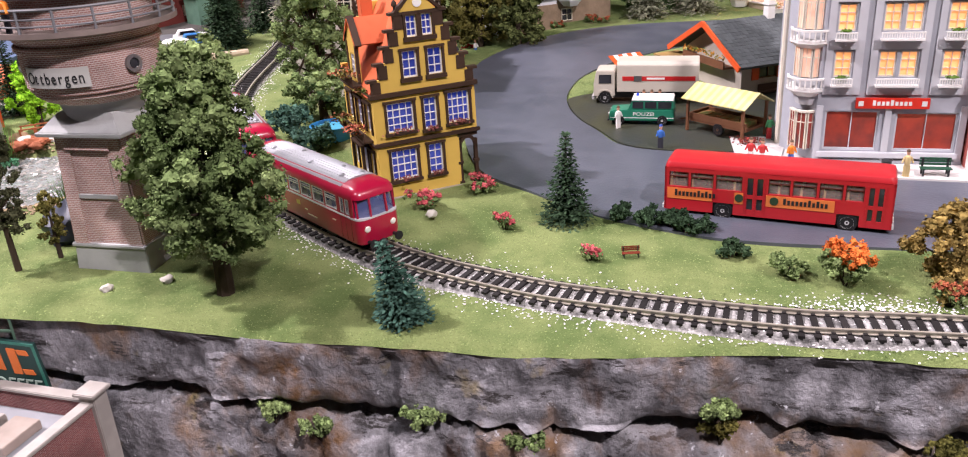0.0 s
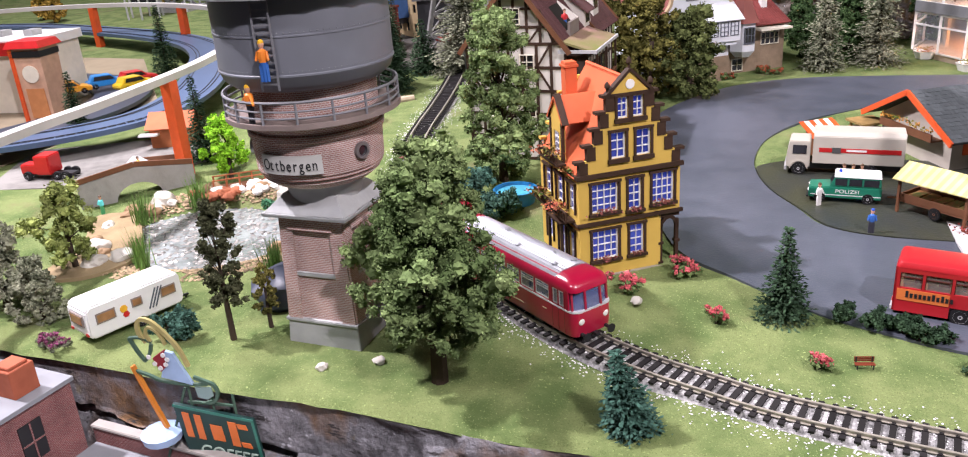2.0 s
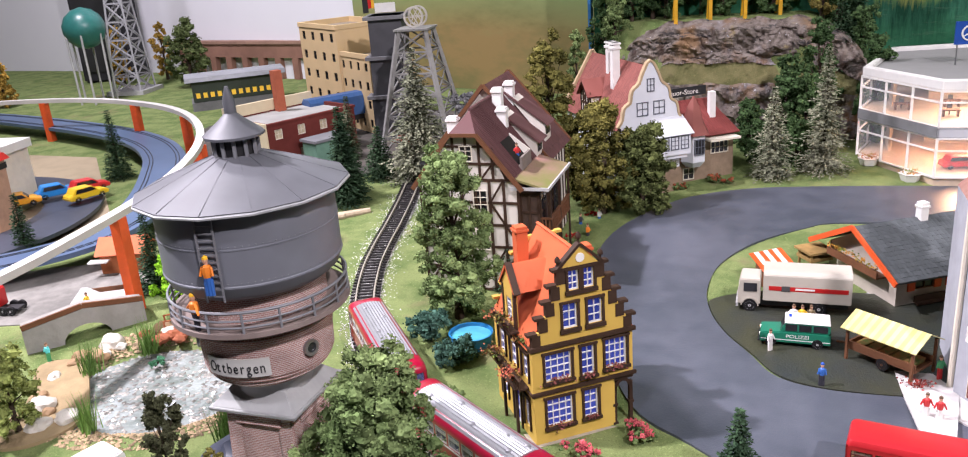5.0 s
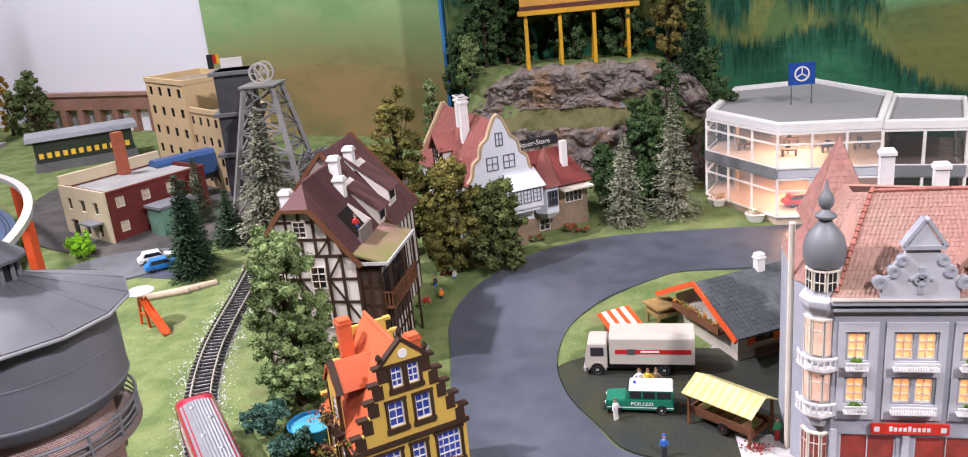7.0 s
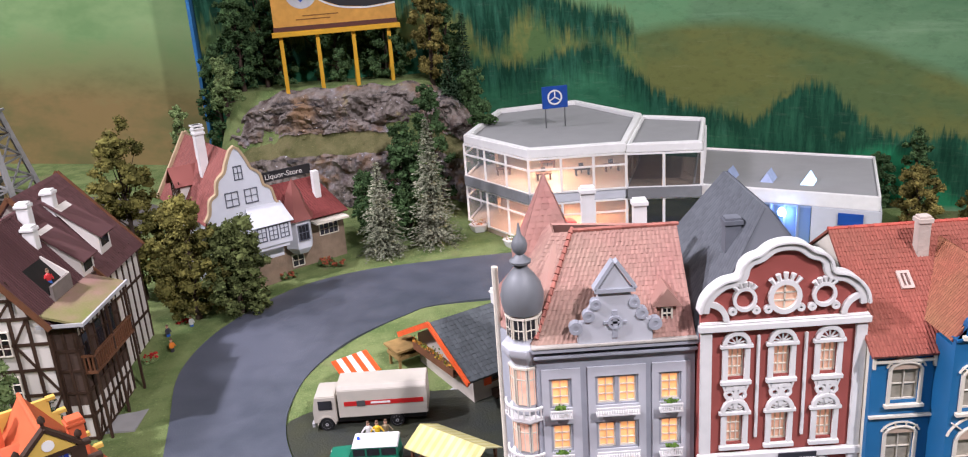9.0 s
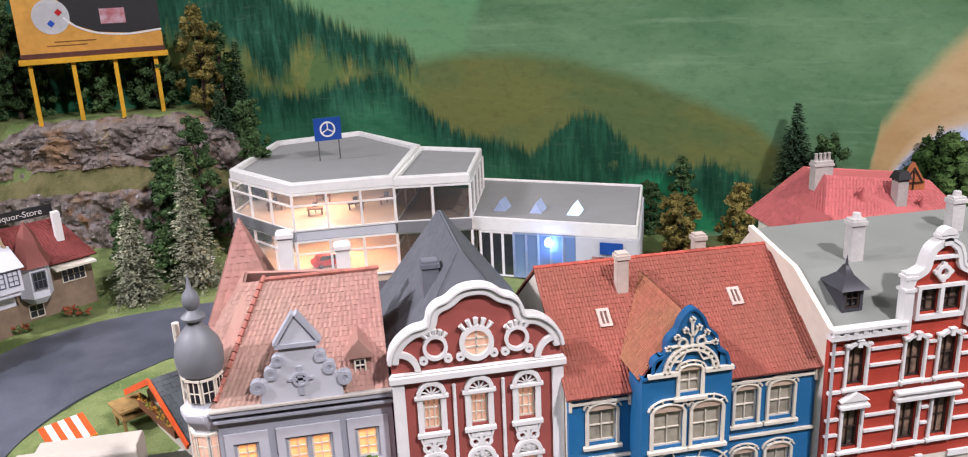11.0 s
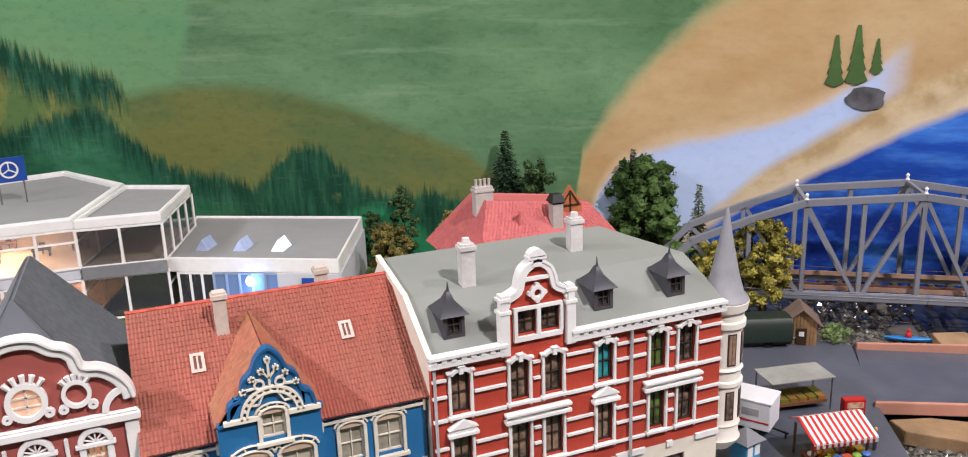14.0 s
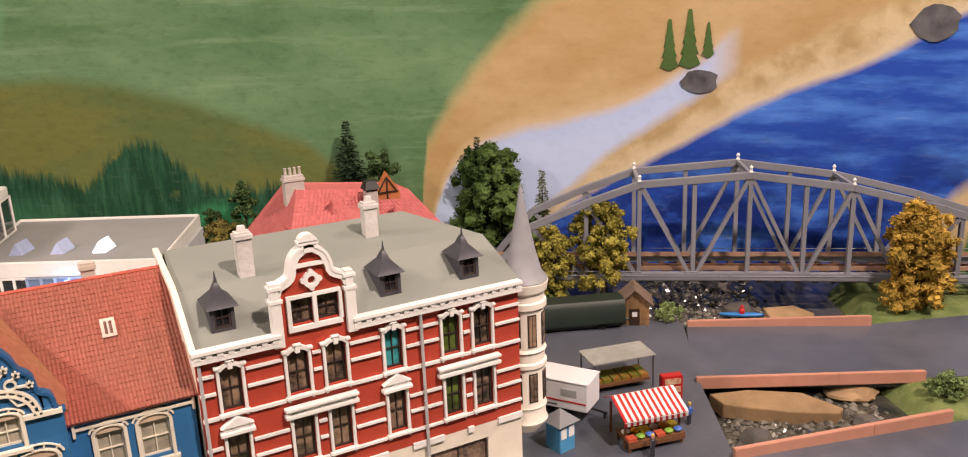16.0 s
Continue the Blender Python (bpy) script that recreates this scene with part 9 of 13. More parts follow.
def conifer(x, y, z, h, r, material, label, seed, leaf=0.22, dense=1.0, group="conifers", bare=0.06, trunk=0.25, ragged=0.15):
    """A spruce: whorls of drooping boughs set with needles."""
    rng = random.Random(seed)
    t = thing("conifer", x, y, z, rng.uniform(0, 360), label, "tree", group)
    part("trunk", Mesh().tube((0, 0, -0.3), (0, 0, h * 0.97), trunk, 0.03, 7), BARK, t)
    g = Mesh()
    levels = max(14, int(h * 3.0))
    for k in range(levels):
        u = k / (levels - 1)
        zz = h * (bare + (1 - bare) * u)
        R = r * (1 - u) ** 0.85 * rng.uniform(1 - ragged, 1 + ragged) + 0.08
        n = max(6, int((9 + 12 * (1 - u)) * dense))
        for i in range(n):
            a = 2 * math.pi * (i + rng.random()) / n
            L = R * rng.uniform(0.75, 1.1)
            droop = -0.25 * L + rng.uniform(-0.1, 0.1)
            m = max(3, int(L / (leaf * 0.55)))
            for q in range(m):
                s = (q + rng.random()) / m
                c = Vector((L * s * math.cos(a), L * s * math.sin(a), zz + droop * s + rng.uniform(-0.06, 0.06)))
                aa = a + rng.uniform(-1.0, 1.0)
                d = Vector((math.cos(aa), math.sin(aa), rng.uniform(-0.45, 0.25))).normalized() * leaf * 1.5 * rng.uniform(0.8, 1.4)
                w = d.cross(Vector((rng.gauss(0, 0.4), rng.gauss(0, 0.4), 1))).normalized() * leaf * 0.45
                g.add([c, c + d * 0.5 + w, c + d, c + d * 0.5 - w], [(0, 1, 2, 3)])
    part("crown", g, material, t, smooth=0)
    return t


def bush(x, y, z, rx, ry, h, material, label, seed, leaf=0.12, per=70, clumps=9, name="bush", group="bushes", blossom=None):
    rng = random.Random(seed)
    t = thing(name, x, y, z, rng.uniform(-20, 20), label, "bush" if name != "flower_bush" else "flowers", group)
    g = Mesh()
    c = []
    for k in range(clumps):
        a, d = rng.uniform(0, 6.3), math.sqrt(rng.random())
        c.append((rx * d * math.cos(a) * 0.7, ry * d * math.sin(a) * 0.7, h * rng.uniform(0.3, 0.75), min(rx, ry, h) * rng.uniform(0.4, 0.6)))
    leaf_cloud(g, rng, c, leaf, per)
    part("leaves", g, material, t, smooth=0)
    tw = Mesh()
    for k in range(5):
        q = rng.choice(c)
        tw.tube((0, 0, -0.2), q[:3], 0.06, 0.03, 4)
    part("twigs", tw, BARK, t)
    if blossom:
        g = Mesh()
        leaf_cloud(g, rng, [(a, b, zz + h * 0.22, r * 0.95) for a, b, zz, r in c], leaf, per // 2)
        part("blossom", g, blossom, t, smooth=0)
    return t


broad_tree(-27.2, 39.7, 0, 14.2, 4.7, GREEN, "large leafy model tree with a dark trunk on the grass", 1, 56, 420, 0.12, 0.26, 0.45, lumps=12)
conifer(-15.3, 38.0, 0.1, 4.7, 1.7, BLUEGREEN, "small leaning blue-green spruce on the grass edge", 2, 0.2, 1.6, bare=0.0).rotation_euler = (radians(4), radians(-9), 0)
conifer(-8.5, 52.0, 0.4, 6.1, 1.75, DARK, "dark green model fir beside the road", 3, 0.2, 1.4, bare=0.02)
for i in range(4):
    bush(-4.8 + 1.6 * i, 52.1 - 0.45 * i, 0.4, 1.35, 0.95, 1.35, DARK, "low dark hedge along the road", 20 + i, 0.12, 120, 11, "hedge", "roadside hedge")
bush(2.2, 48.0, 0.2, 1.2, 0.9, 1.2, DARK, "low dark bush on the grass", 25)
bush(5.2, 46.0, 0.1, 1.1, 0.9, 1.3, GREEN, "small green bush beside the flowers", 26)
PINK = foliage("blossom_pink", (0.62, 0.16, 0.17), (0.42, 0.08, 0.09))
ORANGE = foliage("blossom_orange", (0.72, 0.22, 0.05), (0.5, 0.12, 0.03))
RUST = foliage("blossom_rust", (0.42, 0.13, 0.07), (0.28, 0.08, 0.04))
for x, y, rx, s in ((-19.0, 53.2, 1.7, 30), (-15.6, 56.4, 1.6, 31), (-12.4, 50.2, 0.9, 32), (-6.1, 46.4, 0.8, 33)):
    bush(x, y, gz(y), rx, rx * 0.7, 1.0, GREEN, "low bush with pink blossom", s, 0.1, 60, 9, "flower_bush", "pink flowers", PINK)
bush(8.1, 45.2, 0.1, 1.5, 1.3, 2.6, GREEN, "bush with bright orange blossom", 34, 0.12, 90, 12, "flower_bush", "orange flowers", ORANGE)
broad_tree(13.6, 45.6, 0.1, 4.6, 2.4, BROWNG, "round yellowish brown bush-like tree by the road", 35, 26, 130, 0.15, 0.05, 0.3)
bush(13.0, 43.4, 0.1, 1.0, 0.8, 1.3, GREEN, "bush with rusty pink blossom", 36, 0.1, 60, 8, "flower_bush", "pink flowers", RUST)
# behind and beside the yellow house
broad_tree(-34.8, 71.8, 1.2, 16.4, 4.3, GREEN, "tall leafy tree in front of the half-timbered house", 4, 46, 300, 0.15, 0.08, 0.4, lumps=10)
bush(-35.6, 67.0, 1.0, 2.2, 2.0, 3.4, BLUEGREEN, "dark rounded bush beside the track", 41, 0.16, 110, 12)
bush(-32.2, 64.2, 0.9, 2.0, 1.8, 2.8, BLUEGREEN, "dark rounded bush behind the yellow house", 42, 0.16, 110, 12)
bush(-30.4, 58.8, 0.7, 0.9, 0.9, 0.9, GREEN, "small bush at the house corner", 43)
# by the tower and the pond
broad_tree(-42.9, 40.6, 0, 10.0, 1.7, foliage("leaf_dark_olive", (0.08, 0.085, 0.045), (0.045, 0.05, 0.025)), "slim dark tree with a bare lower trunk", 5, 38, 120, 0.11, 0.3, 0.18)
broad_tree(-41.4, 42.8, 0, 5.0, 1.1, OLIVE, "small olive-green tree beside the tower", 6, 14, 90, 0.12, 0.25, 0.15)
bush(-46.9, 39.6, 0, 1.9, 1.5, 2.5, BLUEGREEN, "dense dark shrub beside the caravan", 44, 0.16, 130, 12)
broad_tree(-63.8, 47.2, 0.2, 7.6, 2.8, foliage("leaf_mid_green", (0.26, 0.30, 0.09), (0.14, 0.18, 0.05)), "rounded green tree on the pond bank", 7, 26, 110, 0.15, 0.12, 0.25)
broad_tree(-59.2, 39.6, 0, 4.6, 1.9, GREYGREEN, "low grey-green scrub at the edge", 15, 26, 110, 0.16, 0.02, 0.2)
bush(-55.0, 36.4, -0.2, 1.8, 1.0, 0.9, GREYGREEN, "low plum-coloured heather on the edge", 16, 0.1, 80, 9, "flower_bush", "edge flowers", foliage("heather_plum", (0.32, 0.10, 0.20), (0.16, 0.05, 0.09)))
broad_tree(-64.0, 40.5, 0, 6.4, 2.6, GREYGREEN, "grey-green scrubby tree at the edge", 8, 30, 110, 0.16, 0.1, 0.25)
broad_tree(-63.6, 68.0, 1.1, 6.6, 2.5, LIME, "bright lime-green model tree", 9, 26, 120, 0.18, 0.22, 0.2)
conifer(-70.5, 72.5, 1.4, 9.2, 1.7, DARK, "slim dark fir beyond the pond", 10, 0.24)
conifer(-95, 78.5, 1.6, 8.0, 1.6, DARK, "slim dark fir near the race track", 12, 0.24)
conifer(-106, 108, 2.9, 11, 2.2, DARK, "tall dark fir inside the race track", 13, 0.26)
for x, y, h, s in ((-61.2, 100.0, 13.2, 14), (-62.6, 103.5, 11.5, 15), (-61.6, 111.5, 7.5, 16)):
    conifer(x, y, gz(y), h, 2.7, DARK, "dense dark green fir beside the track", s, 0.28, 1.2)
conifer(-55.2, 112, 3.1, 18.4, 4.6, GREYGREEN, "tall grey-green spruce in front of the pit tower", 17, 0.3, 1.25, ragged=0.4)
conifer(-70.6, 120.0, 3.2, 10.2, 1.8, foliage("needle_dull_green", (0.13, 0.16, 0.09), (0.06, 0.08, 0.045)), "slim dull green fir beside the workshop", 14, 0.24)
for x, y, s in ((-28.4, 91.2, 47), (-28.0, 99.6, 48)):
    bush(x, y, 1.8, 0.8, 0.8, 1.3, GREEN, "red flowers in a tub on the terrace", s, 0.1, 60, 8, "flower_bush", "terrace flowers", foliage("blossom_red", (0.45, 0.03, 0.03), (0.25, 0.015, 0.015)))
bush(-82.2, 107.6, 2.9, 2.6, 2.2, 3.6, LIME, "bright lime-green bush beside the workshop", 45, 0.2, 110, 12)
bush(-53.3, 126, 8.2, 3.0, 2.2, 5.0, foliage("twig_grey", (0.36, 0.36, 0.38), (0.16, 0.16, 0.17)), "grey twiggy shrub on the coal heap", 46, 0.2, 110, 12)
conifer(-31.5, 78.5, 1.6, 6.5, 1.8, DARK, "dark fir against the timbered house", 50, 0.22)
broad_tree(-34.6, 106.5, 2.9, 20.2, 4.3, OLIVE, "tall olive-green tree in loose tiers", 18, 40, 110, 0.22, 0.1, 0.35)
broad_tree(-37.2, 134, 3.9, 17.5, 2.3, GREEN, "tall green tree beside the backdrop", 19, 26, 110, 0.22, 0.2, 0.3)
broad_tree(-26.6, 100.5, 2.7, 13.6, 4.0, OLIVE, "large olive and yellowish tree beside the villa", 51, 44, 130, 0.22, 0.06, 0.35)
broad_tree(-22.0, 101.3, 2.7, 10.2, 3.9, foliage("leaf_deep_green", (0.11, 0.13, 0.045), (0.045, 0.06, 0.02)), "dark green tree in front of the villa", 52, 40, 130, 0.22, 0.1, 0.35)
broad_tree(-29.5, 104.5, 2.8, 11.5, 2.6, OLIVE, "olive tree behind the terrace", 53, 30, 110, 0.22, 0.1, 0.3)
conifer(-7.6, 115.2, 3.2, 11.8, 3.0, GREYGREEN, "grey-green spruce on the meadow", 54, 0.26, 1.0, ragged=0.35)
conifer(-1.4, 118.0, 3.3, 16.0, 3.0, GREYGREEN, "tall grey-green spruce beside the showroom", 55, 0.26, 1.0, ragged=0.35)
broad_tree(-3.5, 128.0, 3.6, 10.5, 3.2, foliage("leaf_forest", (0.075, 0.13, 0.05), (0.04, 0.075, 0.03)), "dark tree below the rocky rise", 56, 30, 110, 0.24, 0.1, 0.35)
bush(-14, 112.5, 3.1, 2.6, 1.0, 0.9, GREEN, "low bed with pinkish red flowers", 57, 0.14, 70, 10, "flower_bush", "meadow flowers", RUST)
bush(-19, 109.5, 3.0, 1.6, 0.9, 0.9, GREEN, "low bed with pinkish red flowers", 58, 0.14, 70, 10, "flower_bush", "meadow flowers", RUST)
# on the rocky rise
foliage("leaf_yellow_brown", (0.24, 0.20, 0.06), (0.09, 0.08, 0.025))
for x, y, h, r, m, s in ((-30.5, 146, 14, 3.4, "leaf_forest", 60), (-27.5, 149, 17, 3.0, "leaf_forest", 61), (-1.5, 145.2, 16, 3.4, "leaf_yellow_brown", 62), (-33, 144, 8.5, 2.8, "leaf_green", 63), (-12, 152, 14, 3.0, "leaf_forest", 64), (-20, 152, 13, 3.0, "leaf_forest", 65)):
    broad_tree(x, y, ground_z(x, y) - 0.2, h, r, MATS[m], "tree on the rocky rise against the backdrop", s, 30, 110, 0.24, 0.1, 0.35)
for x, y, h, r, s in ((-35, 147, 15, 3.6, 160), (-31.5, 148.6, 19, 3.8, 161), (-25.5, 149.6, 15, 3.4, 162), (-16.5, 149.6, 12, 3.4, 163), (-8.5, 149.2, 13, 3.6, 164), (0.8, 147.5, 16, 3.4, 166), (4.2, 141.5, 14, 3.2, 167)):
    broad_tree(x, y, ground_z(x, y) - 0.2, h, r, MATS["leaf_forest"], "dark tree in the thicket behind the billboard", s, 30, 100, 0.24, 0.02, 0.35)
for x, y, h, r, s in ((-6.0, 131, 12.5, 3.4, 170), (-2.0, 133, 18.0, 3.4, 171), (5.5, 131.5, 15.5, 3.2, 172), (-11.0, 127.5, 7.0, 2.6, 173), (-9.0, 122.0, 5.5, 2.4, 174), (-4.6, 121.0, 6.0, 2.6, 175)):
    broad_tree(x, y, gz(y) - 0.2, h, r, MATS["leaf_forest"], "dark green tree on the meadow below the rocks", s, 30, 110, 0.24, 0.02, 0.35)
for x, y, h, r, s in ((3.5, 145, 24, 2.4, 66), (1.0, 140, 15, 2.6, 67)):
    conifer(x, y, ground_z(x, y) - 0.3, h - 4, r, DARK, "dark fir against the backdrop", s, 0.3)
# right-hand side
broad_tree(87.2, 104.5, 2.8, 13.6, 6.2, foliage("leaf_rich_green", (0.075, 0.125, 0.038), (0.028, 0.055, 0.016)), "dense dark green tree against the painted water", 70, 44, 140, 0.22, 0.1, 0.4)
conifer(86.4, 105.2, 2.8, 15.2, 1.6, DARK, "slim fir top in the dense tree", 71, 0.24)
conifer(72.3, 112.6, 2.0, 18.6, 4.6, DARK, "dark fir behind the red roof", 72, 0.28, 1.4)
broad_tree(75.4, 110.6, 2.0, 14.6, 3.7, MATS["leaf_forest"], "dark round-topped tree behind the red roof", 73, 24, 110, 0.22, 0.1, 0.3)
conifer(91.5, 98.5, 2.6, 11.6, 1.6, foliage("needle_olive", (0.13, 0.15, 0.07), (0.07, 0.085, 0.04)), "slim olive-green fir at the bridge", 74, 0.24)
broad_tree(92.5, 87.5, 2.0, 10.8, 3.6, foliage("leaf_yellow_olive", (0.36, 0.31, 0.07), (0.2, 0.18, 0.04)), "yellowish olive tree behind the hut", 75, 38, 130, 0.2, 0.12, 0.35)
broad_tree(87.5, 90, 2.0, 7.5, 3.0, MATS["leaf_yellow_olive"], "yellowish olive tree at the bridge end", 76, 30, 120, 0.2, 0.08, 0.3)
broad_tree(118.5, 67.2, 1.0, 10.6, 4.2, YELLOWG, "round autumn-yellow tree on the river bank", 77, 60, 170, 0.17, 0.02, 0.4)
bush(93.6, 77.8, 1.5, 1.7, 1.3, 1.9, GREEN, "green bush beside the hut", 78, 0.14, 110, 10)
bush(103.0, 53.0, 0.4, 2.2, 1.6, 2.2, GREEN, "green bush on the stream bank", 79, 0.15, 110, 12)
for x, y, h, s in ((57, 121.5, 7.0, 80), (60.5, 119.6, 10, 81), (51, 118, 4.5, 82)):
    broad_tree(x, y, ground_z(x, y) - 0.2, h + 3.5 - ground_z(x, y), 2.3, MATS["leaf_forest"] if s != 82 else MATS["leaf_olive"], "small tree before the painted hills", s, 22, 100, 0.22, 0.08, 0.3)
for x, y, h, s in ((55.8, 109.6, 8.2, 83), (63.4, 109.0, 8.8, 84)):
    broad_tree(x, y, 3.0, h, 2.9, MATS["leaf_yellow_brown"], "olive-coloured tree beside the parked cars", s, 30, 120, 0.2, 0.05, 0.3)
# hanging greenery on the lower rock
for x, z, r, s in ((-21.5, -7.0, 1.7, 90), (-15.2, -6.6, 1.3, 91), (-13.0, -8.4, 1.4, 92), (-8.0, -8.0, 1.5, 93), (1.6, -4.6, 1.2, 94), (12.5, -4.8, 1.3, 95), (5.5, -7.5, 1.2, 96), (-19.8, -5.6, 1.5, 140), (-13.8, -4.3, 1.4, 141), (-8.1, -5.2, 1.3, 142), (1.4, -3.3, 1.2, 143), (-22.4, -4.7, 1.1, 144)):
    bush(x, rim(x) + (1.2 if s < 94 else -0.4), z - 0.6, r, 0.9, 1.6, GREEN if s < 94 or s > 139 else OLIVE, "moss and trailing greenery on the rock", s, 0.12, 80, 9, "moss_clump", "greenery on the rock")
broad_tree(-150, 185, 4, 16, 6, foliage("leaf_far_green", (0.10, 0.13, 0.05), (0.06, 0.08, 0.03)), "broad green tree before the white wall", 100, 30, 100, 0.35, 0.1, 0.5)
for x, y, s in ((-176, 190, 101), (-168, 198, 102), (-195, 165, 103), (-186, 160, 104)):
    broad_tree(x, y, 4, 15 if s < 103 else 11, 3.4, YELLOWG, "yellow autumn tree far back on the layout", s, 24, 90, 0.35, 0.08, 0.4)

# ---- road and rail vehicles ----
def wheel(parent, x, y, z, r, w, rim_mat, name="wheel", seg=18):
    """A wheel that turns about the local y axis; y is its outer side."""
    s = 1 if y > 0 else -1
    g = Mesh()
    g.m = Matrix.Translation((x, y, z)) @ Matrix.Rotation(radians(-90 * s), 4, "X")
    g.lathe([(r * 0.62, 0.0), (r * 0.93, 0.0), (r, -0.06), (r, -w + 0.06), (r * 0.9, -w)], seg)
    wh = part(name, g, TYRE, parent)
    g = Mesh()
    g.m = Matrix.Translation((x, y, z)) @ Matrix.Rotation(radians(-90 * s), 4, "X")
    part("rim", g.lathe([(0.01, -0.02), (r * 0.2, 0.02), (r * 0.28, -0.05), (r * 0.6, -0.03), (r * 0.64, 0.01), (r * 0.64, -0.1)], seg), rim_mat, wh)
    return wh


def loft(g, rings):
    """Skins closed rings of equal count."""
    n = len(rings[0])
    base = len(g.v)
    flat = [p for r in rings for p in r]
    f = []
    for k in range(len(rings) - 1):
        for i in range(n):
            j = (i + 1) % n
            f.append((k * n + i, k * n + j, (k + 1) * n + j, (k + 1) * n + i))
    f.append(tuple(range(n))[::-1])
    f.append(tuple((len(rings) - 1) * n + i for i in range(n)))
    return g.add(flat, f)


def round_rect(x0, x1, y0, y1, z, r, seg=5):
    out = []
    for cx, cy, a0 in ((x1 - r, y1 - r, 0), (x0 + r, y1 - r, 90), (x0 + r, y0 + r, 180), (x1 - r, y0 + r, 270)):
        for i in range(seg + 1):
            a = radians(a0 + 90 * i / seg)
            out.append((cx + r * math.cos(a), cy + r * math.sin(a), z))
    return out


RB_RED = mat("railbus_red", (0.36, 0.006, 0.035), 0.28, vary=0.12, scale=30, coat=0.4)
RB_ROOF = mat("railbus_silver_roof", (0.36, 0.37, 0.39), 0.42, metal=0.5, vary=0.15)
SEATING = mat("blue_seats", (0.03, 0.06, 0.25), 0.6)


def railbus(p, a, label, second):
    """A two-axle railbus; local x runs along it, front at +x."""
    t = thing("railbus", p.x, p.y, track_z(p.y) + 0.4, math.degrees(a), label, "train", "red railbuses")
    L, W = 7.55, 1.55
    lo = [round_rect(-L + 0.1, L - 0.1, -W + 0.06, W - 0.06, 0.35, 0.5), round_rect(-L + 0.03, L - 0.03, -W, W, 0.75, 0.55), round_rect(-L, L, -W, W, 1.9, 0.6), round_rect(-L + 0.05, L - 0.05, -W, W, 2.05, 0.6)]
    part("lower_body", loft(Mesh(), lo), RB_RED, t, "glossy dark red lower body")
    part("waist_line", loft(Mesh(), [round_rect(-L - 0.01, L + 0.01, -W - 0.025, W + 0.025, z, 0.62) for z in (1.98, 2.1)]), mat("silver_line", (0.6, 0.6, 0.6), 0.35), t)
    part("skirt", Mesh().box(-6.2, 6.2, -1.1, 1.1, -0.05, 0.4), BLACK, t)
    # glazed band: posts with openings between
    cols = [(-6.9, -6.45), (-6.3, -5.85), (-5.5, -4.2), (-4.0, -2.65), (-2.45, -1.1), (-0.9, 0.45), (0.65, 2.0), (2.2, 3.55), (3.75, 5.1), (5.5, 5.95), (6.1, 6.55)]
    for s in (-1, 1):
        g = Mesh()
        g.m = Matrix.Rotation(0 if s < 0 else math.pi, 4, "Z")
        g.wall(-6.98, 6.98, 2.05, 3.4, -W, -W + 0.12, [(a0, b0, 2.2 if b0 - a0 > 1 else 1.05 + 1.1, 3.2) for a0, b0 in cols])
        part("window_band", g, RB_RED, t)
        for a0, b0 in cols:
            g = Mesh()
            g.m = Matrix.Rotation(0 if s < 0 else math.pi, 4, "Z")
            big = b0 - a0 > 1
            g.box(a0, b0, -W + 0.0, -W + 0.06, 3.14, 3.2).box(a0, b0, -W, -W + 0.06, 2.2, 2.25).box(a0, a0 + 0.05, -W, -W + 0.06, 2.25, 3.14).box(b0 - 0.05, b0, -W, -W + 0.06, 2.25, 3.14)
            if big:
                g.box(a0, b0, -W, -W + 0.06, 2.8, 2.86).box(a0, b0, -W, -W + 0.06, 2.95, 3.0)
            w = part("window", g, mat("silver_frame", (0.62, 0.62, 0.62), 0.3, metal=0.4), t)
            g = Mesh()
            g.m = Matrix.Rotation(0 if s < 0 else math.pi, 4, "Z")
            pn = part("pane", g.add([(a0, -W + 0.08, 2.2), (b0, -W + 0.08, 2.2), (b0, -W + 0.08, 3.2), (a0, -W + 0.08, 3.2)], [(0, 1, 2, 3)]), glass("train_glass", (0.5, 0.53, 0.58), 0.04, 0.62), w)
            pn.visible_shadow = False
        for x in (-6.38, 6.02):
            g = Mesh()
            g.m = Matrix.Rotation(0 if s < 0 else math.pi, 4, "Z")
            for d in (-0.62, -0.02, 0.58):
                g.box(x + d, x + d + 0.05, -W - 0.02, -W + 0.02, 0.5, 3.25)
            d = part("door", g, mat("door_groove_red", (0.2, 0.005, 0.012), 0.35), t)
        g = Mesh()
        g.m = Matrix.Rotation(0 if s < 0 else math.pi, 4, "Z")
        part("emblem", g.box(-0.15, 0.3, -W - 0.02, -W + 0.01, 1.35, 1.65), mat("emblem_gold", (0.5, 0.35, 0.08), 0.4), t)
        for a0, b0, z in ((-6.0, -5.6, 1.3), (-5.2, -4.5, 0.9), (-1.6, -1.3, 0.95), (1.2, 2.4, 0.9), (4.4, 4.8, 1.4), (0.9, 1.2, 1.2)):
            g = Mesh()
            g.m = Matrix.Rotation(0 if s < 0 else math.pi, 4, "Z")
            part("lettering_bar", g.box(a0, b0, -W - 0.015, -W + 0.01, z, z + 0.07), mat("gilt_bar", (0.55, 0.42, 0.30), 0.5), t)
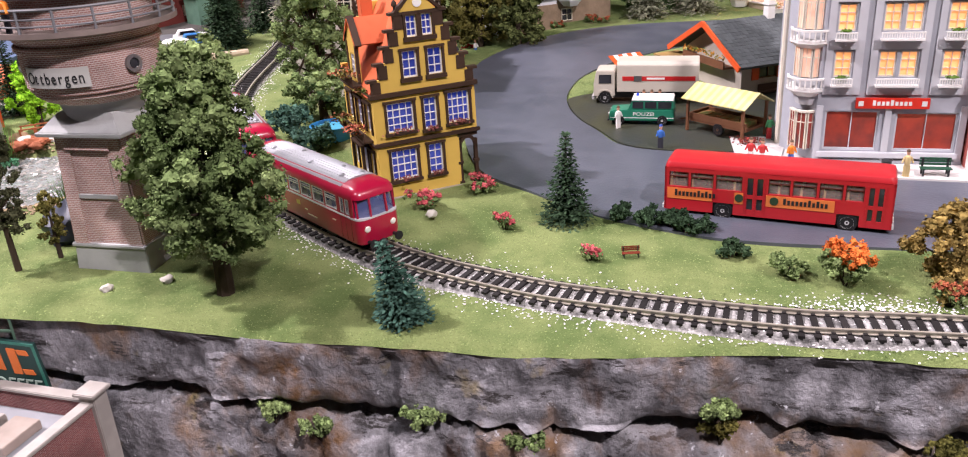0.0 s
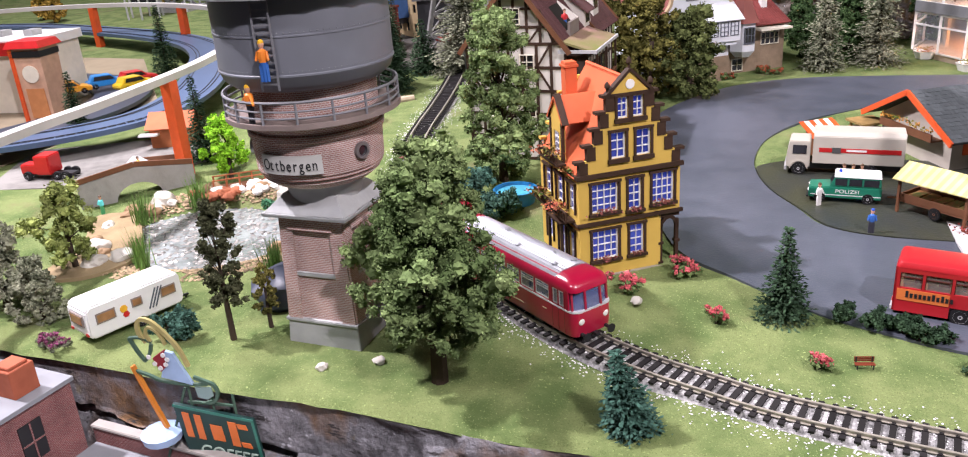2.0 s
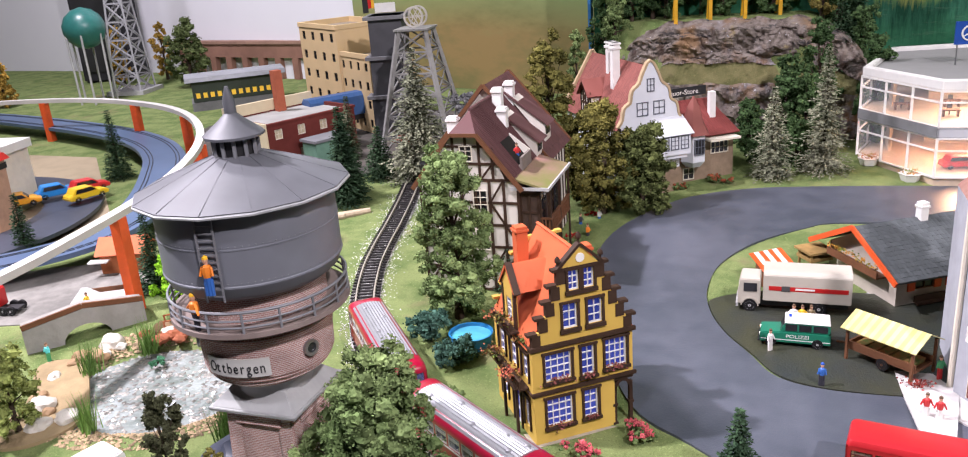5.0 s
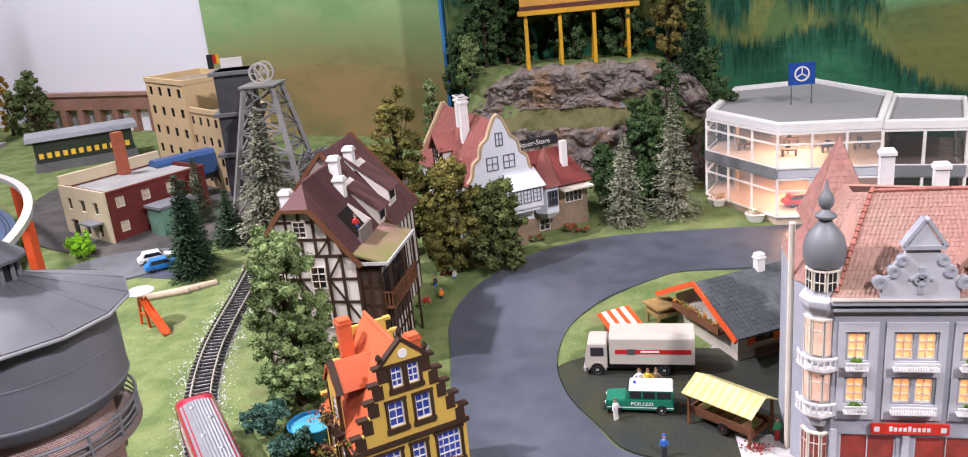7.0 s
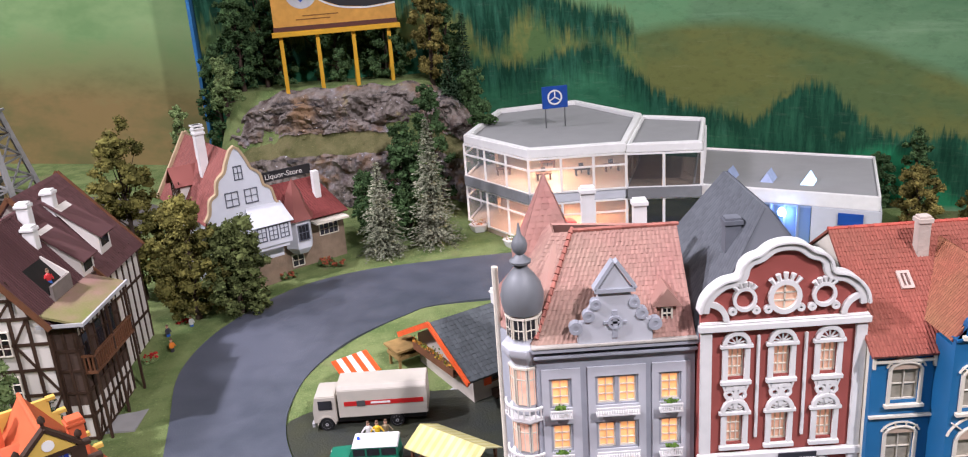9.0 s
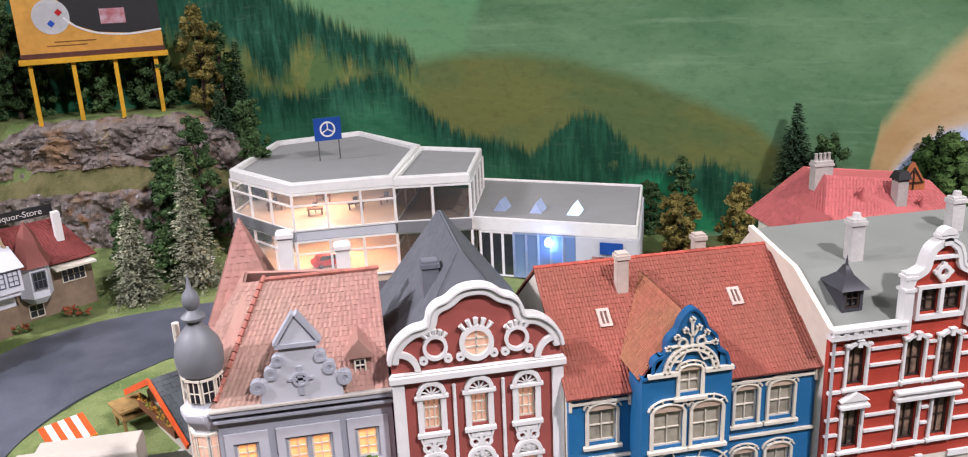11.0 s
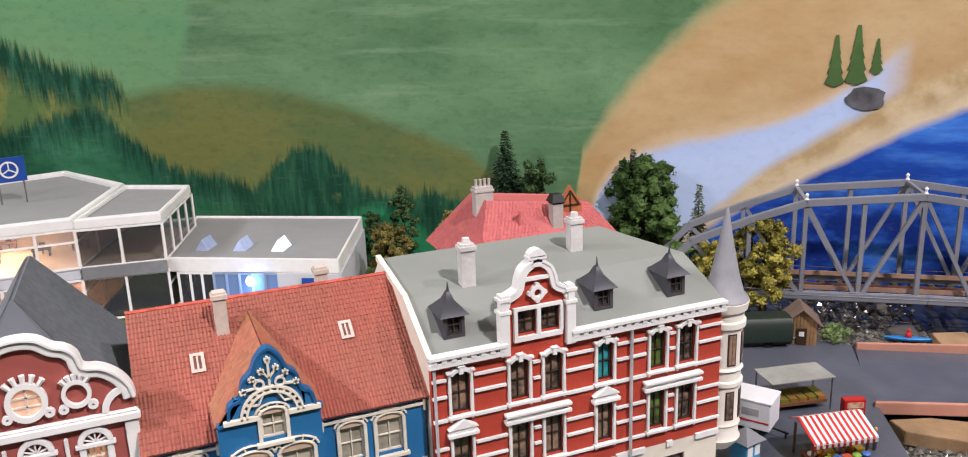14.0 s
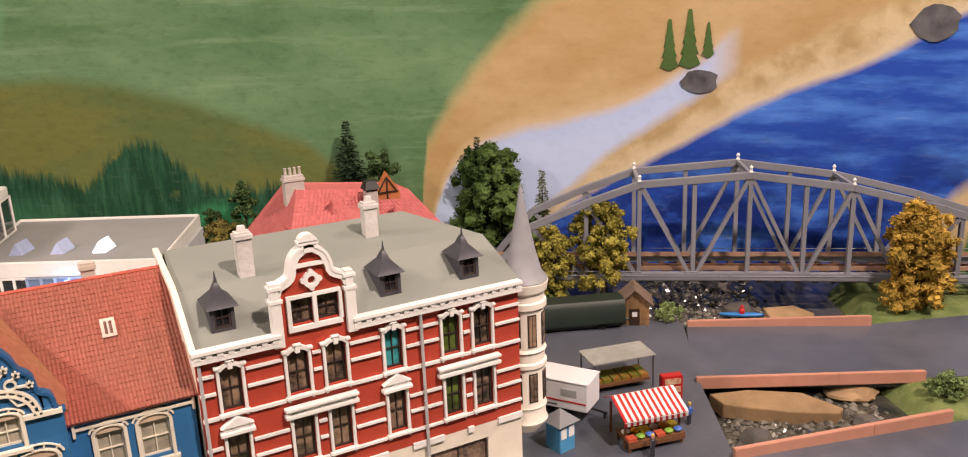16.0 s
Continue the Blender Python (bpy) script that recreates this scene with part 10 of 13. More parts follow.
        writing("2", 0.45, mat("gilt_digit", (0.6, 0.42, 0.12), 0.4), t, pose(-5.7 * CM * s * -1, s * (W + 0.02) * CM, 1.75 * CM, 90, 0, 0 if s < 0 else 180), "class_digit", 0.01)
    for s in (-1, 1):
        # round front with three panes
        g = Mesh()
        for a0 in (-68, -24, 24, 68):
            aa = radians(a0)
            x, y = s * (L - 0.62 + 0.62 * math.cos(aa)), 1.48 * math.sin(aa)
            g.bar((x, y, 2.05), (x - s * 0.12, y * 0.97, 3.4), 0.12, 0.12)
        fr = part("front_frame", g, RB_RED, t)
        p, f = [], []
        for i in range(13):
            aa = radians(-85 + 170 * i / 12)
            x, y = s * (L - 0.66 + 0.6 * math.cos(aa)), 1.46 * math.sin(aa)
            p += [(x, y, 2.08), (x - s * 0.12, y * 0.97, 3.35)]
        for i in range(12):
            f.append((2 * i, 2 * i + 2, 2 * i + 3, 2 * i + 1))
        o = part("windscreen", Mesh().add(p, f), glass("blue_windscreen", (0.10, 0.13, 0.30), 0.04, 0.35), fr)
        for y in (-0.95, 0.95):
            g = Mesh()
            g.m = Matrix.Translation((s * (L - 0.12), y, 1.35)) @ Matrix.Rotation(radians(90 * s), 4, "Y")
            part("headlamp", g.lathe([(0.22, 0), (0.22, 0.1), (0.15, 0.16), (0.02, 0.17)], 12), mat("lamp_lens", (0.85, 0.83, 0.75), 0.2), fr)
            part("buffer", Mesh().tube((s * (L - 0.1), y, 0.5), (s * (L + 0.45), y, 0.5), 0.12, 0.12, 8).tube((s * (L + 0.45), y, 0.5), (s * (L + 0.52), y, 0.5), 0.3, 0.3, 10), RB_RED if second else BLACK, t)
        part("coupling", Mesh().box(min(s * L, s * (L + 0.4)), max(s * L, s * (L + 0.4)), -0.15, 0.15, 0.25, 0.45), BLACK, t)
    # roof
    rings = []
    for z, dx, w in ((3.3, 0.12, 1.56), (3.55, 0.18, 1.56), (3.8, 0.35, 1.42), (3.98, 0.7, 1.15), (4.08, 1.3, 0.75), (4.1, 2.0, 0.35)):
        rings.append(round_rect(-L + dx, L - dx, -w, w, z, min(0.62, w * 0.9)))
    part("roof_shell", loft(Mesh(), rings), RB_RED, t, "red rounded roof ends")
    g = Mesh()
    prof = [(-1.38, 3.84), (-1.0, 4.07), (-0.5, 4.15), (0, 4.17), (0.5, 4.15), (1.0, 4.07), (1.38, 3.84)]
    n = 22
    pts = []
    for i in range(n + 1):
        y = -1.36 + 2.72 * i / n
        z = 4.18 - 0.335 * abs(y / 1.36) ** 2.2
        pts.append((y, z + (0.06 if i % 2 else 0.0)))
    g.prism([(-1.36, 3.6)] + pts + [(1.36, 3.6)], -5.6, 5.6, "x")
    rf = part("roof_panel", g, RB_ROOF, t, "silver ribbed roof panel")
    for x, y in ((-4.4, -0.5), (-2.0, 0.5), (0.6, -0.5), (3.2, 0.4), (4.6, -0.6), (5.0, 0.6)):
        part("roof_vent", Mesh().lathe([(0.2, 4.1), (0.2, 4.24), (0.1, 4.3), (0.02, 4.31)], 10, x, y), RB_ROOF, rf)
    for x in (-4.8, -3.4, -1.8, -0.2, 1.4, 3.0, 4.4):
        for y in (-0.85, 0.85):
            part("seat", Mesh().box(x - 0.25, x + 0.25, y - 0.45, y + 0.45, 1.7, 2.0).box(x - 0.3, x - 0.2, y - 0.45, y + 0.45, 2.0, 2.75), SEATING, t)
    part("floor_pan", Mesh().box(-6.8, 6.8, -1.4, 1.4, 1.5, 1.6), mat("train_floor", (0.2, 0.19, 0.17), 0.8), t)
    for x in (-3.5, 3.5):
        for y in (-0.92, 0.92):
            wheel(t, x, y, -0.02, 0.52, 0.25, BLACK, seg=14)
        part("axle_box", Mesh().box(x - 0.5, x + 0.5, -1.25, -1.0, -0.1, 0.35).box(x - 0.5, x + 0.5, 1.0, 1.25, -0.1, 0.35), BLACK, t)
    part("underframe_tank", Mesh().box(-1.8, 1.6, -1.2, 1.2, -0.25, 0.1), BLACK, t, "", 0.06)
    return t


def on_track(x_front, length):
    """The middle and heading of a car whose front is at x_front on the track."""
    pts = along(TRACK, 0.1)
    i = min((k for k in range(len(pts)) if pts[k][0].y < 60), key=lambda k: abs(pts[k][0].x - x_front))
    j = i + int(length / 0.1)
    a, b = pts[i][0], pts[j][0]
    return (a + b) / 2, math.atan2(a.y - b.y, a.x - b.x), pts[j + 9][0].x


p, a, nxt = on_track(-19.2, 15.2)
railbus(p, a, "glossy dark red railbus with a silver ribbed roof on the track", False)
p, a, nxt = on_track(nxt, 15.2)
railbus(p, a, "dark red railbus trailer coupled behind on the curve", True)


def city_bus():
    """Local x along the bus, front at +x."""
    t = thing("city_bus", 4.85, 53.9, 0.6, -9.6, "red city bus with orange advertising panels on the road", "bus")
    R = mat("bus_red", (0.42, 0.014, 0.02), 0.4, vary=0.12)
    OB = mat("bus_orange_panel", (0.72, 0.19, 0.045), 0.45)
    L, W = 6.9, 1.45
    arches = [(-3.75, -2.45), (3.75, 5.05)]
    for s in (-1, 1):
        g = Mesh()
        g.m = Matrix.Rotation(0 if s < 0 else math.pi, 4, "Z")
        ar = arches if s < 0 else [(-b, -a) for a, b in arches]
        doors = [(-1.75, -0.55), (5.35, 6.4)] if s < 0 else []
        cols = [(-6.6, -5.35), (-5.2, -3.75), (-3.6, -1.95), (-0.35, 0.95), (1.1, 2.5), (2.65, 4.0), (4.15, 5.2)] if s < 0 else [(-6.6 + 1.55 * k, -5.2 + 1.55 * k) for k in range(8)]
        holes = [(c, d, 1.95, 2.95) for c, d in cols] + [(c, d, 0.3, 1.05) for c, d in ar]
        dh = [(c + 0.12 + k * (d - c) / 2, c - 0.12 + (k + 1) * (d - c) / 2, z0, z1) for c, d in doors for k in range(2) for z0, z1 in ((0.75, 1.5), (1.75, 2.9))]
        g.wall(-L, L, 0.3, 3.25, -W, -W + 0.12, holes + dh)
        part("side_panel", g, R, t)
        for c, d in cols + [(h[0], h[1]) for h in dh]:
            z0, z1 = 1.95, 2.95
            g = Mesh()
            g.m = Matrix.Rotation(0 if s < 0 else math.pi, 4, "Z")
            if (c, d) not in cols:
                continue
            g.box(c, c + 0.05, -W + 0.02, -W + 0.1, z0, z1).box(d - 0.05, d, -W + 0.02, -W + 0.1, z0, z1).box(c, d, -W + 0.02, -W + 0.1, 2.62, 2.66)
            w = part("window", g, mat("bus_rubber", (0.10, 0.02, 0.015), 0.6), t)
            g = Mesh()
            g.m = Matrix.Rotation(0 if s < 0 else math.pi, 4, "Z")
            o = part("pane", g.add([(c, -W + 0.1, z0), (d, -W + 0.1, z0), (d, -W + 0.1, z1), (c, -W + 0.1, z1)], [(0, 1, 2, 3)]), glass("bus_glass", (0.55, 0.45, 0.4), 0.05, 0.7), w)
            o.visible_shadow = False
        for c, d in ((-6.7, -3.8), (-3.7 if s > 0 else -2.4, -1.85), (-0.45, 3.6)) if s < 0 else ((-6.5, -5.2), (-3.5, 2.3), (3.9, 6.5)):
            g = Mesh()
            g.m = Matrix.Rotation(0 if s < 0 else math.pi, 4, "Z")
            part("advert_panel", g.box(c, d, -W - 0.03, -W, 1.1, 1.85), OB, t, "orange advertising panel")
        if s < 0:
            for x in (-4.9, 1.9):
                g = Mesh()
                for k in range(11):
                    h = 0.42 if k in (0, 6, 8) else 0.3
                    g.box(x - 1.3 + 0.245 * k, x - 1.3 + 0.245 * k + 0.16, -W - 0.05, -W - 0.03, 1.33, 1.33 + h)
                part("lettering_bar", g, BLACK, t)
            for x in (-2.1, 0.05):
                part("round_emblem", Mesh().disc(x, 1.5, 0.27, -W - 0.055, -W - 0.03, 16), mat("emblem_dark_green", (0.02, 0.05, 0.02), 0.5), t)
            for c, d in doors:
                g = Mesh().box((c + d) / 2 - 0.03, (c + d) / 2 + 0.03, -W - 0.03, -W, 0.5, 3.0).box(c, c + 0.05, -W - 0.03, -W, 0.5, 3.0).box(d - 0.05, d, -W - 0.03, -W, 0.5, 3.0)
                dd = part("door", g, R, t)
                for k in range(2):
                    x0 = c + k * (d - c) / 2
                    part("pane", Mesh().box(x0 + 0.12, x0 + (d - c) / 2 - 0.12, -W + 0.05, -W + 0.08, 0.75, 2.9), DARKGLASS, dd)
    part("chassis", Mesh().box(-L + 0.1, L - 0.1, -W + 0.12, W - 0.12, 0.35, 1.0), BLACK, t)
    part("floor_pan", Mesh().box(-L + 0.1, L - 0.1, -W + 0.12, W - 0.12, 1.0, 1.1), mat("bus_floor", (0.45, 0.22, 0.10), 0.8), t)
    rings = [round_rect(-L, L, -W, W, 3.2, 0.25), round_rect(-L, L, -W, W, 3.35, 0.3), round_rect(-L + 0.1, L - 0.1, -W + 0.12, W - 0.12, 3.6, 0.35), round_rect(-L + 0.4, L - 0.4, -W + 0.5, W - 0.5, 3.72, 0.35)]
    part("roof", loft(Mesh(), rings), R, t, "plain red roof")
    for s in (-1, 1):
        x = s * L
        g = Mesh()
        for y0, y1, z0, z1 in ((-W, W, 0.3, 1.7), (-W, W, 3.0, 3.25), (-W, -W + 0.15, 1.7, 3.0), (W - 0.15, W, 1.7, 3.0), (-0.05, 0.05, 1.7, 3.0)):
            g.box(min(x, x - s * 0.12), max(x, x - s * 0.12), y0, y1, z0, z1)
        e = part("end_panel", g, R, t)
        part("windscreen", Mesh().box(min(x - s * 0.06, x - s * 0.09), max(x - s * 0.06, x - s * 0.09), -W + 0.15, W - 0.15, 1.7, 3.0), glass("bus_windscreen", (0.3, 0.3, 0.3), 0.04, 0.5), e)
        part("bumper", Mesh().box(min(x, x + s * 0.12), max(x, x + s * 0.12), -W, W, 0.35, 0.6), GREY_PAINT, e)
        for y in (-1.05, 1.05):
            g = Mesh()
            g.m = Matrix.Translation((x, y, 0.9)) @ Matrix.Rotation(radians(90 * s), 4, "Y")
            part("headlight" if s > 0 else "tail_light", g.lathe([(0.18, 0), (0.15, 0.06), (0.02, 0.07)], 10), MATS["lamp_lens"] if s > 0 else RED_PAINT, e)
    for i in range(9):
        for y in (-0.85, 0.85):
            x = -6.2 + 1.35 * i
            part("seat", Mesh().box(x - 0.3, x + 0.3, y - 0.45, y + 0.45, 1.45, 1.6).box(x - 0.35, x - 0.22, y - 0.45, y + 0.45, 1.6, 2.45), mat("bus_seat_tan", (0.5, 0.28, 0.14), 0.7), t)
    for x in (-3.1, 4.4):
        for y in (-W + 0.02, W - 0.02):
            wheel(t, x, y, 0.5, 0.62, 0.4, GREY_PAINT)
    return t


city_bus()


def panel_vehicle():
    """Green off-road police van with a white roof; local x along it, front at -x."""
    t = thing("police_van", -5.0, 71.9, 1.55, -1, "green and white police off-road van parked in the yard", "van")
    GN = mat("police_green", (0.01, 0.17, 0.10), 0.35, vary=0.1)
    L, W = 2.75, 1.0
    g = Mesh().prism([(-2.75, 0.35), (2.75, 0.35), (2.75, 1.35), (-1.15, 1.35), (-1.25, 1.3), (-2.7, 1.2)], -W, W)
    part("body", g, GN, t, "green body", 0.07)
    g = Mesh()
    g.prism([(-1.15, 1.35), (2.7, 1.35), (2.62, 2.15), (-0.75, 2.15)], -W + 0.06, W - 0.06)
    part("cabin", g, GN, t, "", 0.04)
    part("roof", Mesh().frustum((-0.85, 2.7, -W, W), (-0.75, 2.6, -W + 0.1, W - 0.1), 2.12, 2.32), WHITE, t, "white roof", 0.04)
    part("roof_beacon", Mesh().lathe([(0.12, 2.32), (0.12, 2.5), (0.05, 2.55)], 10, -0.4, 0), mat("beacon_blue", (0.02, 0.08, 0.6), 0.2), t)
    for s in (-1, 1):
        y = s * (W - 0.04)
        for a, b in ((-0.75, 0.15), (0.3, 1.25), (1.4, 2.5)):
            part("side_window", Mesh().box(a, b, min(y, y - s * 0.04), max(y, y - s * 0.04), 1.45, 2.02), DARKGLASS, t)
        if s < 0:
            g = writing("POLIZEI", 0.42, WHITE, t, facing(0.2, -W - 0.01, 0.95), "lettering", 0.01, 1.25)
        part("side_stripe", Mesh().box(-2.6, 2.7, min(s * W, s * (W + 0.02)), max(s * W, s * (W + 0.02)), 0.6, 0.66), WHITE, t)
        for x in (-1.85, 1.75):
            wheel(t, x, s * (W + 0.04), 0.42, 0.45, 0.3, GREY_PAINT)
    part("windscreen", Mesh().add([(-1.13, -0.85, 1.4), (-1.13, 0.85, 1.4), (-0.82, 0.8, 2.08), (-0.82, -0.8, 2.08)], [(3, 2, 1, 0)]), DARKGLASS, t)
    part("bumper", Mesh().box(-2.9, -2.7, -W, W, 0.35, 0.5), BLACK, t)
    for y in (-0.7, 0.7):
        g = Mesh()
        g.m = Matrix.Translation((-2.72, y, 0.9)) @ Matrix.Rotation(radians(-90), 4, "Y")
        part("headlight", g.lathe([(0.17, 0), (0.15, 0.06), (0.02, 0.07)], 10), MATS["lamp_lens"], t)
    return t


panel_vehicle()


def lorry():
    t = thing("lorry", -5.6, 78.3, 1.75, 0, "cream box lorry with a red stripe parked in the yard", "lorry")
    CR = mat("lorry_cream", (0.50, 0.46, 0.39), 0.5, vary=0.1)
    W = 1.4
    part("cargo_body", Mesh().prism([(-W, 1.15), (W, 1.15), (W, 3.6), (W - 0.25, 3.95), (-W + 0.25, 3.95), (-W, 3.6)], -2.1, 5.2, "x"), CR, t, "cream tarpaulin box", 0.05)
    part("stripe", Mesh().box(-1.6, 4.9, -W - 0.025, -W, 2.2, 2.6), RED_PAINT, t, "red stripe with a dark badge")
    part("badge", Mesh().box(-0.55, 0.15, -W - 0.05, -W - 0.025, 2.15, 2.65), mat("badge_dark", (0.08, 0.08, 0.08), 0.5), t)
    part("lettering_bar", Mesh().box(0.6, 2.2, -W - 0.045, -W - 0.025, 2.33, 2.5), WHITE, t)
    cab = part("cab", Mesh().prism([(-4.25, 0.7), (-2.3, 0.7), (-2.3, 3.1), (-4.0, 3.1), (-4.25, 1.9)], -W + 0.08, W - 0.08), CR, t, "cream cab", 0.08)
    part("windscreen", Mesh().add([(-4.24, -1.15, 1.95), (-4.24, 1.15, 1.95), (-4.04, 1.1, 2.9), (-4.04, -1.1, 2.9)], [(3, 2, 1, 0)]), DARKGLASS, cab)
    for s in (-1, 1):
        y = s * (W - 0.07)
        part("side_window", Mesh().box(-3.75, -2.6, min(y, y + s * 0.03), max(y, y + s * 0.03), 1.95, 2.75), DARKGLASS, cab)
        for x in (-3.2, 2.6):
            wheel(t, x, s * (W - 0.02), 0.6, 0.6, 0.4, GREY_PAINT)
        part("mudguard", Mesh().arch(-3.2, 0.6, 0.68, 0.78, min(y, y + s * 0.06), max(y, y + s * 0.06), 0, 180, 10), CR, t)
    part("chassis", Mesh().box(-4.1, 5.0, -0.9, 0.9, 0.55, 1.1), BLACK, t)
    part("bumper", Mesh().box(-4.4, -4.2, -W, W, 0.45, 0.8), GREY_PAINT, t)
    return t


lorry()


def figure(x, y, z, rz, shirt, legs, label, pose_arm=0.4, hat=None):
    """A painted model figure as one plain shape."""
    g = Mesh()
    g.lathe([(0.13, 0.0), (0.14, 0.5), (0.2, 0.95), (0.24, 1.2), (0.2, 1.45), (0.08, 1.55), (0.12, 1.66), (0.15, 1.78), (0.12, 1.92), (0.02, 1.99)], 9)
    for s in (-1, 1):
        g.tube((s * 0.2, 0, 1.42), (s * (0.2 + pose_arm * 0.5), -0.1, 1.0), 0.08, 0.06, 6)
        g.tube((s * 0.11, 0, 0.8), (s * 0.14, -0.03, 0.0), 0.12, 0.09, 6)
    m = bpy.data.materials.new("painted_figure")
    m.use_nodes = True
    N, L = m.node_tree.nodes, m.node_tree.links
    tc = N.new("ShaderNodeTexCoord")
    sep = N.new("ShaderNodeSeparateXYZ")
    L.new(tc.outputs["Object"], sep.inputs[0])
    r = N.new("ShaderNodeValToRGB")
    r.color_ramp.interpolation = "CONSTANT"
    e = r.color_ramp.elements
    e[0].color = (*legs, 1)
    e[1].position, e[1].color = 0.46, (*shirt, 1)
    for pos, c in ((0.77, (0.6, 0.33, 0.22)), (0.9, hat or (0.12, 0.07, 0.04))):
        n = e.new(pos)
        n.color = (*c, 1)
    mr = N.new("ShaderNodeMath")
    mr.operation = "MULTIPLY"
    mr.inputs[1].default_value = 50.0
    L.new(sep.outputs[2], mr.inputs[0])
    L.new(mr.outputs[0], r.inputs[0])
    L.new(r.outputs[0], N["Principled BSDF"].inputs["Base Color"])
    N["Principled BSDF"].inputs["Roughness"].default_value = 0.5
    return solid("model_figure", g, m, x, y, z, rz, label, "figure", "painted figures")


OR_, BL_, WH_, RD_, GN_, YE_, BK_ = (0.7, 0.2, 0.02), (0.03, 0.12, 0.4), (0.7, 0.68, 0.65), (0.5, 0.03, 0.03), (0.05, 0.3, 0.12), (0.8, 0.5, 0.02), (0.03, 0.03, 0.04)
figure(-3.1, 65.5, gz(65.5) + 0.2, 0, BL_, BK_, "small painted figure in blue standing in the yard", 0.2, (0.02, 0.08, 0.4))
figure(-6.9, 70.2, gz(70) + 0.2, 40, WH_, WH_, "small pale painted figure beside the green van", 0.3)
for x, y, c in ((-4.4, 74.9, YE_), (-5.1, 74.9, WH_), (-3.7, 75.0, (0.2, 0.15, 0.08))):
    figure(x, y, gz(y) + 0.2, 0, c, GN_ if c is YE_ else BL_, "small painted figure beside the lorry", 0.7)
figure(6.4, 62.0, gz(62) + 0.35, 20, OR_, BL_, "small painted figure in orange and blue on the pavement", 0.3)
for x, y in ((3.6, 62.4), (4.4, 62.1)):
    figure(x, y, gz(y) + 0.35, 0, RD_, WH_, "small painted figure in red and white on the pavement", 0.4)
figure(5.2, 67.8, gz(67.8) + 0.35, 30, GN_, RD_, "small painted figure in a green top and red skirt", 0.4)
figure(13.9, 60.6, gz(60.6) + 0.3, 0, (0.55, 0.42, 0.2), (0.5, 0.38, 0.18), "small sandy-coloured figure in front of the bank", 0.3)
tw = Vector((-36.3, 44.2))
a = radians(-80)
figure(tw.x + 5.75 * math.cos(a), tw.y + 5.75 * math.sin(a), 18.2, 10, OR_, BL_, "painted workman in orange climbing the tower ladder", 0.2, (0.8, 0.45, 0.02)).scale = (1.2, 1.2, 1.15)
a = radians(-101)
figure(tw.x + 5.0 * math.cos(a), tw.y + 5.0 * math.sin(a), 15.6, -30, OR_, BK_, "painted workman in orange standing on the tower gallery", 0.9, (0.8, 0.45, 0.02)).scale = (1.2, 1.2, 1.15)
for x, y, c, d in ((-27.0, 93.0, OR_, BK_), (-28.6, 96.5, BK_, BL_), (-26.8, 98.6, WH_, BL_)):
    figure(x, y, 1.86, 60, c, d, "small painted guest on the house terrace", 0.3)
figure(-31.4, 82.0, 13.9, 30, RD_, BL_, "small painted figure in red on the roof terrace", 0.3)

# ---- hoarding on the rise ----
def hoarding():
    t = thing("billboard", -23.0, 142.3, 20.2, 14, "yellow-framed billboard on posts above the rocks", "billboard")
    Y = mat("billboard_yellow", (0.78, 0.42, 0.02), 0.45)
    for i in range(4):
        x = 5.3 * i
        part("post", Mesh().bar((x, 0, -1.2), (x, 0, 8.4), 0.55, 0.55, (0, 1, 0)), Y, t)
        part("brace", Mesh().bar((x, 3.2, -1.2), (x, 0.3, 7.6), 0.3, 0.3, (0, 1, 0)), Y, t)
    part("beam", Mesh().box(-1.2, 17.6, -1.0, 0.6, 8.2, 8.9), Y, t, "", 0.05)
    b = part("board", Mesh().box(-0.8, 17.2, -0.3, 0.2, 9.6, 17.5), mat("board_orange", (0.72, 0.36, 0.06), 0.5), t, "orange and black printed board")
    part("border", Mesh().box(-0.9, 17.3, -0.36, -0.3, 8.95, 9.6), mat("board_maroon", (0.10, 0.03, 0.02), 0.5), b)
    g = Mesh().prism([(5.2, 14.2), (6.5, 13.0), (9.0, 12.0), (13, 11.6), (17.2, 12.0), (17.2, 17.5), (4.6, 17.5)], -0.36, -0.3)
    part("print_black", g, BLACK, b)
    part("print_line", band(Mesh(), [(p.x, p.y) for p in spline([(5.2, 14.2), (6.5, 13.0), (9.0, 12.0), (13, 11.6), (17.2, 12.0)], 4)], -0.25, -0.38, -0.3), WHITE, b)
    part("print_disc", Mesh().disc(3.6, 14.3, 2.3, -0.37, -0.3, 24), mat("disc_pale", (0.6, 0.6, 0.62), 0.5), b)
    part("print_spot", Mesh().disc(3.5, 13.4, 0.5, -0.4, -0.37, 4), BLUE_PAINT, b)
    part("print_spot", Mesh().disc(4.6, 14.8, 0.5, -0.4, -0.37, 4), RED_PAINT, b)
    part("print_patch", Mesh().box(9.6, 12.8, -0.4, -0.36, 13.0, 15.0), mat("patch_mixed", (0.55, 0.45, 0.5), 0.5, color2=(0.35, 0.04, 0.05), scale=120), b)
    for k in range(2):
        part("lettering_bar", Mesh().box(2.5 + k, 7.5 + 1.2 * k, -0.33, -0.3, 10.4 + 0.5 * k, 10.55 + 0.5 * k), mat("bar_brown", (0.25, 0.11, 0.03), 0.6), b)
    return t


hoarding()


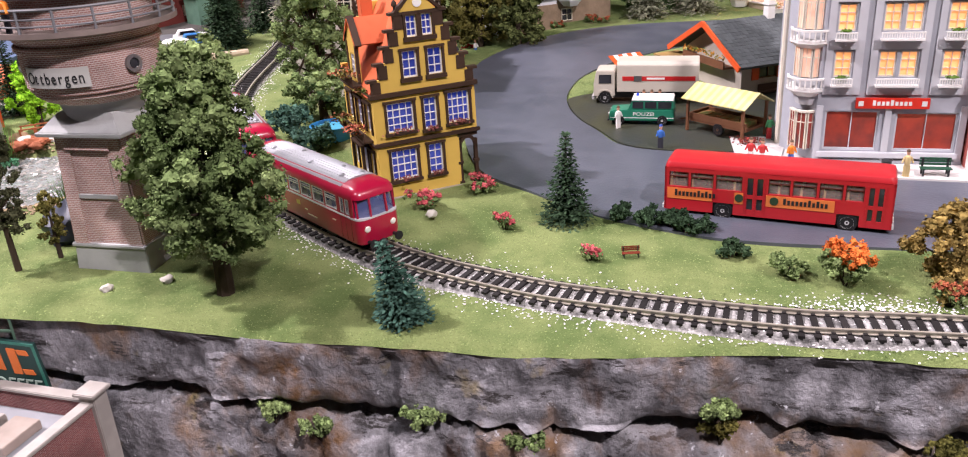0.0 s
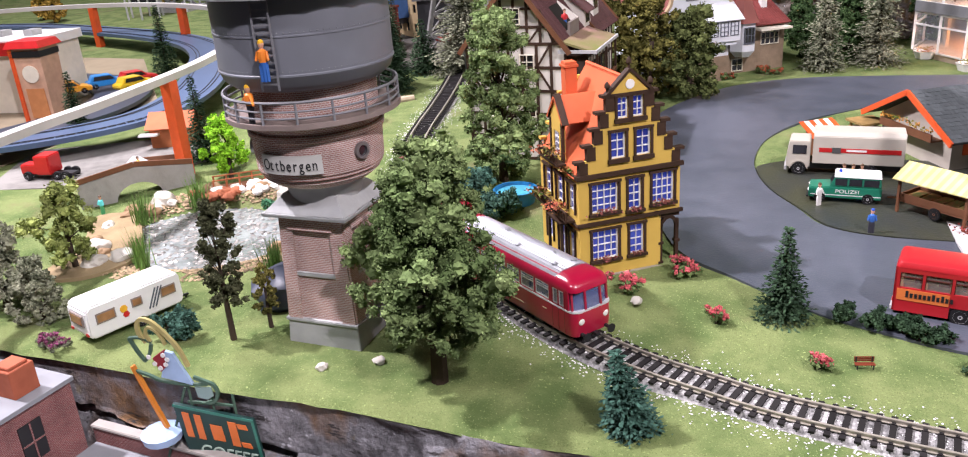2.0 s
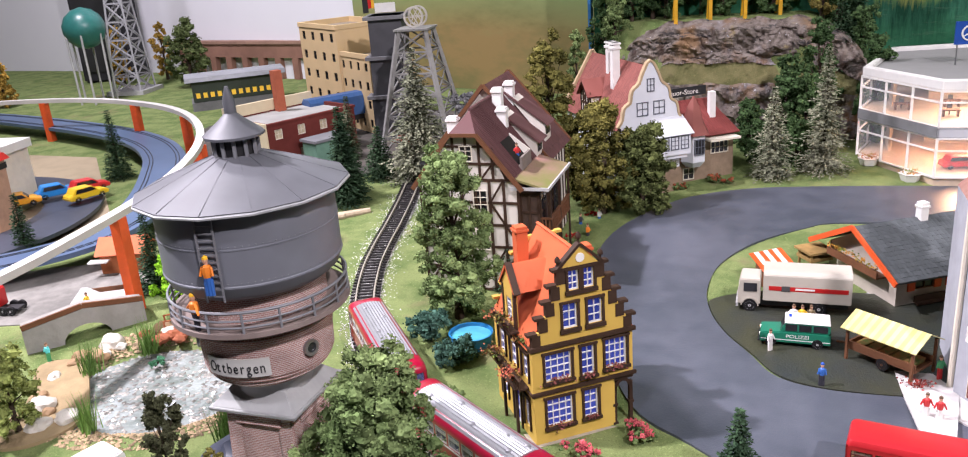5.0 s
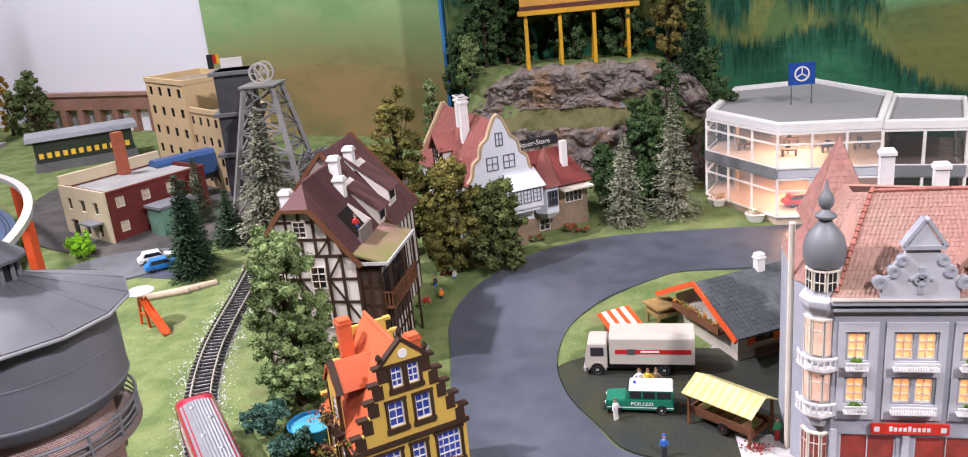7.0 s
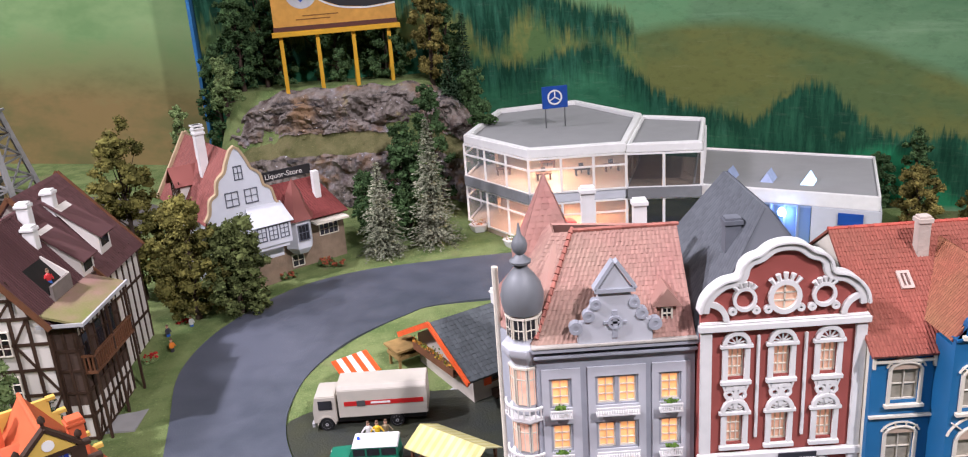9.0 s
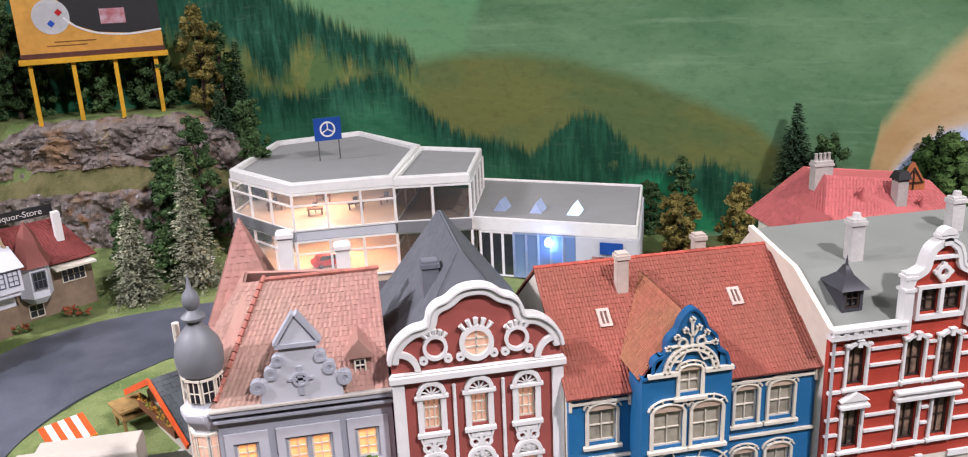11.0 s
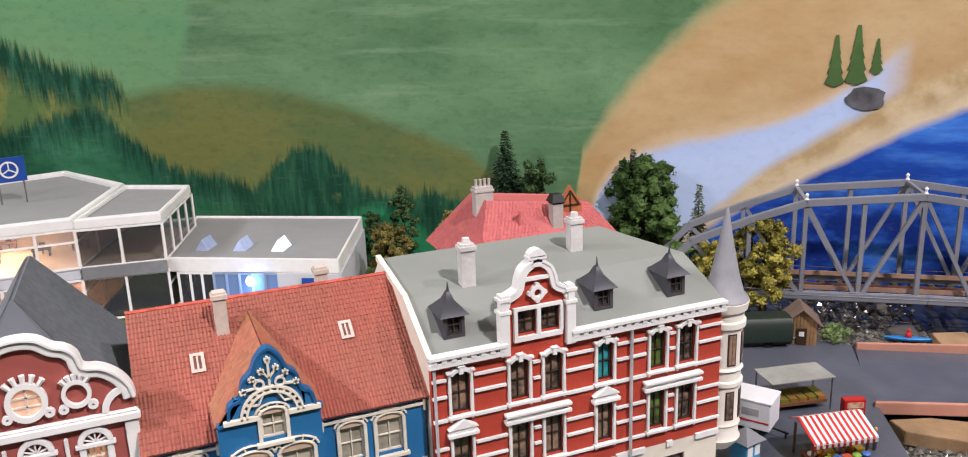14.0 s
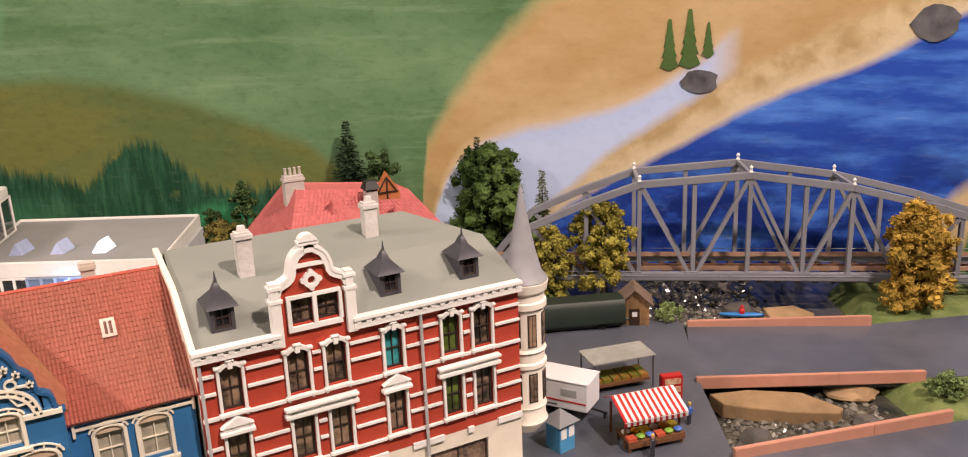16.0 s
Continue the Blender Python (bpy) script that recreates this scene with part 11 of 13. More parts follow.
def outcrop():
    """Craggy plaster cliff before the rise: two bands of rock with a grassy ledge between."""
    def sheet_of(v0, v1, nz, rough):
        g, nx = Mesh(), 240
        for i in range(nx):
            u = i / (nx - 1)
            x = -34 + 40 * u
            edge = 1 - (2 * u - 1) ** 6
            for k in range(nz):
                v = v0 + (v1 - v0) * k / (nz - 1)
                z = 3.2 + (8.0 + 9.4 * edge + 0.8 * noise.noise((x * 0.13, 0, 2))) * v
                shelf = 3.0 * smoothstep(0.46, 0.66, v) + 2.4 * smoothstep(0.93, 1.0, v)
                y = 134.0 - 0.12 * x + 1.6 * v + shelf + 1.5 * (1 - edge)
                c = 0.0
                for s, amp in ((0.22, 1.6), (0.5, 1.1), (1.1, 0.7), (2.6, 0.35)):
                    c += amp * abs(noise.noise((x * s, z * s * 1.5, 4 + s)))
                g.v.append((x, y - c * rough, z + noise.noise((x * 0.4, z * 0.4, 1)) * 0.6))
        for i in range(nx - 1):
            for k in range(nz - 1):
                g.f.append((i * nz + k, (i + 1) * nz + k, (i + 1) * nz + k + 1, i * nz + k + 1))
        return g
    stone = rock_paint("outcrop_rock", (0.25, 0.215, 0.19), (0.10, 0.08, 0.066), (0.25, 0.155, 0.085), 0.85)
    structure("rock_outcrop", sheet_of(0.64, 1.0, 34, 1.0), stone, "craggy grey-brown rock below the billboard", 30)
    structure("rock_outcrop", sheet_of(0.0, 0.49, 24, 1.0), stone, "craggy grey-brown rock behind the villa", 30)
    structure("rock_ledge", sheet_of(0.47, 0.67, 12, 0.7), grass_mat("ledge_turf", (0.17, 0.155, 0.07), (0.09, 0.095, 0.035), (0.20, 0.15, 0.10)), "grassy ledge between the rocks", 40)


outcrop()

# painted trees and boulders on the backdrop
def painted(u, z, pts, material, name, label):
    total = 0.0
    for a, b in zip(MURAL_LINE, MURAL_LINE[1:]):
        d = (b - a).length
        if total + d >= u:
            p, h = a.lerp(b, (u - total) / d), (b - a).normalized()
            break
        total += d
    g = Mesh()
    g.m = Matrix.Translation((p.x + h.y * 0.15, p.y - h.x * 0.15, z)) @ Matrix.Rotation(math.atan2(h.y, h.x), 4, "Z")
    g.prism(pts, -0.06, 0.06)
    return structure(name, g, material, label)


PT = mat("painted_tree_green", (0.07, 0.14, 0.04), 0.7, scale=80)
for u, z0, h in ((160.7, 25.6, 5.6), (163.1, 25.8, 6.5), (165.3, 27.0, 3.7)):
    w = h * 0.2
    pts = []
    for k in range(5):
        zz = h * k / 5
        pts.append((w * (1 - k / 5.5), zz))
        pts.append((w * (1 - k / 5.5) * 0.55, zz + h / 5))
    painted(u, z0, [(0.15, -0.5)] + pts + [(0, h)] + [(-a, b) for a, b in pts[::-1]] + [(-0.15, -0.5)], PT, "painted_tree", "small fir painted on the backdrop")
for u, z, r in ((164.4, 23.7, 2.1), (190.8, 29.7, 2.6)):
    rng = random.Random(int(u))
    pts = [(r * (1.05 if abs(math.cos(a)) > 0.5 else 0.75) * math.cos(a) * rng.uniform(0.85, 1.1), r * 0.75 * math.sin(a) * rng.uniform(0.85, 1.15)) for a in [2 * math.pi * k / 14 for k in range(14)]]
    painted(u, z, pts, mat("painted_boulder", (0.16, 0.16, 0.17), 0.7, color2=(0.05, 0.05, 0.055), scale=60), "painted_boulder", "grey boulder painted on the backdrop")

# ---- yard and market details ----
AWN = mat("awning_yellow", (0.60, 0.53, 0.20), 0.7)


def market_trailer():
    t = thing("market_trailer", 1.9, 69.4, 1.5, -38, "brown market trailer with a striped yellow awning", "market stall")
    PALE = mat("awning_pale_yellow", (0.66, 0.61, 0.30), 0.7)
    aw = part("awning", Mesh().box(-3.1, 3.1, -0.05, 0.05, 3.6, 3.66), AWN, t, "pale yellow ribbed awning")
    for i in range(18):
        a, b = -3.1 + 6.2 * i / 18, -3.1 + 6.2 * (i + 1) / 18
        part("stripe", Mesh().prism([(-1.9, 2.75), (0, 3.75), (1.9, 2.75), (1.9, 2.67), (0, 3.67), (-1.9, 2.67)], a, b, "x"), AWN if i % 2 == 0 else PALE, aw)
    for x in (-2.7, 2.7):
        for y in (-1.5, 1.5):
            part("post", Mesh().box(x - 0.1, x + 0.1, y - 0.1, y + 0.1, 0, 2.8), WOOD, t)
    part("bed", Mesh().box(-2.8, 2.8, -1.2, 1.2, 0.75, 0.95).box(-2.8, 2.8, -1.25, -1.1, 0.95, 1.45).box(-2.8, 2.8, 1.1, 1.25, 0.95, 1.45).box(-2.8, -2.65, -1.1, 1.1, 0.95, 1.45), WOOD, t)
    for y in (-1.3, 1.3):
        wheel(t, 0.2, y, 0.5, 0.5, 0.25, WOOD)
    part("drawbar", Mesh().bar((-2.8, 0, 0.7), (-4.6, 0, 0.3), 0.15, 0.15), WOOD, t)
    for k in range(5):
        x = -2 + k
        part("produce_crate", Mesh().box(x - 0.4, x + 0.4, -0.8, 0.8, 0.95, 1.3), mat("crate_mixed", (0.35, 0.12, 0.05), 0.8, color2=(0.1, 0.15, 0.04), scale=300), t)
    return t


market_trailer()


def striped_roof(t, w, d, z0, z1, n, red, white, both=False):
    aw = part("awning", Mesh().box(-w / 2, w / 2, -d / 2 - 0.03, -d / 2, z0 - 0.12, z0 - 0.1), white, t, "red and white striped awning")
    top = d * (0.15 if both else 0.5)
    for i in range(n):
        a, b = -w / 2 + w * i / n, -w / 2 + w * (i + 1) / n
        g = Mesh()
        g.weld = True
        line = [(-d / 2, z0 - 0.4), (-d / 2, z0), (top, z1)] + ([(d / 2, z0 + 0.3)] if both else [])
        under = [(y, z - 0.07) for y, z in line[::-1]]
        g.prism(line + under, a, b, "x")
        part("stripe", g, red if i % 2 == 0 else white, aw)


def kiosk():
    t = thing("kiosk", -7.0, 83.2, 2.0, 35, "small kiosk with a red and white striped roof", "kiosk")
    part("booth", Mesh().box(-1.6, 1.6, -1.0, 1.0, 0, 1.2).box(-1.6, -1.4, -1.0, 1.0, 1.2, 2.4).box(1.4, 1.6, -1.0, 1.0, 1.2, 2.4), WOOD, t)
    striped_roof(t, 4.4, 3.2, 2.2, 3.4, 7, ORANGE_RED, WHITE)
    part("fascia", Mesh().box(-2.2, 2.2, -1.72, -1.66, 1.9, 2.3), mat("kiosk_orange", (0.75, 0.3, 0.03), 0.5), t)
    t.scale = (0.8, 0.8, 0.85)
    return t


kiosk()
solid("pavement_slab", Mesh().prism([(3.0, 60.2), (5.2, 60.0), (6.3, 66.0), (3.4, 71.5), (2.0, 71.2), (2.6, 64)], 0, 0.22, "z"), PAVE, 0, 0, 1.2, 0, "loose white paving strip beside the bank", "paving")
leafy(thing("flower_heap", 3.6, 66.4, 1.5, 0, "small heap of dark red flowers on the ground", "flowers"), lambda: Mesh(), 0, 0, 0.1, 1.0, 0.6, 120, mat("dark_red_flowers", (0.28, 0.05, 0.04), 0.8, fine=0.4))


def park_bench(x, y, z, rz, material, label):
    t = thing("bench", x, y, z, rz, label, "bench", "benches")
    for k in range(3):
        part("slat", Mesh().box(-1.0, 1.0, -0.3 + 0.2 * k, -0.15 + 0.2 * k, 0.5, 0.56), material, t)
        part("slat", Mesh().box(-1.0, 1.0, 0.3, 0.36, 0.65 + 0.2 * k, 0.8 + 0.2 * k), material, t)
    for x in (-0.8, 0.8):
        part("leg", Mesh().box(x - 0.06, x + 0.06, -0.3, -0.2, 0, 0.5).box(x - 0.06, x + 0.06, 0.25, 0.35, 0, 1.2), BLACK, t)
    return t


park_bench(-3.8, 46.9, gz(46.9) + 0.1, 15, mat("red_brown_slats", (0.20, 0.04, 0.02), 0.6), "small red-brown park bench on the grass").scale = (0.55, 0.6, 0.55)
park_bench(15.8, 60.9, gz(61) + 0.3, 0, mat("bench_green", (0.03, 0.10, 0.06), 0.6), "dark green bench in front of the bank")
solid("litter_bin", Mesh().lathe([(0.3, 0), (0.35, 0.9), (0.38, 0.95), (0.3, 0.95)], 10), BLACK, 12.7, 61.2, gz(61) + 0.3, 0, "small black litter bin by the bank", "bin")
for x, y in ((4.3, 121.2), (8.5, 115.0), (-1.5, 124)):
    t = thing("flower_tub", x, y, gz(y), 0, "white flower tub with red and orange flowers", "planter", "flower tubs")
    part("tub", Mesh().lathe([(1.0, 0), (1.35, 0.9), (1.45, 0.95), (1.2, 0.95), (1.1, 0.8)], 6), WHITE, t)
    leafy(t, lambda: Mesh(), 0, 0, 0.9, 1.0, 0.8, 110, mat("tub_flowers", (0.5, 0.12, 0.04), 0.8, color2=(0.1, 0.2, 0.03), scale=500, fine=0.4))
# tub pool behind the yellow house
t = thing("paddling_pool", -32.0, 67.2, 1.1, 0, "small blue paddling pool with a white rim", "pool")
part("basin", Mesh().lathe([(1.7, 0), (1.9, 1.2), (2.0, 1.25), (1.85, 1.25), (1.7, 0.4), (0.01, 0.35)], 20, cap=False), mat("pool_blue", (0.02, 0.20, 0.45), 0.4), t)
part("pool_water", Mesh().lathe([(0.01, 0.95), (1.8, 0.95)], 20, cap=False), mat("pool_water_light", (0.10, 0.45, 0.62), 0.1), t)


def small_car(x, y, z, rz, color, name, label):
    t = thing("car", x, y, z, rz, label, "car", "model cars")
    part("body", Mesh().prism([(-2.3, 0.3), (2.3, 0.3), (2.35, 0.75), (1.4, 0.95), (-2.1, 0.98), (-2.35, 0.7)], -0.9, 0.9), color, t, "", 0.09)
    part("cabin", Mesh().prism([(-1.9, 0.95), (1.1, 0.95), (0.5, 1.55), (-1.5, 1.6)], -0.78, 0.78), color, t, "", 0.06)
    for s in (-1, 1):
        part("side_window", Mesh().prism([(-1.55, 1.02), (0.85, 1.02), (0.4, 1.47), (-1.35, 1.5)], s * 0.78, s * 0.80), DARKGLASS, t)
        for wx in (-1.45, 1.4):
            wheel(t, wx, s * 0.9, 0.36, 0.36, 0.22, GREY_PAINT)
    part("windscreen", Mesh().add([(1.1, -0.68, 1.0), (1.1, 0.68, 1.0), (0.56, 0.62, 1.53), (0.56, -0.62, 1.53)], [(0, 1, 2, 3)]), DARKGLASS, t)
    return t


small_car(-69.5, 105, gz(105) + 0.05, 40, WHITE, "car", "white hatchback parked beside the firs")
small_car(-67.0, 102.6, gz(102) + 0.05, 40, mat("car_blue", (0.02, 0.2, 0.55), 0.3), "car", "bright blue car parked beside the firs")
small_car(14.3, 118.0, 4.25, 15, RED_PAINT, "car", "red car on show inside the lit showroom")
small_car(49, 108, gz(108), 70, mat("car_slate", (0.12, 0.2, 0.28), 0.3), "car", "slate blue car parked behind the houses")
small_car(53.2, 107, gz(107), 75, BLACK, "car", "black car parked behind the houses")
small_car(56.8, 106, gz(106), 80, RED_PAINT, "car", "red car parked behind the houses")
small_car(57.5, 112.5, gz(112), 20, mat("car_maroon", (0.25, 0.01, 0.02), 0.25), "car", "dark red car behind the houses")
sheet("road_parking", [(-75, 101), (-63, 99), (-62, 107), (-74, 110)], 0.1, ROAD, "small grey parking place")

# ---- market by the stream ----
def market_stall():
    t = thing("market_stall", 77.0, 61.2, 0.95, -12, "market stall with a red and white striped awning and fruit", "market stall")
    striped_roof(t, 5.4, 3.8, 2.7, 3.7, 22, mat("stripe_red", (0.55, 0.03, 0.03), 0.6), WHITE, True)
    for x in (-2.3, 2.3):
        for y in (-1.2, 1.4):
            part("post", Mesh().box(x - 0.08, x + 0.08, y - 0.08, y + 0.08, 0, 2.8), WOOD, t)
    part("counter", Mesh().box(-2.4, 2.4, -2.0, 0.4, 0.75, 0.9).box(-2.4, 2.4, -2.05, -1.95, 0.4, 0.75), WOOD, t)
    for x in (-2.2, 2.2):
        for y in (-1.8, 0.2):
            part("leg", Mesh().box(x - 0.1, x + 0.1, y - 0.1, y + 0.1, 0, 0.75), WOOD, t)
    cols = ((0.6, 0.1, 0.05), (0.75, 0.55, 0.03), (0.2, 0.4, 0.05), (0.65, 0.6, 0.5), (0.05, 0.15, 0.5), (0.75, 0.3, 0.02))
    for i in range(6):
        for k in range(2):
            x, y = -2.0 + 0.8 * i, -1.6 + 0.95 * k
            c = cols[(i * 2 + k * 3) % 6]
            if (i + k) % 3:
                part("fruit_bowl", Mesh().lathe([(0.2, 0.9), (0.36, 1.1), (0.36, 1.15), (0.25, 1.25), (0.02, 1.3)], 10, x, y), mat("fruit_%d" % cols.index(c), c, 0.5, bump=0.8, bscale=300), t)
            else:
                part("fruit_box", Mesh().box(x - 0.35, x + 0.35, y - 0.35, y + 0.35, 0.9, 1.15), mat("fruit_%d" % cols.index(c), c, 0.5, bump=0.8, bscale=300), t)
    return t


market_stall()
t = thing("market_stand", 80.2, 69.0, 1.3, -12, "market stand with a flat grey canvas roof and vegetables", "market stall")
part("canopy", Mesh().box(-3.0, 3.0, -1.6, 1.6, 3.0, 3.12), mat("canvas_grey", (0.36, 0.36, 0.33), 0.9), t, "", 0.03)
for x in (-2.8, 2.8):
    for y in (-1.4, 1.4):
        part("post", Mesh().tube((x, y, 0), (x, y, 3.0), 0.07), STEEL, t)
part("counter", Mesh().box(-2.6, 2.6, -1.2, 1.2, 0.6, 0.85), WOOD, t)
for k in range(6):
    x = -2.2 + 0.88 * k
    part("vegetable_box", Mesh().box(x - 0.38, x + 0.38, -1.0, 1.0, 0.85, 1.15), mat("veg_mixed", (0.35, 0.1, 0.03), 0.8, color2=(0.08, 0.16, 0.02), scale=260, bump=0.8), t)


def caravan(x, y, z, rz, label, stripe):
    """Local x along it."""
    t = thing("caravan", x, y, z, rz, label, "caravan", "caravans")
    prof = [(-3.4, 0.55), (3.3, 0.55), (3.55, 0.9), (3.5, 2.6), (3.3, 2.95), (-3.3, 2.95), (-3.6, 2.6), (-3.65, 0.9)]
    part("body", Mesh().prism(prof, -1.35, 1.35), mat("caravan_white", (0.78, 0.78, 0.76), 0.4, vary=0.06), t, "white caravan body", 0.12)
    for s in (-1, 1):
        y0 = s * 1.36
        for a, b, z0, z1 in ((-3.0, -1.6, 1.55, 2.3), (-0.4, 0.4, 1.7, 2.35), (1.8, 3.0, 1.55, 2.3)):
            w = part("window", Mesh().box(a, b, min(y0, y0 + s * 0.04), max(y0, y0 + s * 0.04), z0, z1), mat("caravan_frame", (0.25, 0.2, 0.17), 0.5), t)
            part("pane", Mesh().box(a + 0.1, b - 0.1, min(y0 + s * 0.04, y0 + s * 0.06), max(y0 + s * 0.04, y0 + s * 0.06), z0 + 0.1, z1 - 0.1), mat("caravan_pane", (0.35, 0.18, 0.08), 0.2, vary=0.5, scale=200), w)
        if stripe:
            part("stripe", Mesh().box(-3.6, 3.5, min(y0, y0 + s * 0.03), max(y0, y0 + s * 0.03), 0.75, 1.0), RED_PAINT, t)
            part("lettering_bar", Mesh().box(0.6, 1.6, min(y0, y0 + s * 0.03), max(y0, y0 + s * 0.03), 1.15, 1.35), BLACK, t)
        else:
            g = Mesh()
            for k in range(3):
                g.bar((0.8 + 0.25 * k, y0 + s * 0.02, 1.1), (1.5 + 0.25 * k, y0 + s * 0.02, 2.5), 0.1, 0.04, (0, 1, 0))
            part("swoosh", g, mat("swoosh_grey", (0.08, 0.10, 0.12), 0.4), t)
            part("sun_print", Mesh().disc(-1.0, 1.9, 0.28, min(y0, y0 + s * 0.03), max(y0, y0 + s * 0.03), 10), YELLOW_PAINT, t)
            part("flower_print", Mesh().disc(-0.9, 1.45, 0.25, min(y0, y0 + s * 0.03), max(y0, y0 + s * 0.03), 6), RED_PAINT, t)
        wheel(t, 0.1, s * 1.36, 0.42, 0.42, 0.25, GREY_PAINT)
    w = part("window", Mesh().box(-3.72, -3.6, -0.9, 0.9, 1.5, 2.3), MATS["caravan_frame"], t)
    part("pane", Mesh().box(-3.75, -3.72, -0.75, 0.75, 1.6, 2.2), MATS["caravan_pane"], w)
    part("tail_light", Mesh().box(-3.72, -3.6, -1.2, -0.95, 0.85, 1.05).box(-3.72, -3.6, 0.95, 1.2, 0.85, 1.05), RED_PAINT, t)
    part("drawbar", Mesh().bar((3.4, 0, 0.5), (4.6, 0, 0.35), 0.15, 0.15).box(4.3, 4.45, -0.07, 0.07, 0, 0.35), BLACK, t)
    return t


caravan(-52.0, 40.9, 0.0, 72, "white touring caravan with grey swooshes on the grass", False)
t = thing("box_trailer", 73.4, 68.2, 1.3, -57, "white box trailer with a red line and small grey lettering", "trailer")
BOXW = mat("trailer_white", (0.74, 0.74, 0.76), 0.5, vary=0.08)
part("body", Mesh().box(-3.2, 3.2, -1.4, 1.4, 0.9, 3.3), BOXW, t, "", 0.06)
part("roof_panel", Mesh().box(-3.25, 3.25, -1.45, 1.45, 3.3, 3.42), BOXW, t, "", 0.03)
for y0 in (-1.43, 1.4):
    part("red_line", Mesh().box(-3.1, 3.1, y0, y0 + 0.03, 1.55, 1.68), RED_PAINT, t)
    for a, b, z in ((-2.4, -0.6, 2.35), (-2.2, -0.9, 2.05), (-1.2, 0.6, 1.15)):
        part("lettering_bar", Mesh().box(a, b, y0, y0 + 0.03, z, z + 0.14), mat("bar_grey", (0.2, 0.16, 0.17), 0.6), t)
    part("hatch", Mesh().box(0.9, 2.3, y0, y0 + 0.03, 2.1, 2.7), GREY_PAINT, t)
part("chassis", Mesh().box(-3.0, 3.0, -1.0, 1.0, 0.6, 0.9), BLACK, t)
for x in (-0.6, 0.6):
    for y in (-1.2, 1.2):
        wheel(t, x, y, 0.45, 0.45, 0.25, GREY_PAINT)
part("drawbar", Mesh().bar((3.0, 0, 0.7), (4.4, 0, 0.5), 0.15, 0.15).box(4.1, 4.25, -0.07, 0.07, 0, 0.5), BLACK, t)
# blue kiosk box
t = thing("phone_box", 70.4, 63.3, 1.0, 10, "blue box with a grey pyramid roof", "kiosk")
part("body", Mesh().box(-0.8, 0.8, -0.8, 0.8, 0, 2.4), mat("box_blue", (0.05, 0.30, 0.55), 0.5), t, "", 0.04)
part("roof", Mesh().frustum((-1.1, 1.1, -1.1, 1.1), (-0.1, 0.1, -0.1, 0.1), 2.4, 3.3), ZINC, t)
for x in (-0.4, 0.4):
    part("pane", Mesh().box(x - 0.28, x + 0.28, -0.84, -0.8, 1.2, 2.1), WHITE, t)
part("poster", Mesh().box(0.82, 0.9, -0.6, 0.6, 0.2, 1.9), BLACK, t)
# hut
t = thing("wooden_hut", 90.2, 79.2, 1.6, -35, "small weathered wooden hut with a brown plank roof", "hut")
HW = mat("hut_wood", (0.33, 0.19, 0.09), 0.8, vary=0.4, scale=200)
for k in range(9):
    x = -1.5 + 0.334 * k
    part("plank", Mesh().box(x, x + 0.3, -1.3, -1.2, 0, 2.6 + 1.1 * (1 - abs(x + 0.15) / 1.5)), HW, t)
    part("plank", Mesh().box(x, x + 0.3, 1.2, 1.3, 0, 2.6 + 1.1 * (1 - abs(x + 0.15) / 1.5)), HW, t)
part("side_wall", Mesh().box(-1.5, -1.4, -1.2, 1.2, 0, 2.6).box(1.4, 1.5, -1.2, 1.2, 0, 2.6), HW, t)
g = Mesh()
roof_slab(g, (-1.9, 1.7, 2.4), (-1.9, -1.7, 2.4), (0, -1.7, 4.1), (0, 1.7, 4.1), 0.12)
roof_slab(g, (1.9, -1.7, 2.4), (1.9, 1.7, 2.4), (0, 1.7, 4.1), (0, -1.7, 4.1), 0.12)
part("roof", g, mat("hut_roof", (0.20, 0.14, 0.11), 0.9, vary=0.4, scale=160, bump=0.7), t)
d = part("door", Mesh().box(-0.5, 0.5, -1.42, -1.31, 0, 1.9), DARKWOOD, t)
part("pane", Mesh().box(-0.25, 0.25, -1.45, -1.42, 1.1, 1.6), WHITE, d)
# green goods wagon
t = thing("goods_wagon", 82.5, 81.5, 1.7, -22, "dark green goods wagon with a rounded roof", "wagon")
part("body", Mesh().prism([(-1.5, 0.8), (1.5, 0.8), (1.5, 2.6), (1.1, 3.2), (-1.1, 3.2), (-1.5, 2.6)], -6.5, 6.5, "x"), mat("wagon_green", (0.010, 0.022, 0.015), 0.5), t, "", 0.05)
part("underframe", Mesh().box(-6.3, 6.3, -1.1, 1.1, 0.4, 0.8), BLACK, t)
for x in (-4.2, 4.2):
    for y in (-1.1, 1.1):
        wheel(t, x, y, 0.45, 0.5, 0.25, BLACK)
for s in (-1, 1):
    part("buffer", Mesh().tube((s * 6.4, 0.8, 0.9), (s * 7.0, 0.8, 0.9), 0.15).tube((s * 6.4, -0.8, 0.9), (s * 7.0, -0.8, 0.9), 0.15), BLACK, t)
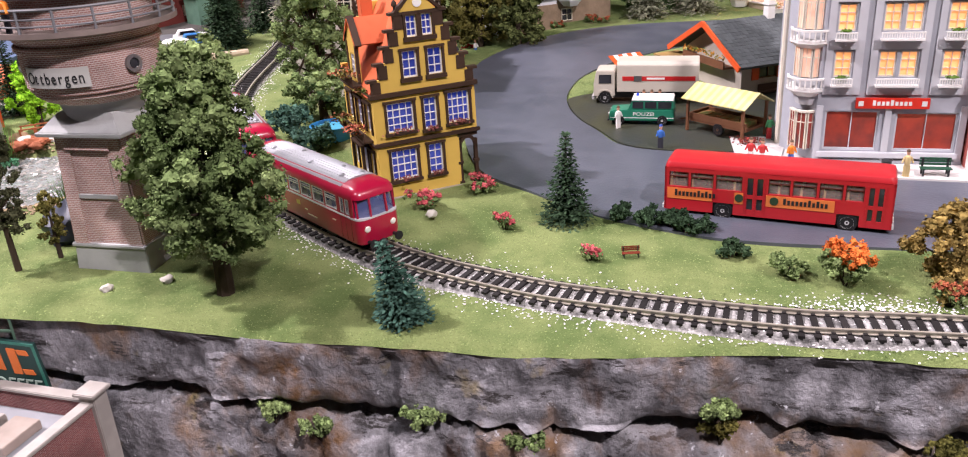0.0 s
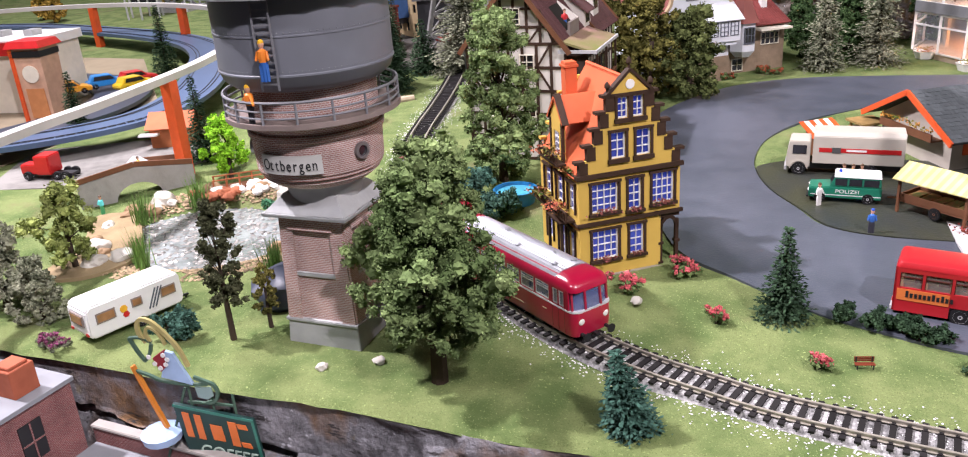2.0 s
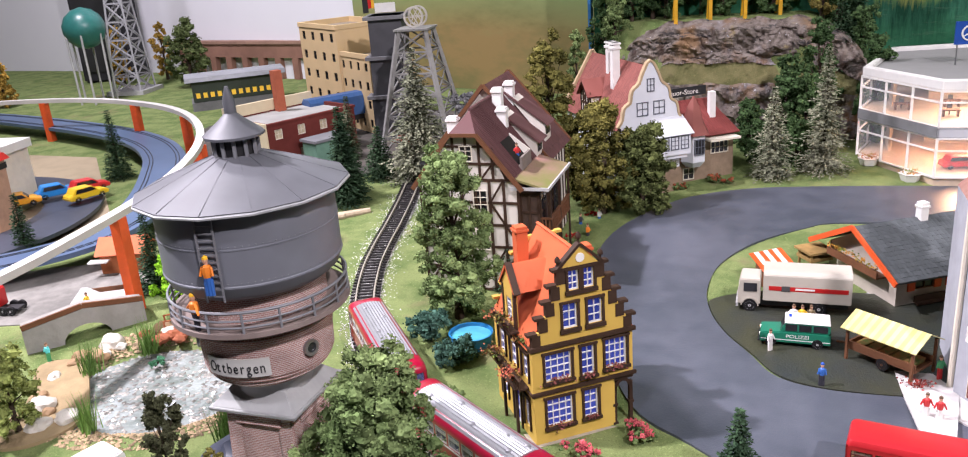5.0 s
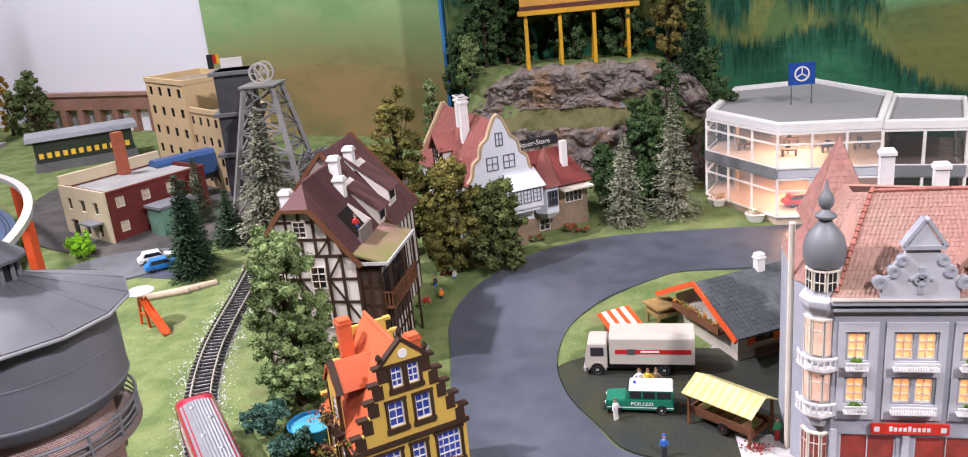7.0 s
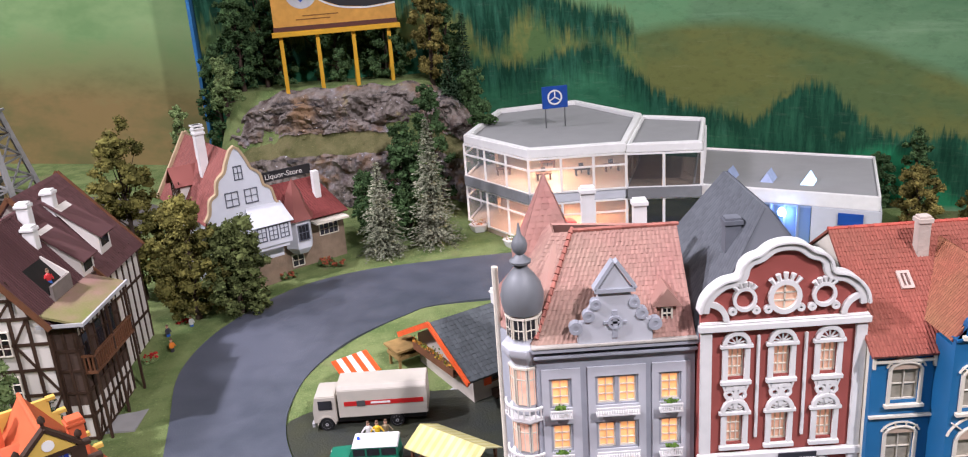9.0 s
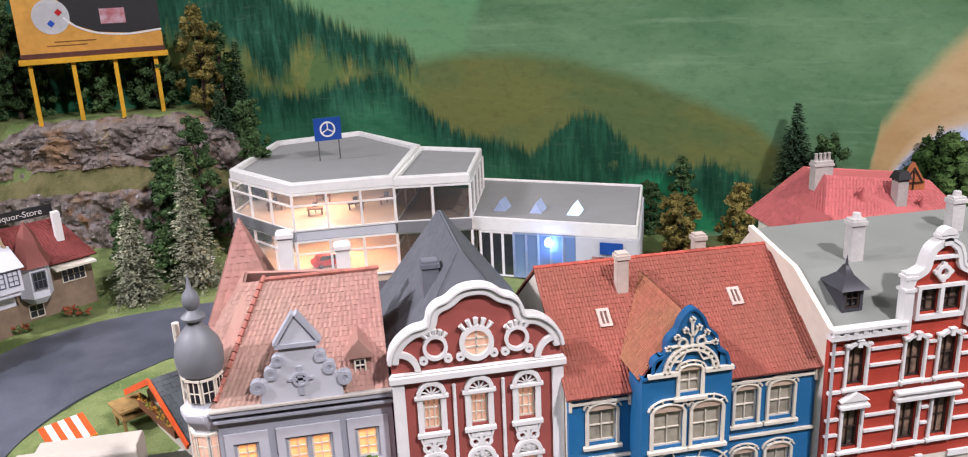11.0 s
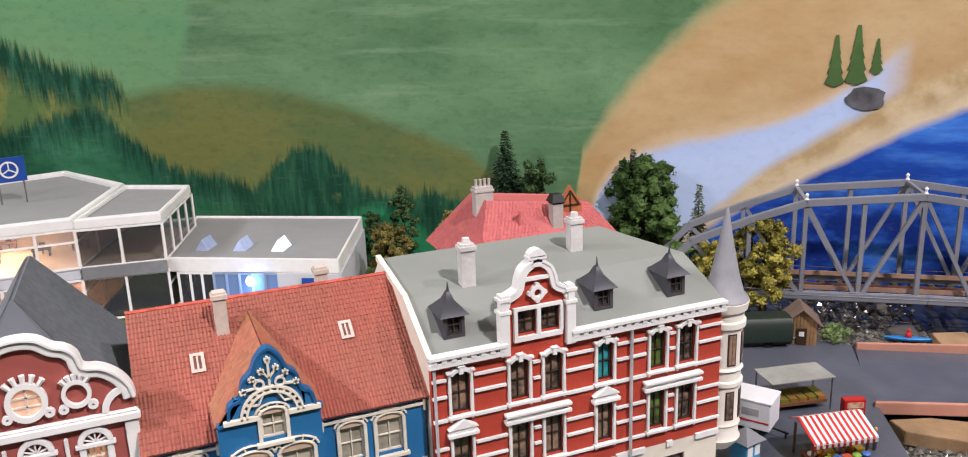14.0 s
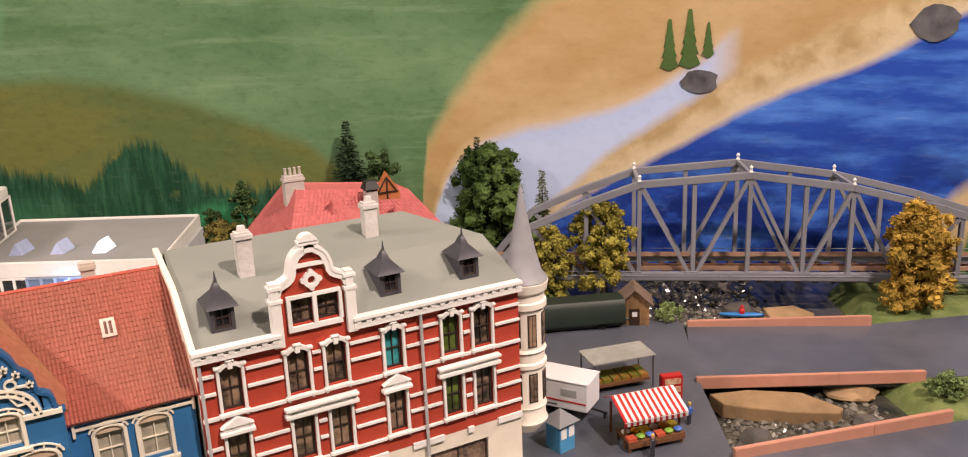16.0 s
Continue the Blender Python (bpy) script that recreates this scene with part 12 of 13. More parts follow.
# red kerb walls along the stream
KERB = mat("salmon_kerb", (0.50, 0.24, 0.17), 0.75, vary=0.2, scale=60)
for (a, b), z in ((((93.9, 75.2), (109.9, 65.9)), 1.2), (((86.6, 65.9), (104.1, 55.9)), 0.6), (((80.8, 55.4), (99.6, 50.5)), 0.5)):
    a, b = Vector(a), Vector(b)
    for k in range(2):
        p, q = a.lerp(b, 0.62 * k), a.lerp(b, 0.62 + 0.38 * k)
        solid("kerb_wall", Mesh().bar((0, 0, 0.45), (q.x - p.x, q.y - p.y, 0.45), 0.45, 1.1), KERB, p.x, p.y, z, 0, "low salmon-red wall along the stream", "wall", "stream walls", 0.04)
# slabs and stones in the stream
def boulder(x, y, z, r, material, label, seed, flat=0.5, name="rock", group="stream rocks", stretch=1.0):
    rng = random.Random(seed)
    bm = bmesh.new()
    bmesh.ops.create_icosphere(bm, subdivisions=3, radius=1.0)
    for v in bm.verts:
        k = 1 + 0.35 * noise.noise(v.co * 1.3 + Vector((seed, 0, 0))) + 0.12 * noise.noise(v.co * 4 + Vector((seed, 3, 0)))
        v.co = Vector((v.co.x * k * stretch, v.co.y * k, v.co.z * k * flat)) * r * CM
    me = bpy.data.meshes.new(name)
    bm.to_mesh(me)
    bm.free()
    me.shade_smooth()
    me.set_sharp_from_angle(angle=radians(28))
    me.materials.append(material)
    ob = new(name, me)
    ob.matrix_basis = pose(x * CM, y * CM, z * CM, 0, 0, rng.uniform(0, 360))
    return tagged(ob, label, "rock", group)


TANROCK = mat("tan_rock", (0.34, 0.22, 0.12), 0.7, vary=0.4, scale=60, bump=0.6)
def flagstone(x, y, z, rz, outline, thick, tilt):
    ob = solid("flagstone", Mesh().prism(outline, -thick, 0, "z"), TANROCK, x, y, z, rz, "flat angular tan stone slab in the stream", "rock", "stream slabs", 0.06)
    ob.rotation_euler = (radians(tilt[0]), radians(tilt[1]), radians(rz))


flagstone(91.0, 60.4, 0.1, -28, [(-5.6, 1.6), (-2.0, 2.3), (2.6, 1.9), (5.4, -0.6), (4.6, -1.5), (0.5, -1.3), (-4.8, -0.2)], 1.3, (5, 3))
flagstone(99.0, 76.2, -0.2, -30, [(-2.6, 0.9), (0.4, 1.6), (2.6, 0.6), (2.2, -1.2), (-1.4, -1.3)], 0.9, (6, 2))
flagstone(107.6, 74.6, 0.0, -34, [(-2.2, 1.5), (1.2, 2.0), (3.0, 0.2), (2.4, -1.6), (-1.8, -1.2)], 1.0, (8, 0))
boulder(99.5, 60.0, -0.6, 2.2, TANROCK, "tan rock at the stream bank", 2, 0.4)
boulder(103.5, 71.8, -0.6, 2.6, TANROCK, "flat tan rock beyond the road", 3, 0.3, stretch=1.3)
boulder(97.2, 75.6, -0.6, 1.8, TANROCK, "flat tan rock beyond the road", 4, 0.3)
for i, (x, y) in enumerate(((96, 55.4), (86.5, 58.5), (98.5, 78.5), (108, 72), (106, 80), (110, 88))):
    boulder(x, y, -1.0, 1.2 + 0.15 * i, mat("wet_dark_rock", (0.12, 0.11, 0.10), 0.25, vary=0.4, scale=60), "dark wet stone in the stream", 5 + i, 0.6)
rng = random.Random(21)
spots = []
for k in range(4200):
    p = rng.choice(RIVER[2:30])
    x, y = p.x + rng.gauss(0, 4.2), p.y + rng.gauss(0, 2.5)
    if near_line(x, y, RIVER) < 8 and not 63 < y - 0.62 * (95 - x) < 72:
        spots.append((x, y, -1.15))
pebbles("stream_pebbles", spots, 0.46, mat("glossy_pebbles", (0.13, 0.12, 0.10), 0.08, fine=0.7, coat=0.8), "glossy wet pebbles in the stream", 8)
t = thing("canoe", 104.6, 78.2, -0.9, -38, "small blue canoe with a figure in red", "boat")
part("hull", loft(Mesh(), [[(x, w * math.cos(a), 0.45 + 0.35 * math.sin(a) * (1 if math.sin(a) < 0 else 0.3)) for a in [2 * math.pi * k / 10 for k in range(10)]] for x, w in ((-2.4, 0.05), (-1.5, 0.4), (0, 0.55), (1.5, 0.4), (2.4, 0.05))]), mat("canoe_blue", (0.03, 0.22, 0.55), 0.35), t)
part("paddler", Mesh().lathe([(0.3, 0.4), (0.35, 0.9), (0.15, 1.15), (0.2, 1.35), (0.05, 1.55)], 8), RED_PAINT, t)
for x, y, c in ((80.4, 62.0, WH_), (81.2, 60.8, BL_), (79.7, 63.8, RD_), (75.6, 58.6, BK_), (81.6, 63.6, RD_)):
    figure(x, y, gz(y) + 0.12, 20, c, BK_, "small painted figure at the market", 0.5, (0.6, 0.4, 0.1))
t = thing("toy_cabinet", 82.2, 64.2, 1.1, -20, "red display cabinet with coloured goods", "cabinet")
part("body", Mesh().box(-0.9, 0.9, -0.4, 0.4, 0, 2.6), RED_PAINT, t, "", 0.03)
for k in range(3):
    part("goods", Mesh().box(-0.7, 0.7, -0.46, -0.4, 0.4 + 0.75 * k, 0.9 + 0.75 * k), mat("goods_mixed", (0.7, 0.6, 0.4), 0.5, color2=(0.4, 0.1, 0.05), scale=300), t)

# ---- pond and tower surroundings ----
PALE_STONE = mat("pale_pond_stone", (0.58, 0.55, 0.48), 0.8, vary=0.3, scale=90, bump=0.4)
rng = random.Random(31)
for i in range(30):
    a = rng.uniform(-0.4, 4.3)
    r = rng.uniform(0.95, 1.2)
    x, y = -57 + 9.4 * r * math.cos(a), 56.5 + 8.2 * r * math.sin(a)
    boulder(x, y, gz(y) + 0.15, rng.uniform(0.5, 1.25), PALE_STONE if i % 3 else TANROCK, "pale rounded stone on the pond bank", 40 + i, 0.7, "stone", "pond stones")
RUBBLE = mat("rust_red_rubble", (0.36, 0.12, 0.06), 0.85, vary=0.4, scale=120, bump=0.6)
for i in range(16):
    x, y = rng.gauss(-62, 1.3), rng.gauss(63.4, 0.9)
    boulder(x, y, gz(y) + 0.2, rng.uniform(0.35, 0.85), RUBBLE, "rust-red lump of rubble by the pond", 90 + i, 0.6, "rubble", "red rubble")
for i in range(12):
    x, y = rng.gauss(-57.5, 1.6), rng.gauss(66.0, 0.8)
    boulder(x, y, gz(y) + 0.2, rng.uniform(0.4, 0.95), mat("white_pond_stone", (0.72, 0.70, 0.66), 0.8, vary=0.2, scale=90), "white rounded stone above the pond", 120 + i, 0.7, "stone", "pond stones")
spots = []
for k in range(900):
    a, r = rng.uniform(0, 6.3), math.sqrt(rng.random())
    spots.append((-57 + 8.6 * r * math.cos(a), 56.5 + 7.6 * r * math.sin(a), 0.08))
pebbles("pond_pebbles", spots, 0.3, mat("pale_wet_pebbles", (0.33, 0.32, 0.29), 0.15, fine=0.5), "pale pebbles under shallow pond water", 9, 0.35)
spots = []
for k in range(2600):
    a, r = rng.uniform(0, 6.3), rng.uniform(0.93, 1.32)
    x, y = -57 + 8.8 * r * math.cos(a), 56.5 + 7.8 * r * math.sin(a)
    spots.append((x, y, ground_z(x, y) + 0.05))
pebbles("bank_gravel", spots, 0.26, mat("tan_bank_gravel", (0.36, 0.27, 0.16), 0.85, fine=0.5), "tan and brown gravel on the pond bank", 10, 0.5)
bush(-55.5, 62.6, 0.6, 1.5, 1.1, 0.7, mat("algae_green", (0.10, 0.30, 0.16), 0.7, fine=0.4), "blue-green water weed at the pond's head", 181, 0.1, 60, 8, "water_weed", "pond plants")
bush(-60.0, 59.0, 0.5, 1.3, 1.0, 0.6, MATS["algae_green"], "blue-green water weed at the pond's edge", 182, 0.1, 60, 8, "water_weed", "pond plants")
sheet("path_sand", spline([(-65.5, 45.0), (-61.5, 45.6), (-59.6, 49.4), (-62.4, 53.5), (-67, 57.5), (-70.5, 56), (-66.5, 50.5)], 5, True), 0.22, mat("sandy_path", (0.36, 0.27, 0.15), 0.9, vary=0.4, scale=60, bump=0.4, bscale=500), "sandy brown path on the pond bank")
boulder(-42.8, 46.8, 1.0, 2.1, mat("dark_blue_rock", (0.035, 0.045, 0.075), 0.5, vary=0.4, scale=50), "dark blue-grey boulder beside the tower", 80, 0.85, "boulder", "", 1.2)
for x, y, z in ((-31.8, 40.6, 0.1), (-35.0, 39.0, 0.1), (-17.8, 51.2, 0.4)):
    boulder(x, y, gz(y) + z, 0.4, PALE_STONE, "small pale stone lying on the grass", int(-x), 0.7, "stone", "loose stones")


def reeds(x, y, z, h, n, seed):
    rng = random.Random(seed)
    g = Mesh()
    for k in range(n):
        a = rng.uniform(0, 6.3)
        lean = rng.uniform(0.05, 0.4) * h
        b = Vector((rng.gauss(0, 0.35), rng.gauss(0, 0.35), 0))
        tip = b + Vector((lean * math.cos(a), lean * math.sin(a), h * rng.uniform(0.7, 1.1)))
        s = Vector((-math.sin(a), math.cos(a), 0)) * 0.06
        g.add([b - s, b + s, tip], [(0, 1, 2)])
    return solid("reeds", g, foliage("reed_green", (0.16, 0.28, 0.07), (0.10, 0.18, 0.05)), x, y, z, 0, "tuft of tall green reeds at the pond", "reeds", "reeds", 0, 0)


for i, (x, y) in enumerate(((-58.0, 48.6), (-46.0, 50.0), (-61.5, 60.5), (-64.5, 56))):
    reeds(x, y, gz(y), 3.4, 90, i)
t = thing("footbridge", -61.0, 66.0, 0.9, 38, "brown wooden footbridge over the pond's end", "footbridge")
part("deck", Mesh().box(-2.6, 2.6, -0.8, 0.8, 0.3, 0.5), WOOD, t)
for y in (-0.8, 0.8):
    part("handrail", Mesh().bar((-2.6, y, 1.4), (2.6, y, 1.4), 0.12, 0.12), mat("rust_wood", (0.36, 0.12, 0.05), 0.7), t)
    for k in range(5):
        part("post", Mesh().box(-2.5 + 1.25 * k - 0.08, -2.5 + 1.25 * k + 0.08, y - 0.08, y + 0.08, 0.3, 1.4), MATS["rust_wood"], t)
t = thing("stone_bridge", -71.0, 62.6, 0.8, 50, "grey arched stone bridge with a brown parapet", "bridge")
pts = [(-5.5, 0)] + [(-2.2 + 0.0, 0)] + [(2.2 * math.cos(math.pi - math.pi * k / 10), 1.6 * math.sin(math.pi * k / 10)) for k in range(11)] + [(5.5, 0), (5.5, 2.4), (0, 3.2), (-5.5, 2.4)]
part("arch", Mesh().prism(pts, -1.2, 1.2), mat("bridge_stone", (0.30, 0.29, 0.27), 0.85, bump=0.5), t)
part("parapet", Mesh().bar((-5.5, -1.1, 2.7), (0, -1.1, 3.5), 0.25, 0.5).bar((0, -1.1, 3.5), (5.5, -1.1, 2.7), 0.25, 0.5), WOOD, t)
sheet("road_camp", [(-90, 60), (-79, 63), (-70, 72), (-78, 80), (-96, 72)], 0.08, mat("pale_gravel", (0.25, 0.24, 0.22), 0.9, vary=0.4, scale=90, bump=0.4), "pale grey gravel yard")
t = thing("skate_ramp", -73.6, 68.6, 1.2, 30, "low grey ramp with brown sides", "ramp")
part("slab", Mesh().prism([(-3.2, 0), (3.2, 0), (3.2, 1.3), (2.6, 1.3), (1.4, 0.5), (-1.4, 0.5), (-2.6, 1.3), (-3.2, 1.3)], -2.6, 2.6), mat("ramp_grey", (0.45, 0.44, 0.43), 0.7), t)
part("side_board", Mesh().box(-3.3, 3.3, -2.75, -2.62, 0, 1.0).box(-3.3, 3.3, 2.62, 2.75, 0, 1.0), WOOD, t)
figure(-73.5, 65.8, 1.8, 0, YE_, BL_, "small painted figure at the ramp", 0.5)
figure(-70.5, 57.2, gz(57), 0, (0.1, 0.6, 0.6), GN_, "small painted figure in turquoise on the bank", 0.3)
t = thing("red_tractor_unit", -85.5, 64.6, 1.1, 12, "bright red lorry tractor unit on the gravel", "lorry")
part("bonnet", Mesh().box(-2.6, -0.6, -0.8, 0.8, 0.6, 1.7), RED_PAINT, t, "", 0.12)
part("cab", Mesh().box(-0.6, 1.2, -1.1, 1.1, 0.6, 2.7), RED_PAINT, t, "", 0.12)
part("windscreen", Mesh().box(-0.65, -0.6, -0.9, 0.9, 1.75, 2.5), DARKGLASS, t)
part("chassis", Mesh().box(-2.6, 3.4, -0.6, 0.6, 0.4, 0.65), BLACK, t)
for x in (-1.7, 1.9, 2.8):
    for y in (-1.1, 1.1):
        wheel(t, x, y, 0.5, 0.5, 0.35, GREY_PAINT)
t = thing("orange_house", -78.5, 77.5, 1.5, 20, "small orange-roofed garden house", "house")
part("wall", Mesh().box(-2.4, 2.4, -1.8, 1.8, 0, 2.6), mat("orange_brick", (0.50, 0.17, 0.07), 0.8), t)
g = Mesh()
roof_slab(g, (-2.8, -2.2, 2.4), (2.8, -2.2, 2.4), (2.8, 0, 4.0), (-2.8, 0, 4.0))
roof_slab(g, (2.8, 2.2, 2.4), (-2.8, 2.2, 2.4), (-2.8, 0, 4.0), (2.8, 0, 4.0))
part("roof", g, mat("orange_tile", (0.60, 0.16, 0.07), 0.7, scale=60), t)
part("porch_roof", Mesh().box(-3.4, -1.2, -2.8, -1.8, 1.7, 1.9), WHITE, t)
# swing carousel by the track
t = thing("playground_slide", -59.5, 86.5, 1.9, -30, "orange-red playground slide with a round white top", "playground slide")
part("frame", Mesh().bar((-1.2, 0, 0), (-0.4, 0, 4.2), 0.25, 0.25).bar((0.8, 0, 0), (0.2, 0, 4.2), 0.25, 0.25).bar((-1.0, 0, 1.6), (0.6, 0, 1.6), 0.2, 0.2), ORANGE_RED, t)
part("chute", Mesh().bar((0.2, 0, 3.4), (4.4, 0, 0.2), 0.8, 0.15).bar((0.2, -0.4, 3.6), (4.4, -0.4, 0.4), 0.1, 0.3).bar((0.2, 0.4, 3.6), (4.4, 0.4, 0.4), 0.1, 0.3), ORANGE_RED, t)
part("top_ring", Mesh().lathe([(1.5, 4.2), (1.6, 4.4), (1.2, 4.55), (0.9, 4.4)], 14), WHITE, t)
for i in range(4):
    solid("timber_log", Mesh().tube((-2.6, 0, 0), (2.6, 0.3, 0), 0.45, 0.4, 8), mat("pale_log", (0.52, 0.42, 0.30), 0.8, vary=0.35, scale=120), -61.5 + 0.9 * i, 94.0 + 0.7 * i, 2.7, 22 + 4 * i, "pale timber log lying beside the track", "log", "logs")

# ---- race track and funfair in the back left ----
def deck_along(line, w, z, thick, material, name, label, rail=None, piers=(), pier_mat=None, category="race track"):
    t = thing(name, 0, 0, 0, 0, label, category)
    g = Mesh()
    prof = [(-w / 2, -thick), (w / 2, -thick), (w / 2, 0), (-w / 2, 0)]
    n = len(prof)
    zs = z if callable(z) else (lambda u: z)
    for i, p in enumerate(line):
        d = (line[min(i + 1, len(line) - 1)] - line[max(i - 1, 0)]).normalized()
        s = Vector((-d.y, d.x))
        for a, u in prof:
            q = p + s * a
            g.v.append((q.x, q.y, zs(i / (len(line) - 1)) + u))
    for i in range(len(line) - 1):
        for k in range(n):
            j = (k + 1) % n
            g.f.append((i * n + k, i * n + j, (i + 1) * n + j, (i + 1) * n + k))
    part("deck", g, material, t)
    if rail:
        for side in (-1, 1):
            g = Mesh()
            for i in range(len(line) - 1):
                a, b = line[i], line[i + 1]
                d = (b - a).normalized()
                s = Vector((-d.y, d.x)) * (w / 2) * side
                za, zb = zs(i / (len(line) - 1)), zs((i + 1) / (len(line) - 1))
                g.bar((a.x + s.x, a.y + s.y, za + 0.4), (b.x + s.x, b.y + s.y, zb + 0.4), 0.25, 0.9)
            part("guard_rail", g, rail, t)
    for k in piers:
        p = line[int(k * (len(line) - 1))]
        zz = zs(k)
        part("pier", Mesh().box(p.x - 0.6, p.x + 0.6, p.y - 0.6, p.y + 0.6, gz(p.y) - 0.2, zz - thick), pier_mat, t, "red pier")
    return t


MONO = spline([(-64, 34), (-66.5, 48), (-67.5, 57.6), (-70.8, 74.4), (-77, 90), (-86, 104), (-98, 116), (-112, 124), (-130, 128.5), (-150, 126), (-170, 116), (-185, 100)], 8)
deck_along(MONO, 1.1, 12.0, 0.7, mat("monorail_white", (0.62, 0.60, 0.56), 0.6, scale=20), "monorail", "white elevated monorail beam on red piers", None, (0.24, 0.42, 0.55, 0.66, 0.78), ORANGE_RED, "monorail")
RACE = spline([(-124, 62), (-110, 63.5), (-98, 67), (-89.5, 72), (-84.5, 78), (-84, 85), (-87, 93), (-92.5, 102), (-99, 110.5), (-109, 118.5), (-122, 125), (-140, 131), (-170, 138), (-200, 136)], 8)
TRACKBLUE = mat("race_track_blue", (0.075, 0.12, 0.21), 0.4, vary=0.2, scale=20)
deck_along(RACE, 6.4, lambda u: 3.6 + 3.0 * min(1, max(0, (u - 0.15) * 2)), 0.6, TRACKBLUE, "race_track", "blue-grey toy race track sweeping in a curve", None, (0.35, 0.5, 0.65), BLACK)
g = Mesh()
for off in (-2.2, -1.7, 1.7, 2.2):
    for i in range(len(RACE) - 1):
        a, b = RACE[i], RACE[i + 1]
        d = (b - a).normalized()
        s = Vector((-d.y, d.x)) * off
        za = 3.6 + 3.0 * min(1, max(0, (i / (len(RACE) - 1) - 0.15) * 2)) + 0.03
        zb = 3.6 + 3.0 * min(1, max(0, ((i + 1) / (len(RACE) - 1) - 0.15) * 2)) + 0.03
        g.bar((a.x + s.x, a.y + s.y, za), (b.x + s.x, b.y + s.y, zb), 0.12, 0.08)
solid("race_slot", g, BLACK, 0, 0, 0, 0, "dark slots of the toy race track", "race track")
INNER_R = spline([(-210, 92), (-170, 96), (-140, 100), (-118, 102), (-104, 96), (-98, 84), (-100, 70)], 8)
deck_along(INNER_R, 8.0, 3.4, 0.5, mat("dark_race_track", (0.04, 0.05, 0.075), 0.45), "race_track", "dark straight of the toy race track", None)
BROWNY = mat("fair_ground_brown", (0.33, 0.27, 0.18), 0.9, scale=40)
sheet("yard_fair", [(-160, 70), (-96, 62), (-92, 90), (-120, 118), (-165, 120)], 0.1, BROWNY, "sandy brown fairground ground")
for x, y, c, s in ((-108.5, 93.2, (0.75, 0.35, 0.02), 1), (-106.6, 98.2, (0.02, 0.25, 0.65), 2), (-103.4, 101.0, (0.6, 0.03, 0.03), 3), (-100.6, 97.6, (0.75, 0.5, 0.02), 4)):
    small_car(x, y - 2.5, 3.8, 40 + 8 * s, mat("racer_%d" % s, c, 0.35), "car", "brightly coloured toy racing car on the track").scale = (1.25, 1.35, 1.2)
t = thing("fair_tower", -105.8, 84.0, 1.9, 12, "orange and pink tower with a pale clock face and red roof", "tower")
PK = mat("fair_pink", (0.62, 0.38, 0.26), 0.7)
part("body", Mesh().frustum((-2.6, 2.6, -2.4, 2.4), (-2.9, 2.9, -2.6, 2.6), 0, 14.0), PK, t)
part("edge", Mesh().box(-3.2, -2.5, -2.8, 2.6, 0, 14.0), ORANGE_RED, t)
part("clock", Mesh().disc(0.2, 9.2, 1.6, -2.75, -2.5, 18), CREAM, t)
part("panel", Mesh().box(-1.6, 2.0, -2.6, -2.42, 1.0, 6.5), mat("fair_orange", (0.60, 0.25, 0.10), 0.7), t)
part("band", Mesh().box(-3.0, 3.0, -2.8, 2.8, 12.3, 13.4), BLACK, t)
part("roof", Mesh().frustum((-3.6, 3.6, -3.3, 3.3), (-3.0, 3.0, -2.7, 2.7), 14.0, 15.2), RED_PAINT, t)
t.scale = (0.74, 0.74, 0.72)
t = thing("fair_building", -119, 90, 2.1, 10, "long white fairground building with a red edge", "building")
part("wall", Mesh().box(-12, 9, -5, 5, 0, 9), CREAM, t)
part("roof", Mesh().box(-12.5, 9.5, -5.5, 5.5, 9, 10.2), WHITE, t)
part("fascia", Mesh().box(-12.6, 9.6, -5.7, -5.5, 8.2, 10.0), RED_PAINT, t)
for k in range(4):
    part("roof_vent", Mesh().box(-10 + 5 * k, -8.5 + 5 * k, -1, 1, 10.2, 11), GREY_PAINT, t)

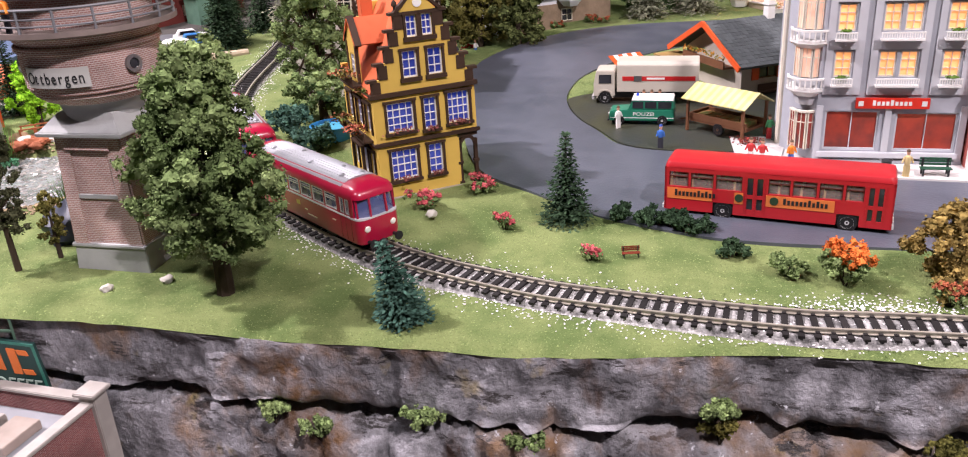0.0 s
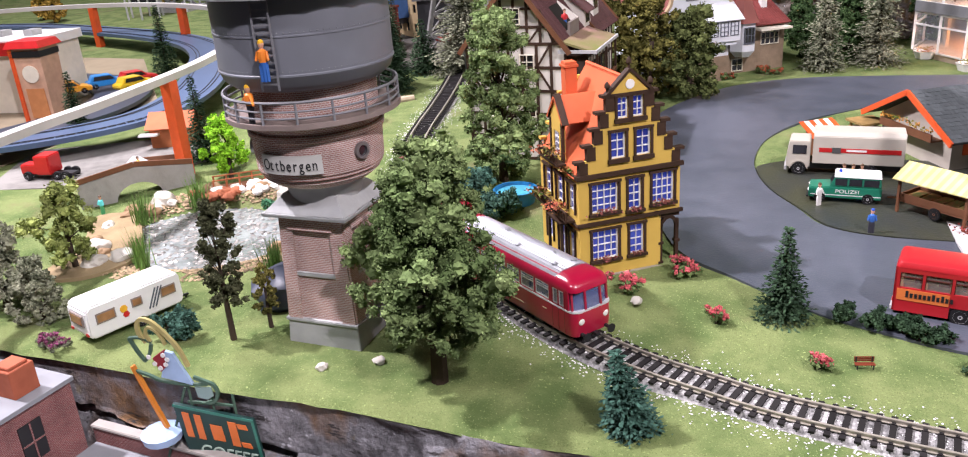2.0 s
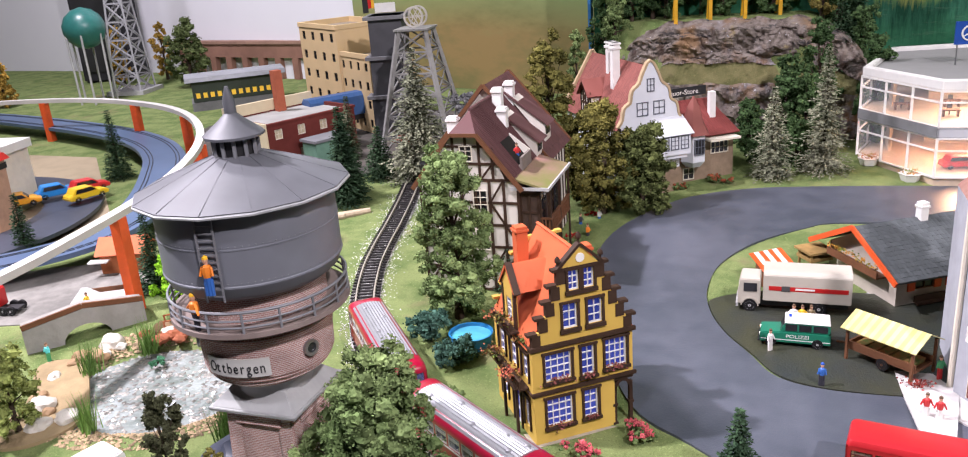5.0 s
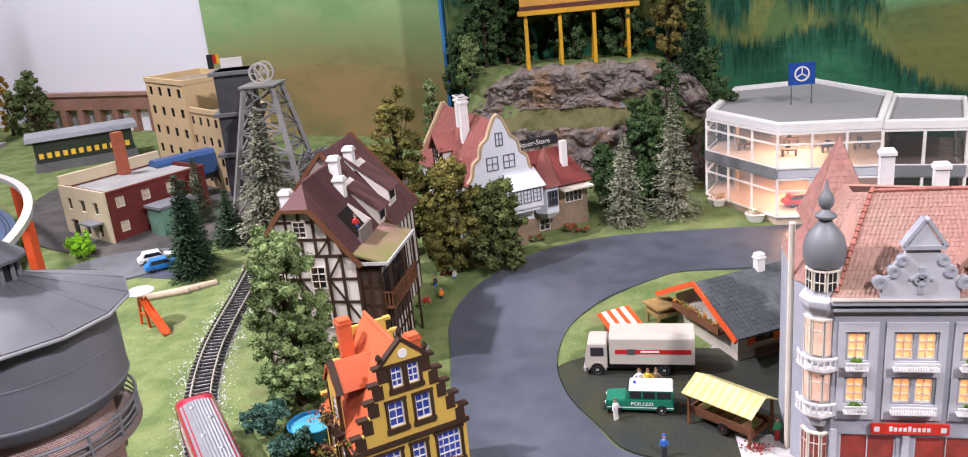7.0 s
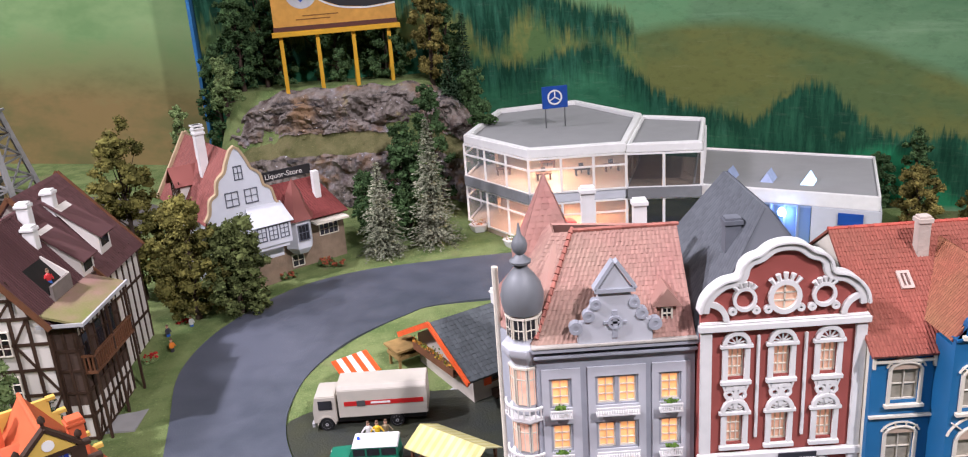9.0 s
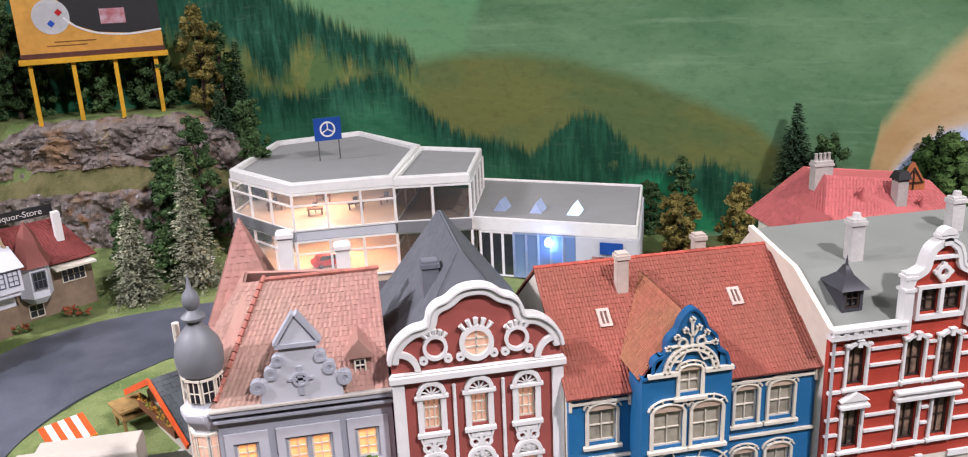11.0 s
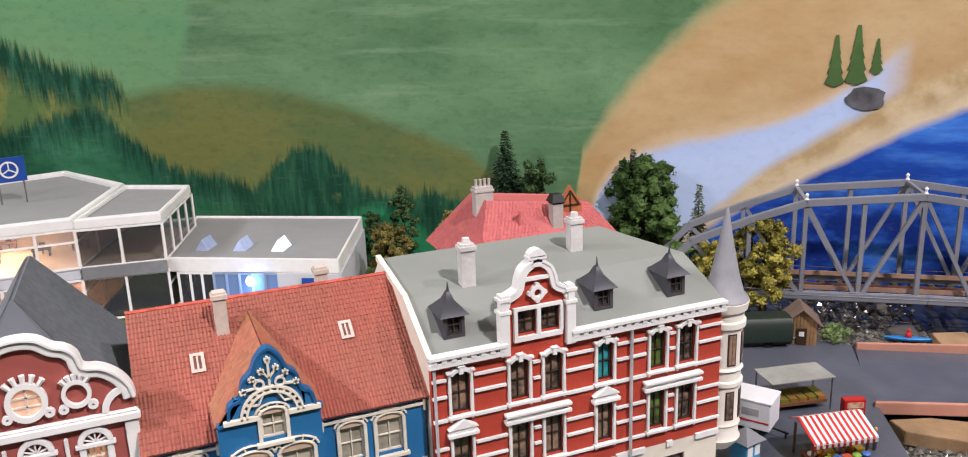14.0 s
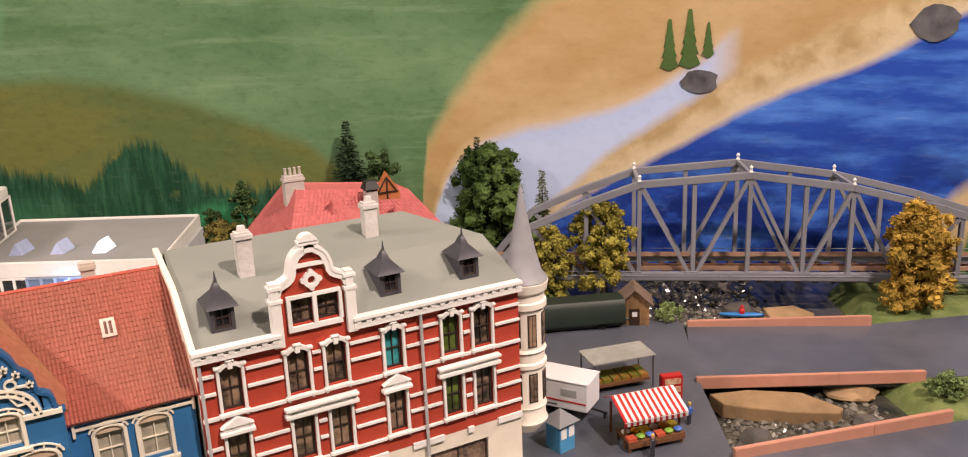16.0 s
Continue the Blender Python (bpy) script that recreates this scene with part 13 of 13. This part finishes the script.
# ---- mine and factory ----
def headframe():
    t = thing("pit_tower", -59.9, 125, 3.9, 6, "grey lattice pit winding tower with two wheels", "winding tower")
    ST = mat("pit_steel", (0.30, 0.295, 0.285), 0.6, vary=0.35)
    H, b, c = 18.8, 5.6, 2.1
    def leg(sx, sy, u):
        k = b + (c - b) * u
        return Vector((sx * k, sy * k, H * u))
    for sx in (-1, 1):
        for sy in (-1, 1):
            part("leg", Mesh().bar(leg(sx, sy, 0), leg(sx, sy, 1), 0.62, 0.62), ST, t)
    for k in range(6):
        u, v = k / 6, (k + 1) / 6
        for (sx, sy), (tx, ty) in (((-1, -1), (1, -1)), ((1, -1), (1, 1)), ((1, 1), (-1, 1)), ((-1, 1), (-1, -1))):
            part("brace", Mesh().bar(leg(sx, sy, u), leg(tx, ty, v), 0.22, 0.22).bar(leg(tx, ty, u), leg(sx, sy, v), 0.22, 0.22).bar(leg(sx, sy, v), leg(tx, ty, v), 0.25, 0.25), ST, t)
    part("platform", Mesh().box(-2.7, 2.7, -2.7, 2.7, H, H + 0.3), ST, t)
    for y in (-1.1, 1.1):
        PALE = mat("wheel_pale", (0.55, 0.52, 0.47), 0.6)
        rim_part = part("winding_wheel", Mesh().arch(0.2, H + 1.9, 1.3, 1.55, y - 0.15, y + 0.15, 0, 360, 22), PALE, t)
        for k in range(6):
            a = radians(60 * k)
            part("spoke", Mesh().bar((0.2, y, H + 1.9), (0.2 + 1.35 * math.cos(a), y, H + 1.9 + 1.35 * math.sin(a)), 0.12, 0.12, (0, 1, 0)), PALE, rim_part)
    return t


headframe()
t = thing("mine_building", -69.3, 135, 4, 16, "dark grey multi-level mine building with a white roof sign", "building")
DG = mat("mine_dark", (0.10, 0.10, 0.11), 0.7, vary=0.4, scale=30)
for k, (w, z0, z1) in enumerate(((4.5, 0, 8), (4.0, 8, 15), (3.6, 15, 22))):
    part("storey", Mesh().box(-w, w, -3.5, 3.5, z0, z1), DG, t)
    part("ledge", Mesh().box(-w - 0.9, w + 0.9, -4.4, 4.4, z1 - 0.6, z1), mat("mine_ledge", (0.2, 0.2, 0.21), 0.7), t)
part("sign", Mesh().box(-1.8, 2.6, -3.2, -2.8, 22.6, 24.2), WHITE, t)
part("flag", Mesh().box(-4.4, -3.2, -3.0, -2.9, 22.6, 25.0), BLACK, t)
part("flag", Mesh().box(-3.2, -2.5, -3.0, -2.9, 23.4, 25.0), RED_PAINT, t)
part("flag", Mesh().box(-2.5, -1.9, -3.0, -2.9, 23.4, 25.0), YELLOW_PAINT, t)
t.scale = (0.76, 0.8, 0.92)
t = thing("coal_heap", -53, 127, 3.5, 0, "dark coal heap and sheds below the pit tower", "coal heap")
part("heap", Mesh().lathe([(6.5, -0.5), (5.0, 2.5), (3.0, 4.6), (0.5, 5.6)], 14), mat("coal", (0.03, 0.03, 0.032), 0.6, bump=1.0, bscale=120), t)
part("shed_roof", Mesh().prism([(-11, 2.5), (-3.5, 1.2), (-3.5, 1.6), (-11, 3.0)], -6, -1), mat("shed_red", (0.38, 0.07, 0.06), 0.7), t)
t = thing("oil_drum", -52.3, 108.5, 3.0, 0, "black tub beside the track", "tub")
part("body", Mesh().lathe([(1.4, 0), (1.5, 3.2), (1.6, 3.4), (1.3, 3.4)], 14), BLACK, t)


def flat_building(x, y, z, rz, w, d, h, wall, roofm, label, cols, rows, name, pane, seed=0, parapet=0.8):
    t = thing(name, x, y, z, rz, label, "building")
    holes = []
    for r in range(rows):
        for c in range(cols):
            cx, cz = -w / 2 + w * (c + 0.5) / cols, h * (r + 0.55) / rows
            holes.append((cx - w / cols * 0.17, cx + w / cols * 0.17, cz - h / rows * 0.2, cz + h / rows * 0.24))
    part("wall", Mesh().wall(-w / 2, w / 2, 0, h, 0, 0.4, holes), wall, t)
    for hh in holes:
        window(t, lambda: Mesh(), *hh, 0.12, CREAM if pane is not DARKGLASS else BLACK, pane, 2, 2, 0.12)

    def left():
        g = Mesh()
        g.m = Matrix.Translation((-w / 2, 0, 0)) @ Matrix.Rotation(radians(-90), 4, "Z")
        return g
    n = max(2, int(d / 4.2))
    lh = []
    for r in range(rows):
        for c in range(n):
            cx, cz = -d + d * (c + 0.5) / n, h * (r + 0.55) / rows
            lh.append((cx - 0.6, cx + 0.6, cz - h / rows * 0.2, cz + h / rows * 0.24))
    part("wall", left().wall(-d, -0.4, 0, h, 0, 0.4, [q for q in lh if q[1] < -0.5]), wall, t)
    for hh in lh:
        if hh[1] < -0.5:
            window(t, left, *hh, 0.12, CREAM if pane is not DARKGLASS else BLACK, pane, 2, 2, 0.12)
    part("back_wall", Mesh().box(-w / 2, w / 2, d - 0.4, d, 0, h).box(w / 2 - 0.4, w / 2, 0.4, d - 0.4, 0, h), wall, t)
    part("roof", Mesh().box(-w / 2 + 0.3, w / 2 - 0.3, 0.3, d - 0.3, h - 0.6, h - 0.2), roofm, t)
    part("parapet", Mesh().box(-w / 2 - 0.15, w / 2 + 0.15, -0.15, 0.35, h, h + parapet).box(-w / 2 - 0.15, w / 2 + 0.15, d - 0.35, d + 0.15, h, h + parapet).box(-w / 2 - 0.15, -w / 2 + 0.35, 0.35, d - 0.35, h, h + parapet).box(w / 2 - 0.35, w / 2 + 0.15, 0.35, d - 0.35, h, h + parapet), wall, t)
    return t


BEIGE = mat("beige_wall", (0.66, 0.49, 0.27), 0.75, vary=0.12, scale=30)
flat_building(-77.5, 137.2, 4, -36, 11.5, 9, 13.0, BEIGE, mat("tan_roof", (0.33, 0.27, 0.2), 0.9), "beige four-storey factory with small dark windows", 4, 4, "factory", DARKGLASS)
flat_building(-88.4, 144.6, 4, -36, 16.0, 11, 17.5, BEIGE, MATS["tan_roof"], "taller beige factory block with small windows", 4, 5, "factory", DARKGLASS)
t = flat_building(-76.6, 119.3, 3.2, 64, 14, 11, 6.6, mat("dark_red_brick_wall", (0.16, 0.035, 0.028), 0.8, scale=80), mat("pale_flat_roof", (0.42, 0.42, 0.40), 0.85, scale=30), "dark red and cream two-storey workshop with pale flat roof", 4, 2, "workshop", mat("workshop_pane", (0.6, 0.52, 0.36), 0.4), 0, 0.3)
CREAMW = mat("cream_painted_wall", (0.70, 0.60, 0.40), 0.75, vary=0.15, scale=40)
g = Mesh()
g.m = Matrix.Translation((-7.25, 0, 0)) @ Matrix.Rotation(radians(-90), 4, "Z")
gap = [(-9.6, -8.4, 3.8, 5.4), (-6.4, -5.0, 3.8, 5.4), (-3.0, -1.8, 3.8, 5.4), (-9.8, -7.8, 0, 2.4), (-6.2, -5.0, 0.6, 2.4), (-3.0, -1.8, 0.6, 2.4)]
front = part("cream_front", g.wall(-11.2, 0.2, 0, 7.0, -0.1, 0.2, gap), CREAMW, t, "cream painted front wall")
for q in gap:
    g = Mesh()
    g.m = Matrix.Translation((-7.2, 0, 0)) @ Matrix.Rotation(radians(-90), 4, "Z")
    part("pane", g.box(q[0], q[1], 0.1, 0.14, q[2], q[3]), DARKGLASS, front)
part("cream_parapet", Mesh().box(-7.2, 7.0, 10.6, 11.2, 6.6, 8.2), CREAMW, t)
part("chimney", Mesh().box(0.4, 1.6, 9.0, 10.2, 6, 12.5), mat("chimney_terracotta", (0.45, 0.13, 0.07), 0.8), t)
part("awning", Mesh().box(-9.0, -7.4, 1, 4.5, 2.7, 2.95), ZINC, t)
t.scale = (1.18, 1.12, 1.1)
t = thing("green_hut", -73.6, 117.4, 3.2, 64, "small green hut beside the workshop", "hut")
part("wall", Mesh().box(-3, 3, -1.8, 1.8, 0, 4.2), mat("hut_green", (0.16, 0.30, 0.22), 0.7), t)
part("roof", Mesh().box(-3.3, 3.3, -2.1, 2.1, 4.2, 4.6), ZINC, t)
t = thing("railway_carriage", -79.5, 133.5, 6.5, 55, "blue carriage standing behind the workshop", "wagon")
part("body", Mesh().prism([(-1.6, 1), (1.6, 1), (1.6, 4.2), (1, 4.8), (-1, 4.8), (-1.6, 4.2)], -6, 6, "x"), mat("carriage_blue", (0.04, 0.11, 0.28), 0.5), t)
part("underframe", Mesh().box(-5.8, 5.8, -1.2, 1.2, 0, 1), BLACK, t)
t = thing("diner", -121, 163, 4, 38, "dark diner pavilion with a grey roof and yellow lit windows", "building")
part("body", Mesh().box(-11, 11, -4, 4, 2.0, 7.0), mat("diner_dark", (0.035, 0.05, 0.035), 0.5), t)
part("roof", Mesh().prism([(-5.5, 7), (5.5, 7), (5, 8), (-5, 8)], -12.5, 12.5, "x"), mat("diner_roof", (0.28, 0.29, 0.31), 0.6), t)
for k in range(12):
    part("pane", Mesh().box(-10.2 + 1.75 * k, -9.2 + 1.75 * k, -4.1, -4.0, 3.0, 4.2), mat("yellow_lit_pane", (0.8, 0.5, 0.05), 0.4, emit=0.35, glow=(1.0, 0.6, 0.05)), t)
part("plinth", Mesh().box(-11.5, 11.5, -4.5, 4.5, -0.2, 2.0), mat("diner_base", (0.2, 0.2, 0.21), 0.8), t)
t.scale = (0.85, 0.85, 0.9)
t = thing("brick_viaduct", -135, 196, 4, -12, "low brown brick arched wall before the white wall", "wall")
part("wall", Mesh().wall(-32, 32, 0, 9, 0, 1.5, [(-30 + 6 * k, -26 + 6 * k, 0, 5.5) for k in range(10)]), mat("viaduct_brown", (0.28, 0.15, 0.11), 0.8, scale=40), t)
part("coping", Mesh().box(-32.3, 32.3, -0.4, 1.9, 9, 9.8), mat("viaduct_cap", (0.33, 0.2, 0.15), 0.8), t)


def lattice_tower():
    t = thing("lattice_tower", -163, 179, 4, 10, "tall pale grey steel lattice tower", "tower")
    ST = mat("lattice_grey", (0.36, 0.36, 0.38), 0.6)
    H = 62
    def leg(sx, sy, u):
        k = 3.0 * (1 - u) ** 1.5 + 0.7
        return Vector((sx * k, sy * k, H * u))
    for k in range(14):
        u, v = k / 14, (k + 1) / 14
        for (sx, sy), (tx, ty) in (((-1, -1), (1, -1)), ((1, -1), (1, 1)), ((1, 1), (-1, 1)), ((-1, 1), (-1, -1))):
            part("brace", Mesh().bar(leg(sx, sy, u), leg(sx, sy, v), 0.4, 0.4).bar(leg(sx, sy, u), leg(tx, ty, v), 0.3, 0.3).bar(leg(tx, ty, u), leg(sx, sy, v), 0.3, 0.3).bar(leg(sx, sy, v), leg(tx, ty, v), 0.3, 0.3), ST, t)
    part("base", Mesh().box(-5, 5, -5, 5, -0.5, 1.0), GREY_PAINT, t)
    return t


lattice_tower()
t = thing("loudspeaker", -189, 202, 4, 20, "large black loudspeaker box before the wall", "loudspeaker")
part("cabinet", Mesh().box(-7, 7, -6, 6, 0, 52), mat("speaker_black", (0.025, 0.025, 0.028), 0.6), t, "", 0.5)
part("grille", Mesh().box(-6, 6, -6.4, -6, 3, 48), BLACK, t)
t = thing("green_globe", -162.6, 166, 4, 0, "dark green globe-shaped gas tank on legs", "tank")
part("globe", Mesh().lathe([(0.2, 12.8), (2.2, 13.3), (3.9, 14.8), (4.75, 16.6), (4.8, 18.4), (3.9, 20.4), (2.2, 21.8), (0.2, 22.4)], 24), mat("globe_green", (0.03, 0.17, 0.15), 0.35), t)
for k in range(6):
    a = radians(60 * k)
    part("leg", Mesh().tube((4.2 * math.cos(a), 4.2 * math.sin(a), -0.3), (4.4 * math.cos(a), 4.4 * math.sin(a), 17), 0.25), GREY_PAINT, t)

# ---- brick factory roof and neon sign below the edge ----
def lower_factory():
    t = thing("brick_factory", -42.5, 34.6, -5.2, -3, "dark red brick factory with a flat grey roof, seen from above", "factory")
    FB = brick_mat("factory_brick", (0.26, 0.085, 0.08), (0.19, 0.06, 0.06), (0.34, 0.22, 0.2), 0.0028, 0.0011)
    CAP = mat("parapet_cap", (0.40, 0.37, 0.34), 0.8, vary=0.2)
    RF = mat("factory_roof", (0.30, 0.31, 0.33), 0.8, vary=0.25, scale=40)
    part("wall", Mesh().box(-8.6, 9.3, -0.3, 0.2, -22, 0.6).box(8.8, 9.3, -16, -0.3, -22, 0.6).box(-8.6, 8.8, -16, -15.6, -22, 0.6), FB, t)
    part("cap", Mesh().box(-8.6, 9.5, -0.45, 0.35, 0.6, 0.85).box(8.65, 9.45, -16, -0.45, 0.6, 0.85), CAP, t, "", 0.05)
    part("corner_post", Mesh().box(8.5, 9.6, -0.6, 0.5, -22, 1.2).box(8.3, 9.8, -0.8, 0.7, 1.2, 1.45), CAP, t, "", 0.05)
    part("roof", Mesh().box(-8.6, 8.8, -15.6, -0.3, -0.9, -0.6), RF, t)
    part("roof_light", Mesh().box(-7.4, 0.6, -6.0, -5.6, -0.6, 0.1).box(-7.4, -6.8, -11, -5.6, -0.6, 0.1).box(0.2, 0.8, -11, -5.6, -0.6, 0.1).bar((-7.0, -5.8, 0.0), (-2.8, -2.2, 0.0), 0.5, 0.5).bar((-2.8, -2.2, 0), (4.2, -2.2, 0), 0.5, 0.5), CAP, t)
    part("roof_plate", Mesh().box(-2.4, 3.2, -5.4, -2.8, -0.6, -0.45), mat("roof_plate_blue", (0.27, 0.29, 0.34), 0.6), t)
    part("vent_box", Mesh().box(1.0, 3.2, -3.6, -1.6, -0.6, 0.8).box(3.2, 4.2, -3.2, -1.8, -0.6, 0.2), CAP, t, "", 0.05)
    part("vent_hood", Mesh().lathe([(0.35, 0.8), (0.4, 1.0), (0.1, 1.1)], 8, 2.1, -2.6), BLACK, t)
    part("hatch", Mesh().box(4.6, 6.4, -4.4, -1.6, -0.6, 0.0), mat("hatch_tan", (0.36, 0.30, 0.26), 0.8), t, "", 0.04)
    for k in range(4):
        part("window", Mesh().box(9.28, 9.36, -13 + 3 * k, -11.4 + 3 * k, -4.6, -1.8), BLACK, t)
    u = part("upper_block", Mesh().box(-18, -8.6, -14, -1.0, -22, 4.6), FB, t, "higher dark red brick block")
    part("upper_roof", Mesh().box(-18.2, -8.4, -14.2, -0.8, 4.6, 4.9), RF, u)
    for k in range(3):
        y = -4.4 - 3.2 * k
        w = part("window", Mesh().box(-8.62, -8.5, y - 0.8, y + 0.8, 1.0, 3.6), BLACK, u)
        part("glazing_bar", Mesh().box(-8.5, -8.46, y - 0.05, y + 0.05, 1.0, 3.6).box(-8.5, -8.46, y - 0.8, y + 0.8, 2.2, 2.3), FB, w)
    part("chimney", Mesh().box(-11.2, -9.4, -4.2, -2.4, 4.9, 6.8).box(-11.0, -9.6, -4.0, -2.6, 6.8, 7.0), mat("chimney_terracotta", (0.45, 0.13, 0.07), 0.8), u, "", 0.04)
    return t


lower_factory()


def neon_sign():
    t = thing("coffee_sign", -42.7, 34.4, -5.4, 13, "green rooftop coffee sign with orange emblem and a tilted cup", "sign")
    GD = mat("sign_dark_green", (0.015, 0.05, 0.045), 0.45)
    b = part("sign_board", Mesh().prism([(-0.3, 4.4), (4.8, 3.4), (5.1, -0.6), (0.2, 0.4)], -0.12, 0.12), GD, t, "dark green sign board")
    part("border", band(band(Mesh(), [(-0.3, 4.4), (4.8, 3.4)], -0.18, -0.16, -0.12), [(4.8, 3.4), (5.1, -0.6)], -0.18, -0.16, -0.12), mat("sign_teal", (0.04, 0.2, 0.15), 0.5), b)
    tilt = Matrix.Rotation(radians(-10), 4, "Z")
    OL = mat("neon_orange", (0.72, 0.18, 0.04), 0.4)
    for x, z, wide, tall in ((0.3, 2.1, 0.42, 1.75), (1.05, 1.95, 0.42, 1.75), (2.0, 1.9, 0.75, 1.1), (3.2, 1.5, 0.5, 1.75), (3.85, 1.4, 0.6, 0.35), (3.75, 2.75, 0.6, 0.35)):
        part("emblem_stroke", Mesh().prism([(x, z), (x + wide, z - 0.18 * wide), (x + wide - 0.1, z + tall - 0.18 * wide), (x - 0.1, z + tall)], -0.18, -0.12), OL, b)
    writing("COFFEE", 1.15, mat("pale_mint", (0.45, 0.58, 0.5), 0.4), b, facing(2.8, -0.15, 0.75) @ tilt, "letter", 0.03, 0.95)
    GRN = mat("frame_green", (0.06, 0.12, 0.08), 0.5)
    fr = part("frame", Mesh().bar((-1.6, 0.2, 0.2), (0.6, 0.2, 5.4), 0.14, 0.14).bar((0.6, 0.2, 4.4), (3.6, 0.2, 4.2), 0.14, 0.14).bar((0.8, 0.2, 3.0), (0.8, 0.2, 5.6), 0.14, 0.14).bar((2.2, 0.2, 3.0), (2.2, 0.2, 5.4), 0.14, 0.14).bar((3.6, 0.2, 3.0), (3.6, 0.2, 5.0), 0.14, 0.14), GRN, t)
    part("pole", Mesh().bar((-2.4, 0, 7.0), (-1.0, 0, 2.4), 0.3, 0.2), mat("pole_orange", (0.75, 0.25, 0.03), 0.4), t)
    cup = part("cup", Mesh().prism([(0.0, 8.1), (0.45, 7.95), (1.35, 5.8), (-0.6, 6.3)], -0.12, 0.12), mat("cup_blue", (0.36, 0.50, 0.72), 0.5), t, "pale blue tilted cup")
    part("print_patch", Mesh().prism([(-0.85, 7.65), (-0.1, 8.15), (0.05, 7.2), (-0.5, 6.7)], -0.18, 0.1), mat("patch_dark_red", (0.30, 0.02, 0.03), 0.5), cup)
    for x, z in ((-0.75, 7.3), (-0.1, 7.9), (0.1, 7.6), (-0.45, 7.0), (-0.05, 7.25), (-1.05, 7.75)):
        part("print_dot", Mesh().disc(x, z, 0.15, -0.24, -0.18, 8), WHITE, cup)
    GOLD = mat("steam_gold", (0.42, 0.36, 0.14), 0.5)
    for w, pts in ((0.24, [(-1.0, 8.7), (-1.35, 9.4), (-1.2, 10.05), (-0.6, 9.95), (0.1, 9.2), (0.75, 8.2), (1.15, 7.0)]), (0.14, [(-0.75, 8.7), (-0.95, 9.2), (-0.8, 9.6), (-0.4, 9.4), (-0.1, 8.9), (0.0, 8.5)])):
        part("steam", band(Mesh(), [(p.x, p.y) for p in spline(pts, 6)], w, -0.1, 0.1), GOLD, cup)
    for w, pts in ((0.16, [(-2.3, 6.6), (-1.4, 6.25), (-0.8, 5.95), (0.4, 5.75), (1.4, 5.7), (2.3, 5.75)]), (0.2, [(1.4, 6.2), (2.0, 5.95), (2.55, 5.7), (2.7, 5.2), (2.45, 4.7), (1.95, 4.6)]), (0.18, [(-2.25, 8.9), (-1.9, 8.0), (-1.45, 7.3), (-0.95, 7.9), (-0.75, 8.5)]), (0.14, [(-2.2, 8.85), (-1.5, 8.9), (-0.8, 8.6)])):
        part("outline", band(Mesh(), [(p.x, p.y) for p in spline(pts, 5)], w, -0.1, 0.1), GRN, cup)
    part("saucer", Mesh().prism([(1.4, 5.6), (2.45, 5.6), (2.5, 5.0), (2.1, 4.75), (1.5, 4.9)], -0.06, 0.06), mat("saucer_grey_green", (0.25, 0.36, 0.34), 0.5), cup)
    part("bowl", Mesh().lathe([(0.4, 1.4), (1.2, 1.9), (1.3, 2.4), (0.8, 2.6), (0.1, 2.6)], 14, -1.4, -0.2), MATS["cup_blue"], t)
    return t


neon_sign()

# ---- loose turf on the near bank ----
rng = random.Random(77)
g = Mesh()
for k in range(12000):
    x = rng.uniform(-62, 16)
    y = rim(x) + 0.15 + rng.random() ** 1.3 * 20
    if near_line(x, y, TRACK[20:120:6]) < 2.2 or pond_depth(x, y) < 1.1 or y > 51.5 - 0.0 * x and x > -7:
        continue
    z = ground_z(x, y)
    a = rng.uniform(0, 6.3)
    h = rng.uniform(0.02, 0.06)
    d = Vector((math.cos(a), math.sin(a), 0)) * 0.05
    g.add([(x - d.x, y - d.y, z), (x + d.x, y + d.y, z), (x + d.y * 0.8, y - d.x * 0.8, z + h)], [(0, 1, 2)])
structure("turf_blades", g, mat("turf_blade_green", (0.25, 0.30, 0.13), 0.9, color2=(0.18, 0.23, 0.085), scale=60, fine=0.25, spec=0.1), "short loose turf fibres on the grass", 0, "stuff")
